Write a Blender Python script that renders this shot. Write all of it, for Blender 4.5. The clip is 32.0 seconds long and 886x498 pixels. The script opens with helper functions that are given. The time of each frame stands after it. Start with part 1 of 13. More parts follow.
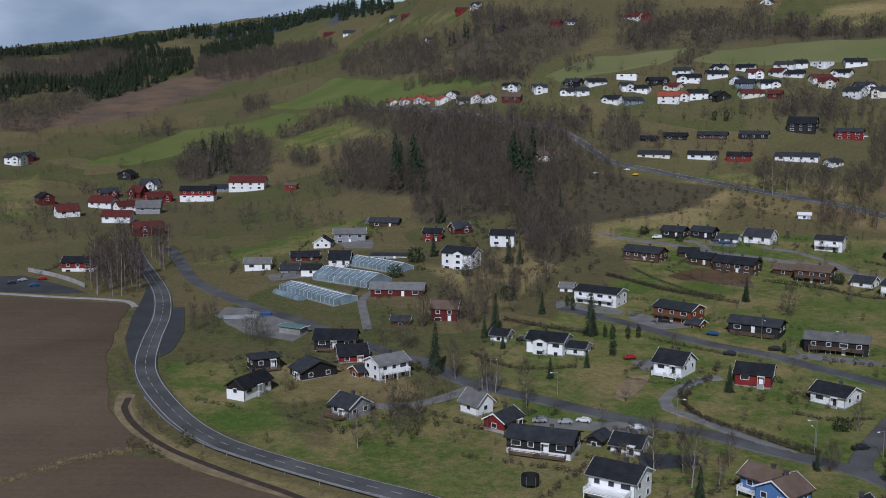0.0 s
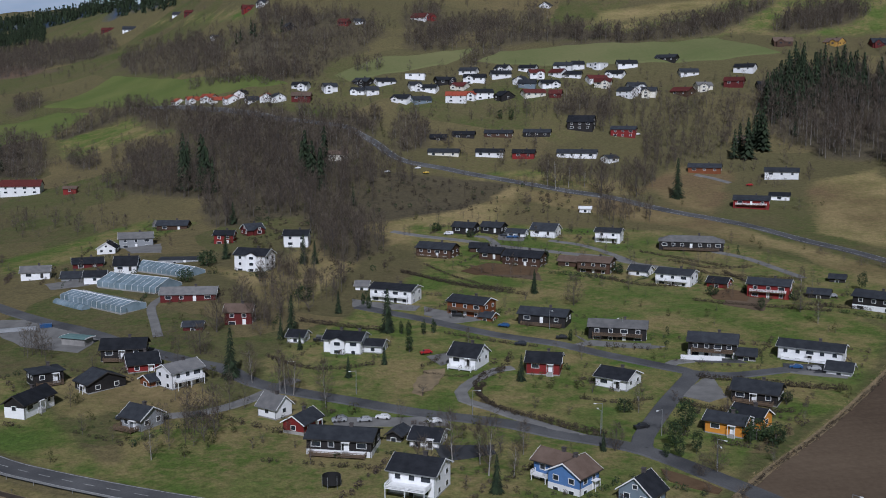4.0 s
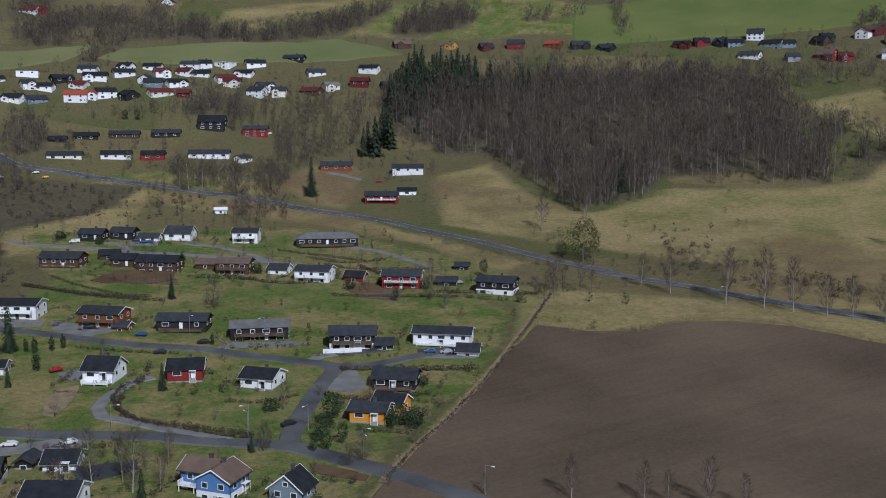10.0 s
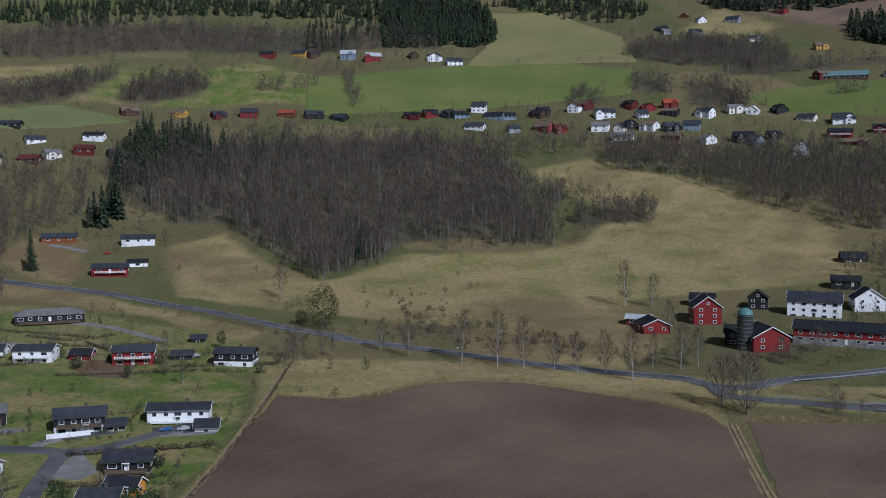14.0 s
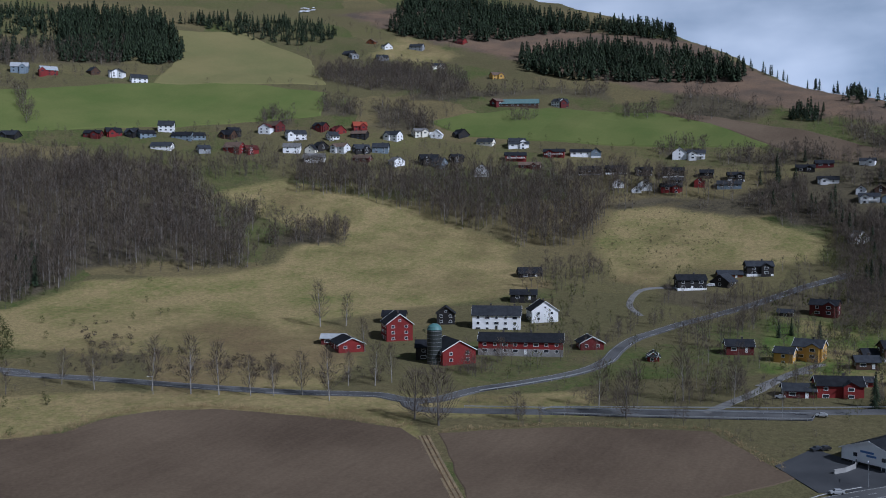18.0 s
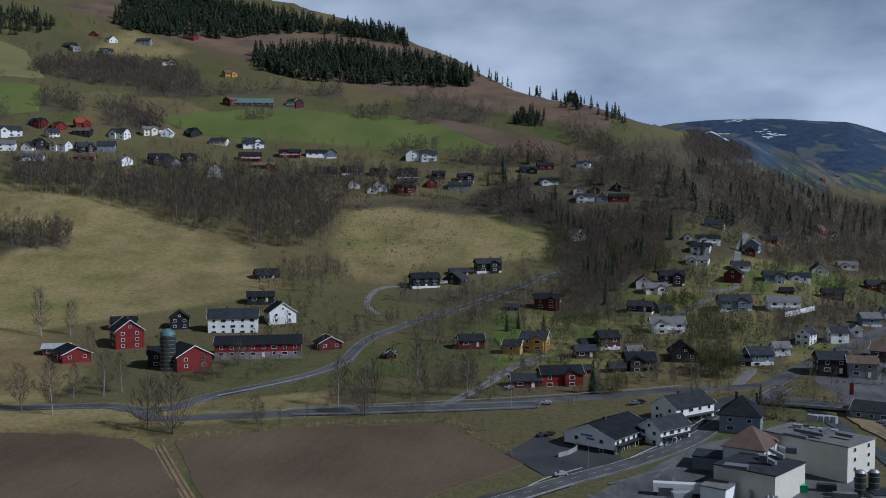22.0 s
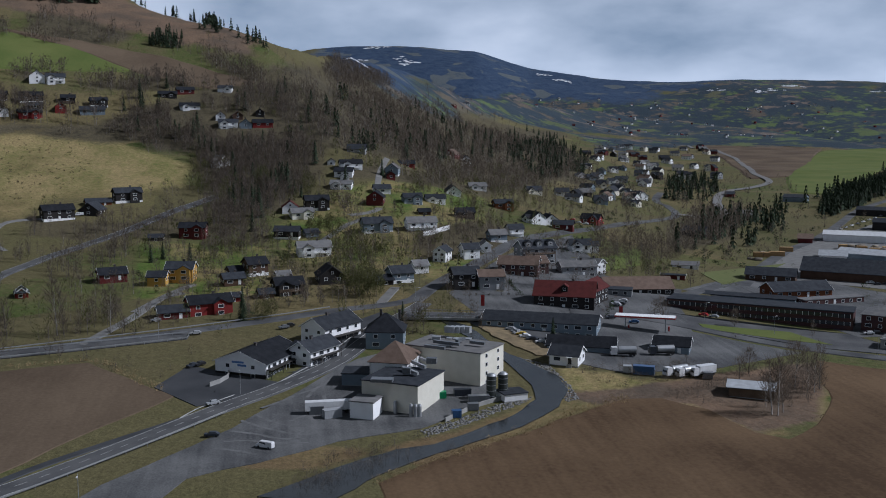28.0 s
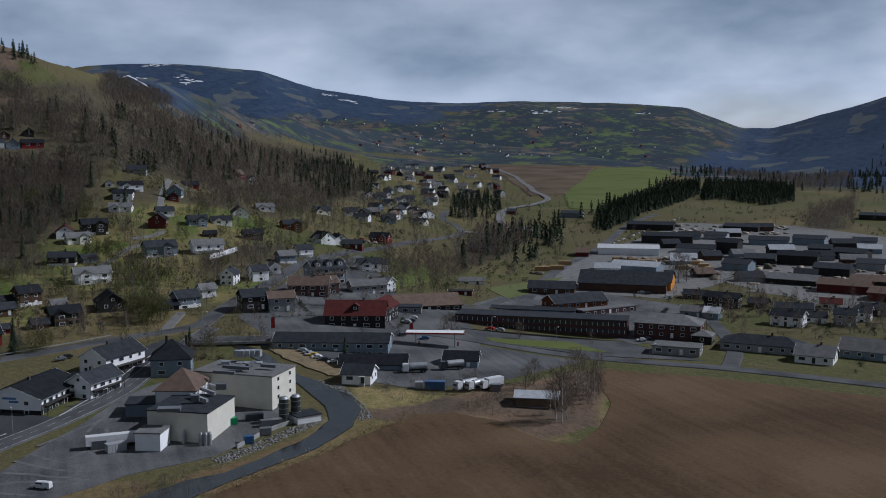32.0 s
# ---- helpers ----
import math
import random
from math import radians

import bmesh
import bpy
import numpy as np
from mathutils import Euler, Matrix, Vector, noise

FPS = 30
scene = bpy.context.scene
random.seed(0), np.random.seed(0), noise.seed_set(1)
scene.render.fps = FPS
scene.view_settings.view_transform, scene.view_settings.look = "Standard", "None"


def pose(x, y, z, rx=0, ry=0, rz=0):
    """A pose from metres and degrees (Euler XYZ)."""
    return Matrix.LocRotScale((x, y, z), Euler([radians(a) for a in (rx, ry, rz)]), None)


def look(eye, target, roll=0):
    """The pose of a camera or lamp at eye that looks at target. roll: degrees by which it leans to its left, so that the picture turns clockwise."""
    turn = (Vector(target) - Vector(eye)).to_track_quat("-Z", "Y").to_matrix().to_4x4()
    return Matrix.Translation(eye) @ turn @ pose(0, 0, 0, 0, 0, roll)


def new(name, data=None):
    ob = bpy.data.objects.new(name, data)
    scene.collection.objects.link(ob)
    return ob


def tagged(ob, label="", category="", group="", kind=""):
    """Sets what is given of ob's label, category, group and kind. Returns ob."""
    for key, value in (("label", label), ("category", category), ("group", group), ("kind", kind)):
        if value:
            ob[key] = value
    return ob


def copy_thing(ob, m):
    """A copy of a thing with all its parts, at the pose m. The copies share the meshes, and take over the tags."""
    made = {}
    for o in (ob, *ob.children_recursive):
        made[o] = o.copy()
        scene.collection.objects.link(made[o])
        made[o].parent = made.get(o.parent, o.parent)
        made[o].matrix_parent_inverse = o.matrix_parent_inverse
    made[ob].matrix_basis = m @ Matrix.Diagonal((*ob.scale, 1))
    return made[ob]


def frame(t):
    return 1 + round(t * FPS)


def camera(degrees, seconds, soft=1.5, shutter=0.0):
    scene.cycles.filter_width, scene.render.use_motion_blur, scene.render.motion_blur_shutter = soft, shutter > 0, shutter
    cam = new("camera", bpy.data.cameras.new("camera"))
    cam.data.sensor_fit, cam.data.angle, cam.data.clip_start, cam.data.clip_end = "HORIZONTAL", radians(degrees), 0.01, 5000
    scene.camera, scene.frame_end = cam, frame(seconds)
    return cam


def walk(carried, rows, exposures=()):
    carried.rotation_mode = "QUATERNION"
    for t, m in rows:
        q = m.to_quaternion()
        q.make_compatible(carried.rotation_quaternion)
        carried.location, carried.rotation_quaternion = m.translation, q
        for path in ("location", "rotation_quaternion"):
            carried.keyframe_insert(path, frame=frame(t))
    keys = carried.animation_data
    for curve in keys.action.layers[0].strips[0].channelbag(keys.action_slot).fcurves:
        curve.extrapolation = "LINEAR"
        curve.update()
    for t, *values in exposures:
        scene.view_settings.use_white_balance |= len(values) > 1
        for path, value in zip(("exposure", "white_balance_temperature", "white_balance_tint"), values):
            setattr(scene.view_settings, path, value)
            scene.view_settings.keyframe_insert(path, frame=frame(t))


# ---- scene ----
FOV = 47.36
cam = camera(FOV, 32.0, 1.0)
ROWS = [
    (0.0, -0.00, -8.12),
    (0.5, 1.54, -8.13),
    (1.0, 3.13, -8.14),
    (1.5, 4.70, -8.14),
    (2.0, 6.21, -8.14),
    (2.5, 7.59, -8.13),
    (3.0, 8.97, -8.13),
    (3.5, 10.36, -8.15),
    (5.5, 16.17, -8.18),
    (6.0, 17.91, -8.19),
    (6.5, 19.63, -8.20),
    (7.0, 21.22, -8.22),
    (7.5, 23.11, -8.21),
    (8.0, 24.97, -8.21),
    (8.5, 26.84, -8.21),
    (9.0, 28.69, -8.21),
    (9.5, 30.49, -8.20),
    (10.0, 32.25, -8.19),
    (10.5, 33.94, -8.15),
    (11.0, 35.81, -8.11),
    (11.5, 37.66, -8.05),
    (12.0, 39.55, -8.02),
    (12.5, 41.43, -7.91),
    (13.0, 43.36, -6.54),
    (13.5, 45.29, -5.26),
    (14.0, 47.08, -4.35),
    (14.5, 48.79, -3.54),
    (16.5, 58.45, -3.25),
    (17.0, 60.42, -3.22),
    (17.5, 62.37, -3.18),
    (18.0, 64.35, -3.15),
    (18.5, 66.27, -3.11),
    (19.0, 68.24, -3.09),
    (19.5, 70.17, -3.07),
    (20.0, 72.10, -3.05),
    (20.5, 74.01, -3.04),
    (21.0, 75.88, -3.02),
    (21.5, 77.63, -3.01),
    (22.0, 79.20, -3.12),
    (22.5, 80.79, -4.09),
    (23.0, 82.39, -5.07),
    (23.5, 84.01, -5.91),
    (24.0, 85.63, -6.44),
    (24.5, 87.30, -6.70),
    (25.0, 89.10, -6.71),
    (25.5, 90.88, -6.72),
    (27.5, 97.43, -7.33),
    (28.0, 99.12, -7.31),
    (28.5, 100.77, -7.31),
    (29.0, 102.34, -7.13),
    (29.5, 103.76, -7.10),
    (30.0, 105.11, -7.07),
    (30.5, 106.52, -6.87),
    (31.0, 108.02, -6.82),
    (31.5, 109.55, -6.48),
    (32.0, 111.09, -6.19),
]
walk(cam, [(t, pose(0, 0, 80.0, 90 + dip, 0, -turn)) for t, turn, dip in ROWS], exposures=[(0, -1.57, 5400, 15), (6, -1.47, 5380, 16), (12, -1.41, 5220, 14), (18, -1.40, 5080, 15), (22, -1.62, 5200, 13), (24.5, -1.42, 5350, 14), (28, -1.47, 5400, 14), (32, -1.66, 5420, 14)])

# ---- sky and sun ----
SUN_TURN, SUN_HEIGHT = 191.0, 40.0
world = bpy.data.worlds.new("world")
scene.world = world
world.use_nodes = True
wn, wl = world.node_tree.nodes, world.node_tree.links
wn.clear()
w_out, w_bg, w_sky = wn.new("ShaderNodeOutputWorld"), wn.new("ShaderNodeBackground"), wn.new("ShaderNodeTexSky")
w_sky.sky_type, w_sky.sun_disc = "NISHITA", False
w_sky.sun_elevation, w_sky.sun_rotation = radians(SUN_HEIGHT), radians(SUN_TURN)
w_sky.air_density, w_sky.dust_density = 1.0, 0.5
w_co, w_map = wn.new("ShaderNodeTexCoord"), wn.new("ShaderNodeMapping")
w_map.inputs["Scale"].default_value = (1.0, 1.0, 2.6)
w_map.inputs["Location"].default_value = (1.35, 4.2, 0.85)
w_noise, w_ramp, w_mix = wn.new("ShaderNodeTexNoise"), wn.new("ShaderNodeValToRGB"), wn.new("ShaderNodeMixRGB")
w_noise.inputs["Scale"].default_value, w_noise.inputs["Detail"].default_value, w_noise.inputs["Roughness"].default_value = 1.9, 6, 0.5
w_ramp.color_ramp.elements[0].position, w_ramp.color_ramp.elements[1].position = 0.16, 0.34
w_tone, w_cloud = wn.new("ShaderNodeTexNoise"), wn.new("ShaderNodeValToRGB")
w_tone.inputs["Scale"].default_value, w_tone.inputs["Detail"].default_value, w_tone.inputs["Roughness"].default_value = 2.8, 8, 0.5
w_cloud.color_ramp.elements[0].position, w_cloud.color_ramp.elements[0].color = 0.4, (6.2, 7.6, 9.0, 1)
w_cloud.color_ramp.elements[1].position, w_cloud.color_ramp.elements[1].color = 0.55, (12.4, 13.4, 14.3, 1)
w_puff = w_cloud.color_ramp.elements.new(0.68)
w_puff.color = (18.5, 18.8, 18.8, 1)
wl.new(w_co.outputs["Generated"], w_map.inputs["Vector"])
wl.new(w_map.outputs["Vector"], w_noise.inputs["Vector"])
wl.new(w_map.outputs["Vector"], w_tone.inputs["Vector"])
wl.new(w_noise.outputs["Fac"], w_ramp.inputs["Fac"])
wl.new(w_tone.outputs["Fac"], w_cloud.inputs["Fac"])
wl.new(w_ramp.outputs["Color"], w_mix.inputs["Fac"])
wl.new(w_sky.outputs["Color"], w_mix.inputs["Color1"])
wl.new(w_cloud.outputs["Color"], w_mix.inputs["Color2"])
w_sep, w_band, w_dim = wn.new("ShaderNodeSeparateXYZ"), wn.new("ShaderNodeMapRange"), wn.new("ShaderNodeMixRGB")
wl.new(w_co.outputs["Generated"], w_sep.inputs[0])
wl.new(w_sep.outputs["Z"], w_band.inputs["Value"])
w_band.inputs["From Min"].default_value, w_band.inputs["From Max"].default_value = 0.02, 0.5
w_band.inputs["To Min"].default_value, w_band.inputs["To Max"].default_value = 2.45, 0.34
w_dim.blend_type = "MULTIPLY"
w_dim.inputs["Fac"].default_value = 1.0
wl.new(w_mix.outputs["Color"], w_dim.inputs["Color1"])
wl.new(w_band.outputs[0], w_dim.inputs["Color2"])
wl.new(w_dim.outputs["Color"], w_bg.inputs["Color"])
w_bg.inputs["Strength"].default_value = 0.051
wl.new(w_bg.outputs["Background"], w_out.inputs["Surface"])
sun = new("sun", bpy.data.lights.new("sun", "SUN"))
sun.data.energy, sun.data.angle, sun.data.color = 9.2, radians(0.6), (1.0, 0.95, 0.88)
s_a, s_h = radians(SUN_TURN), radians(SUN_HEIGHT)
sun.matrix_world = look((0, 0, 300), (-math.sin(s_a) * math.cos(s_h) * 100, -math.cos(s_a) * math.cos(s_h) * 100, 300 - math.sin(s_h) * 100))

# ---- materials ----
MATS = {}


def mat(name, a, b=None, rough=0.8, scale=0.5, fine=6.0, bump=0.3, metal=0.0, spread=0.0, wave_size=0.0, spec=0.3, rand=0.0, weight=0.75, streak=0.0, streak_turn=0.0):
    """A surface that wanders between two colours at two scales, with fine relief; boards where wave_size is given (metres a board)."""
    if name in MATS:
        return MATS[name]
    b = b or tuple(c * 0.75 for c in a)
    m = bpy.data.materials.new(name)
    m.use_nodes = True
    n, l = m.node_tree.nodes, m.node_tree.links
    bsdf = n["Principled BSDF"]
    geo, big, small, add, mix = n.new("ShaderNodeTexCoord"), n.new("ShaderNodeTexNoise"), n.new("ShaderNodeTexNoise"), n.new("ShaderNodeMath"), n.new("ShaderNodeMixRGB")
    big.inputs["Scale"].default_value, big.inputs["Detail"].default_value = scale, 5
    small.inputs["Scale"].default_value, small.inputs["Detail"].default_value = fine, 3
    l.new(geo.outputs["Object"], big.inputs["Vector"])
    l.new(geo.outputs["Object"], small.inputs["Vector"])
    ramp = n.new("ShaderNodeMapRange")
    ramp.inputs["From Min"].default_value, ramp.inputs["From Max"].default_value = 0.36, 0.64
    add.operation = "MULTIPLY_ADD"
    l.new(big.outputs["Fac"], add.inputs[0])
    add.inputs[1].default_value = weight
    half = n.new("ShaderNodeMath")
    half.operation = "MULTIPLY"
    half.inputs[1].default_value = 1 - weight
    l.new(small.outputs["Fac"], half.inputs[0])
    l.new(half.outputs[0], add.inputs[2])
    level = add.outputs[0]
    if streak:
        rows, lines, more = n.new("ShaderNodeMapping"), n.new("ShaderNodeTexNoise"), n.new("ShaderNodeMath")
        rows.inputs["Rotation"].default_value = (0, 0, radians(streak_turn))
        rows.inputs["Scale"].default_value = (0.012, 0.45, 1)
        lines.inputs["Scale"].default_value, lines.inputs["Detail"].default_value = 1.0, 5
        more.operation = "MULTIPLY_ADD"
        shift = n.new("ShaderNodeMath")
        shift.operation = "SUBTRACT"
        shift.inputs[1].default_value = 0.5
        l.new(geo.outputs["Object"], rows.inputs["Vector"])
        l.new(rows.outputs["Vector"], lines.inputs["Vector"])
        l.new(lines.outputs["Fac"], shift.inputs[0])
        l.new(shift.outputs[0], more.inputs[0])
        more.inputs[1].default_value = streak
        l.new(level, more.inputs[2])
        level = more.outputs[0]
    l.new(level, ramp.inputs["Value"])
    l.new(ramp.outputs[0], mix.inputs["Fac"])
    mix.inputs["Color1"].default_value, mix.inputs["Color2"].default_value = (*a, 1), (*b, 1)
    colour = mix.outputs["Color"]
    if rand:
        info, hsv, r1 = n.new("ShaderNodeObjectInfo"), n.new("ShaderNodeHueSaturation"), n.new("ShaderNodeMapRange")
        r1.inputs["To Min"].default_value, r1.inputs["To Max"].default_value = 1 - rand, 1 + rand
        l.new(info.outputs["Random"], r1.inputs["Value"])
        l.new(r1.outputs[0], hsv.inputs["Value"])
        l.new(colour, hsv.inputs["Color"])
        colour = hsv.outputs["Color"]
    if spread:
        info, hsv, r1 = n.new("ShaderNodeNewGeometry"), n.new("ShaderNodeHueSaturation"), n.new("ShaderNodeMapRange")
        r1.inputs["To Min"].default_value, r1.inputs["To Max"].default_value = 1 - spread, 1 + spread
        l.new(info.outputs["Random Per Island"], r1.inputs["Value"])
        l.new(r1.outputs[0], hsv.inputs["Value"])
        l.new(colour, hsv.inputs["Color"])
        colour = hsv.outputs["Color"]
    l.new(colour, bsdf.inputs["Base Color"])
    bsdf.inputs["Roughness"].default_value, bsdf.inputs["Metallic"].default_value = rough, metal
    bsdf.inputs["Specular IOR Level"].default_value = spec
    if bump:
        bp = n.new("ShaderNodeBump")
        bp.inputs["Strength"].default_value, bp.inputs["Distance"].default_value = bump, 0.05
        if wave_size:
            wv = n.new("ShaderNodeTexWave")
            wv.wave_type, wv.bands_direction, wv.wave_profile = "BANDS", "Z", "SAW"
            wv.inputs["Scale"].default_value, wv.inputs["Distortion"].default_value = 0.314 / wave_size, 0.3
            l.new(geo.outputs["Object"], wv.inputs["Vector"])
            l.new(wv.outputs["Fac"], bp.inputs["Height"])
        else:
            l.new(small.outputs["Fac"], bp.inputs["Height"])
        l.new(bp.outputs["Normal"], bsdf.inputs["Normal"])
    MATS[name] = m
    return m


WALLS = {
    "white": ((0.84, 0.84, 0.84), (0.76, 0.76, 0.755)), "cream": ((0.76, 0.73, 0.63), (0.68, 0.65, 0.55)), "grey": ((0.3, 0.31, 0.32), (0.24, 0.25, 0.26)),
    "dark": ((0.015, 0.014, 0.014), (0.026, 0.023, 0.022)), "brown": ((0.06, 0.032, 0.02), (0.085, 0.048, 0.03)), "orange": ((0.2, 0.065, 0.022), (0.15, 0.05, 0.018)),
    "red": ((0.22, 0.022, 0.02), (0.165, 0.018, 0.016)), "maroon": ((0.12, 0.017, 0.016), (0.09, 0.014, 0.013)), "yellow": ((0.62, 0.26, 0.03), (0.52, 0.21, 0.025)),
    "ochre": ((0.52, 0.31, 0.07), (0.44, 0.26, 0.055)), "blue": ((0.1, 0.2, 0.42), (0.085, 0.17, 0.36)), "steel": ((0.2, 0.25, 0.29), (0.17, 0.21, 0.25)),
    "brick": ((0.085, 0.04, 0.03), (0.06, 0.028, 0.035)), "stone": ((0.34, 0.33, 0.31), (0.22, 0.21, 0.2)), "timber": ((0.16, 0.11, 0.07), (0.1, 0.07, 0.045)),
}
ROOFS = {
    "black": ((0.015, 0.0165, 0.02), (0.027, 0.029, 0.034)), "slate": ((0.028, 0.031, 0.037), (0.047, 0.051, 0.058)), "grey": ((0.13, 0.13, 0.13), (0.19, 0.185, 0.18)),
    "brown": ((0.12, 0.085, 0.065), (0.165, 0.12, 0.095)), "red": ((0.11, 0.03, 0.027), (0.08, 0.024, 0.022)), "tile": ((0.32, 0.075, 0.045), (0.25, 0.06, 0.035)),
    "teal": ((0.1, 0.17, 0.17), (0.14, 0.21, 0.2)), "tin": ((0.42, 0.44, 0.46), (0.32, 0.33, 0.34)), "white": ((0.7, 0.71, 0.72), (0.6, 0.6, 0.6)),
}


def wall_mat(c):
    return mat("cladding_" + c, *WALLS[c], rough=0.75, scale=0.35, fine=3.0, bump=0.35, wave_size=0.16, rand=0.1)


def roof_mat(c):
    return mat("roofing_" + c, *ROOFS[c], rough=0.7, scale=0.5, fine=5.0, bump=0.5, wave_size=0.35, rand=0.15, spec=0.08)


M_TRIM = mat("trim_white", (0.84, 0.84, 0.83), (0.76, 0.76, 0.75), rough=0.6, bump=0.1)
M_TRIM_DARK = mat("trim_dark", (0.03, 0.028, 0.026), (0.05, 0.045, 0.04), rough=0.7, bump=0.1)
M_GLASS = mat("pane_glass", (0.02, 0.025, 0.03), (0.035, 0.04, 0.05), rough=0.08, bump=0, spec=0.6)
M_CONCRETE = mat("concrete", (0.34, 0.335, 0.32), (0.24, 0.235, 0.225), rough=0.9, scale=0.3, fine=4)
M_ASPHALT = mat("asphalt", (0.052, 0.053, 0.056), (0.12, 0.12, 0.12), rough=0.85, scale=0.08, fine=2.5, spec=0.25)
M_ASPHALT_NEW = mat("asphalt_new", (0.036, 0.038, 0.042), (0.058, 0.06, 0.064), rough=0.75, scale=0.1, fine=3)
M_GRAVEL = mat("gravel", (0.2, 0.196, 0.186), (0.135, 0.132, 0.125), rough=0.95, scale=0.25, fine=5)
M_PAINT = mat("road_paint", (0.55, 0.55, 0.53), (0.35, 0.35, 0.34), rough=0.8, scale=0.6, bump=0)
M_STEEL = mat("galvanised_steel", (0.42, 0.43, 0.44), (0.32, 0.33, 0.34), rough=0.5, metal=0.6, bump=0)
M_BARK = mat("bark", (0.08, 0.07, 0.063), (0.13, 0.116, 0.105), rough=0.95, spread=0.25)
M_BIRCH_DULL = mat("grey_birch_bark", (0.22, 0.2, 0.18), (0.11, 0.098, 0.085), rough=0.9, spread=0.5)
M_BIRCH = mat("birch_bark", (0.34, 0.32, 0.3), (0.2, 0.185, 0.17), rough=0.9, spread=0.3)
M_TWIG = mat("bare_twigs", (0.11, 0.087, 0.066), (0.168, 0.138, 0.108), rough=0.95, spread=0.45, bump=0)
M_TWIG_RED = mat("bare_twigs_reddish", (0.1, 0.074, 0.062), (0.142, 0.108, 0.092), rough=0.95, spread=0.45, bump=0)
M_HEDGE = mat("brown_hedge_twigs", (0.042, 0.033, 0.023), (0.072, 0.056, 0.037), rough=0.95, spread=0.45, bump=0)
M_BUD = mat("budding_twigs", (0.084, 0.092, 0.032), (0.118, 0.115, 0.046), rough=0.95, spread=0.35, bump=0)
M_SPRUCE = mat("spruce_needles", (0.014, 0.024, 0.012), (0.03, 0.044, 0.018), rough=0.9, spread=0.4, bump=0)
M_GREEN = mat("evergreen_leaves", (0.02, 0.036, 0.014), (0.04, 0.062, 0.022), rough=0.9, spread=0.35, bump=0)


def thin(m, share=0.45):
    """Twigs too slight to have a dark side: part of the light that falls on them comes through."""
    n, l = m.node_tree.nodes, m.node_tree.links
    bsdf = n["Principled BSDF"]
    out = next(q for q in n if q.type == "OUTPUT_MATERIAL")
    through_it, both = n.new("ShaderNodeBsdfTranslucent"), n.new("ShaderNodeMixShader")
    l.new(bsdf.inputs["Base Color"].links[0].from_socket, through_it.inputs["Color"])
    both.inputs["Fac"].default_value = share
    l.new(bsdf.outputs[0], both.inputs[1])
    l.new(through_it.outputs[0], both.inputs[2])
    l.new(both.outputs[0], out.inputs["Surface"])


for m in (M_TWIG, M_TWIG_RED, M_BUD):
    thin(m)
M_YARD = mat("worn_asphalt", (0.05, 0.051, 0.053), (0.15, 0.15, 0.148), rough=0.8, scale=0.06, fine=2.2, spec=0.3, weight=0.62, streak=0.3, streak_turn=30)
M_WATER = mat("river_water", (0.02, 0.022, 0.022), (0.035, 0.037, 0.036), rough=0.1, scale=0.1, fine=1.6, bump=0.6, spec=0.5)


# ---- the lie of the land: distance at which the ground is met, for steps of the view's dip, in three sectors ----
EYE_Z = 80.0
DIP = np.array([-88, -76, -30, -21, -16, -13, -10, -8, -6, -4, -2, 0, 2, 4, 6, 9, 12, 15])
FAR_LEFT = np.array([3, 20, 139, 208, 279, 340, 430, 520, 640, 780, 930, 1120, 1450, 1900, 2300, 2700, 3000, 3300])
HILL = np.array([3, 20, 139, 208, 279, 330, 405, 475, 550, 622, 690, 755, 830, 920, 1030, 1250, 1500, 1800])
VALLEY = np.array([3, 20, 139, 208, 279, 346, 452, 566, 752, 1080, 1850, 3300, 3700, 4100, 4300, 4500, 4600, 4700])
# the skyline's height in degrees over the eye, by compass angle from the first view
SKY_AZ = np.array([-40, -24, -20, -14, -10, -5, -2, 4, 40, 58, 63, 69, 71, 77, 80, 83.5, 87.5, 90, 93, 96, 100, 130, 180])
SKY_EL = np.array([2.2, 2.9, 3.35, 4.2, 4.7, 5.4, 6.0, 8.5, 12, 12, 11.2, 10.9, 10.6, 8.9, 7.6, 5.9, 5.0, 4.2, 3.6, 3.2, 1.5, -2.0, 1.0])
FAR_AZ = np.array([60, 88, 92, 94, 98, 101, 104, 107.5, 112, 116, 121, 124.5, 127.5, 129, 130, 133, 136, 145, 160, 200])
FAR_EL = np.array([2.0, 3.4, 3.9, 4.05, 3.95, 3.8, 2.7, 2.2, 1.95, 2.1, 1.9, 1.7, 0.6, 0.55, 0.8, 1.7, 2.7, 4, 4, 3])


def smooth_step(a, b, x):
    u = np.clip((x - a) / (b - a), 0, 1)
    return u * u * (3 - 2 * u)


def wave(x, y, size, seed):
    """A cheap rolling unevenness, from a few crossed sines."""
    rng = np.random.RandomState(seed)
    total = 0.0
    for k in range(5):
        a, p, s = rng.uniform(0, 6.28), rng.uniform(0, 6.28), rng.uniform(0.6, 1.7)
        total = total + np.sin((x * np.cos(a) + y * np.sin(a)) / size * s * 6.28 + p)
    return total / 5


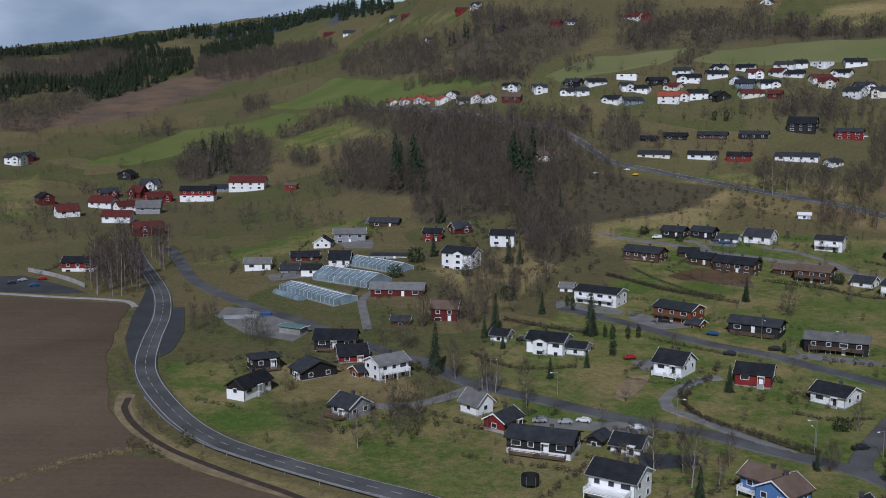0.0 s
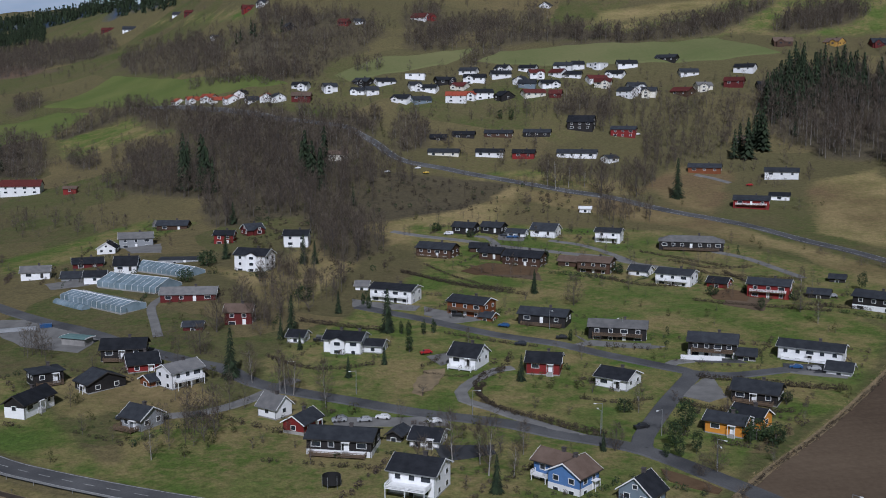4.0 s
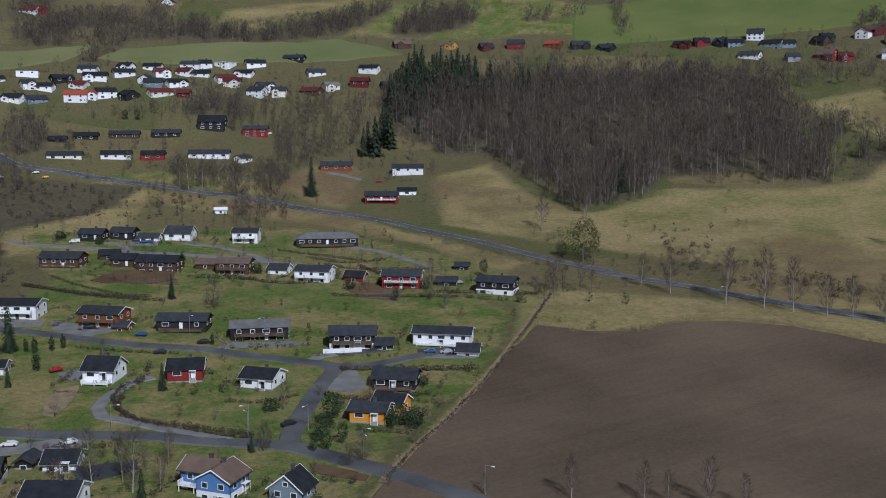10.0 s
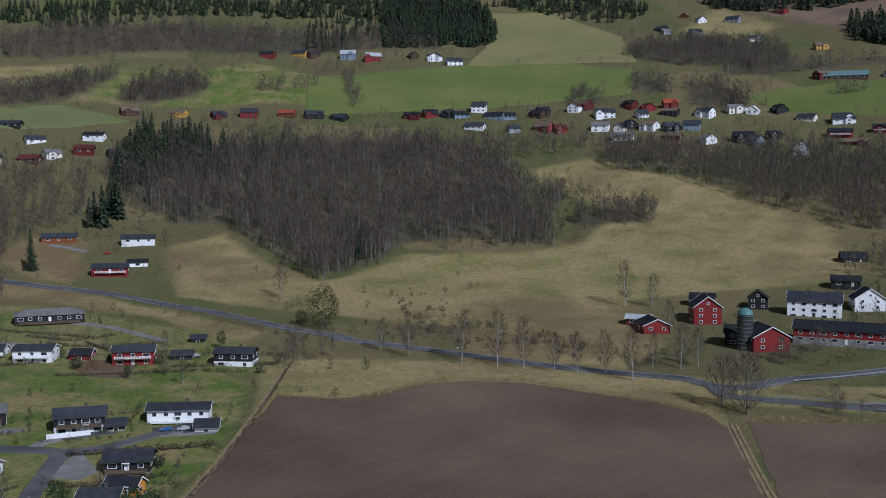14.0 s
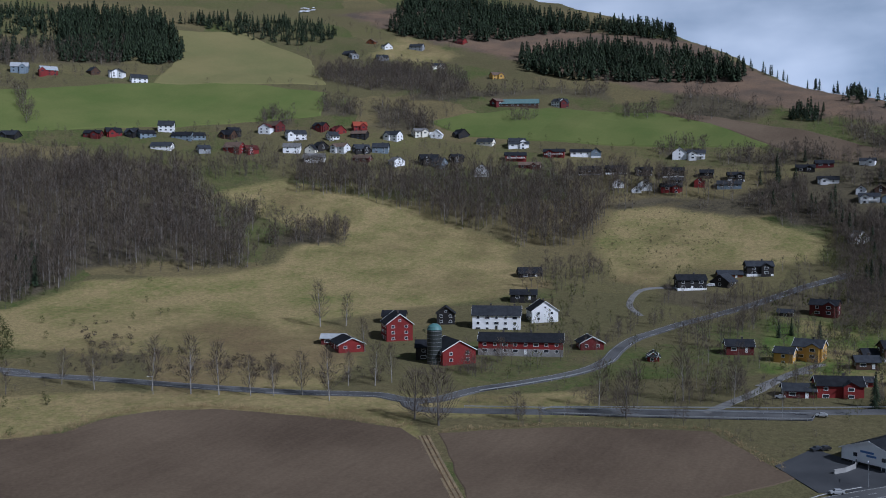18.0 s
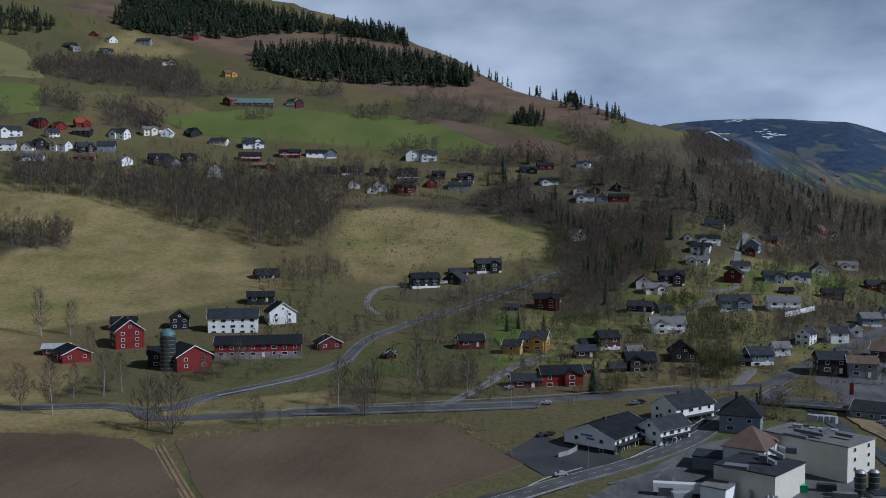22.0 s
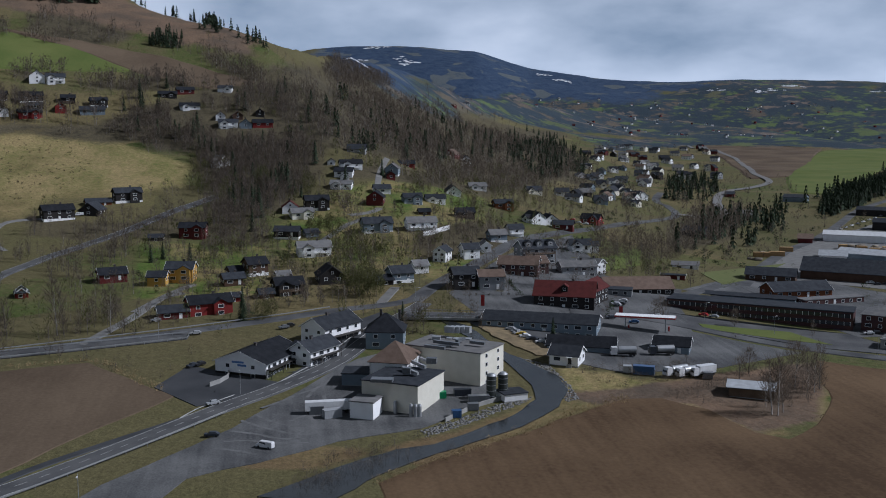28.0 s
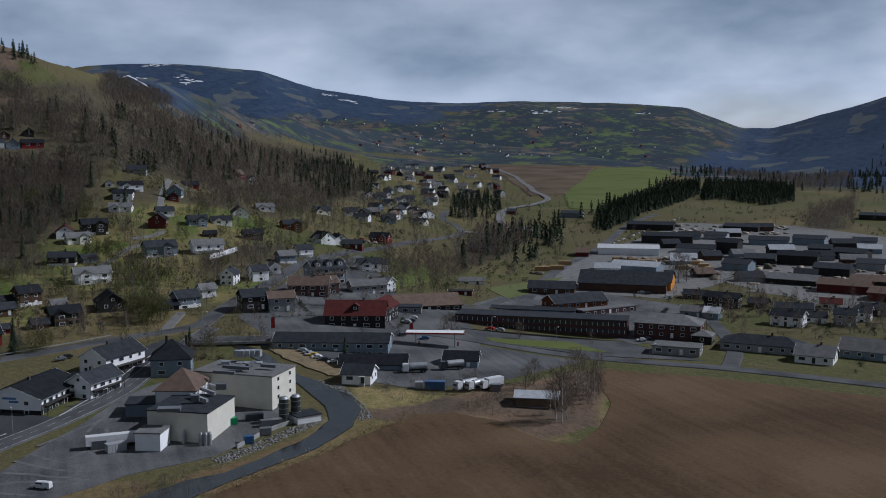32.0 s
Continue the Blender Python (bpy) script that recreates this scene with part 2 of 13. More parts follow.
def make_land():
    """The height of the ground in a table over angle and distance."""
    az = np.arange(-180, 180.01, 0.5)
    r = np.concatenate([np.arange(4, 1500, 4.0), np.arange(1500, 5200, 20.0)])
    table = np.zeros((len(az), len(r)))
    for i, a in enumerate(az):
        turn = a if a > -90 else a + 360
        left = 1 - smooth_step(-16, 4, turn) if turn < 180 else smooth_step(215, 250, turn)
        dips = DIP + 0.0
        flat = smooth_step(96, 116, turn + 0.9 * (dips + 4)) * (1 - smooth_step(190, 240, turn))
        if turn > 190:
            left = smooth_step(200, 250, turn)
        dist = HILL * (1 - left) + FAR_LEFT * left
        dist = dist * (1 - flat) + VALLEY * flat
        fine = np.interp(r, dist, dips)
        for _ in range(2):
            k = np.ones(15) / 15
            fine = np.convolve(np.pad(fine, 7, mode="edge"), k, mode="valid")
        top = np.interp(turn, SKY_AZ, SKY_EL) if turn < 180 else np.interp(turn, [180, 250, 320], [1.0, 4, 2.2])
        over = fine - top
        near = np.where(over < 0, fine, top) - 0.25 * np.exp(-np.abs(over) / 0.5)
        z = EYE_Z + r * np.tan(np.radians(near))
        z = np.where((over > 0) & (np.cumsum(over > 0) > 6), EYE_Z + r * np.tan(np.radians(top - 0.25)) - 0.06 * (r - r[np.argmax(over > 0)]), z)
        z = np.where(r < 205, z * smooth_step(150, 205, r), z)
        far = np.interp(turn, FAR_AZ, FAR_EL)
        rise = smooth_step(2300, 4300, r) ** 1.3
        back = EYE_Z + r * np.tan(np.radians(far * rise - 2.6 * (1 - rise))) - 0.3 * np.clip(r - 4350, 0, None)
        away = smooth_step(84, 92, turn) * (1 - smooth_step(200, 230, turn))
        z = np.where(r > 2000, np.maximum(z, z * (1 - away) + back * away), z)
        table[i] = z
    return az, r, table


LAND_AZ, LAND_R, LAND = make_land()


def ground_z(x, y):
    """Height of the ground at x, y (numbers or arrays)."""
    x, y = np.asarray(x, float), np.asarray(y, float)
    a, r = np.degrees(np.arctan2(x, y)), np.clip(np.hypot(x, y), 4, 5150)
    u = (a + 180) / 0.5
    i = np.clip(u.astype(int), 0, len(LAND_AZ) - 2)
    j = np.clip(np.searchsorted(LAND_R, r) - 1, 0, len(LAND_R) - 2)
    s, t = u - i, (r - LAND_R[j]) / (LAND_R[j + 1] - LAND_R[j])
    z = (LAND[i, j] * (1 - t) + LAND[i, j + 1] * t) * (1 - s) + (LAND[i + 1, j] * (1 - t) + LAND[i + 1, j + 1] * t) * s
    bump = np.clip((r - 330) / 500, 0, 1) * np.clip((z + 2) / 20, 0, 1)
    return z + bump * (2.6 * wave(x, y, 160, 3) + 1.1 * wave(x, y, 55, 5)) + np.clip(r / 3000, 0, 1) ** 2 * 14 * wave(x, y, 700, 8)


# ---- mesh tools ----
def mesh_of(name, verts, faces, mats, index=None):
    me = bpy.data.meshes.new(name)
    me.from_pydata([tuple(v) for v in verts], [], [tuple(f) for f in faces])
    for m in mats:
        me.materials.append(m)
    if index is not None:
        me.polygons.foreach_set("material_index", np.asarray(index, np.int32))
    me.update()
    return me


def tri_mesh(name, verts, tris, mats, index=None):
    """A mesh from arrays of places and triangles, for the large ones."""
    me = bpy.data.meshes.new(name)
    n, k = len(verts), len(tris)
    me.vertices.add(n)
    me.vertices.foreach_set("co", np.asarray(verts, np.float32).ravel())
    me.loops.add(k * 3)
    me.loops.foreach_set("vertex_index", np.asarray(tris, np.int32).ravel())
    me.polygons.add(k)
    me.polygons.foreach_set("loop_start", np.arange(k, dtype=np.int32) * 3)
    for m in mats:
        me.materials.append(m)
    if index is not None:
        me.polygons.foreach_set("material_index", np.asarray(index, np.int32))
    me.update(calc_edges=True)
    return me


def box(x0, x1, y0, y1, z0, z1):
    v = [(x, y, z) for z in (z0, z1) for x, y in ((x0, y0), (x1, y0), (x1, y1), (x0, y1))]
    return v, [(3, 2, 1, 0), (4, 5, 6, 7), (0, 1, 5, 4), (1, 2, 6, 5), (2, 3, 7, 6), (3, 0, 4, 7)]


def joined(*pieces):
    verts, faces = [], []
    for v, f in pieces:
        k = len(verts)
        verts += list(v)
        faces += [tuple(i + k for i in q) for q in f]
    return verts, faces


def turned(piece, m):
    return [tuple(m @ Vector(v)) for v in piece[0]], piece[1]


def ring(r0, r1, z0, z1, n=10, cap=True):
    """A tapered round post."""
    v = [(r * math.cos(6.2832 * k / n), r * math.sin(6.2832 * k / n), z) for r, z in ((r0, z0), (r1, z1)) for k in range(n)]
    f = [(k, (k + 1) % n, n + (k + 1) % n, n + k) for k in range(n)]
    if cap:
        f += [tuple(range(n, 2 * n)), tuple(range(n - 1, -1, -1))]
    return v, f


def part(name, piece, material, parent, label="", m=None):
    ob = new(name, mesh_of(name, piece[0], piece[1], [material]))
    ob.parent = parent
    if m is not None:
        ob.matrix_basis = m
    if label:
        tagged(ob, label)
    return ob


SHARED = {}


def shared(name, key, make, material, parent, m, label=""):
    """A part on a mesh that alike parts share."""
    if (name, key, material.name) not in SHARED:
        v, f = make()
        SHARED[name, key, material.name] = mesh_of(name, v, f, [material])
    ob = new(name, SHARED[name, key, material.name])
    ob.parent, ob.matrix_basis = parent, m
    if label:
        tagged(ob, label)
    return ob


# ---- the ground ----
def inside(poly, x, y):
    hit = np.zeros(np.shape(x), bool)
    for (x0, y0), (x1, y1) in zip(poly, poly[1:] + poly[:1]):
        if y0 != y1:
            hit ^= ((y0 > y) != (y1 > y)) & (x < (x1 - x0) * (y - y0) / (y1 - y0) + x0)
    return hit


def edge_distance(poly, x, y):
    best = np.full(np.shape(x), 1e9)
    for (x0, y0), (x1, y1) in zip(poly, poly[1:] + poly[:1]):
        dx, dy = x1 - x0, y1 - y0
        s = np.clip(((x - x0) * dx + (y - y0) * dy) / (dx * dx + dy * dy + 1e-9), 0, 1)
        best = np.minimum(best, np.hypot(x - x0 - s * dx, y - y0 - s * dy))
    return best


CLEAR, BUILT, HOMES = [], [], []
ZONES = {"dry": [], "lawn": [], "litter": [], "felled": [], "forest": [], "quilt": []}


def zone(kind, *poly):
    ZONES[kind].append(list(poly))


zone("dry", (326.7, 526.2), (373.1, 533.7), (351.9, 459.2), (358.3, 417.2), (407.9, 424.2), (480.5, 356.7), (570.2, 374.0), (597.2, 465.3), (646.9, 430.4), (650.3, 341.6), (623.5, 264.5), (543.5, 191.3), (507.8, 213.7), (419.4, 276.9), (351.6, 260.1), (318.6, 331.2), (274.2, 437.4))
zone("dry", (418.4, 315.0), (315.8, 322.3), (420.3, 427.8), (474.8, 376.8), (561.6, 334.7), (591.4, 478.2), (644.8, 442.6), (627.7, 285.4), (613.5, 238.5), (512.6, 233.1), (461.1, 275.1))
zone("dry", (211.0, 276.1), (249.4, 311.4), (285.9, 265.3), (302.0, 182.5), (289.8, 213.9), (254.9, 250.3), (221.7, 252.5))
zone("dry", (705.4, 185.4), (719.5, 155.5), (690.8, 85.9), (660.1, 56.0), (627.5, 56.7), (630.1, 114.5), (630.0, 173.3), (604.7, 188.0), (657.8, 196.4))
zone("dry", (-12.4, 450.3), (8.6, 384.5), (21.5, 364.3), (67.6, 471.3), (135.0, 496.9), (147.9, 544.0), (59.0, 531.2), (7.9, 430.4))
zone("lawn", (-30.8, 268.1), (3.4, 266.5), (9.7, 314.7), (38.9, 359.6), (79.4, 421.1), (125.2, 406.3), (157.3, 365.3), (216.1, 324.4), (215.1, 291.6), (160.7, 233.9), (125.4, 218.2), (90.3, 179.0), (6.5, 188.8), (-25.8, 215.9))
zone("lawn", (-89.8, 310.2), (-64.8, 310.0), (-30.3, 231.6), (9.7, 256.4), (15.5, 231.4), (-10.3, 207.9), (-41.0, 231.6), (-67.6, 256.8))
zone("litter", (348.7, 561.0), (379.8, 543.1), (371.4, 490.1), (358.8, 447.2), (371.5, 422.8), (403.6, 424.4), (435.2, 437.6), (475.2, 413.2), (496.9, 368.9), (535.7, 402.8), (567.3, 446.6), (590.2, 475.5), (616.0, 536.9), (587.8, 591.6), (501.8, 653.0), (426.5, 683.8), (355.6, 660.4))
zone("litter", (-84.7, 675.8), (-57.6, 717.6), (-9.4, 711.6), (33.6, 698.6), (64.1, 652.2), (86.5, 628.7), (80.9, 586.5), (55.6, 562.4), (63.2, 519.1), (75.2, 482.4), (53.5, 437.5), (39.6, 449.2), (35.4, 541.9), (4.8, 528.7), (-13.3, 536.8), (-21.7, 607.0), (-51.7, 641.1))
zone("litter", (710.6, 186.8), (705.1, 48.0), (660.6, 52.3), (750.3, -31.3), (955.0, -142.2), (1208.7, -348.5), (2255.6, -647.3), (1627.0, -240.4), (874.8, 11.8), (818.9, 56.0), (739.5, 134.2))
zone("felled", (1125.9, 685.2), (1252.3, 619.8), (1206.7, 548.4), (1181.0, 247.6), (1051.2, 134.0), (977.4, 10.3), (899.4, 22.4), (915.8, 92.2), (959.3, 173.9), (987.6, 263.3), (1043.6, 419.6), (1074.7, 488.4))
zone("felled", (-376.4, 1254.4), (-268.3, 1340.0), (-190.5, 1218.9), (-274.6, 1232.7), (-303.2, 1005.5), (-379.9, 1002.2))
zone("dry", (-95.4, 280.9), (-89.0, 281.0), (-79.4, 256.7), (-62.2, 235.5), (-42.8, 219.0), (-19.6, 203.4), (-21.6, 199.1), (-42.5, 210.9), (-61.2, 226.0), (-75.1, 237.4), (-87.5, 256.6))
zone("dry", (243.9, 304.5), (204.7, 268.0), (115.7, 193.8), (97.3, 178.7), (94.8, 181.0), (117.9, 202.3), (191.5, 262.8), (233.7, 302.1))
zone("dry", (238.8, 322.2), (279.3, 249.8), (299.2, 189.1), (301.8, 156.7), (242.3, 110.4), (231.3, 111.8), (283.2, 151.1), (300.1, 180.3), (272.3, 243.6), (239.7, 251.6), (193.7, 262.0))
zone("dry", (316.1, -85.2), (290.6, -103.8), (295.4, -137.0), (248.8, -126.0), (229.0, -136.2), (274.0, -162.6), (282.3, -159.1), (238.8, -138.4), (236.5, -116.4), (258.9, -113.0), (271.0, -93.2), (261.2, -76.7), (234.0, -39.3), (252.1, -61.7), (275.2, -80.8))
zone("dry", (-64.8, 310.0), (-14.6, 301.6), (-3.9, 275.4), (-25.3, 266.1), (-42.9, 281.1))
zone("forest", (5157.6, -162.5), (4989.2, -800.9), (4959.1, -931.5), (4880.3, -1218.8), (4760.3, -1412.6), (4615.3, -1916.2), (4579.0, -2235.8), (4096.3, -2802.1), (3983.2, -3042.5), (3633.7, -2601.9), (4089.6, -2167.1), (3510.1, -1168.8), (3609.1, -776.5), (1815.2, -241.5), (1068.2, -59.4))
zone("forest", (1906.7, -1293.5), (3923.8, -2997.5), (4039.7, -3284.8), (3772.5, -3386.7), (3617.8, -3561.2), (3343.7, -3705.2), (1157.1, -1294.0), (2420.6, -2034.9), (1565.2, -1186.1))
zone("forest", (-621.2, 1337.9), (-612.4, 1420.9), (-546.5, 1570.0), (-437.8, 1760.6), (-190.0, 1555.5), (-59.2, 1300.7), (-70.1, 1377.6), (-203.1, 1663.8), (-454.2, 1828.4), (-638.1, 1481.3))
zone("felled", (-417.3, 959.7), (-379.9, 1002.2), (-352.7, 1173.8), (-309.2, 1234.8), (-259.5, 1225.4), (-287.6, 1073.7), (-320.3, 989.0), (-399.3, 917.2))
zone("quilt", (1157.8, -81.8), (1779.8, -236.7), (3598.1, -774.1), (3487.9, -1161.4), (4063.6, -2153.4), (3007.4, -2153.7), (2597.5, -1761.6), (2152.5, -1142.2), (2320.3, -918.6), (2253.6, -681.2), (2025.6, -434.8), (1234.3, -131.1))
zone("lawn", (251.6, 882.7), (400.6, 872.6), (467.6, 890.6), (552.9, 830.8), (500.5, 793.8), (403.3, 808.0), (281.5, 845.1))
zone("dry", (494.9, 766.8), (611.2, 699.4), (627.2, 718.6), (525.5, 788.5))
zone("dry", (319.9, 879.5), (424.7, 875.3), (440.2, 848.4), (365.4, 856.2), (316.0, 854.0))
zone("lawn", (-95.5, 1284.7), (28.4, 994.1), (19.5, 1036.5), (-83.6, 1297.2))
zone("lawn", (432.6, 819.3), (532.1, 840.1), (613.6, 834.0), (652.1, 741.2), (616.4, 685.4), (512.0, 746.3), (444.3, 791.8))
zone("dry", (320.8, 880.8), (447.6, 878.5), (500.7, 889.9), (409.6, 913.3), (334.2, 915.9))
zone("lawn", (799.0, 682.5), (867.2, 580.3), (919.6, 581.8), (845.9, 707.2))
zone("dry", (1102.5, 584.0), (1050.5, 477.4), (997.1, 493.7), (993.9, 576.2))
zone("lawn", (874.8, 11.8), (988.4, -40.5), (848.6, -25.7), (831.4, 1.9))
zone("lawn", (-146.6, 867.6), (-69.6, 874.5), (7.0, 773.3), (38.2, 713.4), (-35.8, 770.6), (-81.9, 800.9), (-113.0, 767.5))
zone("lawn", (-121.2, 471.3), (-105.0, 510.8), (-47.1, 582.4), (-19.9, 553.5), (-42.3, 521.2), (-90.9, 466.7))
zone("lawn", (-306.3, 697.9), (-302.5, 769.4), (-248.2, 609.8), (-259.9, 589.2))
zone("litter", (-21.7, 607.0), (35.4, 541.9), (63.2, 519.1), (124.6, 532.6), (168.7, 583.6), (86.5, 628.7), (64.1, 652.2), (-8.8, 663.5))
zone("lawn", (85.4, 513.1), (136.6, 502.5), (215.1, 464.5), (240.7, 398.3), (250.8, 348.8), (221.2, 296.9), (205.9, 319.8), (156.6, 363.6), (108.8, 401.1), (79.4, 421.1))
zone("dry", (157.3, 578.4), (212.5, 535.9), (242.4, 481.2), (261.3, 412.6), (267.2, 352.5), (243.0, 341.5), (246.3, 407.6), (220.5, 476.2), (166.4, 539.6))
zone("lawn", (118.3, 621.5), (186.0, 603.0), (224.4, 565.9), (232.2, 532.7), (162.9, 598.5))
zone("dry", (236.0, 550.1), (237.1, 512.5), (248.9, 494.3), (294.3, 562.5), (270.5, 585.6))
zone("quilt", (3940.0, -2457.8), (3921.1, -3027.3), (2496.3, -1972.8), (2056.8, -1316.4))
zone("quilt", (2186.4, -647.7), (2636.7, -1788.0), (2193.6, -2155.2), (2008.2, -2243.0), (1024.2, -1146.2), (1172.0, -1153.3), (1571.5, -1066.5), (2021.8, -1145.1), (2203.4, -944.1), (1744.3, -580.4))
zone("litter", (630.8, 26.3), (703.2, -40.2), (787.3, -115.6), (968.2, -249.0), (930.5, -295.0), (1444.0, -413.7), (1662.3, -329.8), (1183.3, -134.0), (866.4, -31.3), (799.7, 5.9), (745.0, -10.2), (705.0, 28.7))
zone("dry", (308.5, 275.8), (320.0, 202.3), (342.6, 142.7), (367.9, 111.4), (330.7, 100.0), (298.8, 166.0), (266.8, 238.7))
zone("dry", (434.1, 395.8), (432.1, 273.0), (363.4, 212.8), (322.1, 203.6), (298.0, 266.5))


zone("dry", (70, 278), (82, 278), (92, 269), (95, 258), (80, 253), (69, 265))
zone("dry", (-50, 282), (-43, 292), (-31, 300), (-21, 296), (-24, 282), (-31, 282), (-37, 268), (-45, 270))
zone("dry", (-66, 261), (-44, 241), (-24, 233), (-5, 240), (3, 232), (-2, 215), (-17, 217), (-41, 231))
zone("dry", (64, 535), (102, 591), (151, 603), (170, 573), (144, 526), (112, 512), (88, 473), (69, 479))
zone("dry", (192, 315), (212, 304), (213, 292), (199, 283), (190, 304))
zone("dry", (242, -25), (251, -43), (265, -61), (300, -87), (301, -102), (280, -116), (270, -104), (267, -78), (245, -56), (231, -31))
zone("dry", (247, 12), (248, -8), (242, -20), (232, -7), (235, 9))


# outlines of the woods: kind, number of trees, corners
WOODS = []
WOODS.append(("spruce_far", 792, [(-510, 1178), (-493, 1233), (-428, 1221), (-438, 1492), (-389, 1557), (-331, 1370), (-355, 1204), (-370, 1089), (-411, 1153), (-457, 1141), (-449, 1035)]))
WOODS.append(("spruce_far", 336, [(-368, 1542), (-343, 1629), (-268, 1608), (-238, 1451), (-291, 1454), (-335, 1435)]))
WOODS.append(("spruce_far", 145, [(-534, 1609), (-456, 1648), (-420, 1487), (-488, 1519)]))
WOODS.append(("spruce_far", 23, [(-189, 754), (-204, 845), (-178, 857), (-157, 774), (-170, 752)]))
WOODS.append(("spruce_far", 6, [(0, 984), (44, 943), (57, 900), (8, 927)]))
WOODS.append(("spruce_far", 682, [(466, 1061), (517, 1005), (638, 1015), (745, 947), (821, 895), (887, 825), (929, 864), (872, 950), (671, 1068), (485, 1104)]))
WOODS.append(("spruce_far", 176, [(682, 840), (747, 903), (821, 895), (887, 825), (811, 754), (786, 802), (766, 826), (694, 817)]))
WOODS.append(("spruce_far", 229, [(970, 758), (968, 707), (990, 644), (1050, 636), (1069, 695), (993, 812), (961, 812)]))
WOODS.append(("spruce_far", 157, [(824, 766), (896, 833), (927, 793), (882, 735), (825, 713)]))
WOODS.append(("spruce_far", 260, [(1126, -251), (1672, -426), (1682, -465), (1367, -429), (1096, -333), (916, -240)]))
WOODS.append(("spruce_far", 114, [(841, -36), (1280, -167), (1389, -257), (727, -104), (705, -62), (711, -31)]))
WOODS.append(("spruce_far", 1000, [(779, -440), (913, -525), (1125, -696), (1288, -854), (1375, -975), (1166, -827), (897, -569), (776, -452)]))
WOODS.append(("spruce_far", 1000, [(1078, -765), (1365, -979), (1330, -1059), (1233, -1043), (1022, -866), (980, -782), (1069, -800)]))
WOODS.append(("bare_far", 763, [(-589, 1364), (-522, 1385), (-520, 1566), (-415, 1439), (-428, 1221), (-493, 1233), (-513, 1185)]))
WOODS.append(("bare_far", 203, [(-440, 1013), (-413, 1029), (-398, 1135), (-370, 1079), (-365, 1007), (-370, 918), (-393, 902)]))
WOODS.append(("bare_far", 880, [(-311, 1284), (-341, 1427), (-233, 1444), (-151, 1346), (-124, 1228), (-152, 1231), (-196, 1250), (-226, 1226), (-277, 1243)]))
WOODS.append(("bare_far", 320, [(-114, 1122), (-108, 1162), (-52, 1118), (-2, 1004), (0, 886), (-33, 940), (-95, 1046)]))
WOODS.append(("bare_far", 38, [(-204, 1010), (-194, 1046), (-178, 1059), (-174, 1001), (-189, 991)]))
WOODS.append(("bare_far", 23, [(-275, 909), (-244, 967), (-242, 992), (-249, 907)]))
WOODS.append(("bare_far", 72, [(-141, 865), (-111, 896), (-94, 920), (-45, 865), (-49, 852), (-90, 879), (-133, 844)]))
WOODS.append(("bare_far", 240, [(-205, 756), (-211, 852), (-189, 885), (-145, 857), (-127, 762), (-130, 741), (-161, 752), (-184, 724)]))
WOODS.append(("bare_far", 73, [(-76, 741), (-74, 766), (-35, 748), (0, 722), (0, 707), (-34, 722), (-49, 709)]))
WOODS.append(("bare_far", 31, [(-124, 799), (-98, 783), (-90, 736), (-115, 753)]))
WOODS.append(("bare_far", 194, [(0, 1016), (25, 978), (57, 900), (108, 912), (131, 935), (137, 906), (112, 867), (82, 848), (63, 808), (35, 841), (3, 882)]))
WOODS.append(("bare_far", 10, [(113, 832), (97, 815), (122, 801), (119, 825)]))
WOODS.append(("bare_far", 26, [(180, 806), (202, 841), (240, 865), (224, 839), (195, 810)]))
WOODS.append(("bare_far", 37, [(140, 859), (158, 885), (173, 859), (216, 885), (220, 860), (185, 849)]))
WOODS.append(("bare_far", 191, [(194, 869), (224, 896), (268, 898), (361, 840), (353, 821), (256, 854), (215, 859)]))
WOODS.append(("bare_far", 24, [(261, 907), (279, 954), (291, 942), (287, 896)]))
WOODS.append(("bare_far", 87, [(48, 939), (64, 964), (125, 975), (114, 901), (97, 871), (52, 869)]))
WOODS.append(("bare_far", 53, [(155, 942), (179, 985), (204, 976), (187, 921), (159, 907)]))
WOODS.append(("bare_far", 65, [(142, 865), (157, 897), (202, 918), (189, 852), (154, 855)]))
WOODS.append(("bare_far", 220, [(5, 720), (27, 726), (40, 701), (53, 734), (90, 726), (108, 732), (90, 669), (74, 630), (55, 639), (33, 613), (20, 655), (8, 695)]))
WOODS.append(("bare_far", 48, [(102, 666), (119, 729), (133, 726), (137, 685), (125, 663), (110, 655)]))
WOODS.append(("bare_far", 41, [(226, 697), (244, 727), (279, 719), (265, 683), (239, 688)]))
WOODS.append(("bare_far", 156, [(273, 844), (319, 849), (391, 852), (426, 855), (445, 835), (405, 812), (325, 822), (279, 837)]))
WOODS.append(("bare_far", 86, [(451, 805), (491, 825), (537, 789), (519, 779), (495, 776), (452, 787)]))
WOODS.append(("bare_far", 20, [(564, 761), (580, 760), (628, 739), (620, 730), (567, 750)]))
WOODS.append(("bare_far", 1000, [(411, 940), (444, 1012), (522, 1014), (627, 998), (700, 931), (720, 896), (761, 867), (862, 802), (799, 743), (763, 778), (727, 792), (670, 834), (626, 852), (566, 903), (472, 919)]))
WOODS.append(("bare_far", 131, [(360, 826), (378, 865), (402, 854), (456, 867), (500, 865), (438, 824), (398, 815)]))
WOODS.append(("bare_far", 135, [(452, 798), (487, 833), (536, 826), (542, 799), (520, 775), (482, 779)]))
WOODS.append(("bare_far", 6, [(575, 766), (595, 756), (586, 749), (571, 757)]))
WOODS.append(("bare_far", 9, [(629, 784), (675, 769), (671, 759), (644, 767)]))
WOODS.append(("bare_far", 32, [(666, 758), (675, 751), (615, 668), (606, 672)]))
WOODS.append(("bare_far", 34, [(735, 536), (770, 548), (778, 523), (751, 506)]))
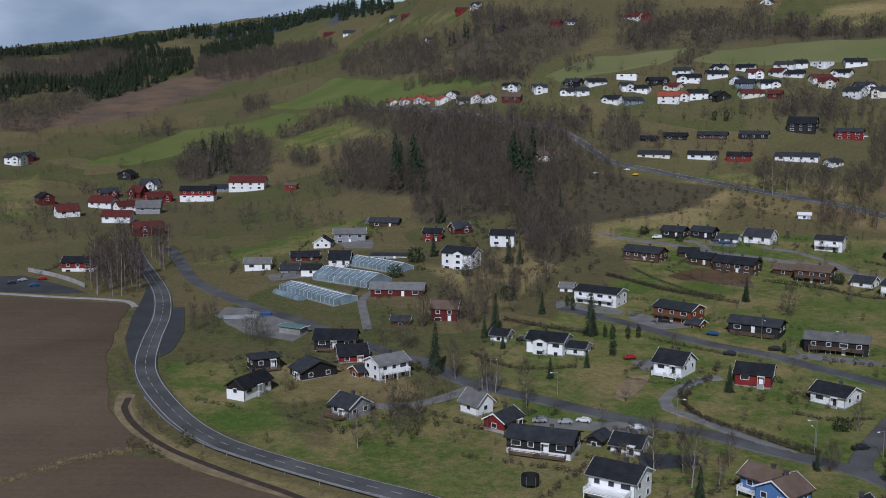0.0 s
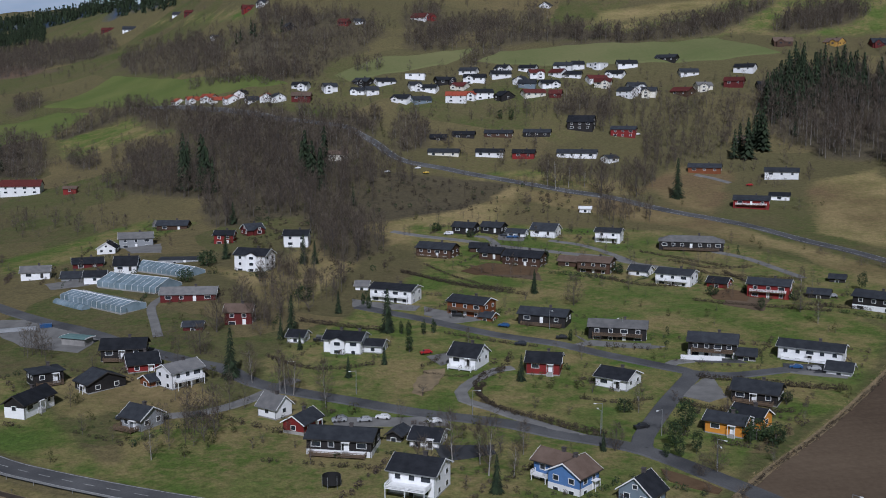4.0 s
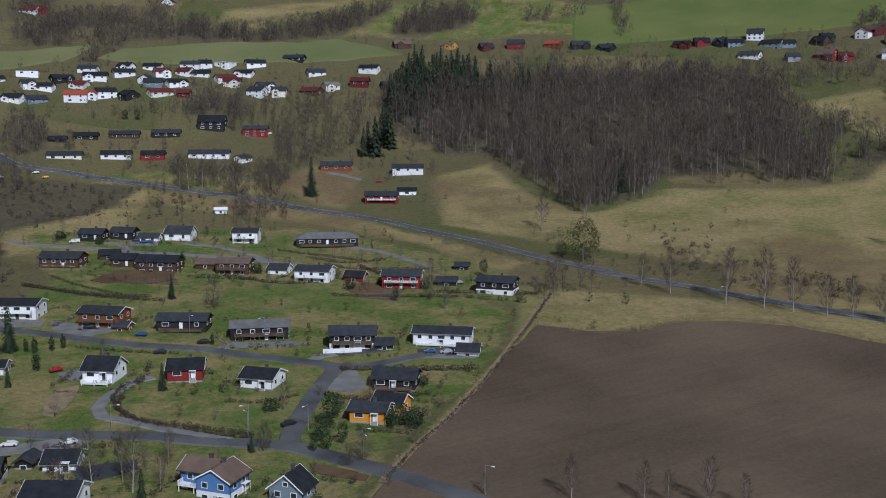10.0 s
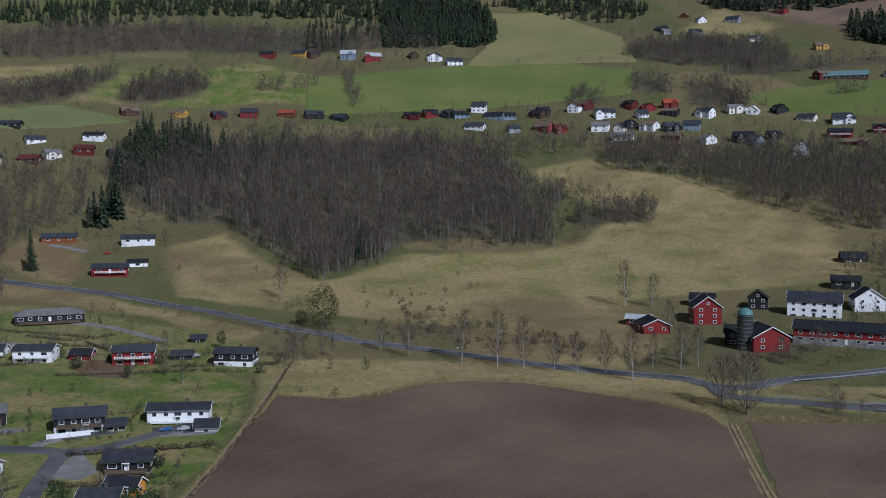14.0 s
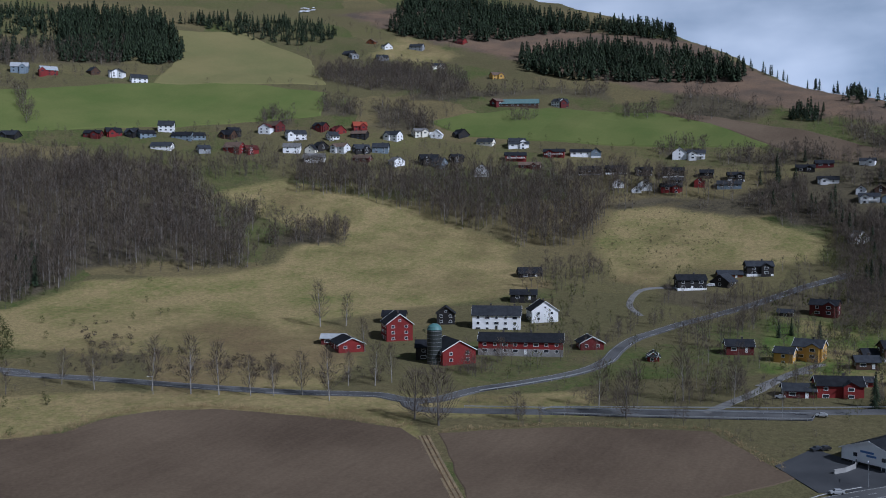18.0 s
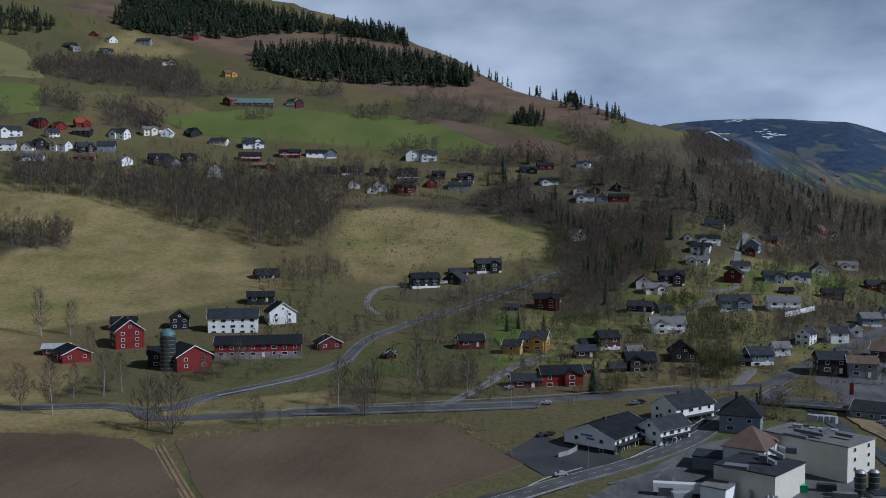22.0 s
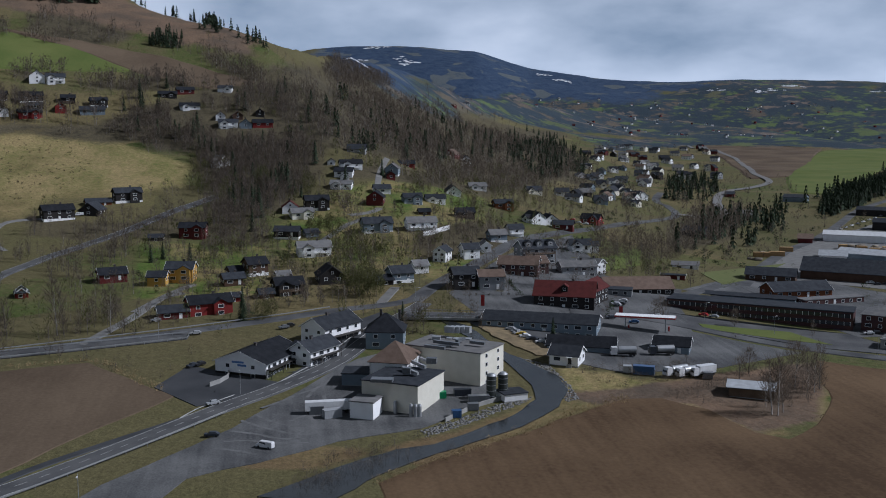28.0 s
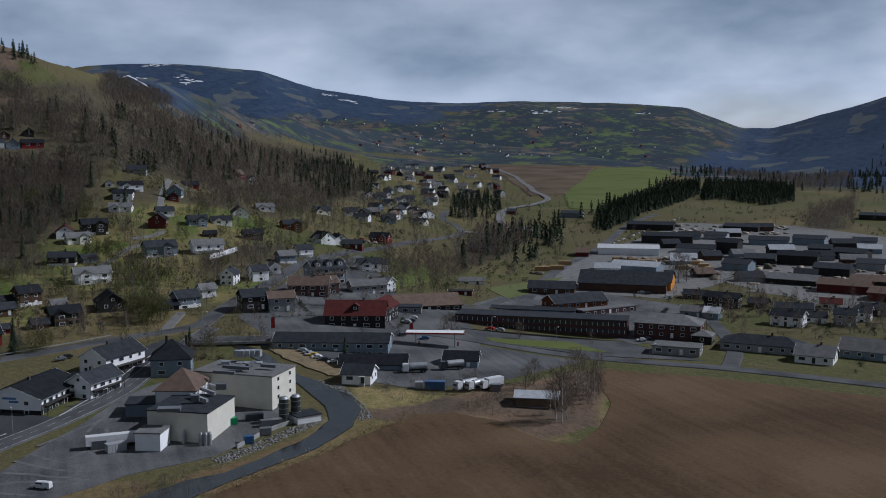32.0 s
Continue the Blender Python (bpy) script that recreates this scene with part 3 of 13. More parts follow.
WOODS.append(("bare_far", 45, [(798, 512), (827, 523), (837, 494), (807, 469), (798, 488)]))
WOODS.append(("bare_far", 76, [(794, 451), (844, 477), (849, 448), (839, 416), (819, 401), (796, 409), (791, 438)]))
WOODS.append(("bare_far", 558, [(894, 584), (945, 579), (980, 525), (977, 443), (927, 415), (899, 429), (899, 464), (879, 525)]))
WOODS.append(("bare_far", 12, [(563, 431), (583, 431), (579, 416), (561, 413)]))
WOODS.append(("bare_far", 66, [(533, 388), (571, 387), (589, 352), (563, 343), (539, 370)]))
WOODS.append(("bare_far", 19, [(789, 416), (814, 428), (832, 408), (802, 393)]))
WOODS.append(("bare_far", 28, [(900, 264), (928, 229), (897, 221), (886, 254)]))
WOODS.append(("bare_far", 15, [(868, 354), (884, 325), (861, 321), (852, 343)]))
WOODS.append(("bare_far", 41, [(824, 204), (842, 189), (833, 159), (801, 162), (808, 196)]))
WOODS.append(("bare_far", 76, [(810, 155), (837, 103), (833, 64), (812, 62), (806, 99), (795, 143)]))
WOODS.append(("bare_far", 54, [(713, 210), (734, 174), (742, 117), (723, 106), (714, 170), (690, 204)]))
WOODS.append(("bare_far", 122, [(746, 117), (777, 59), (690, 53), (692, 86), (717, 105)]))
WOODS.append(("bare_far", 58, [(893, 211), (990, 222), (975, 175), (934, 115), (903, 142), (894, 180)]))
WOODS.append(("bare_far", 97, [(867, 455), (905, 474), (931, 406), (956, 361), (971, 311), (989, 289), (943, 276), (949, 332), (888, 414)]))
WOODS.append(("bare_far", 1350, [(771, 59), (827, 42), (825, 8), (856, -37), (1149, -106), (1357, -176), (1579, -257), (1544, -285), (1655, -368), (1688, -421), (1482, -418), (1297, -407), (970, -274), (783, -201), (730, -164), (750, -140), (719, -102), (700, -61), (703, -31), (734, -20), (737, 9), (735, 54)]))
WOODS.append(("bare_far", 72, [(904, 69), (893, 45), (847, 10), (825, 15), (832, 33), (876, 59)]))
WOODS.append(("bare_far", 407, [(1017, -43), (1177, -63), (1345, -131), (1365, -155), (1122, -97), (896, -43)]))
WOODS.append(("bare_far", 87, [(658, -36), (710, -101), (716, -161), (665, -139), (654, -94), (639, -39)]))
WOODS.append(("bare_far", 636, [(1640, -1162), (1455, -1365), (1170, -1099), (1226, -1059), (1496, -1131)]))
WOODS.append(("bare_far", 161, [(794, -680), (1037, -975), (699, -659), (718, -622)]))
WOODS.append(("bare_far", 179, [(648, -257), (803, -356), (804, -400), (634, -299), (547, -228)]))
WOODS.append(("olive_far", 10, [(71, 662), (101, 718), (107, 688), (77, 631), (55, 633)]))
WOODS.append(("olive_far", 4, [(560, 429), (580, 430), (577, 414), (560, 412)]))
WOODS.append(("olive_far", 6, [(621, 302), (650, 312), (654, 282), (630, 270), (627, 293)]))
WOODS.append(("olive_far", 141, [(690, 53), (707, 16), (688, -30), (710, -101), (716, -161), (538, -83), (541, -24), (537, 41)]))
WOODS.append(("olive_far", 160, [(799, 41), (841, -36), (1273, -194), (1006, -186), (705, -62), (723, 37)]))
WOODS.append(("bare_mid", 192, [(690, 53), (707, 16), (688, -30), (656, -29), (580, 7), (546, 28), (545, 42)]))
WOODS.append(("bare_mid", 63, [(530, 130), (567, 129), (559, 101), (574, 44), (537, 41), (530, 108)]))
WOODS.append(("bare_mid", 166, [(703, 50), (709, 30), (705, 16), (642, 6), (610, -12), (550, 15), (511, 39)]))
WOODS.append(("bare_mid", 78, [(537, -69), (571, -112), (553, -134), (486, -106), (475, -66)]))
WOODS.append(("spruce_mid", 4, [(581, 34), (647, 33), (647, 26), (576, 23)]))
WOODS.append(("spruce_mid", 4, [(614, 7), (644, 0), (639, -15), (610, -12)]))
WOODS.append(("spruce_big", 90, [(355, 637), (397, 697), (442, 683), (444, 634), (428, 616), (395, 634), (371, 624)]))
WOODS.append(("spruce_big", 12, [(304, 583), (330, 610), (341, 601), (315, 570)]))
WOODS.append(("spruce_big", 16, [(-33, 623), (-32, 677), (-18, 673), (-12, 614)]))
WOODS.append(("spruce_big", 10, [(39, 600), (45, 644), (57, 631), (50, 589)]))
WOODS.append(("ridge", 40, [(1120, 225), (1103, 197), (1070, 146), (1020, 86), (995, 35), (992, 16), (974, 16), (1013, 86), (1052, 143), (1100, 221)]))
WOODS.append(("ridge", 45, [(911, 112), (939, 108), (932, 83), (903, 80)]))
WOODS.append(("ridge", 30, [(945, 72), (1006, 68), (991, 51), (964, 9), (924, 11), (956, 49)]))
WOODS.append(("ridge", 20, [(1006, 70), (1002, 60), (1002, 57), (1006, 69)]))
WOODS.append(("bare_far", 650, [(767, 56), (820, 8), (848, -36), (1135, -104), (1264, -158), (1162, -171), (955, -172), (763, -163), (750, -140), (719, -102), (700, -61), (703, -31), (734, -20), (735, 54)]))
WOODS.append(("bare_far", 200, [(708, 54), (720, 24), (715, -15), (690, -30), (662, 8), (658, 50)]))
WOODS.append(("bare_far", 260, [(-94, 920), (-11, 800), (48, 740), (87, 722), (66, 674), (38, 703), (-2, 733), (-35, 758), (-78, 858)]))
WOODS.append(("bare_far", 160, [(-34, 898), (8, 859), (49, 829), (68, 807), (27, 810), (-34, 884)]))
WOODS.append(("bare_far", 120, [(-32, 794), (2, 753), (23, 717), (4, 699), (-16, 717), (-31, 750)]))
WOODS.append(("bare_far", 140, [(170, 898), (200, 921), (257, 930), (256, 906), (202, 887), (171, 874)]))
WOODS.append(("bare_far", 120, [(26, 1014), (62, 974), (90, 937), (58, 918), (29, 959)]))
zone("dry", *[(635, 197), (705, 206), (722, 165), (716, 109), (672, 52), (635, 59), (610, 89), (602, 129), (563, 138), (566, 162)])
zone("dry", *[(1450, -225), (1740, -322), (1864, -415), (1653, -399), (1354, -302), (1286, -239)])
zone("lawn", *[(608, -22), (718, -145), (575, -119), (480, -74), (450, -41), (482, -3), (548, 5)])
zone("lawn", *[(528, 73), (517, 8), (415, 7), (414, 59)])
zone("lawn", *[(734, 37), (735, -16), (722, -18), (723, 34)])
zone("lawn", *[(495, -73), (540, -110), (527, -119), (436, -72), (436, -61)])
zone("felled", *[(282, -76), (283, -100), (296, -133), (307, -175), (273, -161), (247, -143), (240, -122), (264, -113), (269, -88)])
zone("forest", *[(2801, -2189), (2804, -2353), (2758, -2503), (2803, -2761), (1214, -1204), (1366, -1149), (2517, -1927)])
for kind, _, poly in WOODS:
    if kind.startswith("bare"):
        zone("litter", *poly)


def build_ground():
    az = np.radians(np.concatenate([np.arange(-180, -27, 3.0), np.arange(-27, 139, 0.34), np.arange(139, 180, 3.0)]))
    rr = [40.0]
    while rr[-1] < 5140:
        rr.append(rr[-1] + (20 if rr[-1] < 190 else max(5.0, rr[-1] * 0.0125)))
    rr = np.array(rr)
    x, y = np.sin(az)[:, None] * rr[None], np.cos(az)[:, None] * rr[None]
    z = ground_z(x, y)
    z = np.where(rr[None] > 5000, z - (rr[None] - 5000) * 2.0, z)
    n, k = x.shape
    verts = np.stack([x, y, z], -1).reshape(-1, 3)
    i, j = np.meshgrid(np.arange(n), np.arange(k - 1), indexing="ij")
    i2 = (i + 1) % n
    a, b, c, d = i * k + j, i * k + j + 1, i2 * k + j + 1, i2 * k + j
    tris = np.concatenate([np.stack([a, c, b], -1).reshape(-1, 3), np.stack([a, d, c], -1).reshape(-1, 3)])
    verts = np.concatenate([verts, [[0, 0, float(ground_z(0.0, 1.0))]]])
    e = np.arange(n)
    tris = np.concatenate([tris, np.stack([e * k, np.full(n, n * k), ((e + 1) % n) * k], -1)[:, ::-1]])
    me = tri_mesh("ground", verts, tris, [M_GROUND])
    vx, vy = verts[:, 0], verts[:, 1]
    reach = np.clip(np.hypot(vx, vy), 150, 4000) * 0.012
    for kind, polys in ZONES.items():
        value = np.full(len(verts), -4.0)
        for poly in polys:
            p = np.array(poly)
            lo, hi = p.min(0) - 60, p.max(0) + 60
            sel = np.nonzero((vx > lo[0]) & (vx < hi[0]) & (vy > lo[1]) & (vy < hi[1]))[0]
            dist = edge_distance(poly, vx[sel], vy[sel])
            sd = np.where(inside(poly, vx[sel], vy[sel]), dist, -dist) / reach[sel]
            value[sel] = np.maximum(value[sel], np.clip(sd, -4, 4))
        at = me.attributes.new("zone_" + kind, "FLOAT", "POINT")
        at.data.foreach_set("value", value.astype(np.float32))
    me.polygons.foreach_set("use_smooth", np.ones(len(tris), bool))
    return tagged(new("ground", me), "grassy valley side, brown and green in early spring", "ground", kind="structure")


def ground_material():
    m = bpy.data.materials.new("meadow_ground")
    m.use_nodes = True
    n, l = m.node_tree.nodes, m.node_tree.links
    bsdf = n["Principled BSDF"]
    co = n.new("ShaderNodeNewGeometry")

    def noise_at(scale, detail=5, rough=0.55):
        t = n.new("ShaderNodeTexNoise")
        t.inputs["Scale"].default_value, t.inputs["Detail"].default_value, t.inputs["Roughness"].default_value = scale, detail, rough
        l.new(co.outputs["Position"], t.inputs["Vector"])
        return t.outputs["Fac"]

    def span(value, lo, hi):
        r = n.new("ShaderNodeMapRange")
        r.inputs["From Min"].default_value, r.inputs["From Max"].default_value = lo, hi
        l.new(value, r.inputs["Value"])
        return r.outputs[0]

    def blend(fac, c1, c2):
        x = n.new("ShaderNodeMixRGB")
        l.new(fac, x.inputs["Fac"]) if not isinstance(fac, float) else None
        for s, c in (("Color1", c1), ("Color2", c2)):
            if isinstance(c, tuple):
                x.inputs[s].default_value = (*c, 1)
            else:
                l.new(c, x.inputs[s])
        return x.outputs["Color"]

    def added(v1, v2, k):
        a = n.new("ShaderNodeMath")
        a.operation = "MULTIPLY_ADD"
        l.new(v2, a.inputs[0])
        a.inputs[1].default_value = k
        l.new(v1, a.inputs[2])
        return a.outputs[0]

    wide, mid, fine, grain = noise_at(0.006), noise_at(0.035, 6), noise_at(0.3, 5, 0.65), noise_at(1.6, 4, 0.7)
    tuft = added(mid, fine, 0.8)
    cells = n.new("ShaderNodeTexVoronoi")
    cells.inputs["Scale"].default_value = 0.0105
    warp = n.new("ShaderNodeVectorMath")
    warp.operation = "MULTIPLY_ADD"
    bend = n.new("ShaderNodeTexNoise")
    bend.inputs["Scale"].default_value, bend.inputs["Detail"].default_value = 0.006, 5
    l.new(co.outputs["Position"], bend.inputs["Vector"])
    l.new(bend.outputs["Color"], warp.inputs[0])
    warp.inputs[1].default_value = (190, 190, 0)
    l.new(co.outputs["Position"], warp.inputs[2])
    l.new(warp.outputs[0], cells.inputs["Vector"])
    lots = n.new("ShaderNodeSeparateColor")
    l.new(cells.outputs["Color"], lots.inputs["Color"])
    base = blend(span(added(lots.outputs[0], fine, 0.5), 0.6, 0.95), (0.074, 0.096, 0.027), (0.17, 0.138, 0.066))
    base = blend(span(lots.outputs[1], 0.62, 0.75), base, (0.105, 0.096, 0.045))
    base = blend(span(tuft, 0.7, 1.15), base, (0.128, 0.106, 0.055))
    base = blend(span(added(wide, fine, 0.4), 0.62, 0.95), base, (0.118, 0.108, 0.05))

    def zone_of(kind):
        a = n.new("ShaderNodeAttribute")
        a.attribute_name = "zone_" + kind
        return added(added(added(a.outputs["Fac"], wide, 2.4), mid, 2.6), fine, 1.6)

    dry = blend(span(tuft, 0.76, 1.18), (0.28, 0.22, 0.105), (0.135, 0.148, 0.044))
    dry = blend(span(added(added(wide, mid, 0.5), grain, 0.3), 0.86, 1.08), dry, (0.16, 0.115, 0.062))
    lawn = blend(span(added(noise_at(0.05, 5, 0.6), fine, 0.45), 0.62, 0.86), (0.088, 0.125, 0.028), (0.225, 0.185, 0.08))
    lawn = blend(span(added(wide, fine, 0.5), 0.72, 0.95), lawn, (0.22, 0.175, 0.085))
    lawn = blend(span(added(noise_at(0.022, 4, 0.6), fine, 0.35), 0.7, 0.84), lawn, (0.08, 0.128, 0.026))
    litter = blend(span(tuft, 0.7, 1.1), (0.05, 0.043, 0.031), (0.112, 0.096, 0.062))
    litter = blend(span(added(wide, fine, 0.5), 0.62, 0.85), litter, (0.1, 0.085, 0.05))
    felled = blend(span(added(mid, grain, 0.9), 0.75, 1.15), (0.2, 0.135, 0.09), (0.1, 0.08, 0.062))
    plots, lines = n.new("ShaderNodeTexVoronoi"), n.new("ShaderNodeTexVoronoi")
    lines.feature = "DISTANCE_TO_EDGE"
    stray = n.new("ShaderNodeVectorMath")
    stray.operation = "MULTIPLY_ADD"
    kink = n.new("ShaderNodeTexNoise")
    kink.inputs["Scale"].default_value, kink.inputs["Detail"].default_value = 0.012, 4
    l.new(co.outputs["Position"], kink.inputs["Vector"])
    l.new(kink.outputs["Color"], stray.inputs[0])
    stray.inputs[1].default_value = (70, 70, 0)
    l.new(co.outputs["Position"], stray.inputs[2])
    for v in (plots, lines):
        v.inputs["Scale"].default_value = 0.0125
        l.new(stray.outputs[0], v.inputs["Vector"])
    hue = n.new("ShaderNodeSeparateColor")
    l.new(plots.outputs["Color"], hue.inputs["Color"])
    quilt = blend(span(hue.outputs[0], 0.35, 0.6), (0.098, 0.122, 0.062), (0.122, 0.102, 0.08))
    quilt = blend(span(hue.outputs[1], 0.74, 0.8), quilt, (0.115, 0.155, 0.065))
    quilt = blend(span(hue.outputs[2], 0.8, 0.86), quilt, (0.17, 0.14, 0.12))
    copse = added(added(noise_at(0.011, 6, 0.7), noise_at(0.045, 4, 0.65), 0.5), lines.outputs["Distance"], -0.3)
    # far copses are blue-grey: distance haze put into the base colour
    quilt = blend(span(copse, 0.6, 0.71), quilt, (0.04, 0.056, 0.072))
    # far forest: the blue of distance haze is mixed into these base colours
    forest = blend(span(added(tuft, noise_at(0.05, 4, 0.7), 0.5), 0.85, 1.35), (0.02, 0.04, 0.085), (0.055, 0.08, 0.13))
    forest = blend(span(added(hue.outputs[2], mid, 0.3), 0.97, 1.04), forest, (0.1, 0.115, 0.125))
    broad = noise_at(0.0022, 5, 0.6)
    colour = base
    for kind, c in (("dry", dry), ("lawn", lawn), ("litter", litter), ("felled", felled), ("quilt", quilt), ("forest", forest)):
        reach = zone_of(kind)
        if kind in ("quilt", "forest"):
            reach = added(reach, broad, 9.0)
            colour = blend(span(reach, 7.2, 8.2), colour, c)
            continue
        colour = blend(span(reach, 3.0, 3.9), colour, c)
    speck = blend(span(added(grain, noise_at(0.55, 4, 0.7), 0.8), 0.62, 1.15), (0.56, 0.56, 0.56), (1.3, 1.29, 1.25))
    mul = n.new("ShaderNodeMixRGB")
    mul.blend_type = "MULTIPLY"
    mul.inputs["Fac"].default_value = 0.95
    l.new(colour, mul.inputs["Color1"])
    l.new(speck, mul.inputs["Color2"])
    l.new(mul.outputs["Color"], bsdf.inputs["Base Color"])
    bsdf.inputs["Roughness"].default_value = 0.95
    bsdf.inputs["Specular IOR Level"].default_value = 0.1
    bp = n.new("ShaderNodeBump")
    bp.inputs["Strength"].default_value, bp.inputs["Distance"].default_value = 0.9, 0.6
    l.new(fine, bp.inputs["Height"])
    l.new(bp.outputs["Normal"], bsdf.inputs["Normal"])
    return m


M_GROUND = ground_material()
build_ground()


def clip_to(poly, x0, x1, y0, y1):
    """The part of a polygon within a square."""
    for axis, limit, sign in ((0, x0, 1), (0, x1, -1), (1, y0, 1), (1, y1, -1)):
        out = []
        for p, q in zip(poly, poly[1:] + poly[:1]):
            dp, dq = (p[axis] - limit) * sign, (q[axis] - limit) * sign
            if dp >= 0:
                out.append(p)
            if (dp >= 0) != (dq >= 0):
                s = dp / (dp - dq)
                out.append((p[0] + (q[0] - p[0]) * s, p[1] + (q[1] - p[1]) * s))
        poly = out
        if not poly:
            return poly
    return poly


def roughened(poly, step, amount, seed):
    rng, out = random.Random(seed), []
    for (x0, y0), (x1, y1) in zip(poly, poly[1:] + poly[:1]):
        d = math.hypot(x1 - x0, y1 - y0)
        k = max(1, int(d / step))
        for i in range(k):
            s, off = i / k, rng.uniform(-amount, amount) if i else 0
            out.append((x0 + (x1 - x0) * s - (y1 - y0) / (d + 1e-9) * off, y0 + (y1 - y0) * s + (x1 - x0) / (d + 1e-9) * off))
    return out


def patch(name, poly, material, label, category, cell=12.0, lift=0.15, rough=0.8, level=None):
    """A sheet that lies on the ground within an outline."""
    poly = roughened(poly, cell * 0.6, rough, len(poly)) if rough else list(poly)
    CLEAR.append(poly)
    xs, ys = [p[0] for p in poly], [p[1] for p in poly]
    places, verts, faces = {}, [], []
    for i in range(int(min(xs) // cell), int(max(xs) // cell) + 1):
        for j in range(int(min(ys) // cell), int(max(ys) // cell) + 1):
            c = clip_to(poly, i * cell, (i + 1) * cell, j * cell, (j + 1) * cell)
            ids = []
            for p in c:
                key = (round(p[0], 2), round(p[1], 2))
                if key not in places:
                    places[key] = len(verts)
                    verts.append(key)
                if not ids or (ids[-1] != places[key] and ids[0] != places[key]):
                    ids.append(places[key])
            if len(ids) > 2:
                faces.append(ids)
    v = np.array(verts)
    z = ground_z(v[:, 0], v[:, 1]) + lift if level is None else np.full(len(v), level)
    area = sum(p[0] * q[1] - q[0] * p[1] for p, q in zip(poly, poly[1:] + poly[:1]))
    if area < 0:
        faces = [f[::-1] for f in faces]
    places = [tuple(p) for p in np.column_stack([v, z])]
    rim = [tuple(p) for p in poly]
    k, n = len(places), len(rim)
    sign = 1 if area > 0 else -1
    bank = 1.0 + 3.0 * lift if category == "field" else 0.0
    for depth in (0.0, 1.5 + lift):
        for i, (px, py) in enumerate(rim):
            ax, ay = rim[i - 1]
            bx, by = rim[(i + 1) % n]
            d = max(0.1, math.hypot(bx - ax, by - ay))
            qx, qy = (px + sign * bank * (by - ay) / d, py - sign * bank * (bx - ax) / d) if depth else (px, py)
            places.append((qx, qy, (float(ground_z(qx, qy)) + lift if level is None else level) - (min(depth, lift + 0.4) if bank else depth)))
    for i in range(n):
        j = (i + 1) % n
        faces.append((k + i, k + n + i, k + n + j, k + j) if area > 0 else (k + j, k + n + j, k + n + i, k + i))
    ob = new(name, mesh_of(name, places, faces, [material]))
    return tagged(ob, label, category, kind="structure")


def curve_points(points, step=4.0):
    """A smooth line through the points given."""
    p = [Vector(q) for q in points]
    p = [2 * p[0] - p[1], *p, 2 * p[-1] - p[-2]]
    out = []
    for k in range(1, len(p) - 2):
        n = max(1, int((p[k + 1] - p[k]).length / step))
        for i in range(n):
            s = i / n
            out.append(0.5 * (2 * p[k] + (p[k + 1] - p[k - 1]) * s + (2 * p[k - 1] - 5 * p[k] + 4 * p[k + 1] - p[k + 2]) * s * s + (3 * p[k] - p[k - 1] - 3 * p[k + 1] + p[k + 2]) * s ** 3))
    return out + [p[-2]]


def ribbon(name, points, width, material, label="", category="", lift=0.3, thick=0.4, offset=0.0, parent=None, dash=None, step=4.0):
    """A strip of some width along a line on the ground, its edges going down into it."""
    line = curve_points(points, step if not dash else min(step, 3.0))
    BUILT.extend((p.x, p.y, width / 2 + 2.5) for p in line[::2])
    side = []
    for k, p in enumerate(line):
        d = line[min(k + 1, len(line) - 1)] - line[max(k - 1, 0)]
        d.normalize()
        side.append(Vector((-d.y, d.x)))
    verts, faces = [], []
    for k, (p, s) in enumerate(zip(line, side)):
        c = p + s * offset
        for w, dz in ((-width / 2 - thick, -thick), (-width / 2, 0), (width / 2, 0), (width / 2 + thick, -thick)):
            qx, qy = c.x + s.x * w, c.y + s.y * w
            verts.append((qx, qy, float(ground_z(qx, qy)) + lift + dz))
        if k and (not dash or k % dash == 0):
            a = len(verts) - 8
            faces += [(a + i, a + 4 + i, a + 5 + i, a + 1 + i) for i in ((1,) if thick == 0 else (0, 1, 2))]
    faces = [f[::-1] for f in faces]
    ob = new(name, mesh_of(name, verts, faces, [material]))
    if parent:
        ob.parent = parent
        return ob
    return tagged(ob, label, category, kind="structure")


# ---- houses ----
def frame_piece(w, h):
    """A window frame, one ring of board."""
    t, a, b = 0.12, w / 2, h / 2
    loops = [[(-a, 0, -b), (a, 0, -b), (a, 0, b), (-a, 0, b)], [(-a, -0.07, -b), (a, -0.07, -b), (a, -0.07, b), (-a, -0.07, b)], [(-a + t, -0.07, -b + t), (a - t, -0.07, -b + t), (a - t, -0.07, b - t), (-a + t, -0.07, b - t)], [(-a + t, -0.03, -b + t), (a - t, -0.03, -b + t), (a - t, -0.03, b - t), (-a + t, -0.03, b - t)]]
    v = [p for q in loops for p in q]
    return v, [(r * 4 + k, r * 4 + (k + 1) % 4, r * 4 + 4 + (k + 1) % 4, r * 4 + 4 + k) for r in range(3) for k in range(4)]


def window(parent, m, w, h, trim, near):
    if not near:
        key = ("far_window", w, h, trim.name)
        if key not in SHARED:
            v, f = frame_piece(w, h)
            SHARED[key] = mesh_of("window", v, f + [(12, 13, 14, 15)], [trim, M_GLASS], [0] * len(f) + [1])
        fr = new("window", SHARED[key])
        fr.parent, fr.matrix_basis = parent, m
        return fr
    fr = shared("window", (w, h), lambda: frame_piece(w, h), trim, parent, m)
    shared("pane", (w, h), lambda: box(-w / 2 + 0.1, w / 2 - 0.1, -0.035, -0.005, -h / 2 + 0.1, h / 2 - 0.1), M_GLASS, fr, Matrix.Identity(4))
    return fr


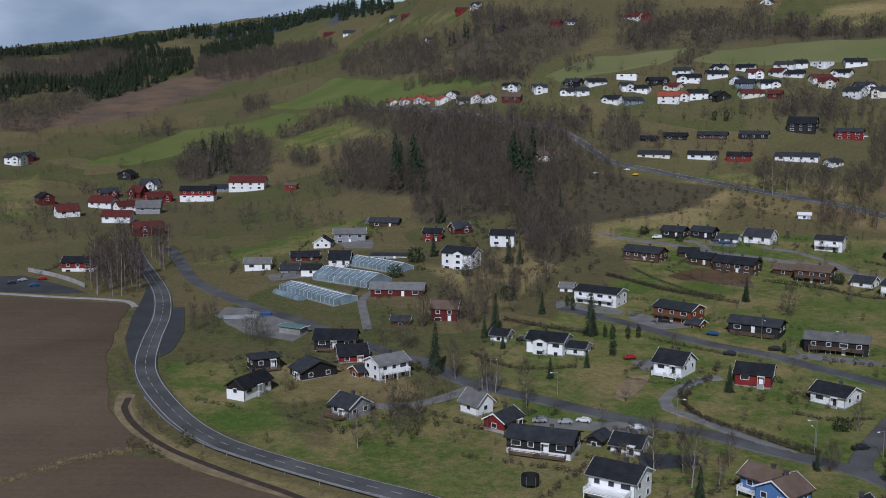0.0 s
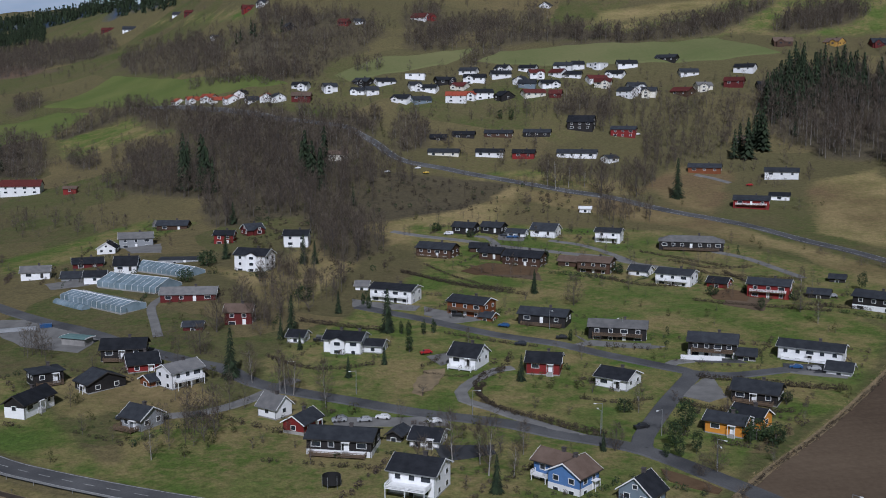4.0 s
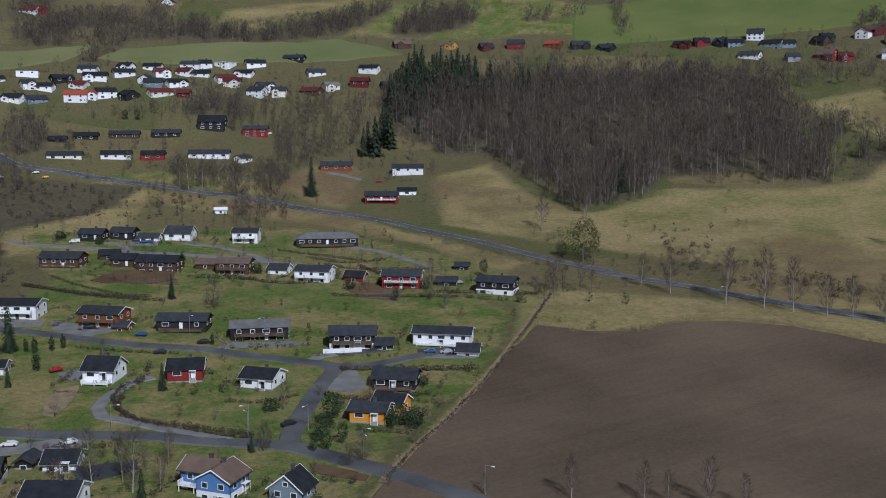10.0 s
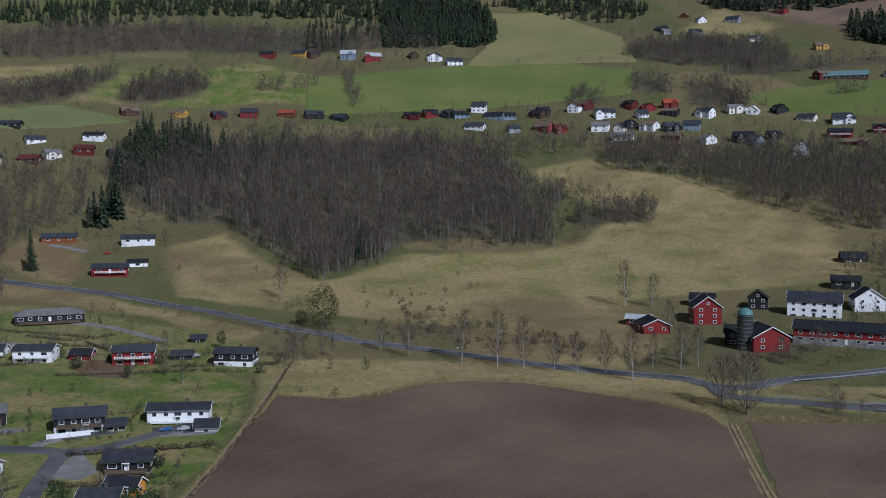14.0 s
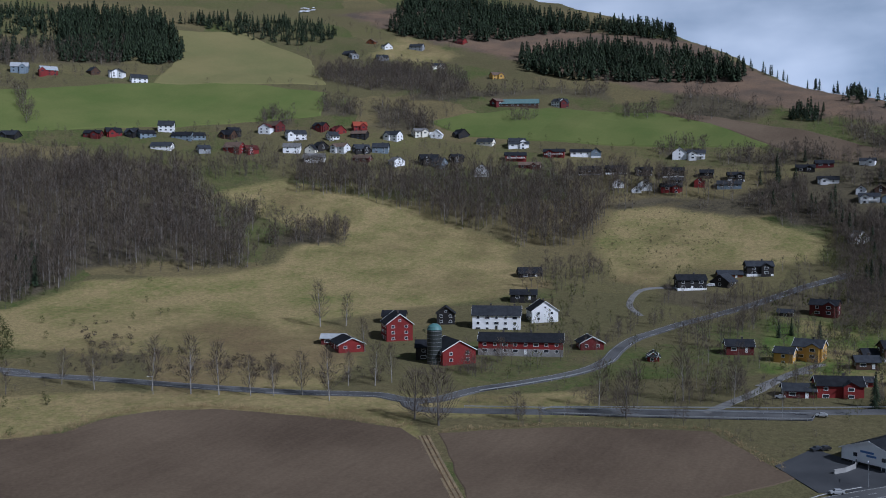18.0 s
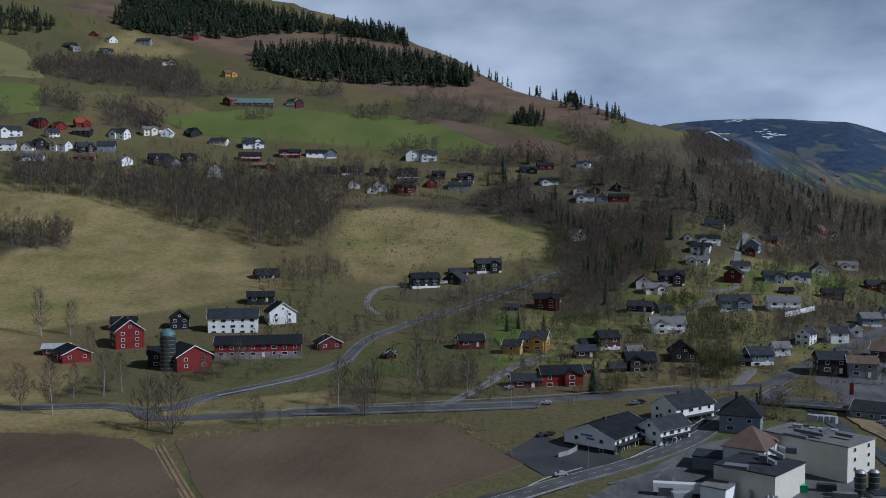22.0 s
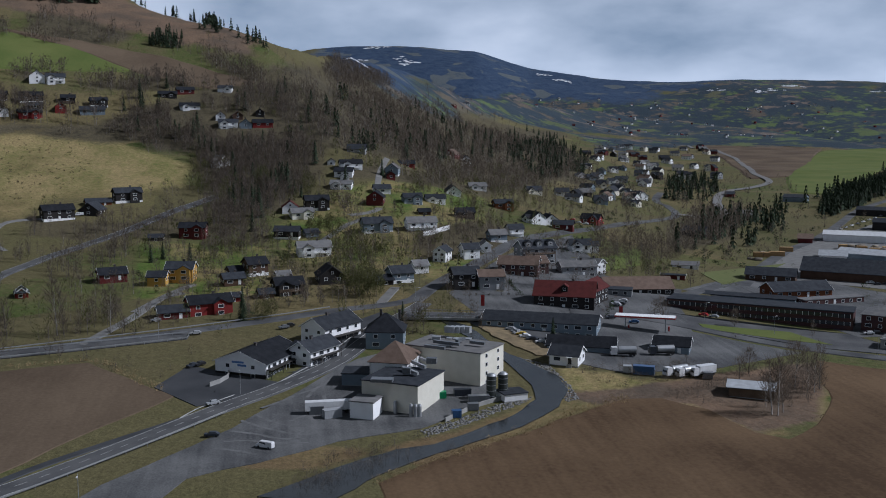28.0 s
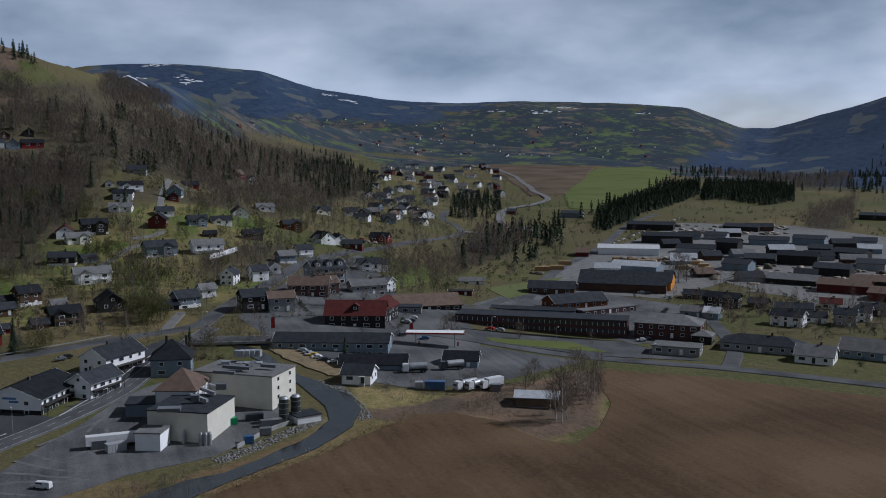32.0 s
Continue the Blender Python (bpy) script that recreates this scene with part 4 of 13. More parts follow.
def gable_body(L, W, h, z0, rise):
    a, b = L / 2, W / 2
    v = [(-a, -b, z0), (a, -b, z0), (a, b, z0), (-a, b, z0), (-a, -b, h), (a, -b, h), (a, b, h), (-a, b, h), (-a, 0, h + rise), (a, 0, h + rise)]
    return v, [(0, 1, 5, 4), (2, 3, 7, 6), (1, 2, 6, 9, 5), (3, 0, 4, 8, 7), (3, 2, 1, 0), (4, 5, 9, 8), (6, 7, 8, 9)]


def gable_roof(L, W, h, rise, out=0.6, t=0.22):
    a, b = L / 2 + out, W / 2 + out
    drop = rise * out / (W / 2)
    e, r = h - drop, h + rise
    v = [(-a, -b, e), (a, -b, e), (a, 0, r), (-a, 0, r), (a, b, e), (-a, b, e)]
    v = [(x, y, z + 0.05) for x, y, z in v] + [(x, y, z + t + 0.05) for x, y, z in v]
    return v, [(6, 7, 8, 9), (9, 8, 10, 11), (3, 2, 1, 0), (5, 4, 2, 3), (0, 1, 7, 6), (1, 2, 8, 7), (2, 4, 10, 8), (4, 5, 11, 10), (5, 3, 9, 11), (3, 0, 6, 9)]


def hip_roof(L, W, h, rise, out=0.6, t=0.22):
    a, b = L / 2 + out, W / 2 + out
    c = max(0.1, L / 2 - W / 2)
    v = [(-a, -b, h), (a, -b, h), (a, b, h), (-a, b, h), (-a, -b, h + t), (a, -b, h + t), (a, b, h + t), (-a, b, h + t), (-c, 0, h + rise), (c, 0, h + rise)]
    return v, [(3, 2, 1, 0), (0, 1, 5, 4), (1, 2, 6, 5), (2, 3, 7, 6), (3, 0, 4, 7), (4, 5, 9, 8), (6, 7, 8, 9), (5, 6, 9), (7, 4, 8)]


def barge(L, W, h, rise, side, out=0.6):
    """The board along the edge of a gabled roof."""
    x = side * (L / 2 + out)
    b = W / 2 + out
    drop = rise * out / (W / 2)
    x0, x1 = (x, x + 0.05) if side > 0 else (x - 0.05, x)
    v = [(xx, y, z) for xx in (x0, x1) for y, z in ((-b, h - drop), (0, h + rise), (b, h - drop), (b, h - drop + 0.3), (0, h + rise + 0.34), (-b, h - drop + 0.3))]
    return v, [(0, 1, 4, 5), (1, 2, 3, 4), (11, 10, 7, 6), (10, 9, 8, 7), (0, 6, 7, 1), (1, 7, 8, 2), (2, 8, 9, 3), (3, 9, 10, 4), (4, 10, 11, 5), (5, 11, 6, 0)]


SAY_WALL = {"dark": "dark-stained", "steel": "grey-blue", "timber": "weathered timber", "stone": "grey stone", "brick": "red-brown brick", "maroon": "dark red", "ochre": "ochre yellow"}
SAY_ROOF = {"black": "black roof", "slate": "dark slate roof", "grey": "grey roof", "brown": "brown tiled roof", "red": "red roof", "tile": "orange-red tiled roof", "teal": "green-grey roof", "tin": "pale metal roof", "white": "white roof"}


FAR_LIMIT = 860.0
FAR_V, FAR_F, FAR_I, FAR_M = [], [], [], []


def far_house(m, L, W, h, rise, down, wall, roof, wing, pitch, facing):
    """One of the distant houses, which are joined into one mesh."""
    pieces = [(gable_body(L, W, h, down, rise), wall_mat(wall)), (gable_roof(L, W, h, rise, 0.5), roof_mat(roof)), (box(L * 0.1, L * 0.1 + 0.8, -0.3, 0.5, h + rise * 0.6, h + rise + 0.9), M_TRIM_DARK)]
    for u, ww, out in wing:
        reach, lift = W / 2 + out, math.tan(radians(pitch)) * ww / 2
        at = pose(u, -reach / 2, 0, 0, 0, 90)
        pieces += [(turned(gable_body(reach, ww, h, down, lift), at), wall_mat(wall)), (turned(gable_roof(reach, ww, h, lift, 0.4), at), roof_mat(roof)), (box(u - 1, u + 1, -reach - 0.06, -reach, h - 1.8, h - 0.6), M_GLASS)]
    for z in ((h - 1.9, h - 4.5) if h > 4.5 else (h - 1.9,)):
        for u in (-L * 0.32, 0.0, L * 0.32):
            pieces.append((box(u - 0.8, u + 0.8, -W / 2 - 0.06, -W / 2, z, z + 1.2), M_GLASS))
        x0, x1 = sorted((facing * L / 2, facing * (L / 2 + 0.06)))
        for v in (-W / 4, W / 4):
            pieces.append((box(x0, x1, v - 0.7, v + 0.7, z, z + 1.2), M_GLASS))
    for p, material in pieces:
        if material not in FAR_M:
            FAR_M.append(material)
        k = len(FAR_V)
        FAR_V.extend(turned(p, m)[0])
        FAR_F.extend(tuple(i + k for i in q) for q in p[1])
        FAR_I.extend([FAR_M.index(material)] * len(p[1]))


def join_far_houses():
    tagged(new("distant_houses", mesh_of("distant_houses", FAR_V, FAR_F, FAR_M, FAR_I)), "distant white, red and dark houses on the hillsides", "houses", kind="stuff")


def house(x, y, turn, L, W, h, wall="white", roof="black", base="", base_h=0.0, pitch=27, hip=False, chimney=1, deck=0.0, extra="", name="house", group="", windows=True, trim="", low=0.0, dormer=0, doors=1, z=None, wing=(), awning=0.0, sign=""):
    """A building with its ridge along its own x; its front looks along -y."""
    a = radians(turn)
    c, s = math.cos(a), math.sin(a)
    far_off = math.hypot(x, y)
    near, mid = far_off < 330, far_off < 520
    corners = [ground_z(x + c * u - s * v, y + s * u + c * v) for u in (-L / 2, L / 2) for v in (-W / 2, W / 2)]
    z0 = float(min(corners)) - 0.05 if z is None else z
    BUILT.append((x, y, max(L, W) / 2 + 2.0))
    if name == "house" and far_off < 560:
        HOMES.append((x, y, turn, L, W))
    if name == "house" and far_off > FAR_LIMIT and not hip:
        far_house(pose(x, y, z0, 0, 0, turn), L, W, h, math.tan(radians(pitch)) * W / 2, -max(1.0, min(4.0, float(max(corners)) - z0)), wall, roof, wing, pitch, 1 if -x * c - y * s > 0 else -1)
        return None
    top = new(name)
    top.matrix_basis = pose(x, y, z0, 0, 0, turn)
    say = SAY_WALL.get(wall, wall)
    storeys = "two-storey" if h > 4.6 else "single-storey"
    words = extra or f"{say} {storeys} wooden {name.replace('_', ' ')} with {SAY_ROOF[roof]}"
    tagged(top, words, {"house": "house", "garage": "garage", "shed": "shed", "barn": "barn", "cabin": "cabin"}.get(name, "building"), group or ("houses on the slope" if name == "house" else ""))
    rise = math.tan(radians(pitch)) * W / 2
    frame_c = M_TRIM if trim != "dark" else M_TRIM_DARK
    down = -max(1.0, min(4.0, float(max(corners)) - z0))
    if pitch < 3:
        part("wall", box(-L / 2, L / 2, -W / 2, W / 2, base_h or down, h), wall_mat(wall), top)
        part("roof", box(-L / 2 - 0.25, L / 2 + 0.25, -W / 2 - 0.25, W / 2 + 0.25, h, h + 0.35), roof_mat(roof), top)
    elif hip:
        part("wall", box(-L / 2, L / 2, -W / 2, W / 2, base_h or down, h), wall_mat(wall), top)
        part("roof", hip_roof(L, W, h, rise), roof_mat(roof), top)
    else:
        part("wall", gable_body(L, W, h, base_h or down, rise), wall_mat(wall), top)
        part("roof", gable_roof(L, W, h, rise), roof_mat(roof), top)
        for side in (-1, 1) if mid else ():
            part("bargeboard", barge(L, W, h, rise, side), M_TRIM if wall not in ("dark", "brown", "timber") or trim == "white" else M_TRIM_DARK, top)
    if base_h:
        part("basement_wall", box(-L / 2 - 0.04, L / 2 + 0.04, -W / 2 - 0.04, W / 2 + 0.04, down, base_h), wall_mat(base or "white"), top)
    if near:
        if not base_h:
            part("foundation", box(-L / 2 - 0.05, L / 2 + 0.05, -W / 2 - 0.05, W / 2 + 0.05, down, 0.4), M_CONCRETE, top, "grey concrete foundation")
        if pitch >= 3:
            for e in (-L / 2 + 0.15, L / 2 - 0.15):
                for v in (-1, 1):
                    part("downpipe", box(e - 0.06, e + 0.06, *sorted((v * (W / 2 + 0.02), v * (W / 2 + 0.14))), 0.1, h - 0.2), M_STEEL if wall in ("white", "cream") else M_TRIM_DARK, top)
            if not hip:
                for v in (-1, 1):
                    yg = v * (W / 2 + 0.66)
                    part("gutter", box(-L / 2 - 0.6, L / 2 + 0.6, yg - 0.08, yg + 0.08, h - rise * 0.6 / (W / 2) - 0.02, h - rise * 0.6 / (W / 2) + 0.14), M_STEEL if wall in ("white", "cream") else M_TRIM_DARK, top)
    for k in range(chimney):
        cx = (k + 0.5) * L / max(1, chimney) - L / 2 + L * 0.12
        cz = h + rise * 0.75 if pitch >= 3 else h
        part("chimney", joined(box(cx - 0.4, cx + 0.4, -0.2, 0.5, cz - 0.6, cz + rise * 0.25 + 1.0), box(cx - 0.5, cx + 0.5, -0.3, 0.6, cz + rise * 0.25 + 1.0, cz + rise * 0.25 + 1.15)), mat("chimney_cover", (0.05, 0.045, 0.045), (0.09, 0.08, 0.075)), top)
    if name == "school" and pitch < 3:
        windows, side = False, (-1 if x * s - y * c < 0 else 1)
        for r in range(max(1, round(h / 3.0))):
            z1 = h - 0.7 - 3.0 * r
            y0, y1 = sorted((side * W / 2, side * (W / 2 + 0.05)))
            band = part("window_band", box(-L / 2 + 0.8, L / 2 - 0.8, y0, y1, z1 - 1.5, z1), M_GLASS, top, "dark continuous band of windows")
            y0, y1 = sorted((side * (W / 2 + 0.05), side * (W / 2 + 0.1)))
            part("mullions", joined(*[box(u - 0.07, u + 0.07, y0, y1, z1 - 1.5, z1) for u in np.arange(-L / 2 + 0.8, L / 2 - 0.7, 2.2)]), M_TRIM, band)
    if windows and far_off < 1000:
        rows = max(1, round(h / 2.75)) if mid else 1 + (h > 5.5)
        gap = 3.1 if near else 4.0 if mid else 5.0
        n = max(1, int((L - 1.0) / gap))
        facing = 1 if -x * c - y * s > 0 else -1
        fy, spin = (-1, 0) if x * s - y * c < 0 else (1, 180)
        for r in range(rows):
            zc = h - 1.25 - 2.7 * (rows - 1 - r)
            for k in range(n if windows != "side" else 0):
                u = (k + 0.5) * (L - 1.0) / n - (L - 1.0) / 2
                w = 2.4 if (k + r) % 3 == 0 and L > 9 else 1.5
                if fy < 0 and any(abs(u - q[0]) < q[1] / 2 + 0.9 for q in wing):
                    continue
                if doors and far_off < 620 and r == 0 and k == n // 2 and n > 1:
                    shared("door", "d", lambda: joined(box(-0.5, 0.5, -0.06, 0.0, -1.05, 1.05), box(-0.58, -0.5, -0.08, 0, -1.05, 1.13), box(0.5, 0.58, -0.08, 0, -1.05, 1.13)), M_TRIM if wall not in ("white", "cream") else M_TRIM_DARK, top, pose(u, fy * (W / 2 + 0.045), max(1.06, zc - 0.45), 0, 0, spin))
                    if near:
                        yd = fy * (W / 2 + 0.6)
                        part("porch_roof", joined(box(u - 1.0, u + 1.0, yd - 0.6, yd + 0.6, max(1.06, zc - 0.45) + 1.25, max(1.06, zc - 0.45) + 1.4), *[box(u + e - 0.05, u + e + 0.05, yd + fy * 0.5 - 0.05, yd + fy * 0.5 + 0.05, down, max(1.06, zc - 0.45) + 1.25) for e in (-0.9, 0.9)]), M_TRIM, top)
                        part("step", box(u - 0.8, u + 0.8, yd - 0.6, yd + 0.5, down, max(0.06, zc - 1.55)), M_CONCRETE, top)
                    continue
                window(top, pose(u, fy * (W / 2 + 0.045), zc, 0, 0, spin), w, 1.4, frame_c, near)
                if near and k % 2 == 0:
                    window(top, pose(u, -fy * (W / 2 + 0.045), zc, 0, 0, 180 - spin), 1.25, 1.25, frame_c, near)
            for side in (-1, 1) if near else (facing,):
                for v in ((-W / 4, W / 4) if W > 6 and mid else (0,)):
                    window(top, pose(side * (L / 2 + 0.045), v, zc, 0, 0, 90 * side), 1.5, 1.35, frame_c, near)
        if pitch > 30 and W > 6 and not hip:
            for side in (-1, 1) if near else (facing,):
                window(top, pose(side * (L / 2 + 0.045), 0, h + rise * 0.35, 0, 0, 90 * side), 1.2, 1.1, frame_c, near)
    look_x, look_y = (1 if -x * c - y * s > 0 else -1), (-1 if x * s - y * c < 0 else 1)
    if awning:
        y0, y1 = sorted((look_y * (W / 2 + 0.02), look_y * (W / 2 + awning)))
        part("awning", joined(box(-L / 2 + 0.3, L / 2 - 0.3, y0, y1, 2.75, 2.95), *[box(u - 0.06, u + 0.06, *sorted((look_y * (W / 2 + awning - 0.15), look_y * (W / 2 + awning - 0.03))), down, 2.75) for u in (-L / 2 + 0.6, -L / 6, L / 6, L / 2 - 0.6)]), M_TRIM_DARK, top, "dark flat awning along the front")
        shared("shop_window", round(L, 1), lambda: box(-L * 0.42, L * 0.42, -0.05, 0.05, 0.5, 2.5), M_GLASS, top, pose(0, look_y * (W / 2 + 0.05), 0))
    if sign:
        x0 = look_x * (L / 2 + 0.08)
        for v, w, dz in ((-0.8, 4.2, 0.0), (0.6, 3.0, -0.95)):
            part("sign_bar", box(x0 - 0.06, x0 + 0.06, v - w / 2, v + w / 2, h + dz - 0.3, h + dz + 0.3), wall_mat(sign), top, "plain painted sign on the gable")
    for u, ww, out in wing:
        reach, lift = W / 2 + out, math.tan(radians(pitch)) * ww / 2
        at = pose(u, -reach / 2, 0, 0, 0, 90)
        side_wall = part("wing", turned(gable_body(reach, ww, h, down, lift), at), wall_mat(wall), top)
        part("wing_roof", turned(gable_roof(reach, ww, h, lift, 0.5), at), roof_mat(roof), side_wall)
        for r in range(max(1, round(h / 2.75))):
            window(top, pose(u, -reach - 0.045, h - 1.1 - 2.6 * r), min(2.2, ww * 0.5), 1.4, frame_c, near)
        if ww > 5.5:
            window(top, pose(u, -reach - 0.045, h + lift * 0.4), 1.2, 1.1, frame_c, near)
    if deck:
        zd = base_h if base_h > 1.5 else h - 2.6 if h > 4.2 else 0.7
        wd = L * 0.86
        part("balcony", joined(box(-wd / 2, wd / 2, -W / 2 - deck, -W / 2 - 0.05, zd - 0.18, zd), *[box(u - 0.08, u + 0.08, -W / 2 - deck + 0.05, -W / 2 - deck + 0.2, down, zd - 0.18) for u in (-wd / 2 + 0.15, 0, wd / 2 - 0.15)]), M_TRIM if wall in ("white", "cream", "blue") else wall_mat("timber"), top)
        y0 = -W / 2 - deck
        posts = [(u, y0 + 0.03) for u in np.linspace(-wd / 2 + 0.05, wd / 2 - 0.05, max(4, int(wd / 0.9)))] + [(e, y) for e in (-wd / 2 + 0.05, wd / 2 - 0.05) for y in np.linspace(y0 + 0.9, -W / 2 - 0.1, max(2, int(deck)))]
        rail = joined(*[box(u - 0.05, u + 0.05, y - 0.04, y + 0.04, zd, zd + 0.9) for u, y in posts], *[p for z in (0.25, 0.55, 0.85) for p in (box(-wd / 2, wd / 2, y0 - 0.03, y0 + 0.02, zd + z, zd + z + 0.14), box(-wd / 2 - 0.03, -wd / 2 + 0.02, y0 + 0.03, -W / 2 - 0.05, zd + z, zd + z + 0.14), box(wd / 2 - 0.02, wd / 2 + 0.03, y0 + 0.03, -W / 2 - 0.05, zd + z, zd + z + 0.14))])
        part("railing", rail, M_TRIM if wall in ("white", "cream", "blue", "red") else wall_mat("timber"), top)
    for k in range(dormer):
        u = (k + 0.5) * L / dormer - L / 2
        d = part("dormer", turned(gable_body(3.2, 2.6, 1.7, -1.2, 0.9), pose(u, -W / 4 - 0.4, h + rise * 0.35, 0, 0, 90)), wall_mat(wall), top)
        part("dormer_roof", turned(gable_roof(3.2, 2.6, 1.7, 0.9, 0.35), pose(u, -W / 4 - 0.4, h + rise * 0.35, 0, 0, 90)), roof_mat(roof), d)
        window(top, pose(u, -W / 4 - 2.05, h + rise * 0.35 + 0.8), 1.25, 1.1, frame_c, near)
    return top


# ---- trees ----
def sliver(p, q, w, rng):
    d = q - p
    side = np.cross(d, rng.normal(size=3))
    side = side / (np.linalg.norm(side) + 1e-9) * w
    return [p - side, p + side, q]


def bare_tree(seed, H=12.0, limbs=20, twigs=6, thin=0.05, spread=0.26, low=0.25, sides=4, trunk=0.13, steep=(0.5, 1.3)):
    """A leafless tree: tapered trunk, rising limbs, many fine twigs. Returns places, triangles and a slot for each."""
    rng = np.random.RandomState(seed)
    V, T, S = [], [], []
    hs = [0, 0.35, 0.7, 1.0]
    bend = np.cumsum(rng.normal(0, 0.018 * H, (4, 2)), 0)
    bend[0] = 0
    spine = lambda f: np.array([np.interp(f, hs, bend[:, 0]), np.interp(f, hs, bend[:, 1]), f * H])
    for k, f in enumerate(hs):
        r = trunk * (1 - 0.93 * f)
        for i in range(sides):
            a = 6.2832 * i / sides
            V.append(spine(f) + [r * math.cos(a), r * math.sin(a), 0])
        if k:
            for i in range(sides):
                a, b = (k - 1) * sides + i, (k - 1) * sides + (i + 1) % sides
                T += [(a, b, b + sides), (a, b + sides, a + sides)]
                S += [0, 0]

    def put(tri, slot):
        n = len(V)
        V.extend(tri)
        T.append((n, n + 1, n + 2))
        S.append(slot)

    for k in range(limbs):
        f = low + (0.97 - low) * (k + rng.rand()) / limbs
        a, up = rng.uniform(0, 6.2832), rng.uniform(*steep)
        ln = H * spread * (0.45 + 0.75 * math.sin(math.pi * min(1, (1.06 - f) / (1.06 - low)))) * rng.uniform(0.7, 1.15)
        d = np.array([math.cos(a), math.sin(a), up])
        d /= np.linalg.norm(d)
        p, q = spine(f), spine(f) + d * ln
        put(sliver(p, q, thin * 1.5, rng), 0)
        for j in range(twigs):
            s = rng.uniform(0.25, 1.0)
            p2 = p + (q - p) * s
            d2 = d * 0.6 + rng.normal(0, 0.55 if steep[0] < 1 else 0.32, 3) + [0, 0, 0.25]
            put(sliver(p2, p2 + d2 * ln * rng.uniform(0.25, 0.5), thin, rng), 1)
    return np.array(V), np.array(T), np.array(S)


def conifer(seed, H=14.0, tiers=9, boughs=8, width=0.2, low=0.08):
    rng = np.random.RandomState(seed)
    V, T, S = [], [], []
    for i in range(4):
        a = 1.5708 * i
        V += [np.array([0.16 * math.cos(a), 0.16 * math.sin(a), -0.2]), np.array([0.02 * math.cos(a), 0.02 * math.sin(a), H * 0.92])]
    for i in range(4):
        a, b = 2 * i, 2 * ((i + 1) % 4)
        T += [(a, b, b + 1), (a, b + 1, a + 1)]
        S += [0, 0]
    for k in range(tiers):
        f = low + (1 - low) * k / tiers
        n = max(4, int(boughs * (1.15 - 0.6 * f)))
        for i in range(n):
            a = 6.2832 * (i + rng.uniform(-0.35, 0.35)) / n + k
            R = H * width * (1 - f) ** 0.85 * rng.uniform(0.75, 1.2) + 0.15
            z = f * H + H / tiers * 0.95
            o = len(V)
            wd = 3.0 / n
            drop = max(R * 0.62, H / tiers * 1.15)
            V += [np.array([0, 0, z + 0.1]), np.array([math.cos(a - wd) * R * 0.62, math.sin(a - wd) * R * 0.62, z - R * 0.45]),
                  np.array([math.cos(a) * R, math.sin(a) * R, z - drop - rng.uniform(0, 0.3)]), np.array([math.cos(a + wd) * R * 0.62, math.sin(a + wd) * R * 0.62, z - R * 0.45])]
            T += [(o, o + 1, o + 2), (o, o + 2, o + 3)]
            S += [1, 1]
    return np.array(V), np.array(T), np.array(S)


def leafy(seed, H=4.0, R=2.0, leaves=260, size=0.35, trunk=True, low=0.15):
    """A dense evergreen or budding crown of many small leaf clumps round a short stem."""
    rng = np.random.RandomState(seed)
    V, T, S = [], [], []
    for i in range(4):
        a = 1.5708 * i
        V += [np.array([0.1 * math.cos(a), 0.1 * math.sin(a), -0.1]), np.array([0.03 * math.cos(a), 0.03 * math.sin(a), H * 0.7])]
    for i in range(4):
        a, b = 2 * i, 2 * ((i + 1) % 4)
        T += [(a, b, b + 1), (a, b + 1, a + 1)]
        S += [0, 0]
    for k in range(leaves):
        d = rng.normal(size=3)
        d /= np.linalg.norm(d)
        lump = 1 + 0.22 * math.sin(3 * d[0] + seed) * math.cos(4 * d[1] + seed)
        c = d * rng.uniform(0.55, 1.0) * lump * [R, R, H * (1 - low) / 2] + [0, 0, H * (low + (1 - low) / 2)]
        o = len(V)
        V += [c + rng.normal(0, size, 3) for _ in range(3)]
        T.append((o, o + 1, o + 2))
        S.append(1)
    return np.array(V), np.array(T), np.array(S)


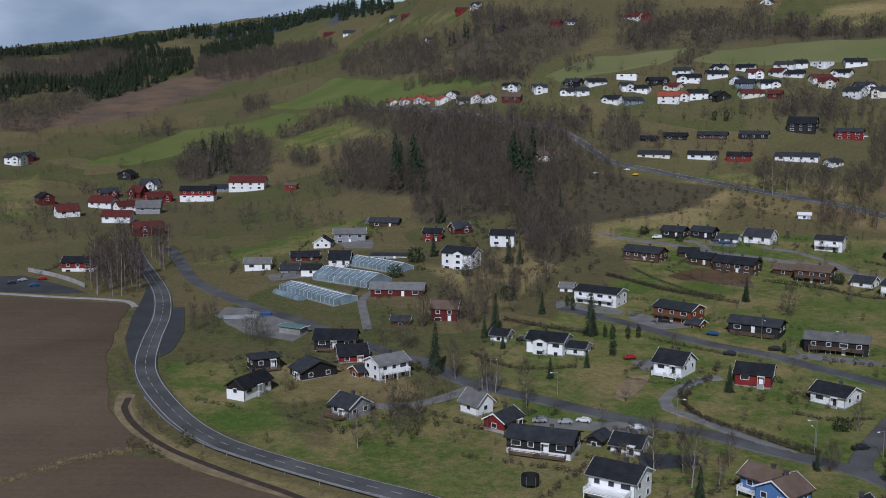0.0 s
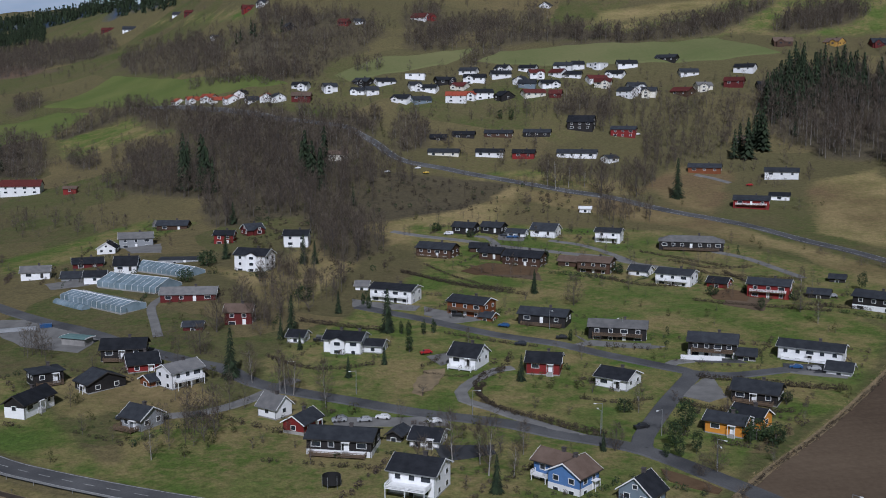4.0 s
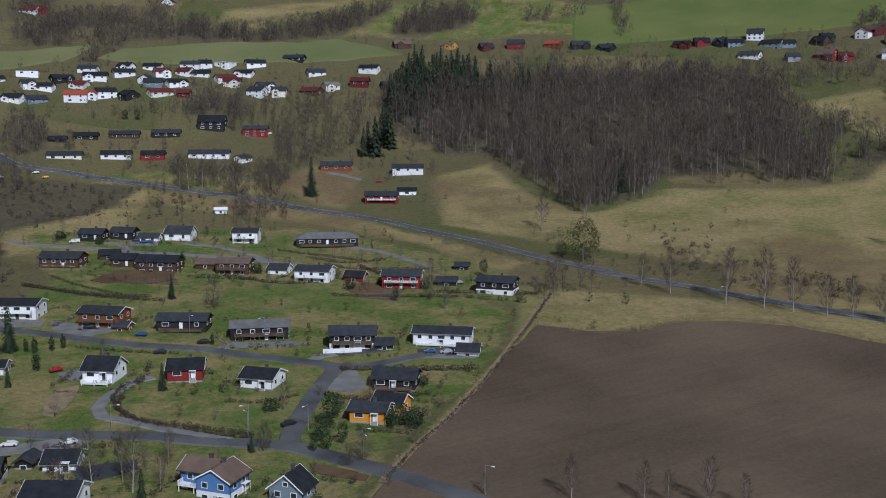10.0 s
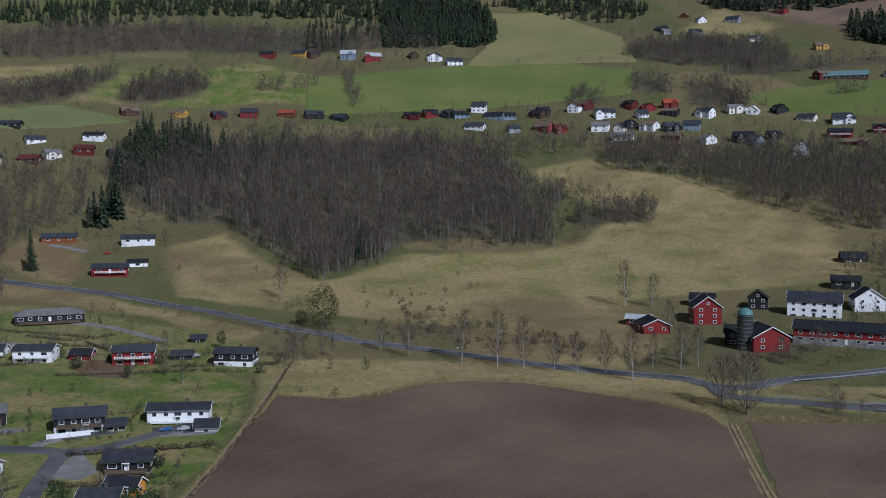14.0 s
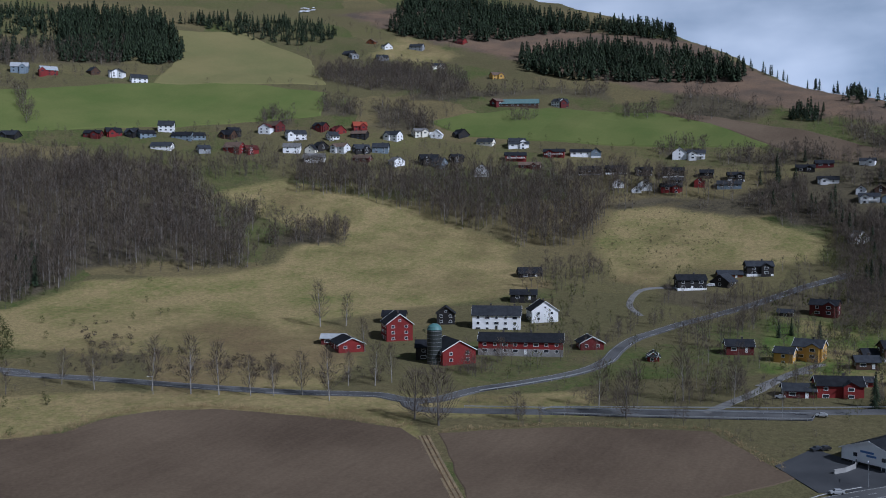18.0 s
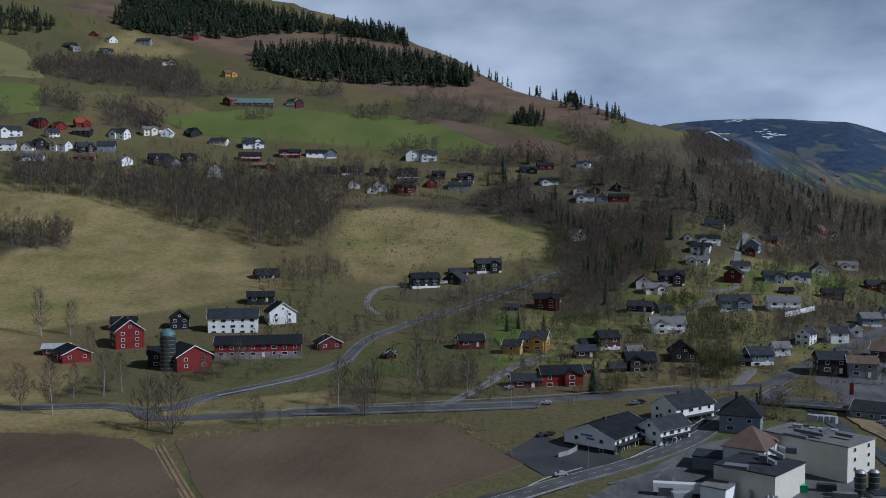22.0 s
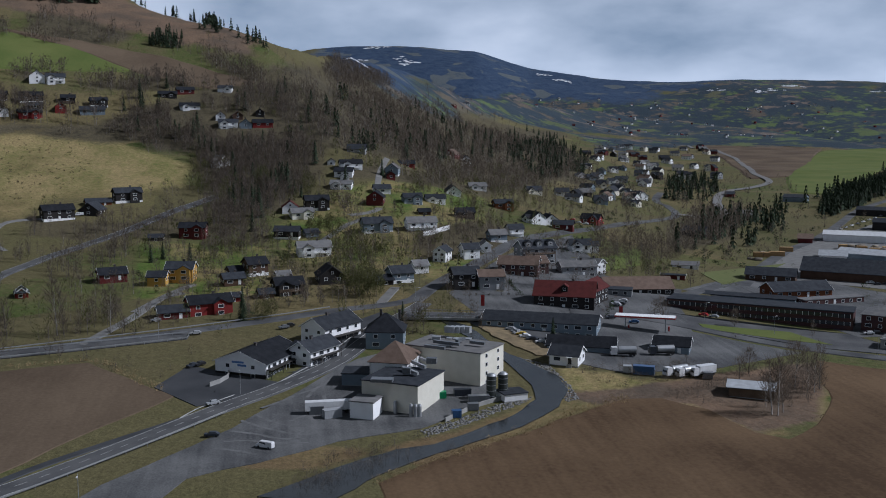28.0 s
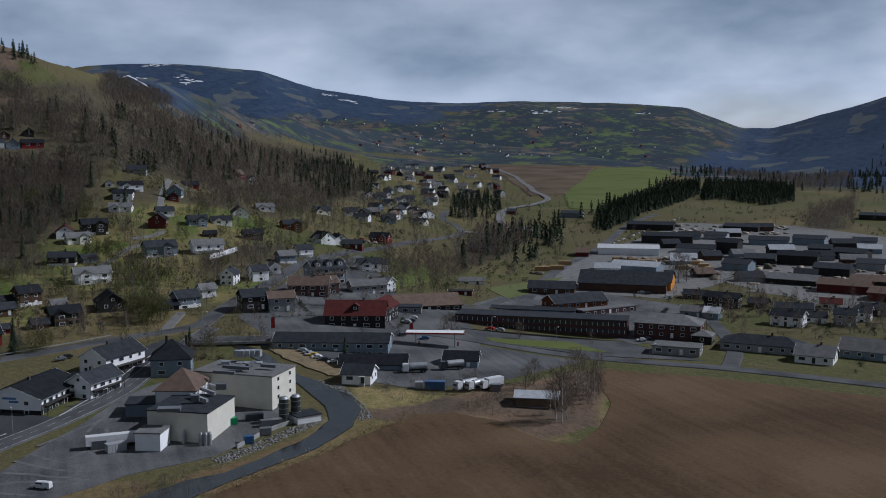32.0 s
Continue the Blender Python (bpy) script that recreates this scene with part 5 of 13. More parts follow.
def grove_tree(seed, H=11.0, R=2.6, strokes=34, w=0.3, low=0.28, stem=0.16, limbs=4):
    """A leafless tree seen from afar: a slim stem, a few limbs and a soft crown of short rising twigs."""
    rng = np.random.RandomState(seed)
    lean = rng.normal(0, 0.03 * H, 2)
    V = [np.array([stem * math.cos(a), stem * math.sin(a), 0]) for a in (0, 2.1, 4.2)] + [np.array([lean[0] + 0.03 * math.cos(a), lean[1] + 0.03 * math.sin(a), H * 0.86]) for a in (0, 2.1, 4.2)]
    T = [(0, 1, 4), (0, 4, 3), (1, 2, 5), (1, 5, 4), (2, 0, 3), (2, 3, 5)]
    S = [0] * 6
    half, mid = H * (1 - low) / 2, H * (1 + low) / 2
    for k in range(limbs + strokes):
        a, u, zn = rng.uniform(0, 6.2832), rng.rand() ** 0.45, rng.uniform(-1, 1)
        wide = R * math.sqrt(max(0.05, 1 - zn * zn)) * (1.05 - 0.35 * zn) * (1 + 0.25 * math.sin(3 * a + seed))
        f = (mid + zn * half) / H
        p = np.array([lean[0] * f + wide * u * math.cos(a), lean[1] * f + wide * u * math.sin(a), mid + zn * half])
        if k < limbs:
            root = np.array([lean[0] * f * 0.6, lean[1] * f * 0.6, p[2] * rng.uniform(0.45, 0.7)])
            tri = sliver(root, p, w * 0.6, rng)
        else:
            d = np.array([math.cos(a) * 0.55, math.sin(a) * 0.55, 0.9]) + rng.normal(0, 0.35, 3)
            tri = sliver(p, p + d * H * rng.uniform(0.09, 0.19), w, rng)
        n = len(V)
        V += tri
        T.append((n, n + 1, n + 2))
        S.append(0 if k < limbs else 1)
    return np.array(V), np.array(T), np.array(S)


FOREST = [grove_tree(230 + k, 13, 1.7 + 0.25 * (k % 4), 66, 0.1, 0.26 + 0.07 * (k % 3), 0.13, 6) for k in range(7)]
GROVE = [grove_tree(250 + k, 10, 2.3 + 0.35 * (k % 3), 50, 0.17, 0.1 + 0.06 * (k % 3), 0.12, 3) for k in range(7)]
MID_BARE = [grove_tree(270 + k, 12, 1.7 + 0.3 * (k % 3), 120, 0.065, 0.18, 0.12, 10) for k in range(6)]
FINE_BARE = GROVE
BUSHES = [grove_tree(40 + k, 3.6, 1.7 + 0.2 * k, 100, 0.036, 0.0, 0.04, 12) for k in range(4)]
TUFTS = [grove_tree(200 + k, 0.9, 0.8, 16, 0.09, 0.0, 0.03, 1) for k in range(4)]
STRAW = [grove_tree(210 + k, 1.1, 0.9, 20, 0.07, 0.0, 0.02, 1) for k in range(4)]
FAR_FIR = [conifer(60 + k, 13, 5, 5, 0.27) for k in range(4)]
SKY_FIR = [conifer(66 + k, 12, 3, 4, 0.3, 0.02) for k in range(4)]
MID_FIR = [conifer(70 + k, 13, 10, 8, 0.25) for k in range(4)]
SCRUB = BUSHES
BUD_TREES = [leafy(180 + k, 7, 2.2, 84, 0.33, True, 0.12) for k in range(4)]
LOW_BUSH = [leafy(190 + k, 2.6, 1.5, 66, 0.21, True, 0.0) for k in range(4)]


def merged(name, kinds, at, mats, label, category="trees"):
    """One object of many like plants: at holds rows of kind, x, y, size, turn."""
    VS, TS, SS, base = [], [], [], 0
    for kind in range(len(kinds)):
        rows = at[at[:, 0] == kind]
        if not len(rows):
            continue
        V, T, S = kinds[kind]
        c, s = np.cos(rows[:, 4]), np.sin(rows[:, 4])
        k = rows[:, 3]
        x = (V[None, :, 0] * c[:, None] - V[None, :, 1] * s[:, None]) * k[:, None] + rows[:, 1, None]
        y = (V[None, :, 0] * s[:, None] + V[None, :, 1] * c[:, None]) * k[:, None] + rows[:, 2, None]
        z = V[None, :, 2] * k[:, None] + ground_z(rows[:, 1], rows[:, 2])[:, None] - 0.15
        n = len(rows)
        VS.append(np.stack([x, y, z], -1).reshape(-1, 3))
        TS.append((T[None] + (np.arange(n) * len(V))[:, None, None] + base).reshape(-1, 3))
        SS.append(np.tile(S, n))
        base += n * len(V)
    ob = new(name, tri_mesh(name, np.concatenate(VS), np.concatenate(TS), mats, np.concatenate(SS)))
    return tagged(ob, label, category, kind="stuff")


def spots(polys, count, seed, avoid=()):
    """Random places within outlines, clear of others."""
    rng = np.random.RandomState(seed)
    out = []
    areas = [abs(sum(p[0] * q[1] - q[0] * p[1] for p, q in zip(poly, poly[1:] + poly[:1]))) / 2 for poly in polys]
    for poly, area in zip(polys, areas):
        p = np.array(poly)
        want, got = int(count * area / sum(areas)), []
        for _ in range(40):
            q = rng.uniform(p.min(0), p.max(0), (want * 2 + 4, 2))
            ok = inside(poly, q[:, 0], q[:, 1])
            for other in avoid:
                ok &= ~inside(other, q[:, 0], q[:, 1])
            got.append(q[ok])
            if sum(map(len, got)) >= want:
                break
        out.append(np.concatenate(got)[:want])
    return np.concatenate(out)


def off_built(q):
    """Drops the places that lie on roads or in houses built so far."""
    b, ok = np.array(BUILT), np.ones(len(q), bool)
    for k in range(0, len(b), 200):
        c = b[k:k + 200]
        ok &= (np.hypot(q[:, None, 0] - c[None, :, 0], q[:, None, 1] - c[None, :, 1]) > c[None, :, 2]).all(1)
    return q[ok]


def wood(name, polys, count, kinds, mats, label, seed, size=(0.8, 1.25), avoid=()):
    q = off_built(spots(polys, count, seed, avoid))
    rng = np.random.RandomState(seed + 1)
    rows = np.column_stack([rng.randint(0, len(kinds), len(q)), q, rng.uniform(*size, len(q)), rng.uniform(0, 6.28, len(q))])
    return merged(name, kinds, rows, mats, label)


def strewn(name, turns, reach, count, kinds, mats, label, seed, size=(0.6, 1.2), patchy=(200, 0.0), keep_off=("dry",), category="trees"):
    """Plants in loose groups over a sector of the land, clear of fields, roads and buildings."""
    rng = np.random.RandomState(seed)
    a = np.radians(rng.uniform(*turns, count * 7))
    r = reach[0] * (reach[1] / reach[0]) ** rng.rand(count * 7)
    x, y = np.sin(a) * r, np.cos(a) * r
    ok = wave(x, y, patchy[0], seed) + 0.5 * wave(x, y, patchy[0] * 0.3, seed + 1) > patchy[1]
    for poly in CLEAR + [p for kind in keep_off for p in ZONES[kind]]:
        ok &= ~inside(poly, x, y)
    x, y = x[ok], y[ok]
    b = np.array(BUILT)
    ok = np.ones(len(x), bool)
    for k in range(0, len(b), 200):
        q = b[k:k + 200]
        ok &= (np.hypot(x[:, None] - q[None, :, 0], y[:, None] - q[None, :, 1]) > q[None, :, 2]).all(1)
    x, y = x[ok][:count], y[ok][:count]
    n = len(x)
    rows = np.column_stack([rng.randint(0, len(kinds), n), x, y, rng.uniform(*size, n), rng.uniform(0, 6.28, n)])
    return merged(name, kinds, rows, mats, label, category)


def tree_thing(name, shape, mats, label, category="tree"):
    """A tree of its own: stem and crown are its parts. Built once, then copied."""
    V, T, S = shape
    top = tagged(new(name), label, category)
    for slot, what in ((0, "trunk"), (1, "crown")):
        sel = T[S == slot]
        used, inv = np.unique(sel, return_inverse=True)
        ob = new(what, tri_mesh(what, V[used], inv.reshape(-1, 3), [mats[slot]]))
        ob.parent = top
    return top


MODELS = {
    "birch": [("birch_tree", grove_tree(100 + k, 12, 1.9, 360, 0.045, 0.2, 0.16, 26), [M_BIRCH, M_TWIG], "leafless birch tree with pale trunk on the grass") for k in range(3)],
    "bare": [("deciduous_tree", grove_tree(110 + k, 12, 3.6, 560, 0.06, 0.1, 0.26, 50), [M_BARK, M_TWIG], "leafless broad deciduous tree with grey bark") for k in range(3)],
    "fir": [("spruce_tree", conifer(120 + k, 12, 16, 13, 0.22, 0.03), [M_BARK, M_SPRUCE], "dark green spruce tree") for k in range(2)],
    "thuja": [("columnar_conifer", leafy(130, 5, 0.9, 420, 0.16, True, 0.02), [M_BARK, M_GREEN], "slim dark green garden conifer")],
    "pine": [("pine_tree", leafy(140 + k, 10, 2.5, 900, 0.2, True, 0.18), [M_BARK, M_GREEN], "bushy dark green pine tree") for k in range(2)],
    "shrub": [("shrub", bare_tree(150 + k, 3, 18, 9, 0.03, 0.5, 0.03, 4, 0.05), [M_BARK, M_TWIG], "leafless brown garden shrub on the lawn") for k in range(2)],
    "round": [("evergreen_shrub", leafy(160, 3, 1.7, 620, 0.13, True, 0.02), [M_BARK, M_GREEN], "rounded green garden shrub")],
    "bud": [("budding_tree", leafy(170 + k, 8, 3.4, 2600, 0.11, True, 0.06), [M_BARK, M_BUD], "deciduous tree with yellow-green spring buds") for k in range(2)],
}
FIRST = {}


def plant(kind, x, y, size=1.0):
    n = int(abs(x * 7 + y * 13)) % len(MODELS[kind])
    m = pose(x, y, float(ground_z(x, y)) - 0.1, 0, 0, (x * 37) % 360) @ Matrix.Scale(size, 4)
    if (kind, n) not in FIRST:
        name, shape, mats, label = MODELS[kind][n]
        FIRST[kind, n] = tree_thing(name, shape, mats, label)
        FIRST[kind, n].matrix_basis = m
        return FIRST[kind, n]
    first = FIRST[kind, n]
    keep = first.scale.copy()
    first.scale = (1, 1, 1)
    got = copy_thing(first, m)
    first.scale = keep
    return got


# ---- other built things ----
M_GREENHOUSE = mat("greenhouse_glass", (0.24, 0.31, 0.36), (0.13, 0.18, 0.2), rough=0.18, scale=0.25, bump=0, spec=0.6)
M_RUBBER = mat("tyre_rubber", (0.02, 0.02, 0.02), (0.03, 0.03, 0.03), rough=0.9)
M_TEAL = mat("teal_sheet", (0.07, 0.16, 0.16), (0.1, 0.2, 0.19), rough=0.5)


def stack_shape(seed):
    rng = np.random.RandomState(seed)
    lx, ly, lz = rng.uniform(1, 3), rng.uniform(0.7, 1.6), rng.uniform(0.7, 2.0)
    v = np.array(box(-lx, lx, -ly, ly, 0, lz)[0])
    t = np.array([(0, 2, 1), (0, 3, 2), (4, 5, 6), (4, 6, 7), (0, 1, 5), (0, 5, 4), (1, 2, 6), (1, 6, 5), (2, 3, 7), (2, 7, 6), (3, 0, 4), (3, 4, 7)])
    return v, t, np.zeros(12, int)


STACKS = [stack_shape(k) for k in range(6)]
M_STACK = mat("stacked_goods", (0.3, 0.24, 0.16), (0.16, 0.15, 0.14), spread=0.8)


def coat(c):
    table = {"white": (0.7, 0.7, 0.7), "silver": (0.35, 0.36, 0.37), "black": (0.02, 0.02, 0.022), "red": (0.35, 0.02, 0.02), "blue": (0.03, 0.09, 0.22), "yellow": (0.6, 0.4, 0.03), "grey": (0.14, 0.15, 0.16), "green": (0.02, 0.25, 0.1), "dark": (0.03, 0.035, 0.045)}
    return mat("lacquer_" + c, table[c], tuple(v * 0.85 for v in table[c]), rough=0.3, bump=0, spec=0.5)


def place(top, x, y, turn, lift=0.0):
    top.matrix_basis = pose(x, y, float(ground_z(x, y)) + lift, 0, 0, turn)
    return top


def polytunnel(x, y, turn, L, W):
    """A low half-round tunnel of pale film on steel hoops."""
    top = tagged(new("polytunnel"), "low half-round polytunnel of pale bluish film", "polytunnel")
    top.matrix_basis = pose(x, y, float(ground_z(x, y)) - 0.1, 0, 0, turn)
    arc = [(W / 2 * math.cos(math.pi * k / 10), W / 2 * math.sin(math.pi * k / 10)) for k in range(11)]
    v = [(u, p, q) for u in (-L / 2, L / 2) for p, q in arc]
    part("film", (v, [(k, k + 1, k + 12, k + 11) for k in range(10)] + [tuple(range(10, -1, -1)), tuple(range(11, 22))]), M_GREENHOUSE, top)
    for k in range(8):
        u = -L / 2 + 0.1 + (L - 0.2) * k / 7
        hoop = [(u + e, p * s, q * s) for e in (-0.04, 0.04) for s in (1.0, 1.03) for p, q in arc]
        part("hoop", (hoop, [(11 + i, 12 + i, 34 + i, 33 + i) for i in range(10)] + [(i, i + 1, 12 + i, 11 + i) for i in range(10)] + [(22 + i, 33 + i, 34 + i, 23 + i) for i in range(10)]), M_STEEL, top)


def greenhouse(x, y, turn, L, W, h, slope):
    top = tagged(new("greenhouse"), "long glass greenhouse with a white metal frame", "greenhouse", "greenhouses of the nursery")
    a = radians(turn)
    z0 = float(min(ground_z(x + math.cos(a) * u - math.sin(a) * v, y + math.sin(a) * u + math.cos(a) * v) for u in (-L / 2, L / 2) for v in (-W / 2, W / 2)))
    top.matrix_basis = pose(x, y, z0, 0, 0, turn)
    rise = W * slope
    part("glass_body", gable_body(L, W, h, 0.6, rise), M_GREENHOUSE, top)
    part("plinth", box(-L / 2 - 0.1, L / 2 + 0.1, -W / 2 - 0.1, W / 2 + 0.1, -1.5, 0.6), M_CONCRETE, top)
    n = int(L / 3)
    for k in range(n + 1):
        u = -L / 2 + L * k / n
        b = W / 2 + 0.04
        v = [(uu, yy, zz) for uu in (u - 0.05, u + 0.05) for yy, zz in ((-b, 0.6), (-b, h), (0, h + rise + 0.06), (b, h), (b, 0.6), (b - 0.1, 0.6), (b - 0.1, h - 0.1), (0, h + rise - 0.06), (-b + 0.1, h - 0.1), (-b + 0.1, 0.6))]
        f = [tuple(range(10)), tuple(range(19, 9, -1))] + [(i, 10 + i, 10 + (i + 1) % 10, (i + 1) % 10) for i in range(10)]
        part("rib", (v, f), M_TRIM, top)
    part("ridge_bar", box(-L / 2, L / 2, -0.09, 0.09, h + rise - 0.02, h + rise + 0.14), M_TRIM, top)
    return top


def silo(x, y, r, h, dome=True, colour=None):
    top = place(tagged(new("silo"), "tall dark farm silo with a green dome" if dome else "dark grey steel process silo", "silo", "" if dome else "silos by the river"), x, y, 0)
    part("tank", ring(r, r, -0.5, h, 24), colour or mat("silo_steel", (0.035, 0.042, 0.04), (0.06, 0.065, 0.06), rough=0.5, metal=0.3), top)
    for z in np.arange(1, h, 1.6) if r > 1 else ():
        part("hoop", ring(r + 0.05, r + 0.05, z, z + 0.12, 24), M_STEEL, top)
    if dome:
        part("dome", joined(ring(r + 0.1, r * 0.85, h, h + r * 0.45, 24), ring(r * 0.85, r * 0.35, h + r * 0.45, h + r * 0.8, 24)), M_TEAL, top)
    else:
        part("lid", ring(r * 1.03, r * 0.6, h, h + 0.6, 24), M_STEEL, top)
    part("ladder", joined(*[box(r + 0.1, r + 0.14, s * 0.22 - 0.02, s * 0.22 + 0.02, 0.3, h) for s in (-1, 1)], *[box(r + 0.1, r + 0.14, -0.22, 0.22, z, z + 0.04) for z in np.arange(0.6, h, 0.9)]), M_STEEL, top)
    return top


def wheel_piece(r=0.33, w=0.22):
    v, f = ring(r, r, -w / 2, w / 2, 14)
    return turned((v, f), pose(0, 0, 0, 90, 0, 0))


def car_body(L, kind):
    """A side outline, drawn across with rounded shoulders."""
    top_z = 1.45 if kind == "car" else 1.95
    out = [(-0.5, 0.3), (-0.5, 0.78), (-0.46, 0.88), (-0.25, 0.95), (-0.13, top_z), (0.28, top_z), (0.43, 0.98), (0.49, 0.9), (0.5, 0.32)] if kind == "car" else [(-0.5, 0.3), (-0.49, 0.95), (-0.36, 1.08), (-0.27, top_z), (0.47, top_z), (0.5, 1.7), (0.5, 0.32)]
    rows = []
    for y, k in ((-0.88, 0.94), (-0.8, 1.0), (0.8, 1.0), (0.88, 0.94)):
        rows.append([(px * L, y * (0.86 if pz > 1.2 else 1.0), 0.3 + (pz - 0.3) * k) for px, pz in out])
    n = len(out)
    v = [p for row in rows for p in row]
    f = [tuple(range(n - 1, -1, -1)), tuple(range(3 * n, 4 * n))]
    for r in range(3):
        f += [(r * n + i, r * n + (i + 1) % n, (r + 1) * n + (i + 1) % n, (r + 1) * n + i) for i in range(n)]
    return v, f


def car(x, y, turn, colour="white", kind="car", L=4.4):
    say = {"car": "parked car", "van": "parked van"}[kind]
    top = place(tagged(new("car" if kind == "car" else "van"), f"{colour} {say} on the asphalt", kind, "parked vehicles"), x, y, turn, 0.3)
    top.scale = (0.88, 0.88, 0.88)
    if kind == "van":
        L = 5.4
    part("body", car_body(L, kind), coat(colour), top)
    z0, z1 = (0.98, 1.36) if kind == "car" else (1.15, 1.7)
    for side in (-1, 1):
        v, wide = (0.7875, 0.0125) if kind == "car" else (0.8, 0.02)
        u0, u1 = (-0.14, 0.3) if kind == "car" else (-0.28, 0.1)
        part("side_window", box(u0 * L, u1 * L, side * v - wide, side * v + wide, z0, z1 - (0.03 if kind == "car" else 0)), M_GLASS, top)
    a, b = ((-0.25, 0.97), (-0.135, 1.42)) if kind == "car" else ((-0.36, 1.1), (-0.275, 1.85))
    part("windscreen", ([(a[0] * L - 0.02, -0.66, a[1]), (a[0] * L - 0.02, 0.66, a[1]), (b[0] * L - 0.02, 0.6, b[1]), (b[0] * L - 0.02, -0.6, b[1]), (a[0] * L, -0.66, a[1] - 0.02), (a[0] * L, 0.66, a[1] - 0.02), (b[0] * L, 0.6, b[1] - 0.03), (b[0] * L, -0.6, b[1] - 0.03)],
                        [(0, 3, 2, 1), (4, 5, 6, 7), (0, 1, 5, 4), (2, 3, 7, 6), (1, 2, 6, 5), (3, 0, 4, 7)]), M_GLASS, top)
    for u in (-0.31, 0.31):
        for v in (-0.78, 0.78):
            shared("wheel", 1, wheel_piece, M_RUBBER, top, pose(u * L, v, 0.33))
    return top


def truck(x, y, turn, cab="white", load="tank", L=8.5):
    words = {"tank": "parked tanker truck with a steel tank", "box": "parked white box truck", "trailer": "long white box trailer at a loading bay"}[load]
    top = place(tagged(new("truck" if load != "trailer" else "trailer"), words, "truck", "parked vehicles"), x, y, turn, 0.25)
    part("chassis", box(-L / 2, L / 2, -0.9, 0.9, 0.6, 0.95), M_RUBBER, top)
    if load != "trailer":
        c = part("cab", joined(box(-L / 2 - 0.2, -L / 2 + 1.9, -1.2, 1.2, 0.6, 2.3), box(-L / 2 + 0.05, -L / 2 + 1.9, -1.15, 1.15, 2.3, 3.0)), coat(cab), top)
        part("windscreen", box(-L / 2 - 0.24, -L / 2 - 0.2, -1.05, 1.05, 1.6, 2.25), M_GLASS, c)
    if load == "tank":
        part("tank", turned(ring(1.15, 1.15, -(L - 2.6) / 2, (L - 2.6) / 2, 16), pose(1.1, 0, 2.1, 0, 90, 0)), M_STEEL, top)
    else:
        part("cargo_box", box(-L / 2 + (2.1 if load == "box" else 0), L / 2, -1.25, 1.25, 0.96, 3.4), coat("white"), top)
    for u in (-L / 2 + 0.9, L / 2 - 1.0, L / 2 - 2.2):
        for v in (-1.0, 1.0):
            shared("wheel", 2, lambda: wheel_piece(0.48, 0.3), M_RUBBER, top, pose(u, v, 0.48))
    return top


def crate(x, y, turn, L, W, h, colour, name="container", label="", lift=0.2):
    """A box with ribs and a lid: containers, bins, stacks."""
    top = place(tagged(new(name), label or f"{colour} steel container on the yard", name.replace("_", " ")), x, y, turn, lift)
    m = coat(colour) if colour != "wood" else mat("sawn_timber", (0.42, 0.27, 0.12), (0.32, 0.2, 0.09), wave_size=0.2)
    part("body", box(-L / 2, L / 2, -W / 2, W / 2, 0, h), m, top)
    for k in range(max(2, int(L / 0.8))):
        u = -L / 2 + (k + 0.5) * L / max(2, int(L / 0.8))
        shared("rib", (round(h, 1),), lambda: box(-0.08, 0.08, -0.05, 0, 0.1, h - 0.1), m, top, pose(u, -W / 2, 0))
    part("lid", box(-L / 2 - 0.05, L / 2 + 0.05, -W / 2 - 0.05, W / 2 + 0.05, h, h + 0.1), m, top)
    return top


def street_lamp(x, y, turn=0, h=8.0):
    if "lamp" not in FIRST:
        top = tagged(new("street_lamp"), "slim grey steel street lamp beside the road", "street lamp", "street lamps")
        part("pole", ring(0.09, 0.05, -0.3, 6.8, 8), M_STEEL, top)
        part("arm", box(-0.04, 0.04, -1.6, 0, 6.65, 6.75), M_STEEL, top)
        part("head", box(-0.14, 0.14, -2.2, -1.5, 6.62, 6.78), M_TRIM, top)
        FIRST["lamp"] = top
        return place(top, x, y, turn)
    return copy_thing(FIRST["lamp"], pose(x, y, float(ground_z(x, y)), 0, 0, turn))


def guard_rail(points, offset=0.0, label="grey steel guard rail along the road"):
    top = tagged(new("guard_rail"), label, "guard rail")
    line = curve_points(points, 4.0)
    verts, faces, last = [], [], None
    for k, p in enumerate(line):
        d = line[min(k + 1, len(line) - 1)] - line[max(k - 1, 0)]
        d.normalize()
        q = p + Vector((-d.y, d.x)) * offset
        z = float(ground_z(q.x, q.y)) + 0.3
        n = Vector((-d.y, d.x)) * 0.06
        verts += [(q.x - n.x, q.y - n.y, z + 0.45), (q.x + n.x, q.y + n.y, z + 0.45), (q.x + n.x, q.y + n.y, z + 0.78), (q.x - n.x, q.y - n.y, z + 0.78)]
        if k:
            a = len(verts) - 8
            faces += [(a + i, a + 4 + i, a + 4 + (i + 1) % 4, a + (i + 1) % 4) for i in range(4)]
        if k % 2 == 0 and k < 240:
            shared("post", 1, lambda: box(-0.06, 0.06, -0.06, 0.06, -0.5, 0.7), M_STEEL, top, pose(q.x, q.y, z))
    part("rail", (verts, faces), M_STEEL, top)
    return top


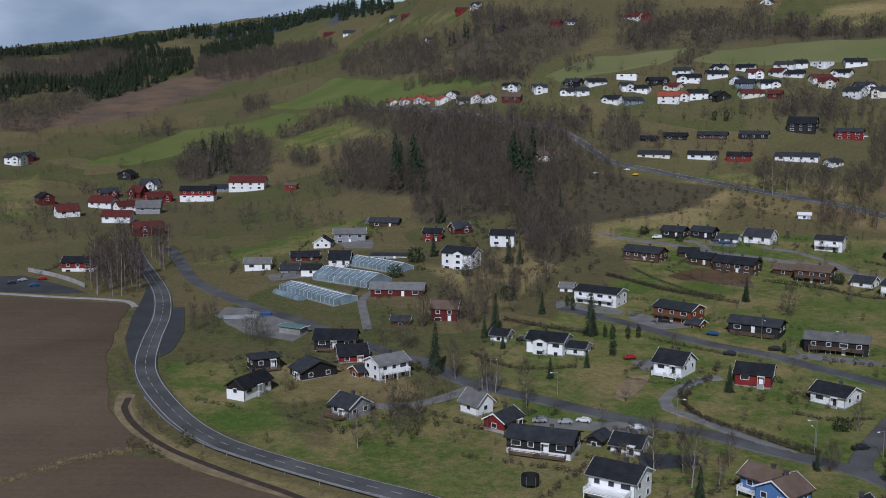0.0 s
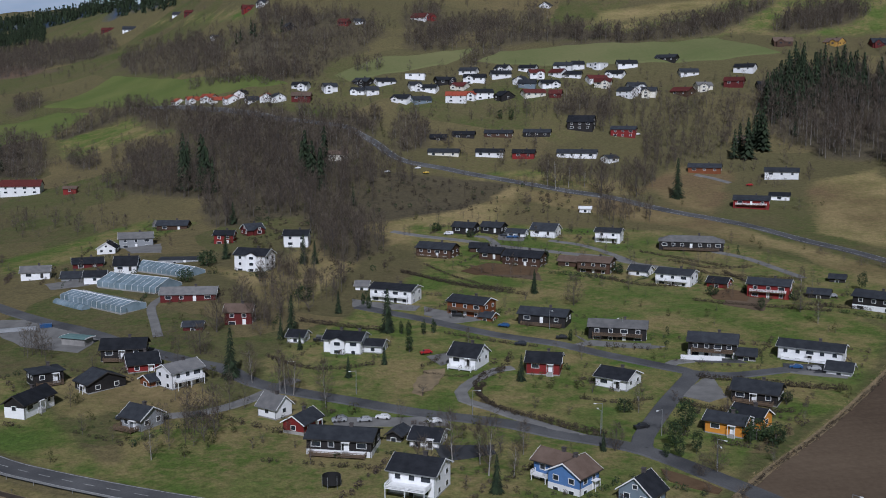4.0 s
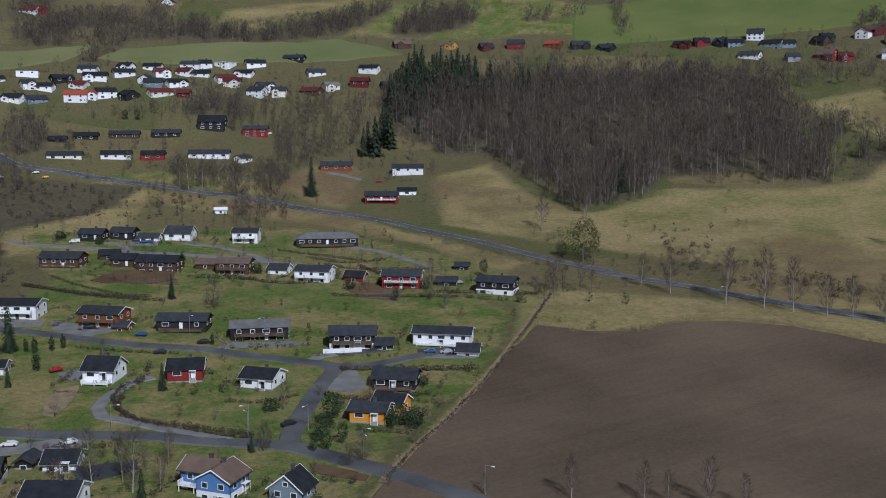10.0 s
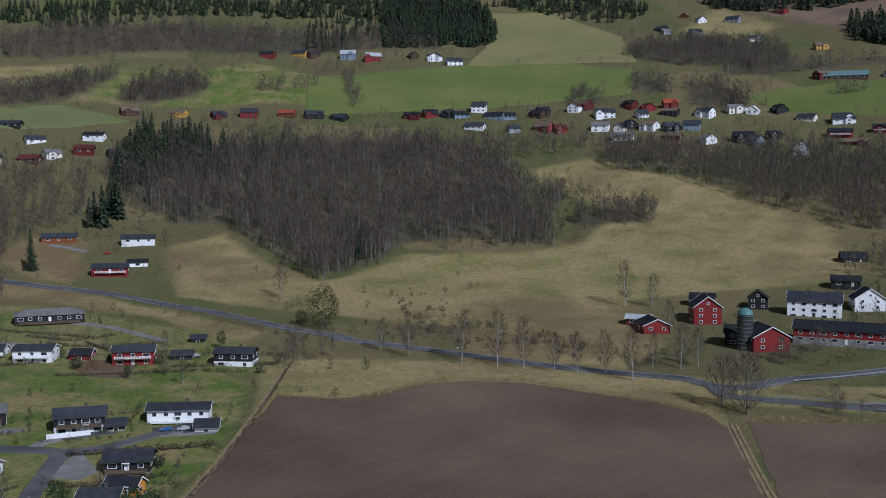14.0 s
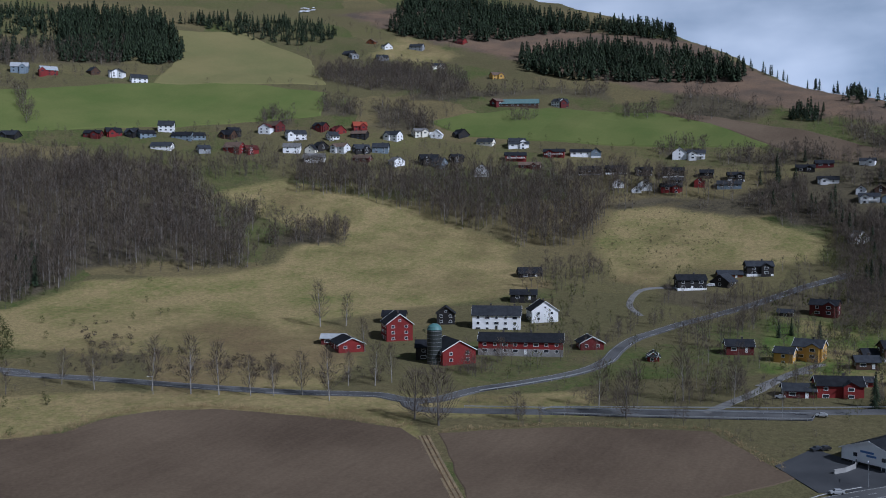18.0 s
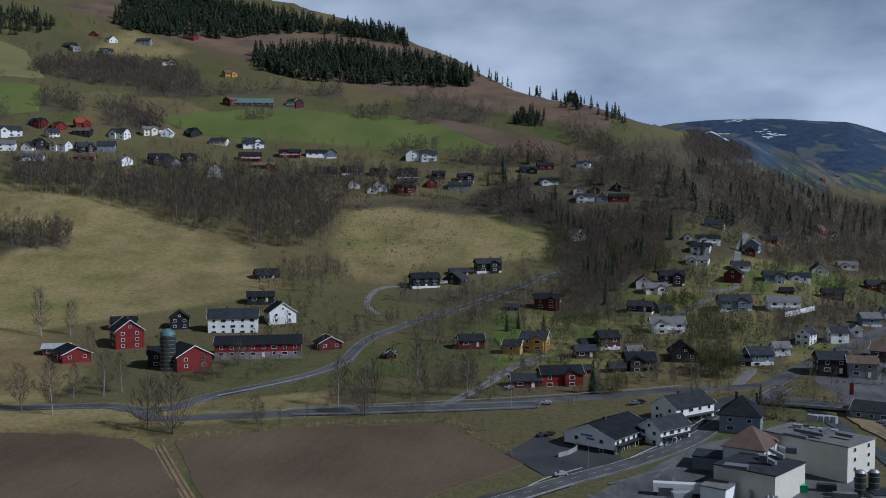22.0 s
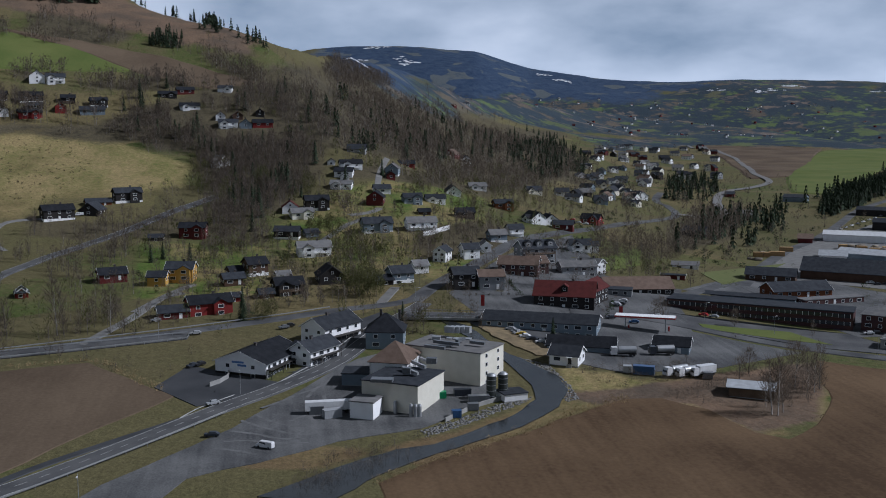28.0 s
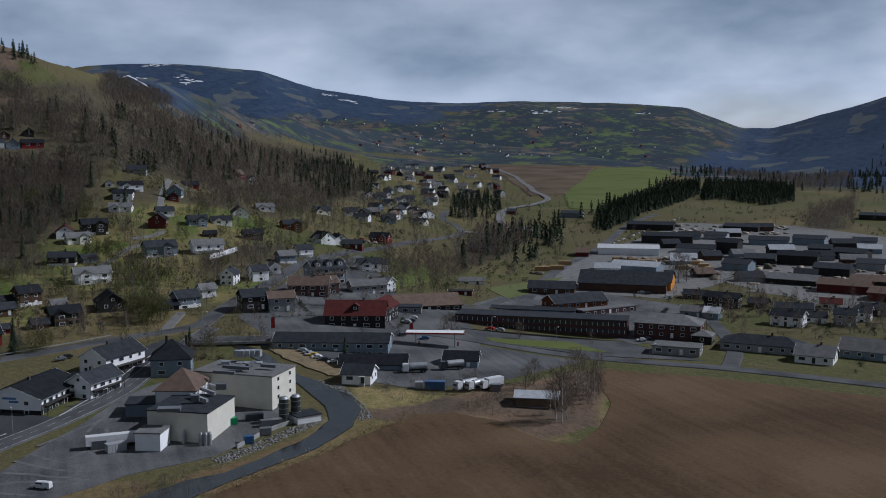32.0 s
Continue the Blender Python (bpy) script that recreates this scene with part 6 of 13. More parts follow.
def low_wall(points, h, material, label, name="retaining_wall", w=0.35):
    """A wall along a line."""
    top = tagged(new(name), label, "wall")
    line = curve_points(points, 3.0)
    verts, faces = [], []
    for k, p in enumerate(line):
        d = line[min(k + 1, len(line) - 1)] - line[max(k - 1, 0)]
        d.normalize()
        n = Vector((-d.y, d.x)) * w / 2
        z = float(ground_z(p.x, p.y))
        verts += [(p.x - n.x, p.y - n.y, z - 0.8), (p.x + n.x, p.y + n.y, z - 0.8), (p.x + n.x, p.y + n.y, z + h), (p.x - n.x, p.y - n.y, z + h)]
        if k:
            a = len(verts) - 8
            faces += [(a + i, a + 4 + i, a + 4 + (i + 1) % 4, a + (i + 1) % 4) for i in range(4)]
    faces += [(0, 1, 2, 3), tuple(len(verts) - 4 + i for i in (3, 2, 1, 0))]
    part("wall_body", (verts, faces), material, top)
    return top


def hedge(points, h, label="clipped leafless brown hedge", mats=None, w=1.2):
    """A row of close shrubs along a line."""
    rng = np.random.RandomState(int(abs(points[0][0]) * 10) % 9999)
    line = curve_points(points, 0.8)
    at = np.array([[rng.randint(0, len(LOW_BUSH)), p.x + rng.normal(0, w / 5), p.y + rng.normal(0, w / 5), h / 2.3 * rng.uniform(0.8, 1.15), rng.uniform(0, 6.28)] for p in line])
    return merged("hedge", LOW_BUSH, at, mats or [M_BARK, M_HEDGE], label, "hedge")


def canopy(x, y, turn, L, W):
    top = place(tagged(new("fuel_canopy"), "flat white fuel station canopy with a red edge", "canopy"), x, y, turn)
    part("roof", box(-L / 2, L / 2, -W / 2, W / 2, 5.0, 5.4), M_TRIM, top)
    part("fascia", joined(box(-L / 2 - 0.06, L / 2 + 0.06, -W / 2 - 0.06, -W / 2, 4.9, 5.5), box(-L / 2 - 0.06, -L / 2, -W / 2, W / 2, 4.9, 5.5), box(L / 2, L / 2 + 0.06, -W / 2, W / 2, 4.9, 5.5)), coat("red"), top)
    for u in (-L / 3, L / 3):
        part("column", box(u - 0.2, u + 0.2, -0.2, 0.2, -0.5, 5.0), M_STEEL, top)
        part("pump", box(u + 1.0, u + 1.6, -0.3, 0.3, 0, 1.7), coat("red"), top)
    return top


def sign_flag(x, y, turn, h=6.0, colour="red"):
    top = place(tagged(new("advertising_sign"), f"{colour} upright advertising sign on a pole", "sign"), x, y, turn)
    part("pole", ring(0.08, 0.06, -0.3, h, 8), M_STEEL, top)
    part("board", box(-0.1, 1.3, -0.08, 0.08, h * 0.35, h), coat(colour), top)
    return top


def rubble(name, poly, count, size, label, seed):
    """Loose stones over a bank."""
    rng = np.random.RandomState(seed)
    kinds = []
    for k in range(4):
        v = np.array([(x, y, z) for z in (-0.4, 0.5) for x, y in ((-0.6, -0.5), (0.6, -0.55), (0.55, 0.5), (-0.55, 0.6))]) * rng.uniform(0.7, 1.3, (8, 3))
        t = np.array([(0, 2, 1), (0, 3, 2), (4, 5, 6), (4, 6, 7), (0, 1, 5), (0, 5, 4), (1, 2, 6), (1, 6, 5), (2, 3, 7), (2, 7, 6), (3, 0, 4), (3, 4, 7)])
        kinds.append((v, t, np.zeros(12, int)))
    q = spots([poly], count, seed)
    at = np.column_stack([rng.randint(0, 4, len(q)), q, rng.uniform(0.5, 1.2, len(q)) * size, rng.uniform(0, 6.28, len(q))])
    return merged(name, kinds, at, [mat("bank_stone", (0.2, 0.195, 0.185), (0.12, 0.118, 0.112), spread=0.3)], label, "stones")


def bridge(x, y, turn, L, W):
    top = place(tagged(new("road_bridge"), "low concrete road bridge over the river", "bridge"), x, y, turn, 0.1)
    part("deck", box(-L / 2, L / 2, -W / 2, W / 2, 0.3, 1.2), M_CONCRETE, top)
    part("road_surface", box(-L / 2, L / 2, -W / 2 + 0.7, W / 2 - 0.7, 1.2, 1.26), M_ASPHALT, top)
    for s in (-1, 1):
        part("parapet", joined(box(-L / 2, L / 2, s * (W / 2 - 0.2) - 0.06, s * (W / 2 - 0.2) + 0.06, 2.0, 2.15), *[box(u - 0.05, u + 0.05, s * (W / 2 - 0.2) - 0.05, s * (W / 2 - 0.2) + 0.05, 1.2, 2.0) for u in np.arange(-L / 2 + 0.5, L / 2, 2.0)]), M_STEEL, top)
    return top


def trampoline(x, y):
    top = place(tagged(new("trampoline"), "round black netted garden trampoline", "trampoline"), x, y, 0)
    part("bed", ring(2.0, 2.0, 0.8, 0.9, 20), M_RUBBER, top)
    part("net", ring(2.0, 2.0, 0.9, 2.6, 20, cap=False), mat("safety_net", (0.015, 0.015, 0.015), (0.02, 0.02, 0.02)), top)
    for k in range(6):
        part("post", turned(ring(0.04, 0.04, -0.2, 2.7, 6), pose(2.05 * math.cos(k * 1.047), 2.05 * math.sin(k * 1.047), 0)), M_STEEL, top)
    return top


# ---- fields, roads, houses and plants ----
M_PLOUGH = mat("ploughed_soil", (0.082, 0.059, 0.04), (0.15, 0.112, 0.075), rough=0.95, scale=0.014, fine=0.9, bump=0.9, spec=0.1, streak=0.15, streak_turn=35)
M_PLOUGH_WARM = mat("harrowed_soil", (0.07, 0.044, 0.025), (0.147, 0.097, 0.055), rough=0.95, scale=0.02, fine=0.9, bump=0.9, spec=0.1, streak=0.22, streak_turn=48)
M_TRACK = mat("track_earth", (0.27, 0.205, 0.115), (0.15, 0.118, 0.07), rough=0.95, scale=0.35)
M_HAY = mat("hill_hay", (0.2, 0.175, 0.075), (0.15, 0.15, 0.06), rough=0.95, scale=0.015, fine=0.3, bump=0.4, spec=0.1)
M_CROP = mat("young_crop", (0.096, 0.125, 0.034), (0.138, 0.153, 0.048), rough=0.95, scale=0.02, fine=0.5, bump=0.4, spec=0.1)
M_PASTURE = mat("pasture", (0.115, 0.135, 0.05), (0.16, 0.16, 0.07), rough=0.95, scale=0.015, fine=0.4, bump=0.4, spec=0.1)
patch("field_1", [(-245.8, 398.6), (-178.1, 399.2), (-149.3, 394.9), (-121.8, 389.6), (-120.2, 374.8), (-115.0, 344.3), (-106.4, 309.8), (-95.9, 280.9), (-91.0, 264.9), (-82.9, 251.2), (-72.1, 237.4), (-76.7, 231.5), (-86.5, 226.9), (-97.6, 212.9), (-129.4, 203.8)], M_PLOUGH, "bare brown ploughed field beside the road", "field")
patch("field_2", [(-127.3, 200.3), (-96.2, 209.8), (-85.3, 223.7), (-75.8, 228.5), (-65.1, 226.0), (-48.0, 213.7), (-30.0, 200.5), (-12.0, 148.3), (-98.5, 152.1)], M_PLOUGH, "dark brown ploughed field below a pale grass edge", "field")
patch("field_3", [(211.2, 273.1), (221.0, 257.6), (235.2, 247.3), (252.2, 247.7), (269.7, 239.1), (281.2, 222.4), (286.1, 199.2), (290.4, 175.4), (290.8, 155.4), (281.3, 142.8), (264.0, 128.7), (235.9, 105.9), (220.2, 94.6), (195.6, 77.9), (168.1, 64.5), (70.3, 154.8), (100.1, 183.7), (116.9, 198.3), (142.4, 218.2), (184.5, 253.3)], M_PLOUGH, "large bare brown ploughed field", "field")
patch("field_4", [(291.4, 141.3), (304.3, 123.5), (318.0, 99.8), (328.6, 61.9), (316.2, 51.3), (299.4, 37.2), (294.9, 31.2), (278.2, 42.7), (255.9, 57.4), (237.1, 67.5), (212.5, 76.4), (202.1, 81.5), (224.1, 96.9), (254.7, 117.1)], M_PLOUGH, "bare brown ploughed field along the road", "field")
patch("field_5", [(220.5, -20.9), (234.5, -38.1), (248.6, -60.8), (266.9, -86.7), (272.4, -97.2), (271.8, -107.7), (260.3, -117.2), (239.8, -121.4), (233.4, -127.5), (243.3, -141.0), (265.1, -157.8), (281.1, -163.4), (308.6, -177.4), (284.1, -206.2), (239.9, -241.9), (213.0, -265.6), (147.4, -220.4), (89.6, -126.1), (130.7, -18.9)], M_PLOUGH_WARM, "wide harrowed brown field by the river", "field")
patch("field_6", [(920.7, 229.2), (910.9, 164.9), (880.1, 88.4), (834.2, 20.4), (820.5, 52.6), (847.7, 114.0), (894.1, 171.7)], M_PLOUGH, "ploughed strip high on the hillside", "field", cell=14, lift=0.7)
patch("field_7", [(633.5, 766.4), (710.1, 717.5), (768.0, 684.9), (821.5, 614.9), (846.3, 534.7), (791.5, 506.2), (737.8, 552.7), (677.1, 604.7), (632.1, 639.6), (565.2, 685.1)], M_CROP, "green field above the row of houses", "field", cell=14, lift=0.7)
patch("field_8", [(826.2, 409.2), (855.6, 388.9), (905.4, 323.6), (911.1, 226.8), (894.1, 171.7), (847.1, 117.1), (834.6, 174.1), (823.0, 268.5), (812.9, 369.5)], M_CROP, "green sloping field below a barn", "field", cell=14, lift=0.7)
patch("field_9", [(224.1, 838.7), (278.4, 835.8), (401.0, 803.3), (428.1, 744.6), (378.1, 756.6), (238.5, 803.7), (200.0, 820.6)], M_PASTURE, "pale green hillside field", "field", cell=14, lift=0.7)
patch("field_10", [(82.7, 812.7), (125.3, 846.2), (202.6, 851.0), (172.3, 823.2), (92.0, 800.3)], M_PASTURE, "pale green hillside field", "field", cell=14, lift=0.7)
patch("field_11", [(-169.9, 1010.4), (-114.5, 1072.3), (-11.4, 880.8), (42.8, 802.7), (7.5, 825.3), (-39.6, 857.2)], M_CROP, "green hillside field", "field", cell=14, lift=0.7)
patch("field_12", [(-281.9, 796.8), (-237.1, 940.7), (-152.1, 967.3), (-123.4, 932.7), (-147.6, 874.1), (-216.3, 855.5), (-249.1, 805.8)], M_CROP, "green field beside a wood", "field", cell=14, lift=0.7)
patch("field_14", [(931.6, 789.1), (984.2, 735.7), (945.1, 618.1), (876.6, 553.7), (822.9, 615.9), (774.8, 684.2), (864.3, 725.3)], M_HAY, "yellow-green hill pasture", "field", cell=14, lift=0.7)
patch("field_15", [(1242.4, -659.9), (1931.8, -1108.1), (1957.1, -1252.7), (1718.6, -1152.8), (1239.7, -775.8), (937.6, -552.4), (991.9, -534.1)], M_CROP, "bright green field on the valley floor", "field", cell=40, lift=1.2)
patch("field_16", [(2182.5, -935.1), (2021.8, -1145.1), (1266.1, -690.5), (1232.8, -603.3), (1601.0, -739.6)], M_PLOUGH, "dark brown ploughed field on the valley floor", "field", cell=40, lift=1.0)
LINE_0 = [(-165.3, 530.4), (-146.1, 481.8), (-130.2, 444.6), (-115.5, 407.9), (-105.4, 371.6), (-99.5, 338.3), (-93.7, 310.1), (-87.8, 292.1), (-78.8, 273.5), (-66.4, 252.3), (-54.4, 237.5), (-41.6, 227.1), (-28.6, 218.0), (-16.6, 210.3), (-5.3, 203.4), (12.9, 190.0), (32.5, 174.7), (58.7, 146.6), (84.6, 128.1), (92.8, 96.3), (134.1, 80.5), (173.2, 45.4), (193.4, 85.3), (217.2, 71.1), (234.6, 56.0), (251.4, 42.4), (279.7, 19.5), (297.8, 2.0), (320.5, -16.2), (346.7, -29.3), (370.7, -41.7), (393.8, -55.3)]
way = ribbon("main_road", LINE_0, 6.7, M_ASPHALT, "grey asphalt main road with white edge lines", "road")
ribbon("road_line", LINE_0, 0.18, M_PAINT, lift=0.34, thick=0, offset=-3.0, parent=way, dash=None)
ribbon("road_line", LINE_0, 0.18, M_PAINT, lift=0.34, thick=0, offset=3.0, parent=way, dash=None)
ribbon("road_line", LINE_0, 0.15, M_PAINT, lift=0.34, thick=0, offset=0, parent=way, dash=2)
LINE_1 = [(-141.0, 515.5), (-127.2, 482.5), (-108.3, 434.4), (-88.2, 403.6), (-70.2, 379.9), (-49.8, 356.9), (-31.2, 331.7), (-15.2, 314.4), (-3.6, 303.5), (4.0, 290.0), (15.7, 279.2), (29.9, 268.8), (46.0, 255.8), (65.8, 243.4), (77.3, 232.0), (88.8, 222.6), (94.8, 215.6), (99.3, 206.2), (103.3, 196.7), (107.5, 186.3), (110.6, 177.6), (115.2, 162.1)]
ribbon("side_road", LINE_1, 5.5, M_ASPHALT, "grey asphalt residential road", "road")
LINE_2 = [(94.3, 217.8), (97.3, 225.4), (112.8, 247.1), (126.0, 263.2), (131.6, 271.1), (126.7, 278.0), (113.2, 294.0), (102.5, 307.7), (86.9, 320.8), (74.5, 334.4), (64.9, 346.2), (54.6, 356.8), (43.9, 367.7)]
ribbon("side_road", LINE_2, 4.8, M_ASPHALT, "grey asphalt residential lane", "road")
LINE_3 = [(131.6, 271.1), (142.6, 266.0), (160.2, 266.3), (173.2, 264.8)]
ribbon("side_road", LINE_3, 4.2, M_ASPHALT, "narrow asphalt lane", "road")
LINE_4 = [(84.4, 226.6), (74.3, 241.6), (65.9, 255.7), (60.7, 263.2), (61.3, 270.5), (67.0, 279.1), (75.9, 287.1), (81.5, 288.1)]
ribbon("driveway", LINE_4, 3.2, M_GRAVEL, "curving gravel drive", "drive")
LINE_5 = [(-69.9, 892.9), (-42.0, 847.6), (-0.3, 777.6), (36.7, 729.1), (73.6, 714.6), (86.1, 692.4), (94.7, 674.3), (99.6, 658.1), (107.5, 640.2), (131.9, 618.1), (161.1, 592.2), (187.6, 563.0), (212.5, 535.9), (227.5, 506.4), (244.0, 484.3), (256.6, 452.5), (266.8, 416.5), (274.8, 383.0), (278.6, 349.2), (285.7, 318.2), (279.9, 326.1), (292.4, 287.2), (301.7, 250.0), (310.7, 216.6), (321.9, 187.9), (323.7, 179.1), (321.6, 168.7), (327.0, 160.0), (345.6, 152.5), (362.2, 140.7), (387.6, 126.0), (410.7, 120.9), (432.8, 122.2), (456.0, 120.6), (484.8, 111.3), (512.2, 100.1), (543.1, 82.1), (585.4, 57.4), (611.0, 38.0)]
way = ribbon("upper_road", LINE_5, 6.0, M_ASPHALT, "grey asphalt hill road", "road")
ribbon("road_line", LINE_5, 0.15, M_PAINT, lift=0.34, thick=0, offset=-2.5, parent=way, dash=None)
ribbon("road_line", LINE_5, 0.15, M_PAINT, lift=0.34, thick=0, offset=2.5, parent=way, dash=None)
LINE_6 = [(320.3, 168.0), (313.5, 160.0), (318.4, 144.8), (332.6, 108.0), (345.1, 71.0), (356.4, 34.2), (330.2, 115.8), (345.3, 81.3), (360.0, 43.5), (377.1, 2.5), (387.4, -19.4), (394.1, -42.0), (401.1, -52.9)]
ribbon("valley_road", LINE_6, 5.5, M_ASPHALT, "narrow asphalt road with a steel guard rail", "road")
LINE_7 = [(397.5, -51.4), (428, -67), (474, -96), (531.1, -128), (600, -182), (640, -216), (709, -272), (764, -311), (838, -334), (878, -338), (956, -373)]
ribbon("town_street", LINE_7, 7.0, M_ASPHALT, "asphalt main street of the town", "road")
LINE_8 = [(286.7, 144.5), (258.0, 123.8), (225.5, 100.4), (196.3, 79.9)]
way = ribbon("field_track", LINE_8, 3.4, M_TRACK, "grassy farm track with two earth ruts between fields", "track", lift=0.16, thick=0.1)
for side in (-0.75, 0.75):
    ribbon("rut", LINE_8, 0.5, M_PLOUGH_WARM, lift=0.19, thick=0, offset=side, parent=way)
LINE_9 = [(377.2, -111.1), (370.3, -137.0), (357.6, -153.5), (339.4, -169.1), (324.2, -184.9), (297.5, -215.8), (275.8, -235.1), (252.0, -253.8), (228.4, -272.2)]
ribbon("town_road", LINE_9, 7.0, M_ASPHALT, "asphalt road past the factory sheds", "road")
LINE_10 = [(764, -311), (772, -354), (903, -408), (1001, -464), (1158, -590), (1329, -652), (1553, -740), (1715, -794), (2154, -901)]
# gravel grey on an asphalt road: the sky's sheen is put into its colour
ribbon("far_road", LINE_10, 8.0, M_GRAVEL, "distant winding main road, its sky sheen painted pale", "road", lift=1.6, step=10.0)
LINE_11 = [(348.5, 67.7), (364.3, 62.6), (385.2, 55.7), (413.4, 48.7), (422.8, 40.9)]
ribbon("lane", LINE_11, 3.5, M_GRAVEL, "gravel lane", "road")
patch("lay_by", [(-126.4, 426.3), (-120.0, 394.5), (-116.0, 369.6), (-108.8, 338.1), (-100.0, 313.3), (-91.9, 296.6), (-94.1, 310.1), (-101.1, 338.2), (-108.1, 371.6), (-116.7, 407.8)], M_ASPHALT_NEW, "dark new asphalt lay-by", "pavement", rough=0, cell=8)
patch("lay_by", [(-106.7, 385.4), (-100.4, 385.3), (-90.7, 346.1), (-88.4, 322.3), (-90.4, 314.1), (-99.0, 346.2)], M_ASPHALT_NEW, "dark new asphalt lay-by", "pavement", rough=0, cell=8)
patch("car_park", [(302.2, 38.4), (322.7, 29.8), (307.5, 9.1), (303.2, 2.0), (326.6, -10.9), (369.2, -24.8), (383.1, -37.6), (373.1, -39.9), (321.7, -17.1), (294.6, 4.5), (284.0, 24.7)], M_ASPHALT_NEW, "dark asphalt car park by the shops", "pavement", rough=0, lift=0.2)
patch("factory_yard", [(212.0, 48.3), (228.5, 41.3), (238.7, 33.4), (251.9, 23.5), (264.7, 13.9), (282.5, 3.5), (297.9, -6.6), (314.6, -16.8), (323.5, -23.7), (332.9, -39.5), (297.4, -62.6), (279.9, -60.6), (257.1, -35.3), (250.3, -12.8), (245.1, -5.5), (237.6, 7.1), (234.3, 15.1), (229.7, 22.8), (219.0, 26.9), (212.4, 31.0)], M_YARD, "worn grey asphalt yard", "pavement", rough=0.5, lift=0.2)
patch("town_square", [(364.8, -67.6), (366.7, -90.3), (377.2, -111.1), (393.4, -163.6), (350.9, -150.7), (319.9, -177.8), (300.7, -139.4), (296.3, -105.8), (316.1, -85.2), (330.9, -77.4)], M_YARD, "grey asphalt yard between town buildings", "pavement", rough=0.3, lift=0.12)
patch("river", [(358.7, -66.4), (325.6, -72.3), (310.6, -78.1), (296.6, -83.5), (282.6, -83.0), (268.9, -76.5), (254.3, -62.2), (244.0, -46.7), (234.5, -32.8), (225.5, -21.5), (210.8, -8.6), (216.3, 6.5), (229.9, -9.7), (236.9, -18.8), (241.9, -27.2), (244.1, -36.9), (254.0, -50.1), (264.0, -62.3), (275.9, -71.4), (288.6, -73.4), (306.6, -71.6), (326.8, -68.8), (342.6, -64.3), (357.6, -60.1), (371.9, -56.4)], M_WATER, "shallow dark river bending round the factory", "river", rough=0.4, lift=0.25, cell=8)
wood("bare_wood", [[(348.7, 561.0), (379.8, 543.1), (371.4, 490.1), (358.8, 447.2), (341.1, 406.3), (371.5, 422.8), (403.6, 424.4), (435.2, 437.6), (475.2, 413.2), (471.0, 391.5), (496.9, 368.9), (527.1, 396.2), (558.5, 406.1), (567.3, 446.6), (590.2, 475.5), (610.5, 514.6), (591.5, 532.8), (577.2, 580.9), (545.5, 593.3), (512.6, 637.6), (460.3, 656.6), (426.5, 683.8), (386.4, 682.3), (355.6, 660.4)]], 2100, FOREST, [M_BIRCH_DULL, M_TWIG], "dense leafless birch wood, grey and brown", 1, size=(0.6, 1.75))
wood("bare_wood", [[(623.9, 421.2), (642.4, 382.6), (642.7, 336.5), (624.7, 292.5), (635.0, 263.4), (653.2, 258.2), (626.5, 255.8), (613.5, 238.5), (626.0, 203.9), (658.8, 198.5), (711.4, 205.9), (727.6, 193.3), (736.6, 120.4), (759.9, 220.1), (715.4, 325.2), (655.9, 440.0)]], 952, FOREST, [M_BIRCH_DULL, M_TWIG], "leafless wood above the meadow", 2, size=(0.9, 1.5))
wood("bare_wood", [[(-84.7, 675.8), (-57.6, 717.6), (-9.4, 711.6), (33.6, 698.6), (64.1, 652.2), (86.5, 628.7), (80.9, 586.5), (55.6, 562.4), (63.2, 519.1), (75.2, 482.4), (53.5, 437.5), (39.6, 449.2), (35.4, 541.9), (4.8, 528.7), (-13.3, 536.8), (-21.7, 607.0), (-51.7, 641.1)]], 810, FOREST, [M_BARK, M_TWIG], "leafless wood in the gully", 4, size=(0.7, 1.25))
wood("spruce_wood", [[(753.6, 789.4), (797.4, 760.6), (834.3, 714.5), (866.4, 723.4), (916.4, 776.4), (955.5, 833.8), (885.6, 925.9)], [(1088.4, 599.6), (1095.5, 497.9), (1185.1, 387.4), (1162.8, 253.6), (1226.8, 292.2), (1220.3, 398.9), (1256.8, 571.1), (1252.6, 654.5)], [(1017.5, 402.5), (994.3, 324.7), (1010.3, 240.1), (1022.1, 168.6), (1058.4, 169.0), (1107.0, 232.0), (1127.9, 334.5), (1070.2, 416.5)]], 2300, FAR_FIR, [M_BARK, M_SPRUCE], "dark spruce plantation on the hill", 5, size=(0.8, 1.4))
house(-31.6, 548.3, -12, 15.9, 8.0, 3.1, "brown", "slate")
house(-47.8, 513.8, 5, 15.9, 9.0, 4.9, "grey", "grey")
house(-4.7, 499.6, -14, 9.3, 7.0, 4.5, "red", "black")
house(28.9, 480.4, -13, 11.5, 8.0, 5.9, "white", "black", base='white')
house(8.1, 438.3, -31, 14.8, 9.0, 6.9, "white", "black", wing=((1.5, 5.0, 1.2),))
house(-17.8, 395.1, -7, 20.8, 8.0, 3.3, "maroon", "grey")
house(0.9, 356.8, -10, 9.4, 8.0, 4.6, "maroon", "brown")
house(-14.8, 352.0, -8, 6.5, 5.0, 1.6, "maroon", "slate", name='shed', chimney=0)
house(34.1, 316.9, -25, 12.3, 9.0, 4.6, "white", "black", chimney=2, wing=((-1.2, 4.6, 1.2),), pitch=22)
house(43.2, 314.3, -25, 6.0, 6.5, 2.6, "white", "black", name="garage", chimney=0, pitch=22)
house(19.6, 329.2, -25, 5.7, 6.0, 2.3, "white", "black", name='garage', chimney=0)
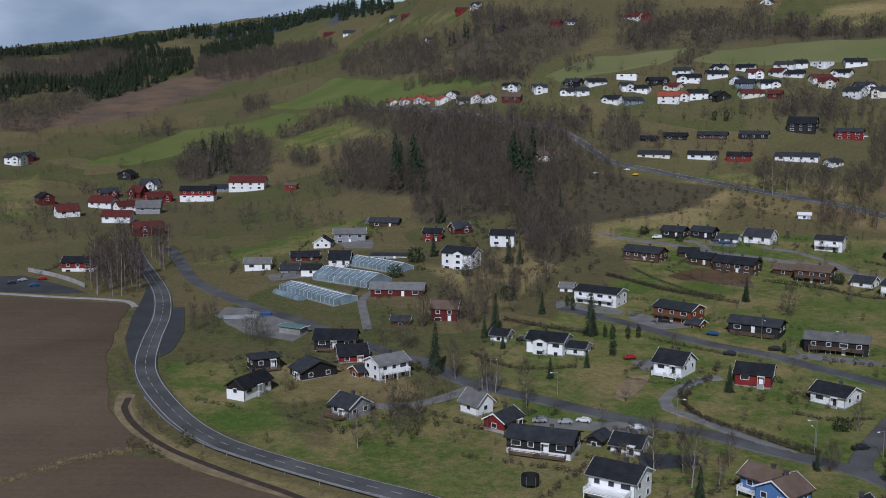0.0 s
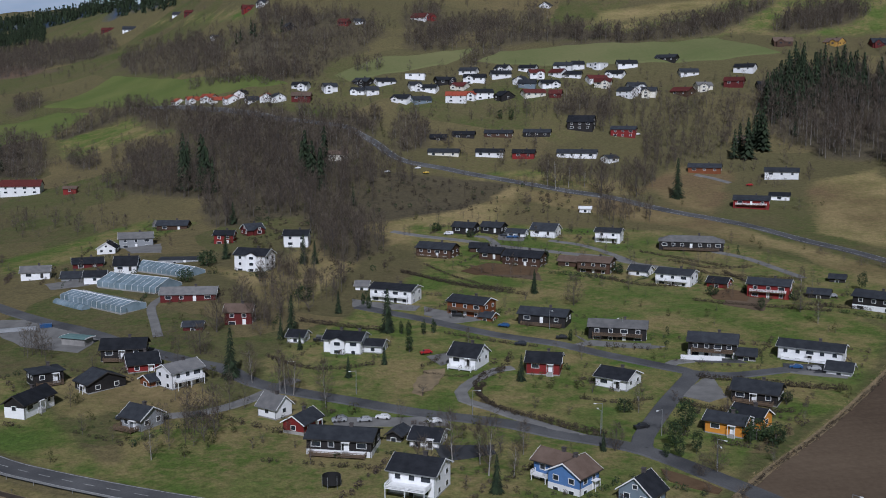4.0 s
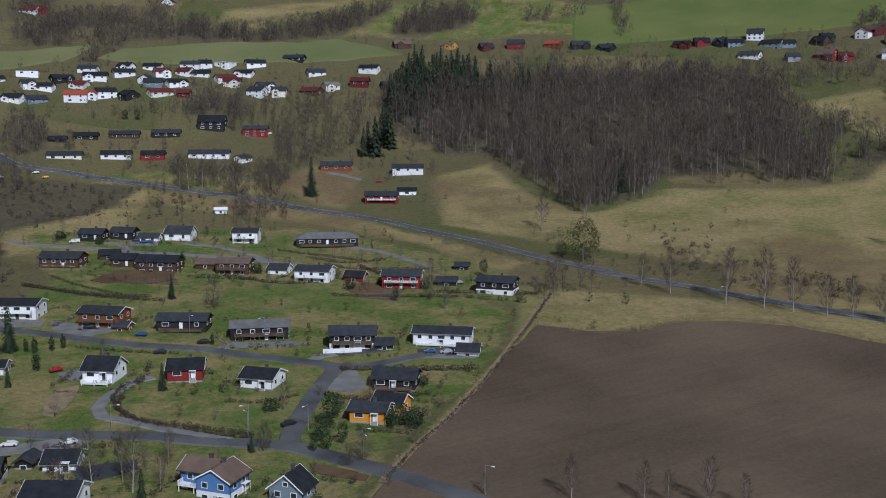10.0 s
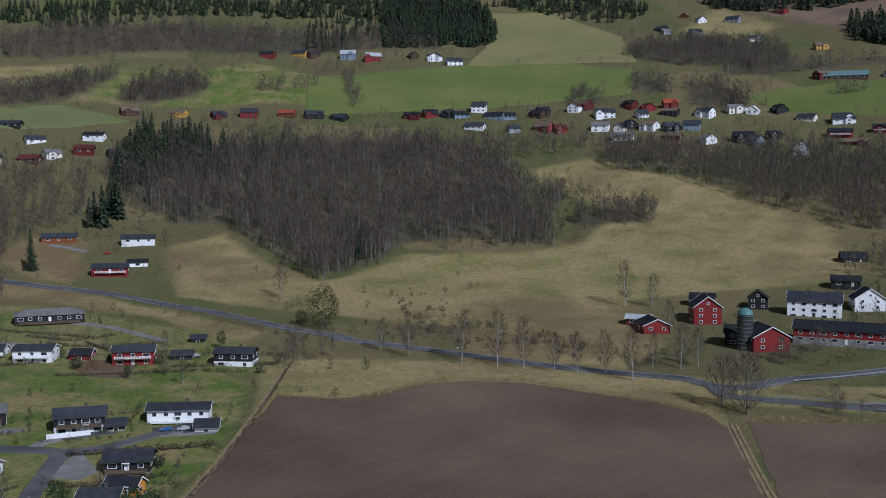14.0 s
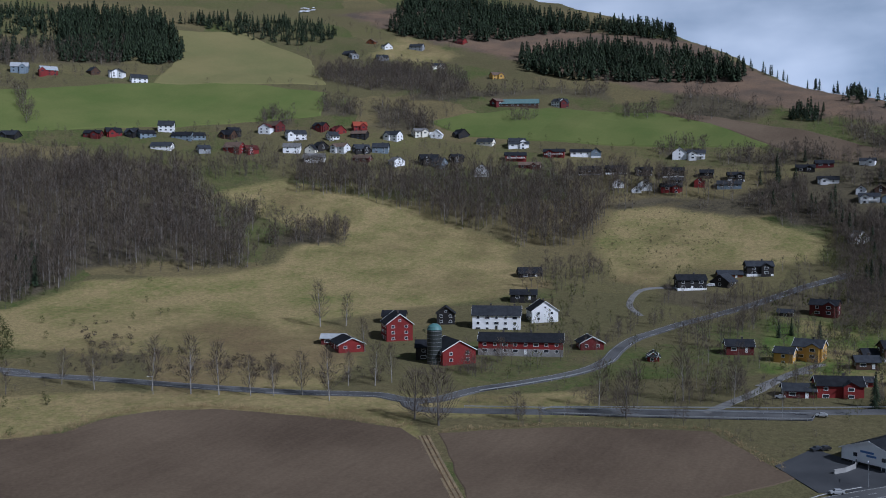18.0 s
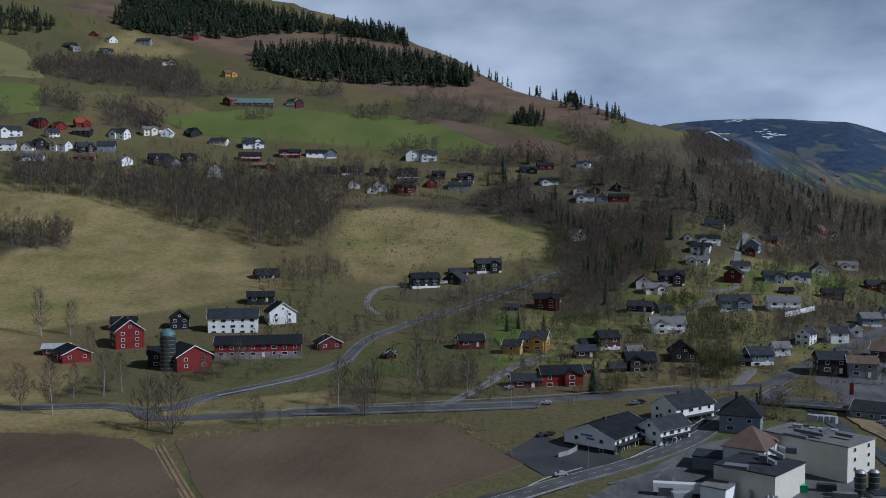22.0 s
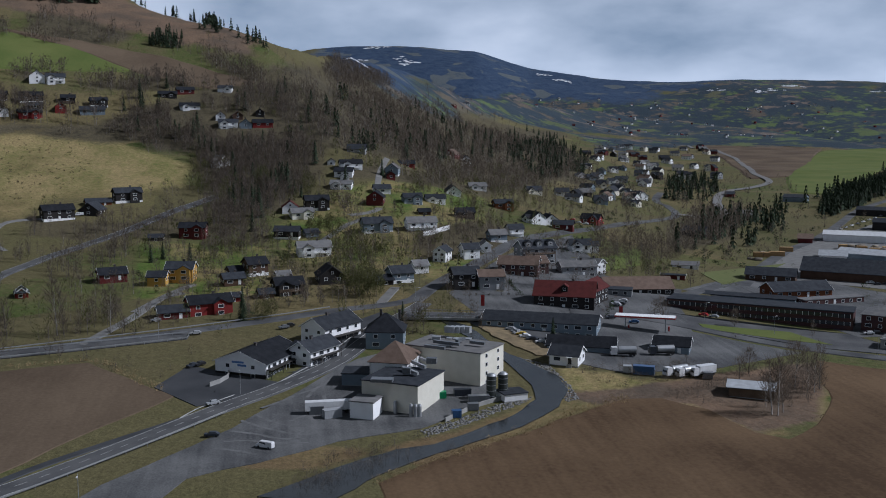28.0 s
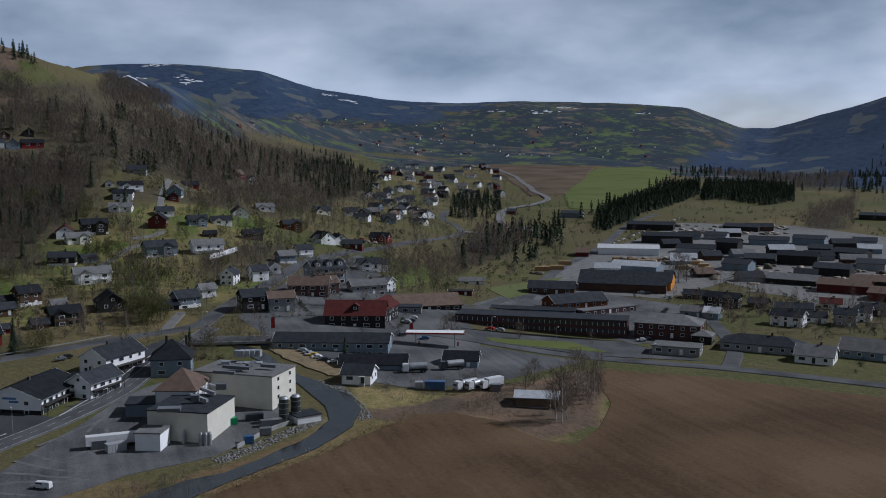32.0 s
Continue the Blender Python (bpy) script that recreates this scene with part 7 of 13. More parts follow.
house(59.6, 375.9, -34, 17.2, 9.5, 5.2, "white", "black", pitch=17, deck=1.6)
house(49.4, 395.0, -17, 5.0, 6.0, 1.8, "white", "grey", name='garage', chimney=0)
house(90.9, 449.4, -38, 17.4, 9.5, 4.2, "brown", "slate", deck=1.5, pitch=25)
house(111.3, 453.3, -22, 7.9, 7.0, 2.4, "brown", "black", name='garage', chimney=0)
house(114.0, 437.3, -40, 10.2, 8.0, 3.5, "brown", "black")
house(124.7, 423.2, -40, 17.6, 9.0, 4.2, "brown", "black")
house(113.4, 490.2, -38, 11.4, 8.0, 3.9, "dark", "slate")
house(127.2, 487.3, -40, 10.9, 8.0, 3.9, "dark", "slate")
house(136.7, 478.1, -37, 9.9, 6.0, 2.2, "white", "slate", name='garage', chimney=0)
house(150.5, 475.1, -37, 12.5, 9.5, 3.8, "white", "slate", pitch=31, deck=1.6)
house(177.0, 457.4, -32, 12.0, 9.5, 5.4, "white", "slate", deck=2, pitch=17)
house(150.7, 403.6, -37, 14.0, 9.5, 4.8, "brown", "brown", deck=1.5, pitch=20)
house(143.2, 416.5, -37, 8.5, 7.0, 2.5, "brown", "brown", chimney=0, name='garage')
house(174.7, 375.8, -44, 14.5, 9.5, 4.7, "white", "slate", deck=1.5, pitch=18)
house(166.6, 393.2, -44, 8.2, 7.0, 2.4, "white", "slate", name='garage', chimney=0)
house(83.5, 350.9, -43, 14.8, 9.5, 5.2, "orange", "slate", deck=1.5, pitch=19)
house(87.4, 341.9, -43, 4.9, 5.0, 1.6, "orange", "slate", name='shed', chimney=0)
house(105.6, 332.8, -34, 16.8, 8.4, 4.1, "dark", "slate", deck=1.5, pitch=22)
house(124.6, 312.1, -24, 18.8, 9.5, 4.3, "dark", "grey", deck=1.5, pitch=18)
house(146.6, 287.2, -30, 14.6, 8.7, 4.8, "dark", "slate", base='white', deck=1.5, base_h=2.0, pitch=25)
house(154.3, 280.0, -30, 5.5, 6.0, 1.8, "dark", "slate", name='garage', chimney=0)
house(173.4, 274.6, -41, 18.9, 8.6, 4.2, "white", "slate", deck=2, pitch=18)
house(174.0, 260.4, -41, 6.9, 7.0, 1.6, "white", "slate", name='garage', chimney=0)
house(139.4, 246.0, -42, 12.3, 8.2, 3.5, "dark", "slate", deck=2, pitch=27)
house(119.9, 225.3, -44, 9.7, 7.2, 3.5, "yellow", "slate", pitch=20)
house(128.0, 228.5, -55, 8.3, 6.0, 3.2, "yellow", "black", pitch=31)
house(107.2, 267.3, -47, 9.9, 9.5, 3.3, "white", "black", pitch=21)
house(90.3, 284.2, -24, 10.0, 9.5, 4.0, "red", "black", pitch=22)
house(69.3, 294.5, -38, 9.2, 9.5, 4.1, "white", "black", deck=2.5, pitch=31)
house(9.0, 261.6, -46, 6.5, 6.0, 3.3, "white", "grey", pitch=40)
house(15.4, 249.1, 53, 8.4, 6.0, 3.0, "red", "slate", name='shed', base='stone', base_h=0.9, pitch=30)
house(24.1, 232.8, -21, 15.7, 9.5, 4.1, "dark", "slate", base='white', deck=2, base_h=1.5, pitch=17)
house(38.1, 238.1, 59, 6.0, 3.6, 1.7, "dark", "slate", name='garage', chimney=0, pitch=28)
house(45.0, 233.7, -27, 7.2, 8.5, 2.0, "white", "black", pitch=22)
house(37.6, 205.7, -33, 10.7, 9.0, 5.4, "white", "black", deck=4, base='white', pitch=25)
house(70.4, 199.7, 38, 7.8, 8.0, 4.2, "blue", "brown", base="white", base_h=1.6, pitch=29)
house(69.0, 205.4, -52, 9.0, 7.0, 4.4, "blue", "brown", base="white", base_h=1.6, pitch=27, deck=2.0)
house(82.2, 190.1, 39, 6.2, 7.6, 2.8, "steel", "black", pitch=38)
# houses across the middle slope, below and above the tan meadow
first_built = len(BUILT)
house(535.6, 45.3, -97, 13.4, 8.0, 6.2, "maroon", "black", pitch=30, wing=((2.7, 5.2, 1.4),))
house(529.2, 63.3, -93, 7.2, 5.0, 2.1, "dark", "slate", pitch=30, name='shed', chimney=0)
house(446.0, 43.4, -98, 11.6, 9.0, 6.2, "ochre", "slate", pitch=30, wing=((2.3, 5.2, 1.4),))
house(439.1, 52.4, -97, 7.7, 7.0, 4.2, "ochre", "slate", pitch=30, name='garage', chimney=0)
house(455.0, 12.1, -68, 9.0, 9.0, 5.7, "brown", "black", pitch=30, base='white', base_h=1.6)
house(453.9, 21.1, -67, 5.9, 6.5, 2.7, "brown", "black", pitch=30, name='garage', chimney=0)
house(437.1, 21.2, -72, 9.1, 7.0, 3.4, "brown", "slate", pitch=30)
house(421.0, -2.0, -78, 11.4, 9.0, 3.4, "dark", "slate", pitch=30)
house(437.7, -20.3, 7, 12.6, 11.0, 3.8, "dark", "black", pitch=36)
house(493.0, -15.1, -82, 15.9, 9.0, 4.8, "white", "grey", pitch=30, deck=1.6, wing=((-3.2, 5.2, 1.4),))
house(531.6, -3.0, -102, 12.8, 8.0, 4.7, "dark", "slate", pitch=30, base='white', base_h=1.6)
house(535.7, -15.1, -74, 7.1, 6.0, 2.5, "steel", "slate", pitch=30, name='garage', chimney=0)
house(570.6, -11.1, -77, 12.3, 8.0, 3.9, "cream", "grey", pitch=30, wing=((2.5, 5.2, 1.4),))
house(581.6, -5.0, -0, 10.3, 9.0, 4.0, "white", "red", pitch=36)
house(587.0, -20.1, -82, 13.6, 9.0, 6.2, "dark", "black", pitch=30, base='white', base_h=1.6, wing=((2.7, 5.2, 1.4),))
house(627.6, -37.2, -103, 13.0, 8.0, 3.7, "white", "grey", pitch=30, wing=((-2.6, 5.2, 1.4),))
house(649.6, -40.2, -102, 11.6, 8.0, 4.4, "white", "black", pitch=30)
house(662.6, -45.2, -84, 14.3, 8.0, 4.5, "white", "black", pitch=30, deck=1.6, wing=((-2.9, 5.2, 1.4),))
house(668.4, -73.5, -16, 9.9, 8.6, 5.9, "steel", "grey", pitch=36, base='white', base_h=1.6)
house(708.6, -87.4, -85, 10.8, 8.0, 4.2, "red", "black", pitch=30)
house(653.9, -70.3, 2, 6.5, 5.5, 4.0, "maroon", "black", pitch=36, name='shed', chimney=0)
house(670.9, -33.1, -3, 6.5, 5.0, 2.6, "white", "slate", pitch=36, name='shed', chimney=0)
house(621.6, -61.4, -86, 10.1, 8.0, 3.6, "white", "slate", pitch=30)
house(597.0, -55.5, -13, 11.2, 9.8, 5.2, "maroon", "black", pitch=36)
house(540.5, -50.4, -81, 15.7, 10.0, 5.8, "steel", "slate", pitch=30, base='white', base_h=1.6, wing=((3.1, 5.2, 1.4),))
house(541.0, -74.6, -84, 16.1, 9.0, 4.8, "white", "grey", pitch=30, deck=1.6)
house(600.6, -77.5, -83, 11.0, 8.0, 4.7, "steel", "slate", pitch=30, base='white', base_h=1.6, wing=((2.2, 5.2, 1.4),))
house(613.6, -93.5, -89, 11.7, 8.0, 4.2, "white", "slate", pitch=30, deck=1.6, wing=((-2.3, 5.2, 1.4),))
house(653.0, -110.9, 0, 11.4, 9.9, 4.2, "white", "slate", pitch=36)
house(694.5, -135.7, -89, 12.0, 8.0, 4.1, "white", "grey", pitch=30, wing=((-2.4, 5.2, 1.4),))
house(575.7, -81.4, -88, 6.5, 6.0, 2.1, "brown", "black", pitch=30, name='shed', chimney=0)
house(578.5, -105.6, -88, 10.7, 8.0, 4.6, "dark", "black", pitch=30, deck=1.6)
house(643.5, -142.8, -85, 12.3, 8.0, 5.5, "orange", "slate", pitch=30, wing=((2.5, 5.2, 1.4),))
house(473.0, -75.6, -29, 9.0, 6.4, 5.1, "white", "slate", pitch=36)
house(478.5, -89.7, -79, 8.0, 8.0, 5.2, "white", "slate", pitch=30)
house(495.0, -100.8, -2, 9.0, 5.0, 3.9, "white", "grey", pitch=36)
house(522.5, -112.8, -82, 9.0, 8.0, 4.7, "steel", "grey", pitch=30, base='white', base_h=1.6)
house(545.5, -127.8, -83, 8.4, 8.0, 4.9, "white", "slate", pitch=30, deck=1.6)
house(434.0, -50.5, -75, 9.8, 9.0, 4.7, "steel", "slate", pitch=30, base='white', base_h=1.6)
house(450.2, -61.4, -78, 6.5, 7.2, 3.8, "white", "grey", pitch=30)
house(430.0, -43.3, -81, 6.5, 6.8, 2.4, "dark", "black", pitch=30, name='garage', chimney=0)
house(643.9, -40.2, -4, 6.5, 5.6, 2.8, "white", "grey", pitch=36, name='shed', chimney=0)
house(797.6, 83.4, -84, 13.5, 8.0, 3.5, "dark", "black", pitch=30, wing=((2.7, 5.2, 1.4),))
house(808.6, 71.3, -77, 12.8, 8.0, 4.0, "maroon", "black", pitch=30)
house(813.1, 41.2, -95, 10.8, 7.0, 3.6, "white", "slate", pitch=30, wing=((2.2, 5.2, 1.4),))
house(772.6, 65.3, -80, 14.2, 8.0, 3.4, "white", "black", pitch=30, wing=((-2.8, 5.2, 1.4),))
house(755.0, 42.2, 3, 9.0, 6.8, 4.0, "white", "brown", pitch=36)
house(741.6, 36.2, -87, 13.4, 8.0, 4.3, "white", "slate", pitch=30, deck=1.6, wing=((-2.7, 5.2, 1.4),))
house(742.4, 24.1, 2, 9.8, 8.5, 4.0, "steel", "slate", pitch=36)
house(743.6, 12.1, -84, 14.1, 8.0, 4.0, "red", "black", pitch=30)
house(762.0, 14.1, 1, 9.0, 6.3, 4.1, "dark", "black", pitch=36)
house(755.0, 30.2, 7, 9.0, 7.1, 3.7, "brown", "brown", pitch=36)
house(873.3, -147.7, -30, 12.6, 11.0, 5.0, "maroon", "brown", pitch=36, name='barn', chimney=0)
house(869.5, -159.6, -0, 9.0, 7.4, 6.0, "white", "slate", pitch=36)
house(727.2, 315.3, 23, 12.6, 11.0, 6.2, "white", "brown", pitch=36)
house(767.8, 303.5, -63, 17.0, 9.0, 5.2, "red", "black", pitch=30, deck=1.6)
house(799.4, 313.3, -63, 17.0, 8.0, 4.6, "white", "slate", pitch=30, wing=((3.4, 5.2, 1.4),))
house(787.4, 277.2, -76, 17.0, 8.0, 5.3, "red", "black", pitch=30, deck=1.6, wing=((-3.4, 5.2, 1.4),))
house(798.4, 258.1, -68, 17.0, 8.0, 4.5, "white", "black", pitch=30)
house(802.0, 246.2, 17, 9.4, 8.1, 5.3, "steel", "black", pitch=36, base='white', base_h=1.6)
house(755.4, 286.3, -75, 17.0, 8.0, 3.9, "maroon", "brown", pitch=30, wing=((3.4, 5.2, 1.4),))
house(759.4, 238.1, -73, 17.0, 8.0, 5.0, "dark", "black", pitch=30, deck=1.6, base='white', base_h=1.6)
house(765.5, 219.0, -69, 15.8, 8.0, 5.0, "dark", "black", pitch=30, base='white', base_h=1.6, wing=((3.2, 5.2, 1.4),))
house(768.5, 197.9, -82, 12.4, 8.0, 5.0, "dark", "black", pitch=30, deck=1.6, base='white', base_h=1.6, wing=((-2.5, 5.2, 1.4),))
house(770.9, 175.9, -73, 15.7, 9.0, 5.8, "dark", "black", pitch=30, base='white', base_h=1.6)
house(741.3, 210.2, 16, 9.9, 8.6, 4.1, "white", "black", pitch=36)
house(743.2, 190.3, 14, 12.0, 10.5, 5.2, "white", "black", pitch=36)
house(736.6, 194.9, 15, 8.2, 7.1, 3.0, "white", "slate", pitch=36, name='garage', chimney=0)
house(742.5, 170.8, -69, 15.2, 8.0, 4.8, "red", "black", pitch=30, wing=((3.0, 5.2, 1.4),))
house(756.0, 152.8, 11, 9.0, 7.5, 5.3, "red", "black", pitch=36)
house(758.1, 170.7, -77, 10.5, 7.0, 3.4, "dark", "slate", pitch=30)
house(771.5, 150.7, -79, 9.7, 8.0, 4.2, "dark", "black", pitch=30, deck=1.6)
house(771.6, 129.6, -72, 11.8, 8.0, 5.0, "dark", "black", pitch=30, base='white', base_h=1.6, wing=((2.4, 5.2, 1.4),))
house(757.5, 131.6, -80, 17.0, 8.0, 4.1, "steel", "slate", pitch=30)
house(811.6, 180.2, 13, 12.6, 11.0, 6.2, "white", "slate", pitch=36)
house(811.0, 166.8, -78, 13.6, 9.0, 5.6, "white", "slate", pitch=30, deck=1.6, wing=((-2.7, 5.2, 1.4),))
house(566.0, 118.8, -64, 16.1, 9.0, 6.2, "dark", "black", pitch=30, base='white', base_h=1.6)
house(579.6, 103.0, -10, 12.6, 11.0, 3.5, "dark", "slate", pitch=36, name='garage', chimney=0)
house(603.0, 87.6, -68, 15.1, 9.0, 6.2, "dark", "slate", pitch=30, base='white', base_h=1.6, wing=((3.0, 5.2, 1.4),))
house(595.1, 102.5, -70, 13.7, 7.0, 2.3, "orange", "slate", pitch=30, name='shed', chimney=0)
house(391.0, 28.3, -72, 16.3, 9.0, 4.7, "red", "black", pitch=30, wing=((3.3, 5.2, 1.4),))
house(385.1, 41.3, -74, 11.0, 7.0, 2.8, "maroon", "slate", pitch=30, name='garage', chimney=0)
house(408.2, 20.1, -77, 5.5, 5.0, 2.1, "red", "slate", pitch=30, name='shed', chimney=0)
house(419.0, -2.0, -76, 11.6, 9.0, 4.5, "dark", "black", pitch=30, deck=1.6, wing=((-2.3, 5.2, 1.4),))
house(412.7, 7.0, -77, 5.9, 6.0, 2.1, "brown", "slate", pitch=30, name='garage', chimney=0)
house(446.6, 72.6, -71, 11.5, 8.0, 4.0, "maroon", "black", pitch=30)
house(421.8, 103.7, 14, 6.5, 5.0, 2.1, "red", "black", pitch=36, name='shed', chimney=0)
house(444.7, 0.0, -75, 5.8, 6.0, 2.1, "white", "grey", pitch=30, name='shed', chimney=0)
for x, y, r in BUILT[first_built:]:
    near_by = max(0.0, min(1.0, (math.hypot(x, y) - 480) / 200))
    BUILT.append((x * (1 - 0.012 - 0.01 * near_by), y * (1 - 0.012 - 0.01 * near_by), r + 1 + 6 * near_by))
house(199.9, 347.3, -37, 15.3, 9.5, 5.2, "red", "slate", deck=1.5, pitch=20)
house(188.8, 366.7, -44, 7.9, 7.0, 2.1, "red", "black", name='garage', chimney=0)
house(216.5, 340.2, -37, 7.8, 6.0, 1.8, "dark", "slate", name='shed', chimney=0)
house(236.8, 359.8, -38, 5.8, 5.0, 1.7, "dark", "slate", name='shed', chimney=0)
house(226.8, 319.3, -51, 14.7, 9.5, 5.0, "dark", "slate", base='white', base_h=2.0, pitch=20)
house(208.0, 432.9, -26, 29.0, 10.0, 4.0, "dark", "grey", hip=True, deck=2)
house(273.0, 497.1, -32, 18.4, 8.0, 5.1, "red", "slate", deck=1.5)
house(293.9, 504.8, -33, 10.5, 6.0, 2.6, "white", "black", name='garage', chimney=0)
house(314.8, 539.7, -30, 18.8, 8.0, 4.9, "white", "slate")
house(280.7, 569.3, -31, 19.2, 8.0, 3.9, "orange", "slate")
house(325.7, 606.1, -38, 11.7, 7.0, 3.8, "brown", "brown", name='cabin')
house(186.1, 517.4, -20, 6.2, 4.0, 2.2, "white", "white", name='shed', chimney=0)
house(135.7, 650.3, -20, 20.2, 8.0, 3.0, "cream", "slate")
house(164.6, 641.7, -22, 17.9, 8.0, 3.7, "white", "black")
house(184.8, 631.9, -24, 14.1, 8.0, 4.0, "red", "black")
house(217.4, 621.8, -27, 25.2, 8.0, 3.7, "white", "slate")
house(138.1, 680.0, -19, 10.9, 8.0, 2.3, "dark", "black")
house(156.4, 682.8, -21, 15.0, 8.0, 3.1, "dark", "black")
house(179.8, 677.1, -23, 18.9, 8.0, 3.5, "brown", "slate")
house(204.9, 668.8, -25, 18.1, 8.0, 3.5, "dark", "slate")
house(260.1, 649.9, -30, 16.5, 8.0, 6.2, "red", "slate")
house(65.7, 650.2, -14, 13.2, 8.0, 4.7, "cream", "brown")
house(237.1, 670.2, -31, 17.7, 12.0, 7.1, "dark", "black", name='barn', pitch=35, chimney=0)
house(233.3, 605.1, 24, 9.2, 7.0, 3.6, "white", "slate")
house(-42.2, 861.0, -67, 10.5, 8.7, 3.6, "white", "tile", pitch=30, group='houses of the hillside estate')
house(-30.4, 844.0, 16, 9.4, 9.0, 4.8, "white", "tile", pitch=30, group='houses of the hillside estate', wing=((-1.7, 5.6, 1.6),))
house(-17.0, 831.1, -34, 10.2, 9.8, 4.8, "white", "tile", pitch=30, group='houses of the hillside estate', wing=((1.8, 5.6, 1.6),))
house(-10.7, 818.0, 25, 10.0, 8.6, 3.6, "white", "tile", pitch=30, group='houses of the hillside estate')
house(0.4, 800.8, -70, 9.8, 10.0, 4.8, "white", "tile", pitch=30, group='houses of the hillside estate', wing=((0.5, 5.0, 1.4),))
house(8.7, 804.6, -115, 11.6, 9.0, 4.8, "white", "black", pitch=30, group='houses of the hillside estate')
house(15.6, 784.9, 13, 9.6, 9.0, 3.7, "white", "slate", pitch=30, group='houses of the hillside estate')
house(26.9, 776.4, -104, 9.0, 10.0, 4.8, "white", "tile", pitch=30, group='houses of the hillside estate')
house(34.2, 771.5, -73, 11.2, 9.2, 4.8, "white", "slate", pitch=30, group='houses of the hillside estate', wing=((0.5, 5.0, 1.4),))
house(51.7, 767.0, -12, 14.0, 9.4, 5.1, "maroon", "brown", pitch=30, group='houses of the hillside estate')
house(53.0, 792.1, -26, 12.4, 8.2, 4.8, "white", "black", pitch=30, group='houses of the hillside estate', wing=((2.2, 5.6, 1.6),))
house(74.1, 783.8, 9, 10.5, 9.0, 5.3, "white", "slate", pitch=30, group='houses of the hillside estate', wing=((-1.9, 5.6, 1.6),))
house(101.2, 793.1, -42, 13.4, 9.8, 4.8, "dark", "slate", pitch=30, group='houses of the hillside estate', wing=((2.4, 5.6, 1.6),))
house(117.7, 789.6, 15, 15.5, 8.6, 4.8, "white", "black", pitch=30, group='houses of the hillside estate')
house(143.3, 796.4, -18, 15.3, 9.4, 5.4, "white", "black", pitch=2, group='houses of the hillside estate')
house(95.5, 776.0, -29, 11.3, 8.2, 3.6, "white", "slate", pitch=30, group='houses of the hillside estate', wing=((-2.0, 5.6, 1.6),))
house(104.9, 772.1, 6, 9.5, 9.0, 4.8, "white", "slate", pitch=30, group='houses of the hillside estate')
house(125.3, 753.5, -44, 14.4, 9.8, 4.8, "white", "black", pitch=30, group='houses of the hillside estate', wing=((-2.6, 5.6, 1.6),))
house(138.8, 749.3, 13, 14.0, 8.6, 4.1, "steel", "slate", pitch=30, group='houses of the hillside estate')
house(165.2, 745.6, -20, 15.5, 9.4, 6.1, "white", "tile", pitch=30, group='houses of the hillside estate')
house(177.5, 748.0, -35, 9.0, 8.2, 4.8, "white", "tile", pitch=30, group='houses of the hillside estate', wing=((1.2, 5.6, 1.6),))
house(186.1, 747.8, -0, 14.0, 9.0, 5.7, "white", "black", pitch=30, group='houses of the hillside estate')
house(200.2, 739.8, -73, 11.9, 11.6, 4.8, "dark", "black", pitch=30, group='houses of the hillside estate', wing=((0.5, 5.0, 1.4),))
house(222.2, 737.2, 7, 17.0, 8.6, 4.8, "cream", "red", pitch=30, group='houses of the hillside estate')
house(237.9, 730.9, -26, 9.0, 9.4, 3.6, "maroon", "red", pitch=30, group='houses of the hillside estate')
house(149.4, 771.0, -33, 13.1, 8.2, 4.8, "white", "black", pitch=30, group='houses of the hillside estate')
house(139.1, 776.3, 4, 9.0, 9.0, 4.8, "white", "slate", pitch=30, group='houses of the hillside estate', wing=((1.4, 5.6, 1.6),))
house(173.7, 771.2, -47, 12.3, 9.8, 3.7, "cream", "red", pitch=30, group='houses of the hillside estate', wing=((-2.2, 5.6, 1.6),))
house(164.3, 784.2, 12, 15.5, 8.6, 4.8, "dark", "black", pitch=30, group='houses of the hillside estate', wing=((3.7, 5.6, 1.6),))
house(187.6, 780.7, -21, 17.0, 9.4, 4.8, "white", "black", pitch=30, group='houses of the hillside estate', wing=((-3.7, 5.6, 1.6),))
house(186.4, 796.5, -35, 14.0, 8.2, 4.9, "white", "slate", pitch=30, group='houses of the hillside estate')
house(209.3, 784.6, -1, 15.5, 9.0, 4.8, "white", "black", pitch=30, group='houses of the hillside estate')
house(214.6, 796.3, -50, 11.0, 9.8, 4.8, "white", "black", pitch=30, group='houses of the hillside estate', wing=((2.0, 5.6, 1.6),))
house(220.2, 762.8, -131, 9.7, 9.5, 4.8, "white", "slate", pitch=30, group='houses of the hillside estate', wing=((0.5, 5.0, 1.4),))
house(222.9, 755.2, -24, 13.1, 9.4, 4.8, "steel", "slate", pitch=30, group='houses of the hillside estate')
house(233.7, 790.1, -38, 13.8, 8.2, 4.8, "white", "black", pitch=30, group='houses of the hillside estate')
house(236.2, 776.2, -3, 11.7, 9.0, 4.9, "white", "red", pitch=30, group='houses of the hillside estate', wing=((2.1, 5.6, 1.6),))
house(254.0, 775.2, -53, 11.8, 9.8, 4.8, "white", "red", pitch=30, group='houses of the hillside estate')
house(239.5, 752.1, 6, 14.9, 8.6, 4.8, "white", "black", pitch=30, group='houses of the hillside estate', wing=((2.7, 5.6, 1.6),))
house(264.0, 769.3, -27, 14.0, 9.4, 3.6, "white", "black", pitch=30, group='houses of the hillside estate')
house(262.7, 786.8, -40, 15.5, 8.2, 5.0, "white", "slate", pitch=30, group='houses of the hillside estate')
house(273.2, 784.5, -5, 9.0, 9.0, 4.8, "white", "black", pitch=30, group='houses of the hillside estate')
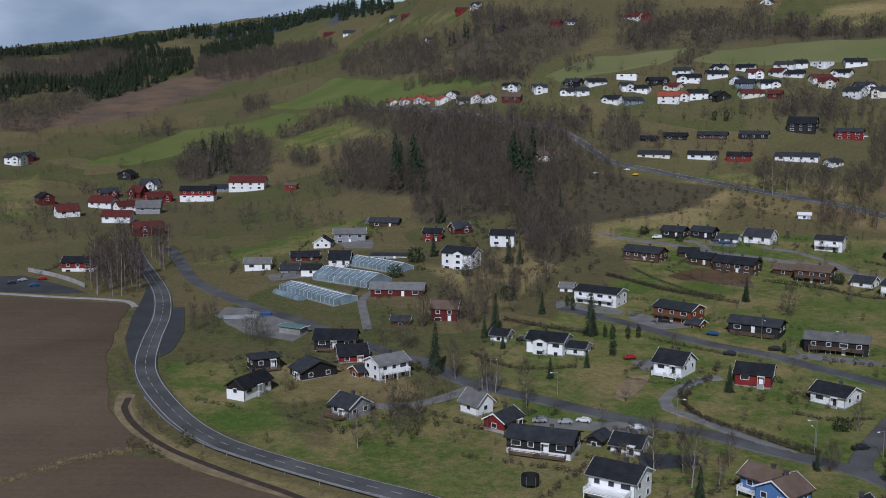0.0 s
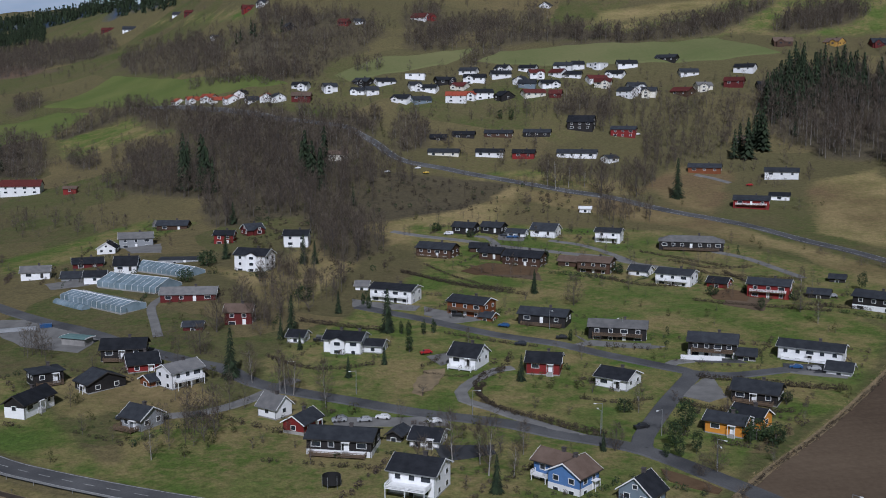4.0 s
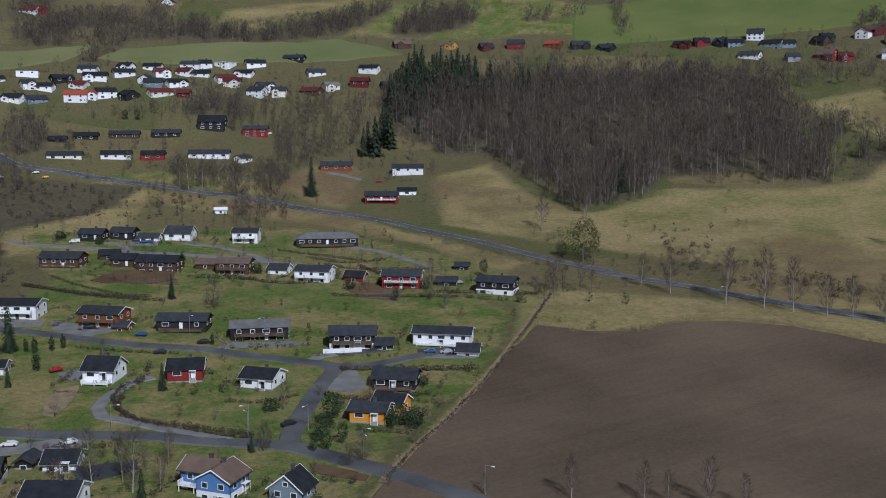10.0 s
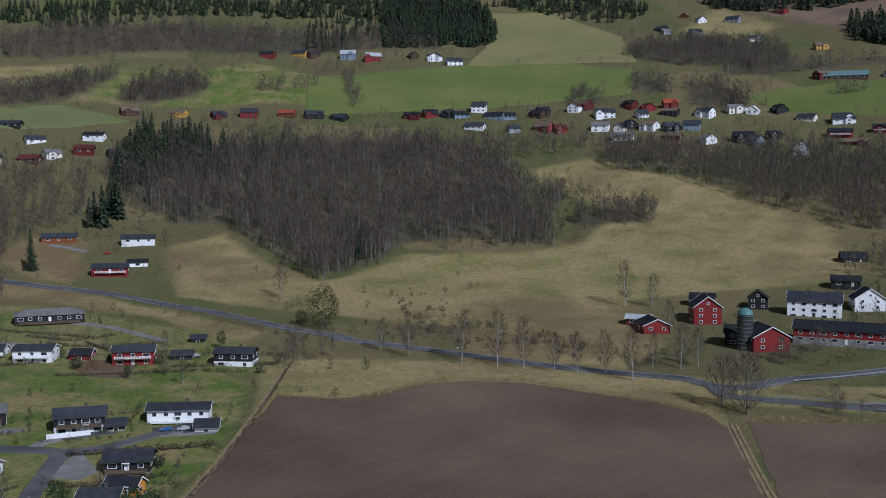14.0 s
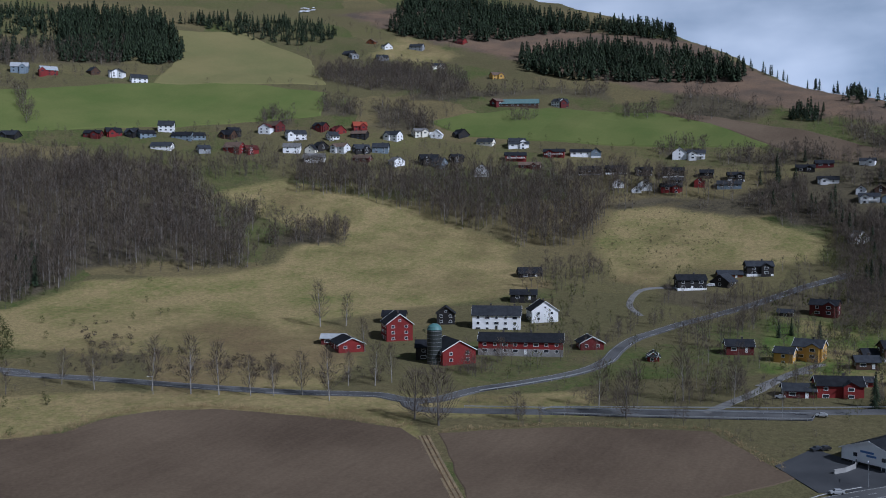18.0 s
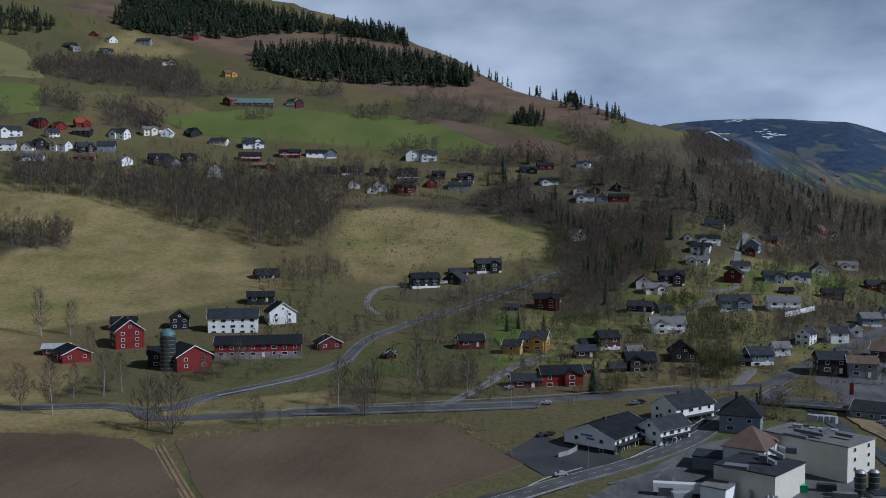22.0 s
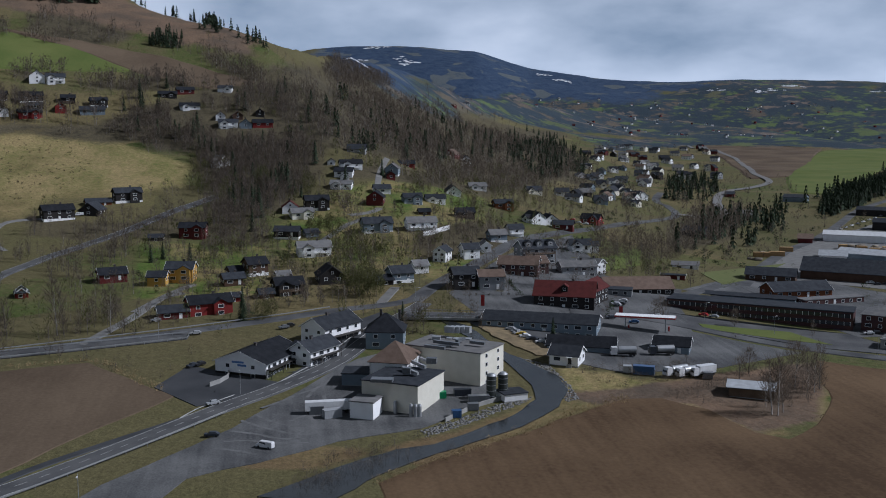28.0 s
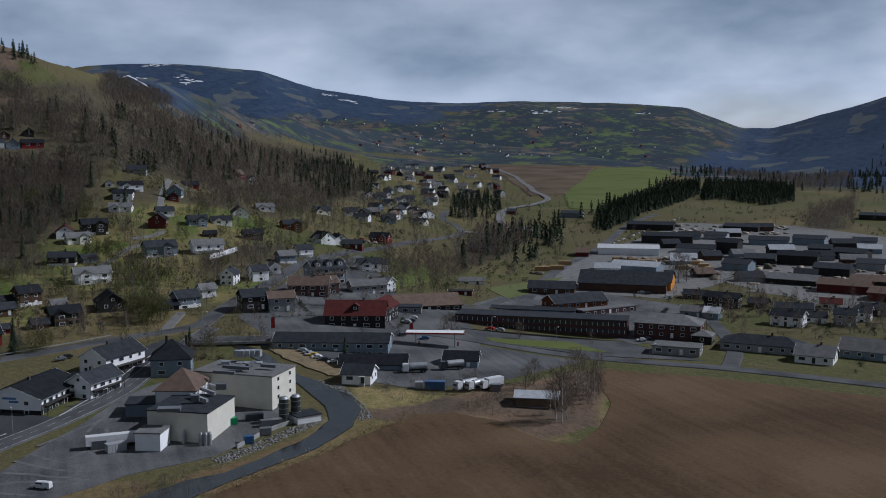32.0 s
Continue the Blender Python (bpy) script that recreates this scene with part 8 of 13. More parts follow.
house(288.5, 780.6, -55, 14.0, 9.8, 5.6, "white", "white", pitch=2, group='houses of the hillside estate', wing=((2.7, 5.6, 1.6),))
house(277.9, 753.1, 4, 15.5, 8.6, 4.8, "white", "red", pitch=30, group='houses of the hillside estate')
house(279.4, 742.5, -29, 12.4, 9.4, 4.8, "cream", "red", pitch=30, group='houses of the hillside estate', wing=((2.2, 5.6, 1.6),))
house(295.4, 758.6, -43, 14.0, 8.2, 4.4, "white", "black", pitch=30, group='houses of the hillside estate', wing=((-3.6, 5.6, 1.6),))
house(309.8, 771.5, -8, 15.5, 9.0, 4.8, "white", "black", pitch=30, group='houses of the hillside estate')
house(288.9, 716.7, -57, 12.9, 9.8, 6.4, "white", "slate", pitch=30, group='houses of the hillside estate')
house(297.9, 722.6, 1, 13.1, 8.6, 6.4, "white", "slate", pitch=30, group='houses of the hillside estate', wing=((2.3, 5.6, 1.6),))
house(303.9, 710.9, -31, 10.3, 9.4, 5.2, "cream", "slate", pitch=30, group='houses of the hillside estate', wing=((-1.9, 5.6, 1.6),))
house(344.5, 773.0, -46, 17.0, 8.2, 4.8, "dark", "slate", pitch=30, group='houses of the hillside estate')
house(347.8, 739.4, -11, 14.0, 9.0, 4.4, "white", "slate", pitch=30, group='houses of the hillside estate')
house(327.6, 704.7, -60, 15.5, 9.8, 4.8, "brown", "red", pitch=30, group='houses of the hillside estate')
house(343.9, 705.2, -2, 11.4, 8.6, 4.8, "cream", "grey", pitch=30, group='houses of the hillside estate', wing=((-2.0, 5.6, 1.6),))
house(367.2, 701.9, -36, 14.0, 9.4, 5.3, "maroon", "red", pitch=30, group='houses of the hillside estate')
house(386.1, 721.6, -50, 15.5, 8.2, 5.5, "white", "black", pitch=30, group='houses of the hillside estate')
house(384.2, 685.5, -15, 13.1, 9.0, 4.8, "dark", "black", pitch=30, group='houses of the hillside estate', wing=((2.4, 5.6, 1.6),))
house(-41.2, 1206.0, -20, 14.0, 8.2, 6.4, "maroon", "red", group='hill farms', chimney=1, pitch=32)
house(21.2, 1042.3, 13, 15.5, 9.0, 6.3, "red", "red", group='hill farms', chimney=1, pitch=40, wing=((-3.1, 5.6, 1.6),))
house(33.8, 1030.9, -37, 10.4, 9.8, 4.8, "white", "slate", group='hill farms', chimney=1, pitch=36, wing=((1.9, 5.6, 1.6),))
house(-10.0, 1024.9, 24, 14.0, 8.6, 3.4, "white", "slate", group='hill farms', chimney=1, pitch=32)
house(53.0, 935.6, -73, 11.5, 10.0, 4.2, "dark", "slate", group='hill farms', chimney=1, pitch=40, wing=((0.5, 5.0, 1.4),))
house(102.4, 933.5, -28, 9.4, 8.2, 4.2, "red", "red", group='hill farms', chimney=1, pitch=36)
house(116.5, 935.5, 7, 9.5, 9.0, 3.0, "white", "slate", group='hill farms', chimney=1, pitch=32)
house(173.4, 937.2, -45, 15.5, 9.8, 4.5, "white", "red", group='hill farms', chimney=1, pitch=40)
house(181.6, 936.0, 13, 9.0, 8.6, 4.2, "red", "red", group='hill farms', chimney=1, pitch=36, wing=((1.5, 5.6, 1.6),))
house(297.1, 946.1, -132, 9.0, 10.4, 3.0, "white", "slate", group='hill farms', chimney=1, pitch=32, wing=((0.5, 5.0, 1.4),))
house(-55.9, 1248.0, -19, 15.4, 8.2, 5.0, "white", "slate", group='hill farms', chimney=1, pitch=40)
house(439.1, 761.5, -16, 14.7, 9.0, 4.2, "brown", "brown", group='hill farms', chimney=1, pitch=36, wing=((-2.6, 5.6, 1.6),))
house(477.2, 747.8, -67, 14.0, 9.8, 4.2, "ochre", "brown", group='hill farms', chimney=1, pitch=32, wing=((3.0, 5.6, 1.6),))
house(500.1, 723.7, -11, 11.8, 8.6, 4.2, "maroon", "slate", group='hill farms', chimney=1, pitch=40, wing=((-2.1, 5.6, 1.6),))
house(522.3, 711.3, -44, 13.8, 9.4, 5.3, "red", "slate", group='hill farms', chimney=1, pitch=36)
house(548.6, 692.6, -60, 14.0, 8.2, 5.3, "orange", "tile", group='hill farms', chimney=1, pitch=32)
house(563.4, 674.9, -26, 15.5, 9.0, 4.2, "dark", "slate", group='hill farms', chimney=1, pitch=40, wing=((3.7, 5.6, 1.6),))
house(578.9, 660.3, -76, 14.7, 9.8, 4.2, "dark", "slate", group='hill farms', chimney=1, pitch=36, wing=((-2.6, 5.6, 1.6),))
house(-254.2, 642.7, -49, 10.8, 8.7, 5.1, "maroon", "black", group='houses of the hamlet', pitch=32)
house(-227.1, 607.0, 34, 13.0, 9.0, 4.2, "white", "red", group='houses of the hamlet', pitch=40)
house(-217.2, 644.6, -16, 16.7, 9.8, 4.2, "white", "red", group='houses of the hamlet', pitch=36)
house(-199.8, 633.5, 41, 12.6, 8.6, 4.0, "white", "red", group='houses of the hamlet', pitch=32)
house(-183.8, 628.8, 8, 14.6, 9.4, 4.2, "grey", "grey", group='houses of the hamlet', pitch=40)
house(-191.7, 593.1, -4, 17.0, 8.2, 4.2, "white", "red", group='houses of the hamlet', pitch=36)
house(-226.1, 680.9, 32, 12.0, 9.0, 3.8, "maroon", "slate", group='houses of the hamlet', pitch=32, wing=((2.2, 5.6, 1.6),))
house(-206.9, 685.3, -18, 9.0, 9.8, 4.2, "maroon", "red", group='houses of the hamlet', pitch=40, wing=((-1.6, 5.6, 1.6),))
house(-188.6, 666.9, 40, 17.0, 8.6, 4.2, "red", "red", group='houses of the hamlet', pitch=36, wing=((3.8, 5.6, 1.6),))
house(-233.2, 747.7, -97, 12.2, 10.4, 4.2, "dark", "black", group='houses of the hamlet', pitch=32, wing=((0.5, 5.0, 1.4),))
house(-206.8, 712.9, -6, 12.4, 8.2, 4.2, "white", "slate", group='houses of the hamlet', pitch=40, wing=((2.2, 5.6, 1.6),))
house(-163.9, 556.2, 30, 16.2, 9.0, 4.2, "maroon", "red", group='houses of the hamlet', pitch=36, wing=((-2.9, 5.6, 1.6),))
house(-329.1, 780.9, -12, 14.0, 9.8, 6.4, "white", "slate", group='houses of the hamlet', pitch=32, wing=((3.2, 5.6, 1.6),))
house(-326.5, 798.2, 46, 9.0, 8.6, 4.2, "maroon", "slate", group='houses of the hamlet', pitch=40, wing=((-1.6, 5.6, 1.6),))
house(-65.5, 474.7, 7, 12.9, 8.0, 2.4, "maroon", "black", group='houses of the hamlet')
house(-59.8, 502.1, -95, 9.0, 8.4, 3.0, "white", "black", group='houses of the hamlet', pitch=32)
house(-84.5, 456.9, 4, 11.6, 8.0, 3.7, "white", "grey", group='houses of the hamlet')
house(-68.6, 449.4, -1, 7.8, 8.0, 1.5, "grey", "slate", group='houses of the hamlet')
house(8.7, 512.5, 23, 9.0, 8.6, 3.0, "maroon", "slate", group='houses of the hamlet', pitch=32, wing=((1.1, 5.6, 1.6),))
house(-120.2, 1325.4, -3, 15.5, 9.4, 5.4, "white", "slate", group='houses of the hamlet', pitch=40)
house(-152.9, 1398.8, -16, 17.0, 8.2, 5.7, "maroon", "red", group='houses of the hamlet', pitch=36, wing=((3.1, 5.6, 1.6),))
house(-165.9, 456.7, 2, 14.3, 8.0, 4.4, "red", "black", base='white', base_h=1.6)
house(-163.0, 671.5, -0, 22.2, 10.0, 7.7, "red", "black", base='white', name='barn', chimney=0, base_h=4.2)
house(-135.1, 700.1, -3, 24.6, 11.0, 7.2, "white", "red", pitch=33, chimney=2)
house(-102.1, 679.7, -6, 8.0, 5.0, 4.2, "red", "brown", name='shed', chimney=0)
house(-151.8, 702.1, 12, 20.0, 8.0, 3.6, "steel", "slate", name='barn', chimney=0)
house(-54.7, 277.0, 62, 12.3, 6.0, 4.0, "dark", "black", base='white', base_h=3.0, pitch=34)
house(-55.2, 302.7, 26, 8.4, 7.2, 4.0, "dark", "slate", hip=True, deck=2, pitch=17)
house(-38.9, 295.1, -55, 7.6, 11.5, 2.8, "dark", "slate", name='garage', chimney=0, pitch=23)
house(-34.9, 324.1, -4, 13.2, 9.0, 4.1, "dark", "black", deck=2)
house(-28.9, 311.3, 13, 9.0, 9.0, 2.7, "red", "black")
house(-24.4, 294.7, 37, 5.2, 5.0, 2.0, "orange", "slate", name='shed', chimney=0)
house(-16.8, 293.9, 37, 10.6, 7.7, 5.1, "white", "grey", deck=2, pitch=24)
house(-24.6, 260.2, -42, 7.2, 7.8, 3.2, "grey", "slate", deck=3, pitch=30)
house(-57.5, 437.9, -2, 8.6, 7.0, 3.5, "white", "black")
house(-46.6, 454.4, -4, 9.4, 9.0, 4.1, "white", "black", pitch=35)
greenhouse(-50.4, 398.1, -50, 40.0, 11.0, 3.0, 0.1)
greenhouse(-38.8, 422.9, -40, 32.0, 15.0, 2.6, 0.19)
greenhouse(-28.3, 445.5, -46, 33.0, 11.0, 2.4, 0.17)
polytunnel(-62.0, 399.5, -52, 21.0, 3.6)
house(-24.2, 467.4, -7, 18.7, 8.0, 1.8, "grey", "slate", pitch=2, name='shed', chimney=0)
patch("gravel_yard", [(-84.1, 384.2), (-67.7, 377.8), (-44.8, 350.0), (-50.3, 332.2), (-69.9, 345.0), (-85.5, 371.0)], M_GRAVEL, "grey gravel yard", "pavement", rough=1)
house(-51.9, 343.3, -30, 9.0, 4.5, 2.6, "stone", "teal", pitch=4, name="shed", chimney=0, windows=False)
crate(-75.0, 365.8, 12, 12, 1.6, 1.0, 'silver')
crate(-66.0, 368.5, 12, 4, 1.6, 1.2, 'blue')
house(624.8, 617.4, -67, 13.7, 8.2, 4.7, "maroon", "black", group='houses along the hill road', pitch=32, wing=((2.5, 5.6, 1.6),))
house(638.4, 609.1, -32, 12.3, 9.0, 4.3, "red", "black", group='houses along the hill road', pitch=40, wing=((-2.2, 5.6, 1.6),))
house(647.8, 596.8, -82, 9.8, 9.8, 4.7, "dark", "slate", group='houses along the hill road', pitch=36, wing=((1.8, 5.6, 1.6),))
house(653.6, 587.5, -24, 14.0, 8.6, 4.7, "steel", "black", group='houses along the hill road', pitch=32)
house(678.1, 587.0, -57, 13.0, 9.4, 6.4, "white", "slate", group='houses along the hill road', pitch=40)
house(671.1, 563.7, -72, 17.0, 8.2, 5.3, "steel", "black", group='houses along the hill road', pitch=36)
house(681.1, 555.8, -37, 10.8, 9.0, 4.1, "steel", "black", group='houses along the hill road', pitch=32)
house(700.4, 539.7, -87, 12.3, 9.8, 4.7, "brown", "black", group='houses along the hill road', pitch=40, wing=((-2.2, 5.6, 1.6),))
house(707.3, 539.2, -29, 10.9, 8.6, 6.0, "dark", "black", group='houses along the hill road', pitch=36)
house(727.9, 519.5, -169, 10.0, 10.4, 6.0, "white", "red", group='houses along the hill road', pitch=32, wing=((0.5, 5.0, 1.4),))
house(737.4, 514.4, -113, 9.0, 9.7, 6.0, "maroon", "brown", group='houses along the hill road', pitch=40)
house(730.7, 491.2, -42, 17.0, 9.0, 5.9, "white", "slate", group='houses along the hill road', pitch=36, wing=((-5.5, 5.6, 1.6),))
house(759.6, 484.3, -92, 11.1, 9.8, 6.0, "maroon", "black", group='houses along the hill road', pitch=32, wing=((2.0, 5.6, 1.6),))
house(744.7, 462.8, -34, 9.0, 8.6, 4.7, "white", "slate", group='houses along the hill road', pitch=40)
house(763.3, 468.9, -117, 11.0, 11.1, 4.3, "red", "red", group='houses along the hill road', pitch=36, wing=((0.5, 5.0, 1.4),))
house(760.8, 445.4, -82, 14.0, 8.2, 5.9, "dark", "brown", group='houses along the hill road', pitch=32)
house(778.0, 455.6, -46, 12.1, 9.0, 5.4, "red", "tile", group='houses along the hill road', pitch=40, wing=((2.2, 5.6, 1.6),))
house(773.0, 419.3, -96, 14.7, 9.8, 6.4, "white", "slate", group='houses along the hill road', pitch=36, wing=((-2.6, 5.6, 1.6),))
house(794.5, 403.8, -39, 12.9, 8.6, 6.0, "cream", "grey", group='houses along the hill road', pitch=32, wing=((2.3, 5.6, 1.6),))
house(798.5, 389.0, -166, 9.0, 9.6, 4.3, "white", "white", group='houses along the hill road', pitch=40, wing=((0.5, 5.0, 1.4),))
house(639.3, 558.0, -71, 17.0, 8.2, 4.5, "white", "slate", group='houses along the hill road', pitch=36)
house(655.4, 529.6, -37, 9.4, 9.0, 4.5, "grey", "slate", group='houses along the hill road', pitch=32)
house(673.8, 512.7, -88, 15.5, 9.8, 6.4, "red", "brown", group='houses along the hill road', pitch=40)
house(680.4, 501.4, -30, 10.4, 8.6, 4.5, "red", "red", group='houses along the hill road', pitch=36, wing=((-1.9, 5.6, 1.6),))
house(704.5, 477.1, -64, 14.0, 9.4, 5.7, "white", "grey", group='houses along the hill road', pitch=32)
house(713.8, 462.9, -172, 12.3, 9.0, 4.5, "cream", "black", group='houses along the hill road', pitch=40, wing=((0.5, 5.0, 1.4),))
house(721.6, 460.4, -116, 9.5, 10.6, 5.2, "dark", "black", group='houses along the hill road', pitch=36)
house(724.6, 443.0, -93, 14.0, 9.8, 6.4, "white", "brown", group='houses along the hill road', pitch=32, wing=((-2.9, 5.6, 1.6),))
house(729.9, 425.7, -36, 13.2, 8.6, 5.1, "dark", "slate", group='houses along the hill road', pitch=40, wing=((2.4, 5.6, 1.6),))
house(740.5, 413.1, -69, 13.2, 9.4, 5.7, "steel", "slate", group='houses along the hill road', pitch=36)
house(715.4, 384.9, -120, 9.9, 9.7, 5.4, "white", "grey", group='houses along the hill road', pitch=32)
house(731.5, 363.6, -50, 15.5, 9.0, 5.5, "dark", "black", group='houses along the hill road', pitch=40, wing=((-3.3, 5.6, 1.6),))
house(728.5, 352.8, -99, 9.9, 9.8, 5.4, "steel", "slate", group='houses along the hill road', pitch=36)
house(743.4, 344.9, -41, 10.0, 8.6, 4.9, "dark", "black", group='houses along the hill road', pitch=32, wing=((-1.8, 5.6, 1.6),))
house(811.6, 372.7, -124, 12.9, 11.1, 4.3, "dark", "black", group='houses along the hill road', pitch=40, wing=((0.5, 5.0, 1.4),))
house(798.3, 342.6, -89, 14.5, 8.2, 4.3, "cream", "slate", group='houses along the hill road', pitch=36)
house(802.7, 316.0, -55, 14.0, 9.0, 5.8, "white", "slate", group='houses along the hill road', pitch=32, wing=((4.3, 5.6, 1.6),))
house(694.0, 448.7, -65, 17.0, 9.4, 4.3, "white", "grey", group='houses along the hill road', pitch=36)
house(715.7, 416.4, -82, 14.0, 8.2, 3.9, "maroon", "brown", group='houses along the hill road', pitch=32)
house(671.8, 38.4, -145, 9.0, 9.7, 4.3, "white", "grey", group='houses along the hill road', pitch=40, wing=((0.5, 5.0, 1.4),))
house(761.2, 723.1, -117, 9.0, 8.7, 6.4, "white", "slate", group='hill farms', chimney=1, pitch=32, wing=((0.5, 5.0, 1.4),))
house(765.3, 696.2, -34, 15.5, 9.0, 4.9, "white", "slate", group='hill farms', chimney=1, pitch=40)
house(986.9, 590.5, -94, 12.9, 9.8, 4.7, "dark", "slate", group='hill farms', chimney=1, pitch=36)
house(981.6, 581.9, -35, 9.0, 8.6, 3.8, "grey", "grey", group='hill farms', chimney=1, pitch=32, wing=((-1.6, 5.6, 1.6),))
house(1038.5, 570.8, -131, 12.0, 10.0, 4.2, "white", "slate", group='hill farms', chimney=1, pitch=40, wing=((0.5, 5.0, 1.4),))
house(1049.7, 537.5, -85, 15.9, 8.2, 6.4, "grey", "slate", group='hill farms', chimney=1, pitch=36)
house(992.8, 482.6, -50, 13.6, 9.0, 4.5, "cream", "slate", group='hill farms', chimney=1, pitch=32, wing=((2.5, 5.6, 1.6),))
house(1097.8, 503.2, -100, 10.9, 9.8, 4.2, "red", "red", group='hill farms', chimney=1, pitch=40)
house(982.1, 409.4, -43, 13.1, 8.6, 5.0, "ochre", "brown", group='hill farms', chimney=1, pitch=36, wing=((2.4, 5.6, 1.6),))
house(1045.4, 594.7, -175, 9.0, 10.4, 3.3, "orange", "brown", group='hill farms', chimney=1, pitch=32)
house(751.3, 741.1, -104, 9.0, 9.7, 4.3, "brown", "slate", group='hill farms', chimney=1, pitch=40)
house(995.8, 553.5, -47, 12.8, 9.0, 4.6, "grey", "slate", group='hill farms', chimney=1, pitch=36, wing=((-2.3, 5.6, 1.6),))
house(916.4, 318.8, -106, 9.0, 9.8, 5.9, "white", "slate", group='hill farms', chimney=1, pitch=32)
house(916.8, 314.7, -47, 9.0, 8.6, 5.2, "maroon", "slate", group='hill farms', chimney=1, pitch=40, wing=((-1.4, 5.6, 1.6),))
house(902.6, 356.4, -72, 43.3, 16.0, 4.9, "brown", "teal", name='barn', chimney=0, pitch=30)
house(896.5, 370.8, -28, 15.6, 10.0, 6.5, "maroon", "brown", name='barn', chimney=0)
house(640.3, 838.6, -59, 14.0, 8.2, 6.4, "red", "black", group='hill farms', chimney=1, pitch=32)
house(715.3, 762.6, -29, 15.5, 9.0, 6.4, "red", "tin", group='hill farms', chimney=1, pitch=40, wing=((-6.9, 5.6, 1.6),))
house(673.6, 827.5, -74, 17.0, 9.8, 6.4, "ochre", "slate", group='hill farms', chimney=1, pitch=36)
house(680.6, 815.8, -16, 11.9, 8.6, 6.4, "brown", "slate", group='hill farms', chimney=1, pitch=32, wing=((-2.1, 5.6, 1.6),))
house(702.5, 786.0, -50, 15.5, 9.4, 6.4, "steel", "tin", group='hill farms', chimney=1, pitch=40, wing=((3.0, 5.6, 1.6),))
house(764.3, 719.6, -162, 9.0, 9.0, 6.4, "white", "slate", group='hill farms', chimney=1, pitch=36, wing=((0.5, 5.0, 1.4),))
house(769.4, 699.6, -34, 14.0, 9.0, 4.2, "white", "slate", group='hill farms', chimney=1, pitch=32, wing=((2.7, 5.6, 1.6),))
house(383.8, 231.4, -134, 15.0, 11.9, 3.7, "red", "black", name='barn', chimney=0, pitch=24, group='farm buildings')
house(391.0, 242.9, -68, 10.5, 8.0, 3.1, "maroon", "tin", name='barn', chimney=0, pitch=20, group='farm buildings')
house(413.6, 222.5, -140, 13.0, 12.3, 8.1, "red", "black", pitch=36, chimney=1, group='farm buildings')
house(441.9, 239.1, -67, 11.3, 9.0, 4.2, "dark", "black", name='barn', chimney=0, group='farm buildings')
house(451.9, 215.4, -155, 7.0, 9.0, 5.6, "dark", "black", name='barn', chimney=0, pitch=36, extra='dark timber storehouse on the farmyard', group='farm buildings')
house(455.4, 189.4, -70, 23.2, 11.0, 7.2, "white", "slate", pitch=35, chimney=2, extra='long white two-storey wooden farmhouse with dark slate roof', group='farm buildings')
house(478.1, 174.1, -145, 11.0, 13.5, 6.2, "white", "black", pitch=34, group='farm buildings')
house(411.8, 159.7, -71, 36.5, 14.0, 6.4, "red", "black", base='stone', name='barn', chimney=3, pitch=22, extra='long red timber barn on a pale stone base', group='farm buildings', base_h=3.2)
house(384.9, 180.5, -133, 16.0, 14.8, 6.2, "red", "black", name='barn', chimney=0, pitch=28, group='farm buildings')
house(386.4, 191.5, -66, 12.1, 10.0, 5.3, "dark", "black", name='barn', chimney=0, group='farm buildings')
house(510.7, 196.8, -69, 14.0, 9.0, 4.6, "dark", "black", group='farm buildings')
house(432.7, 135.0, -148, 9.0, 10.5, 3.3, "maroon", "black", name='shed', chimney=0, group='farm buildings')
house(559.6, 211.9, -59, 13.5, 9.0, 2.7, "dark", "black", name='barn', chimney=0, pitch=35, group='farm buildings')
silo(377.0, 185.0, 3.1, 14.3)
house(419.6, 103.2, -86, 3.0, 4.0, 2.4, "red", "slate", group='houses between farm and town', name='shed', chimney=0)
house(600.6, -153.0, -163, 12.4, 10.1, 4.9, "white", "black", group='houses of the town', pitch=36, wing=((0.5, 5.0, 1.4),))
house(591.1, -168.8, -114, 12.5, 7.2, 4.9, "maroon", "slate", group='houses of the town', pitch=32)
house(637.9, -201.3, -129, 12.5, 7.2, 4.9, "red", "black", group='houses of the town', pitch=40, wing=((2.7, 5.6, 1.6),))
house(522.4, -158.4, -93, 12.2, 7.2, 4.9, "white", "slate", group='houses of the town', pitch=36, wing=((-2.2, 5.6, 1.6),))
house(465.4, -147.0, -142, 12.5, 7.2, 4.9, "white", "grey", group='houses of the town', pitch=32)
house(764.7, -193.9, -80, 12.5, 7.2, 4.9, "cream", "slate", group='houses of the town', pitch=40, wing=((-3.2, 5.6, 1.6),))
house(605.4, -163.6, -175, 10.5, 10.0, 4.2, "white", "black", group='houses of the town', pitch=36, wing=((0.5, 5.0, 1.4),))
house(773.5, -229.3, -128, 12.5, 7.2, 4.9, "white", "slate", group='houses of the town', pitch=32)
house(791.1, -224.2, -92, 11.0, 7.2, 4.9, "white", "slate", group='houses of the town', pitch=40)
house(881.1, -273.6, -142, 12.5, 7.2, 4.9, "steel", "slate", group='houses of the town', pitch=36)
house(1071.5, -343.0, -84, 12.5, 7.2, 4.9, "white", "slate", group='houses of the town', pitch=32, wing=((3.4, 5.6, 1.6),))
house(700.5, -52.3, -102, 12.5, 7.2, 4.2, "grey", "slate", group='houses of the town', pitch=40)
house(891.1, -158.9, -122, 12.5, 7.2, 4.2, "brown", "brown", group='houses of the town', pitch=36)
house(1877.9, -344.4, -86, 12.5, 7.2, 4.9, "white", "slate", group='houses of the town', pitch=32, wing=((-3.1, 5.6, 1.6),))
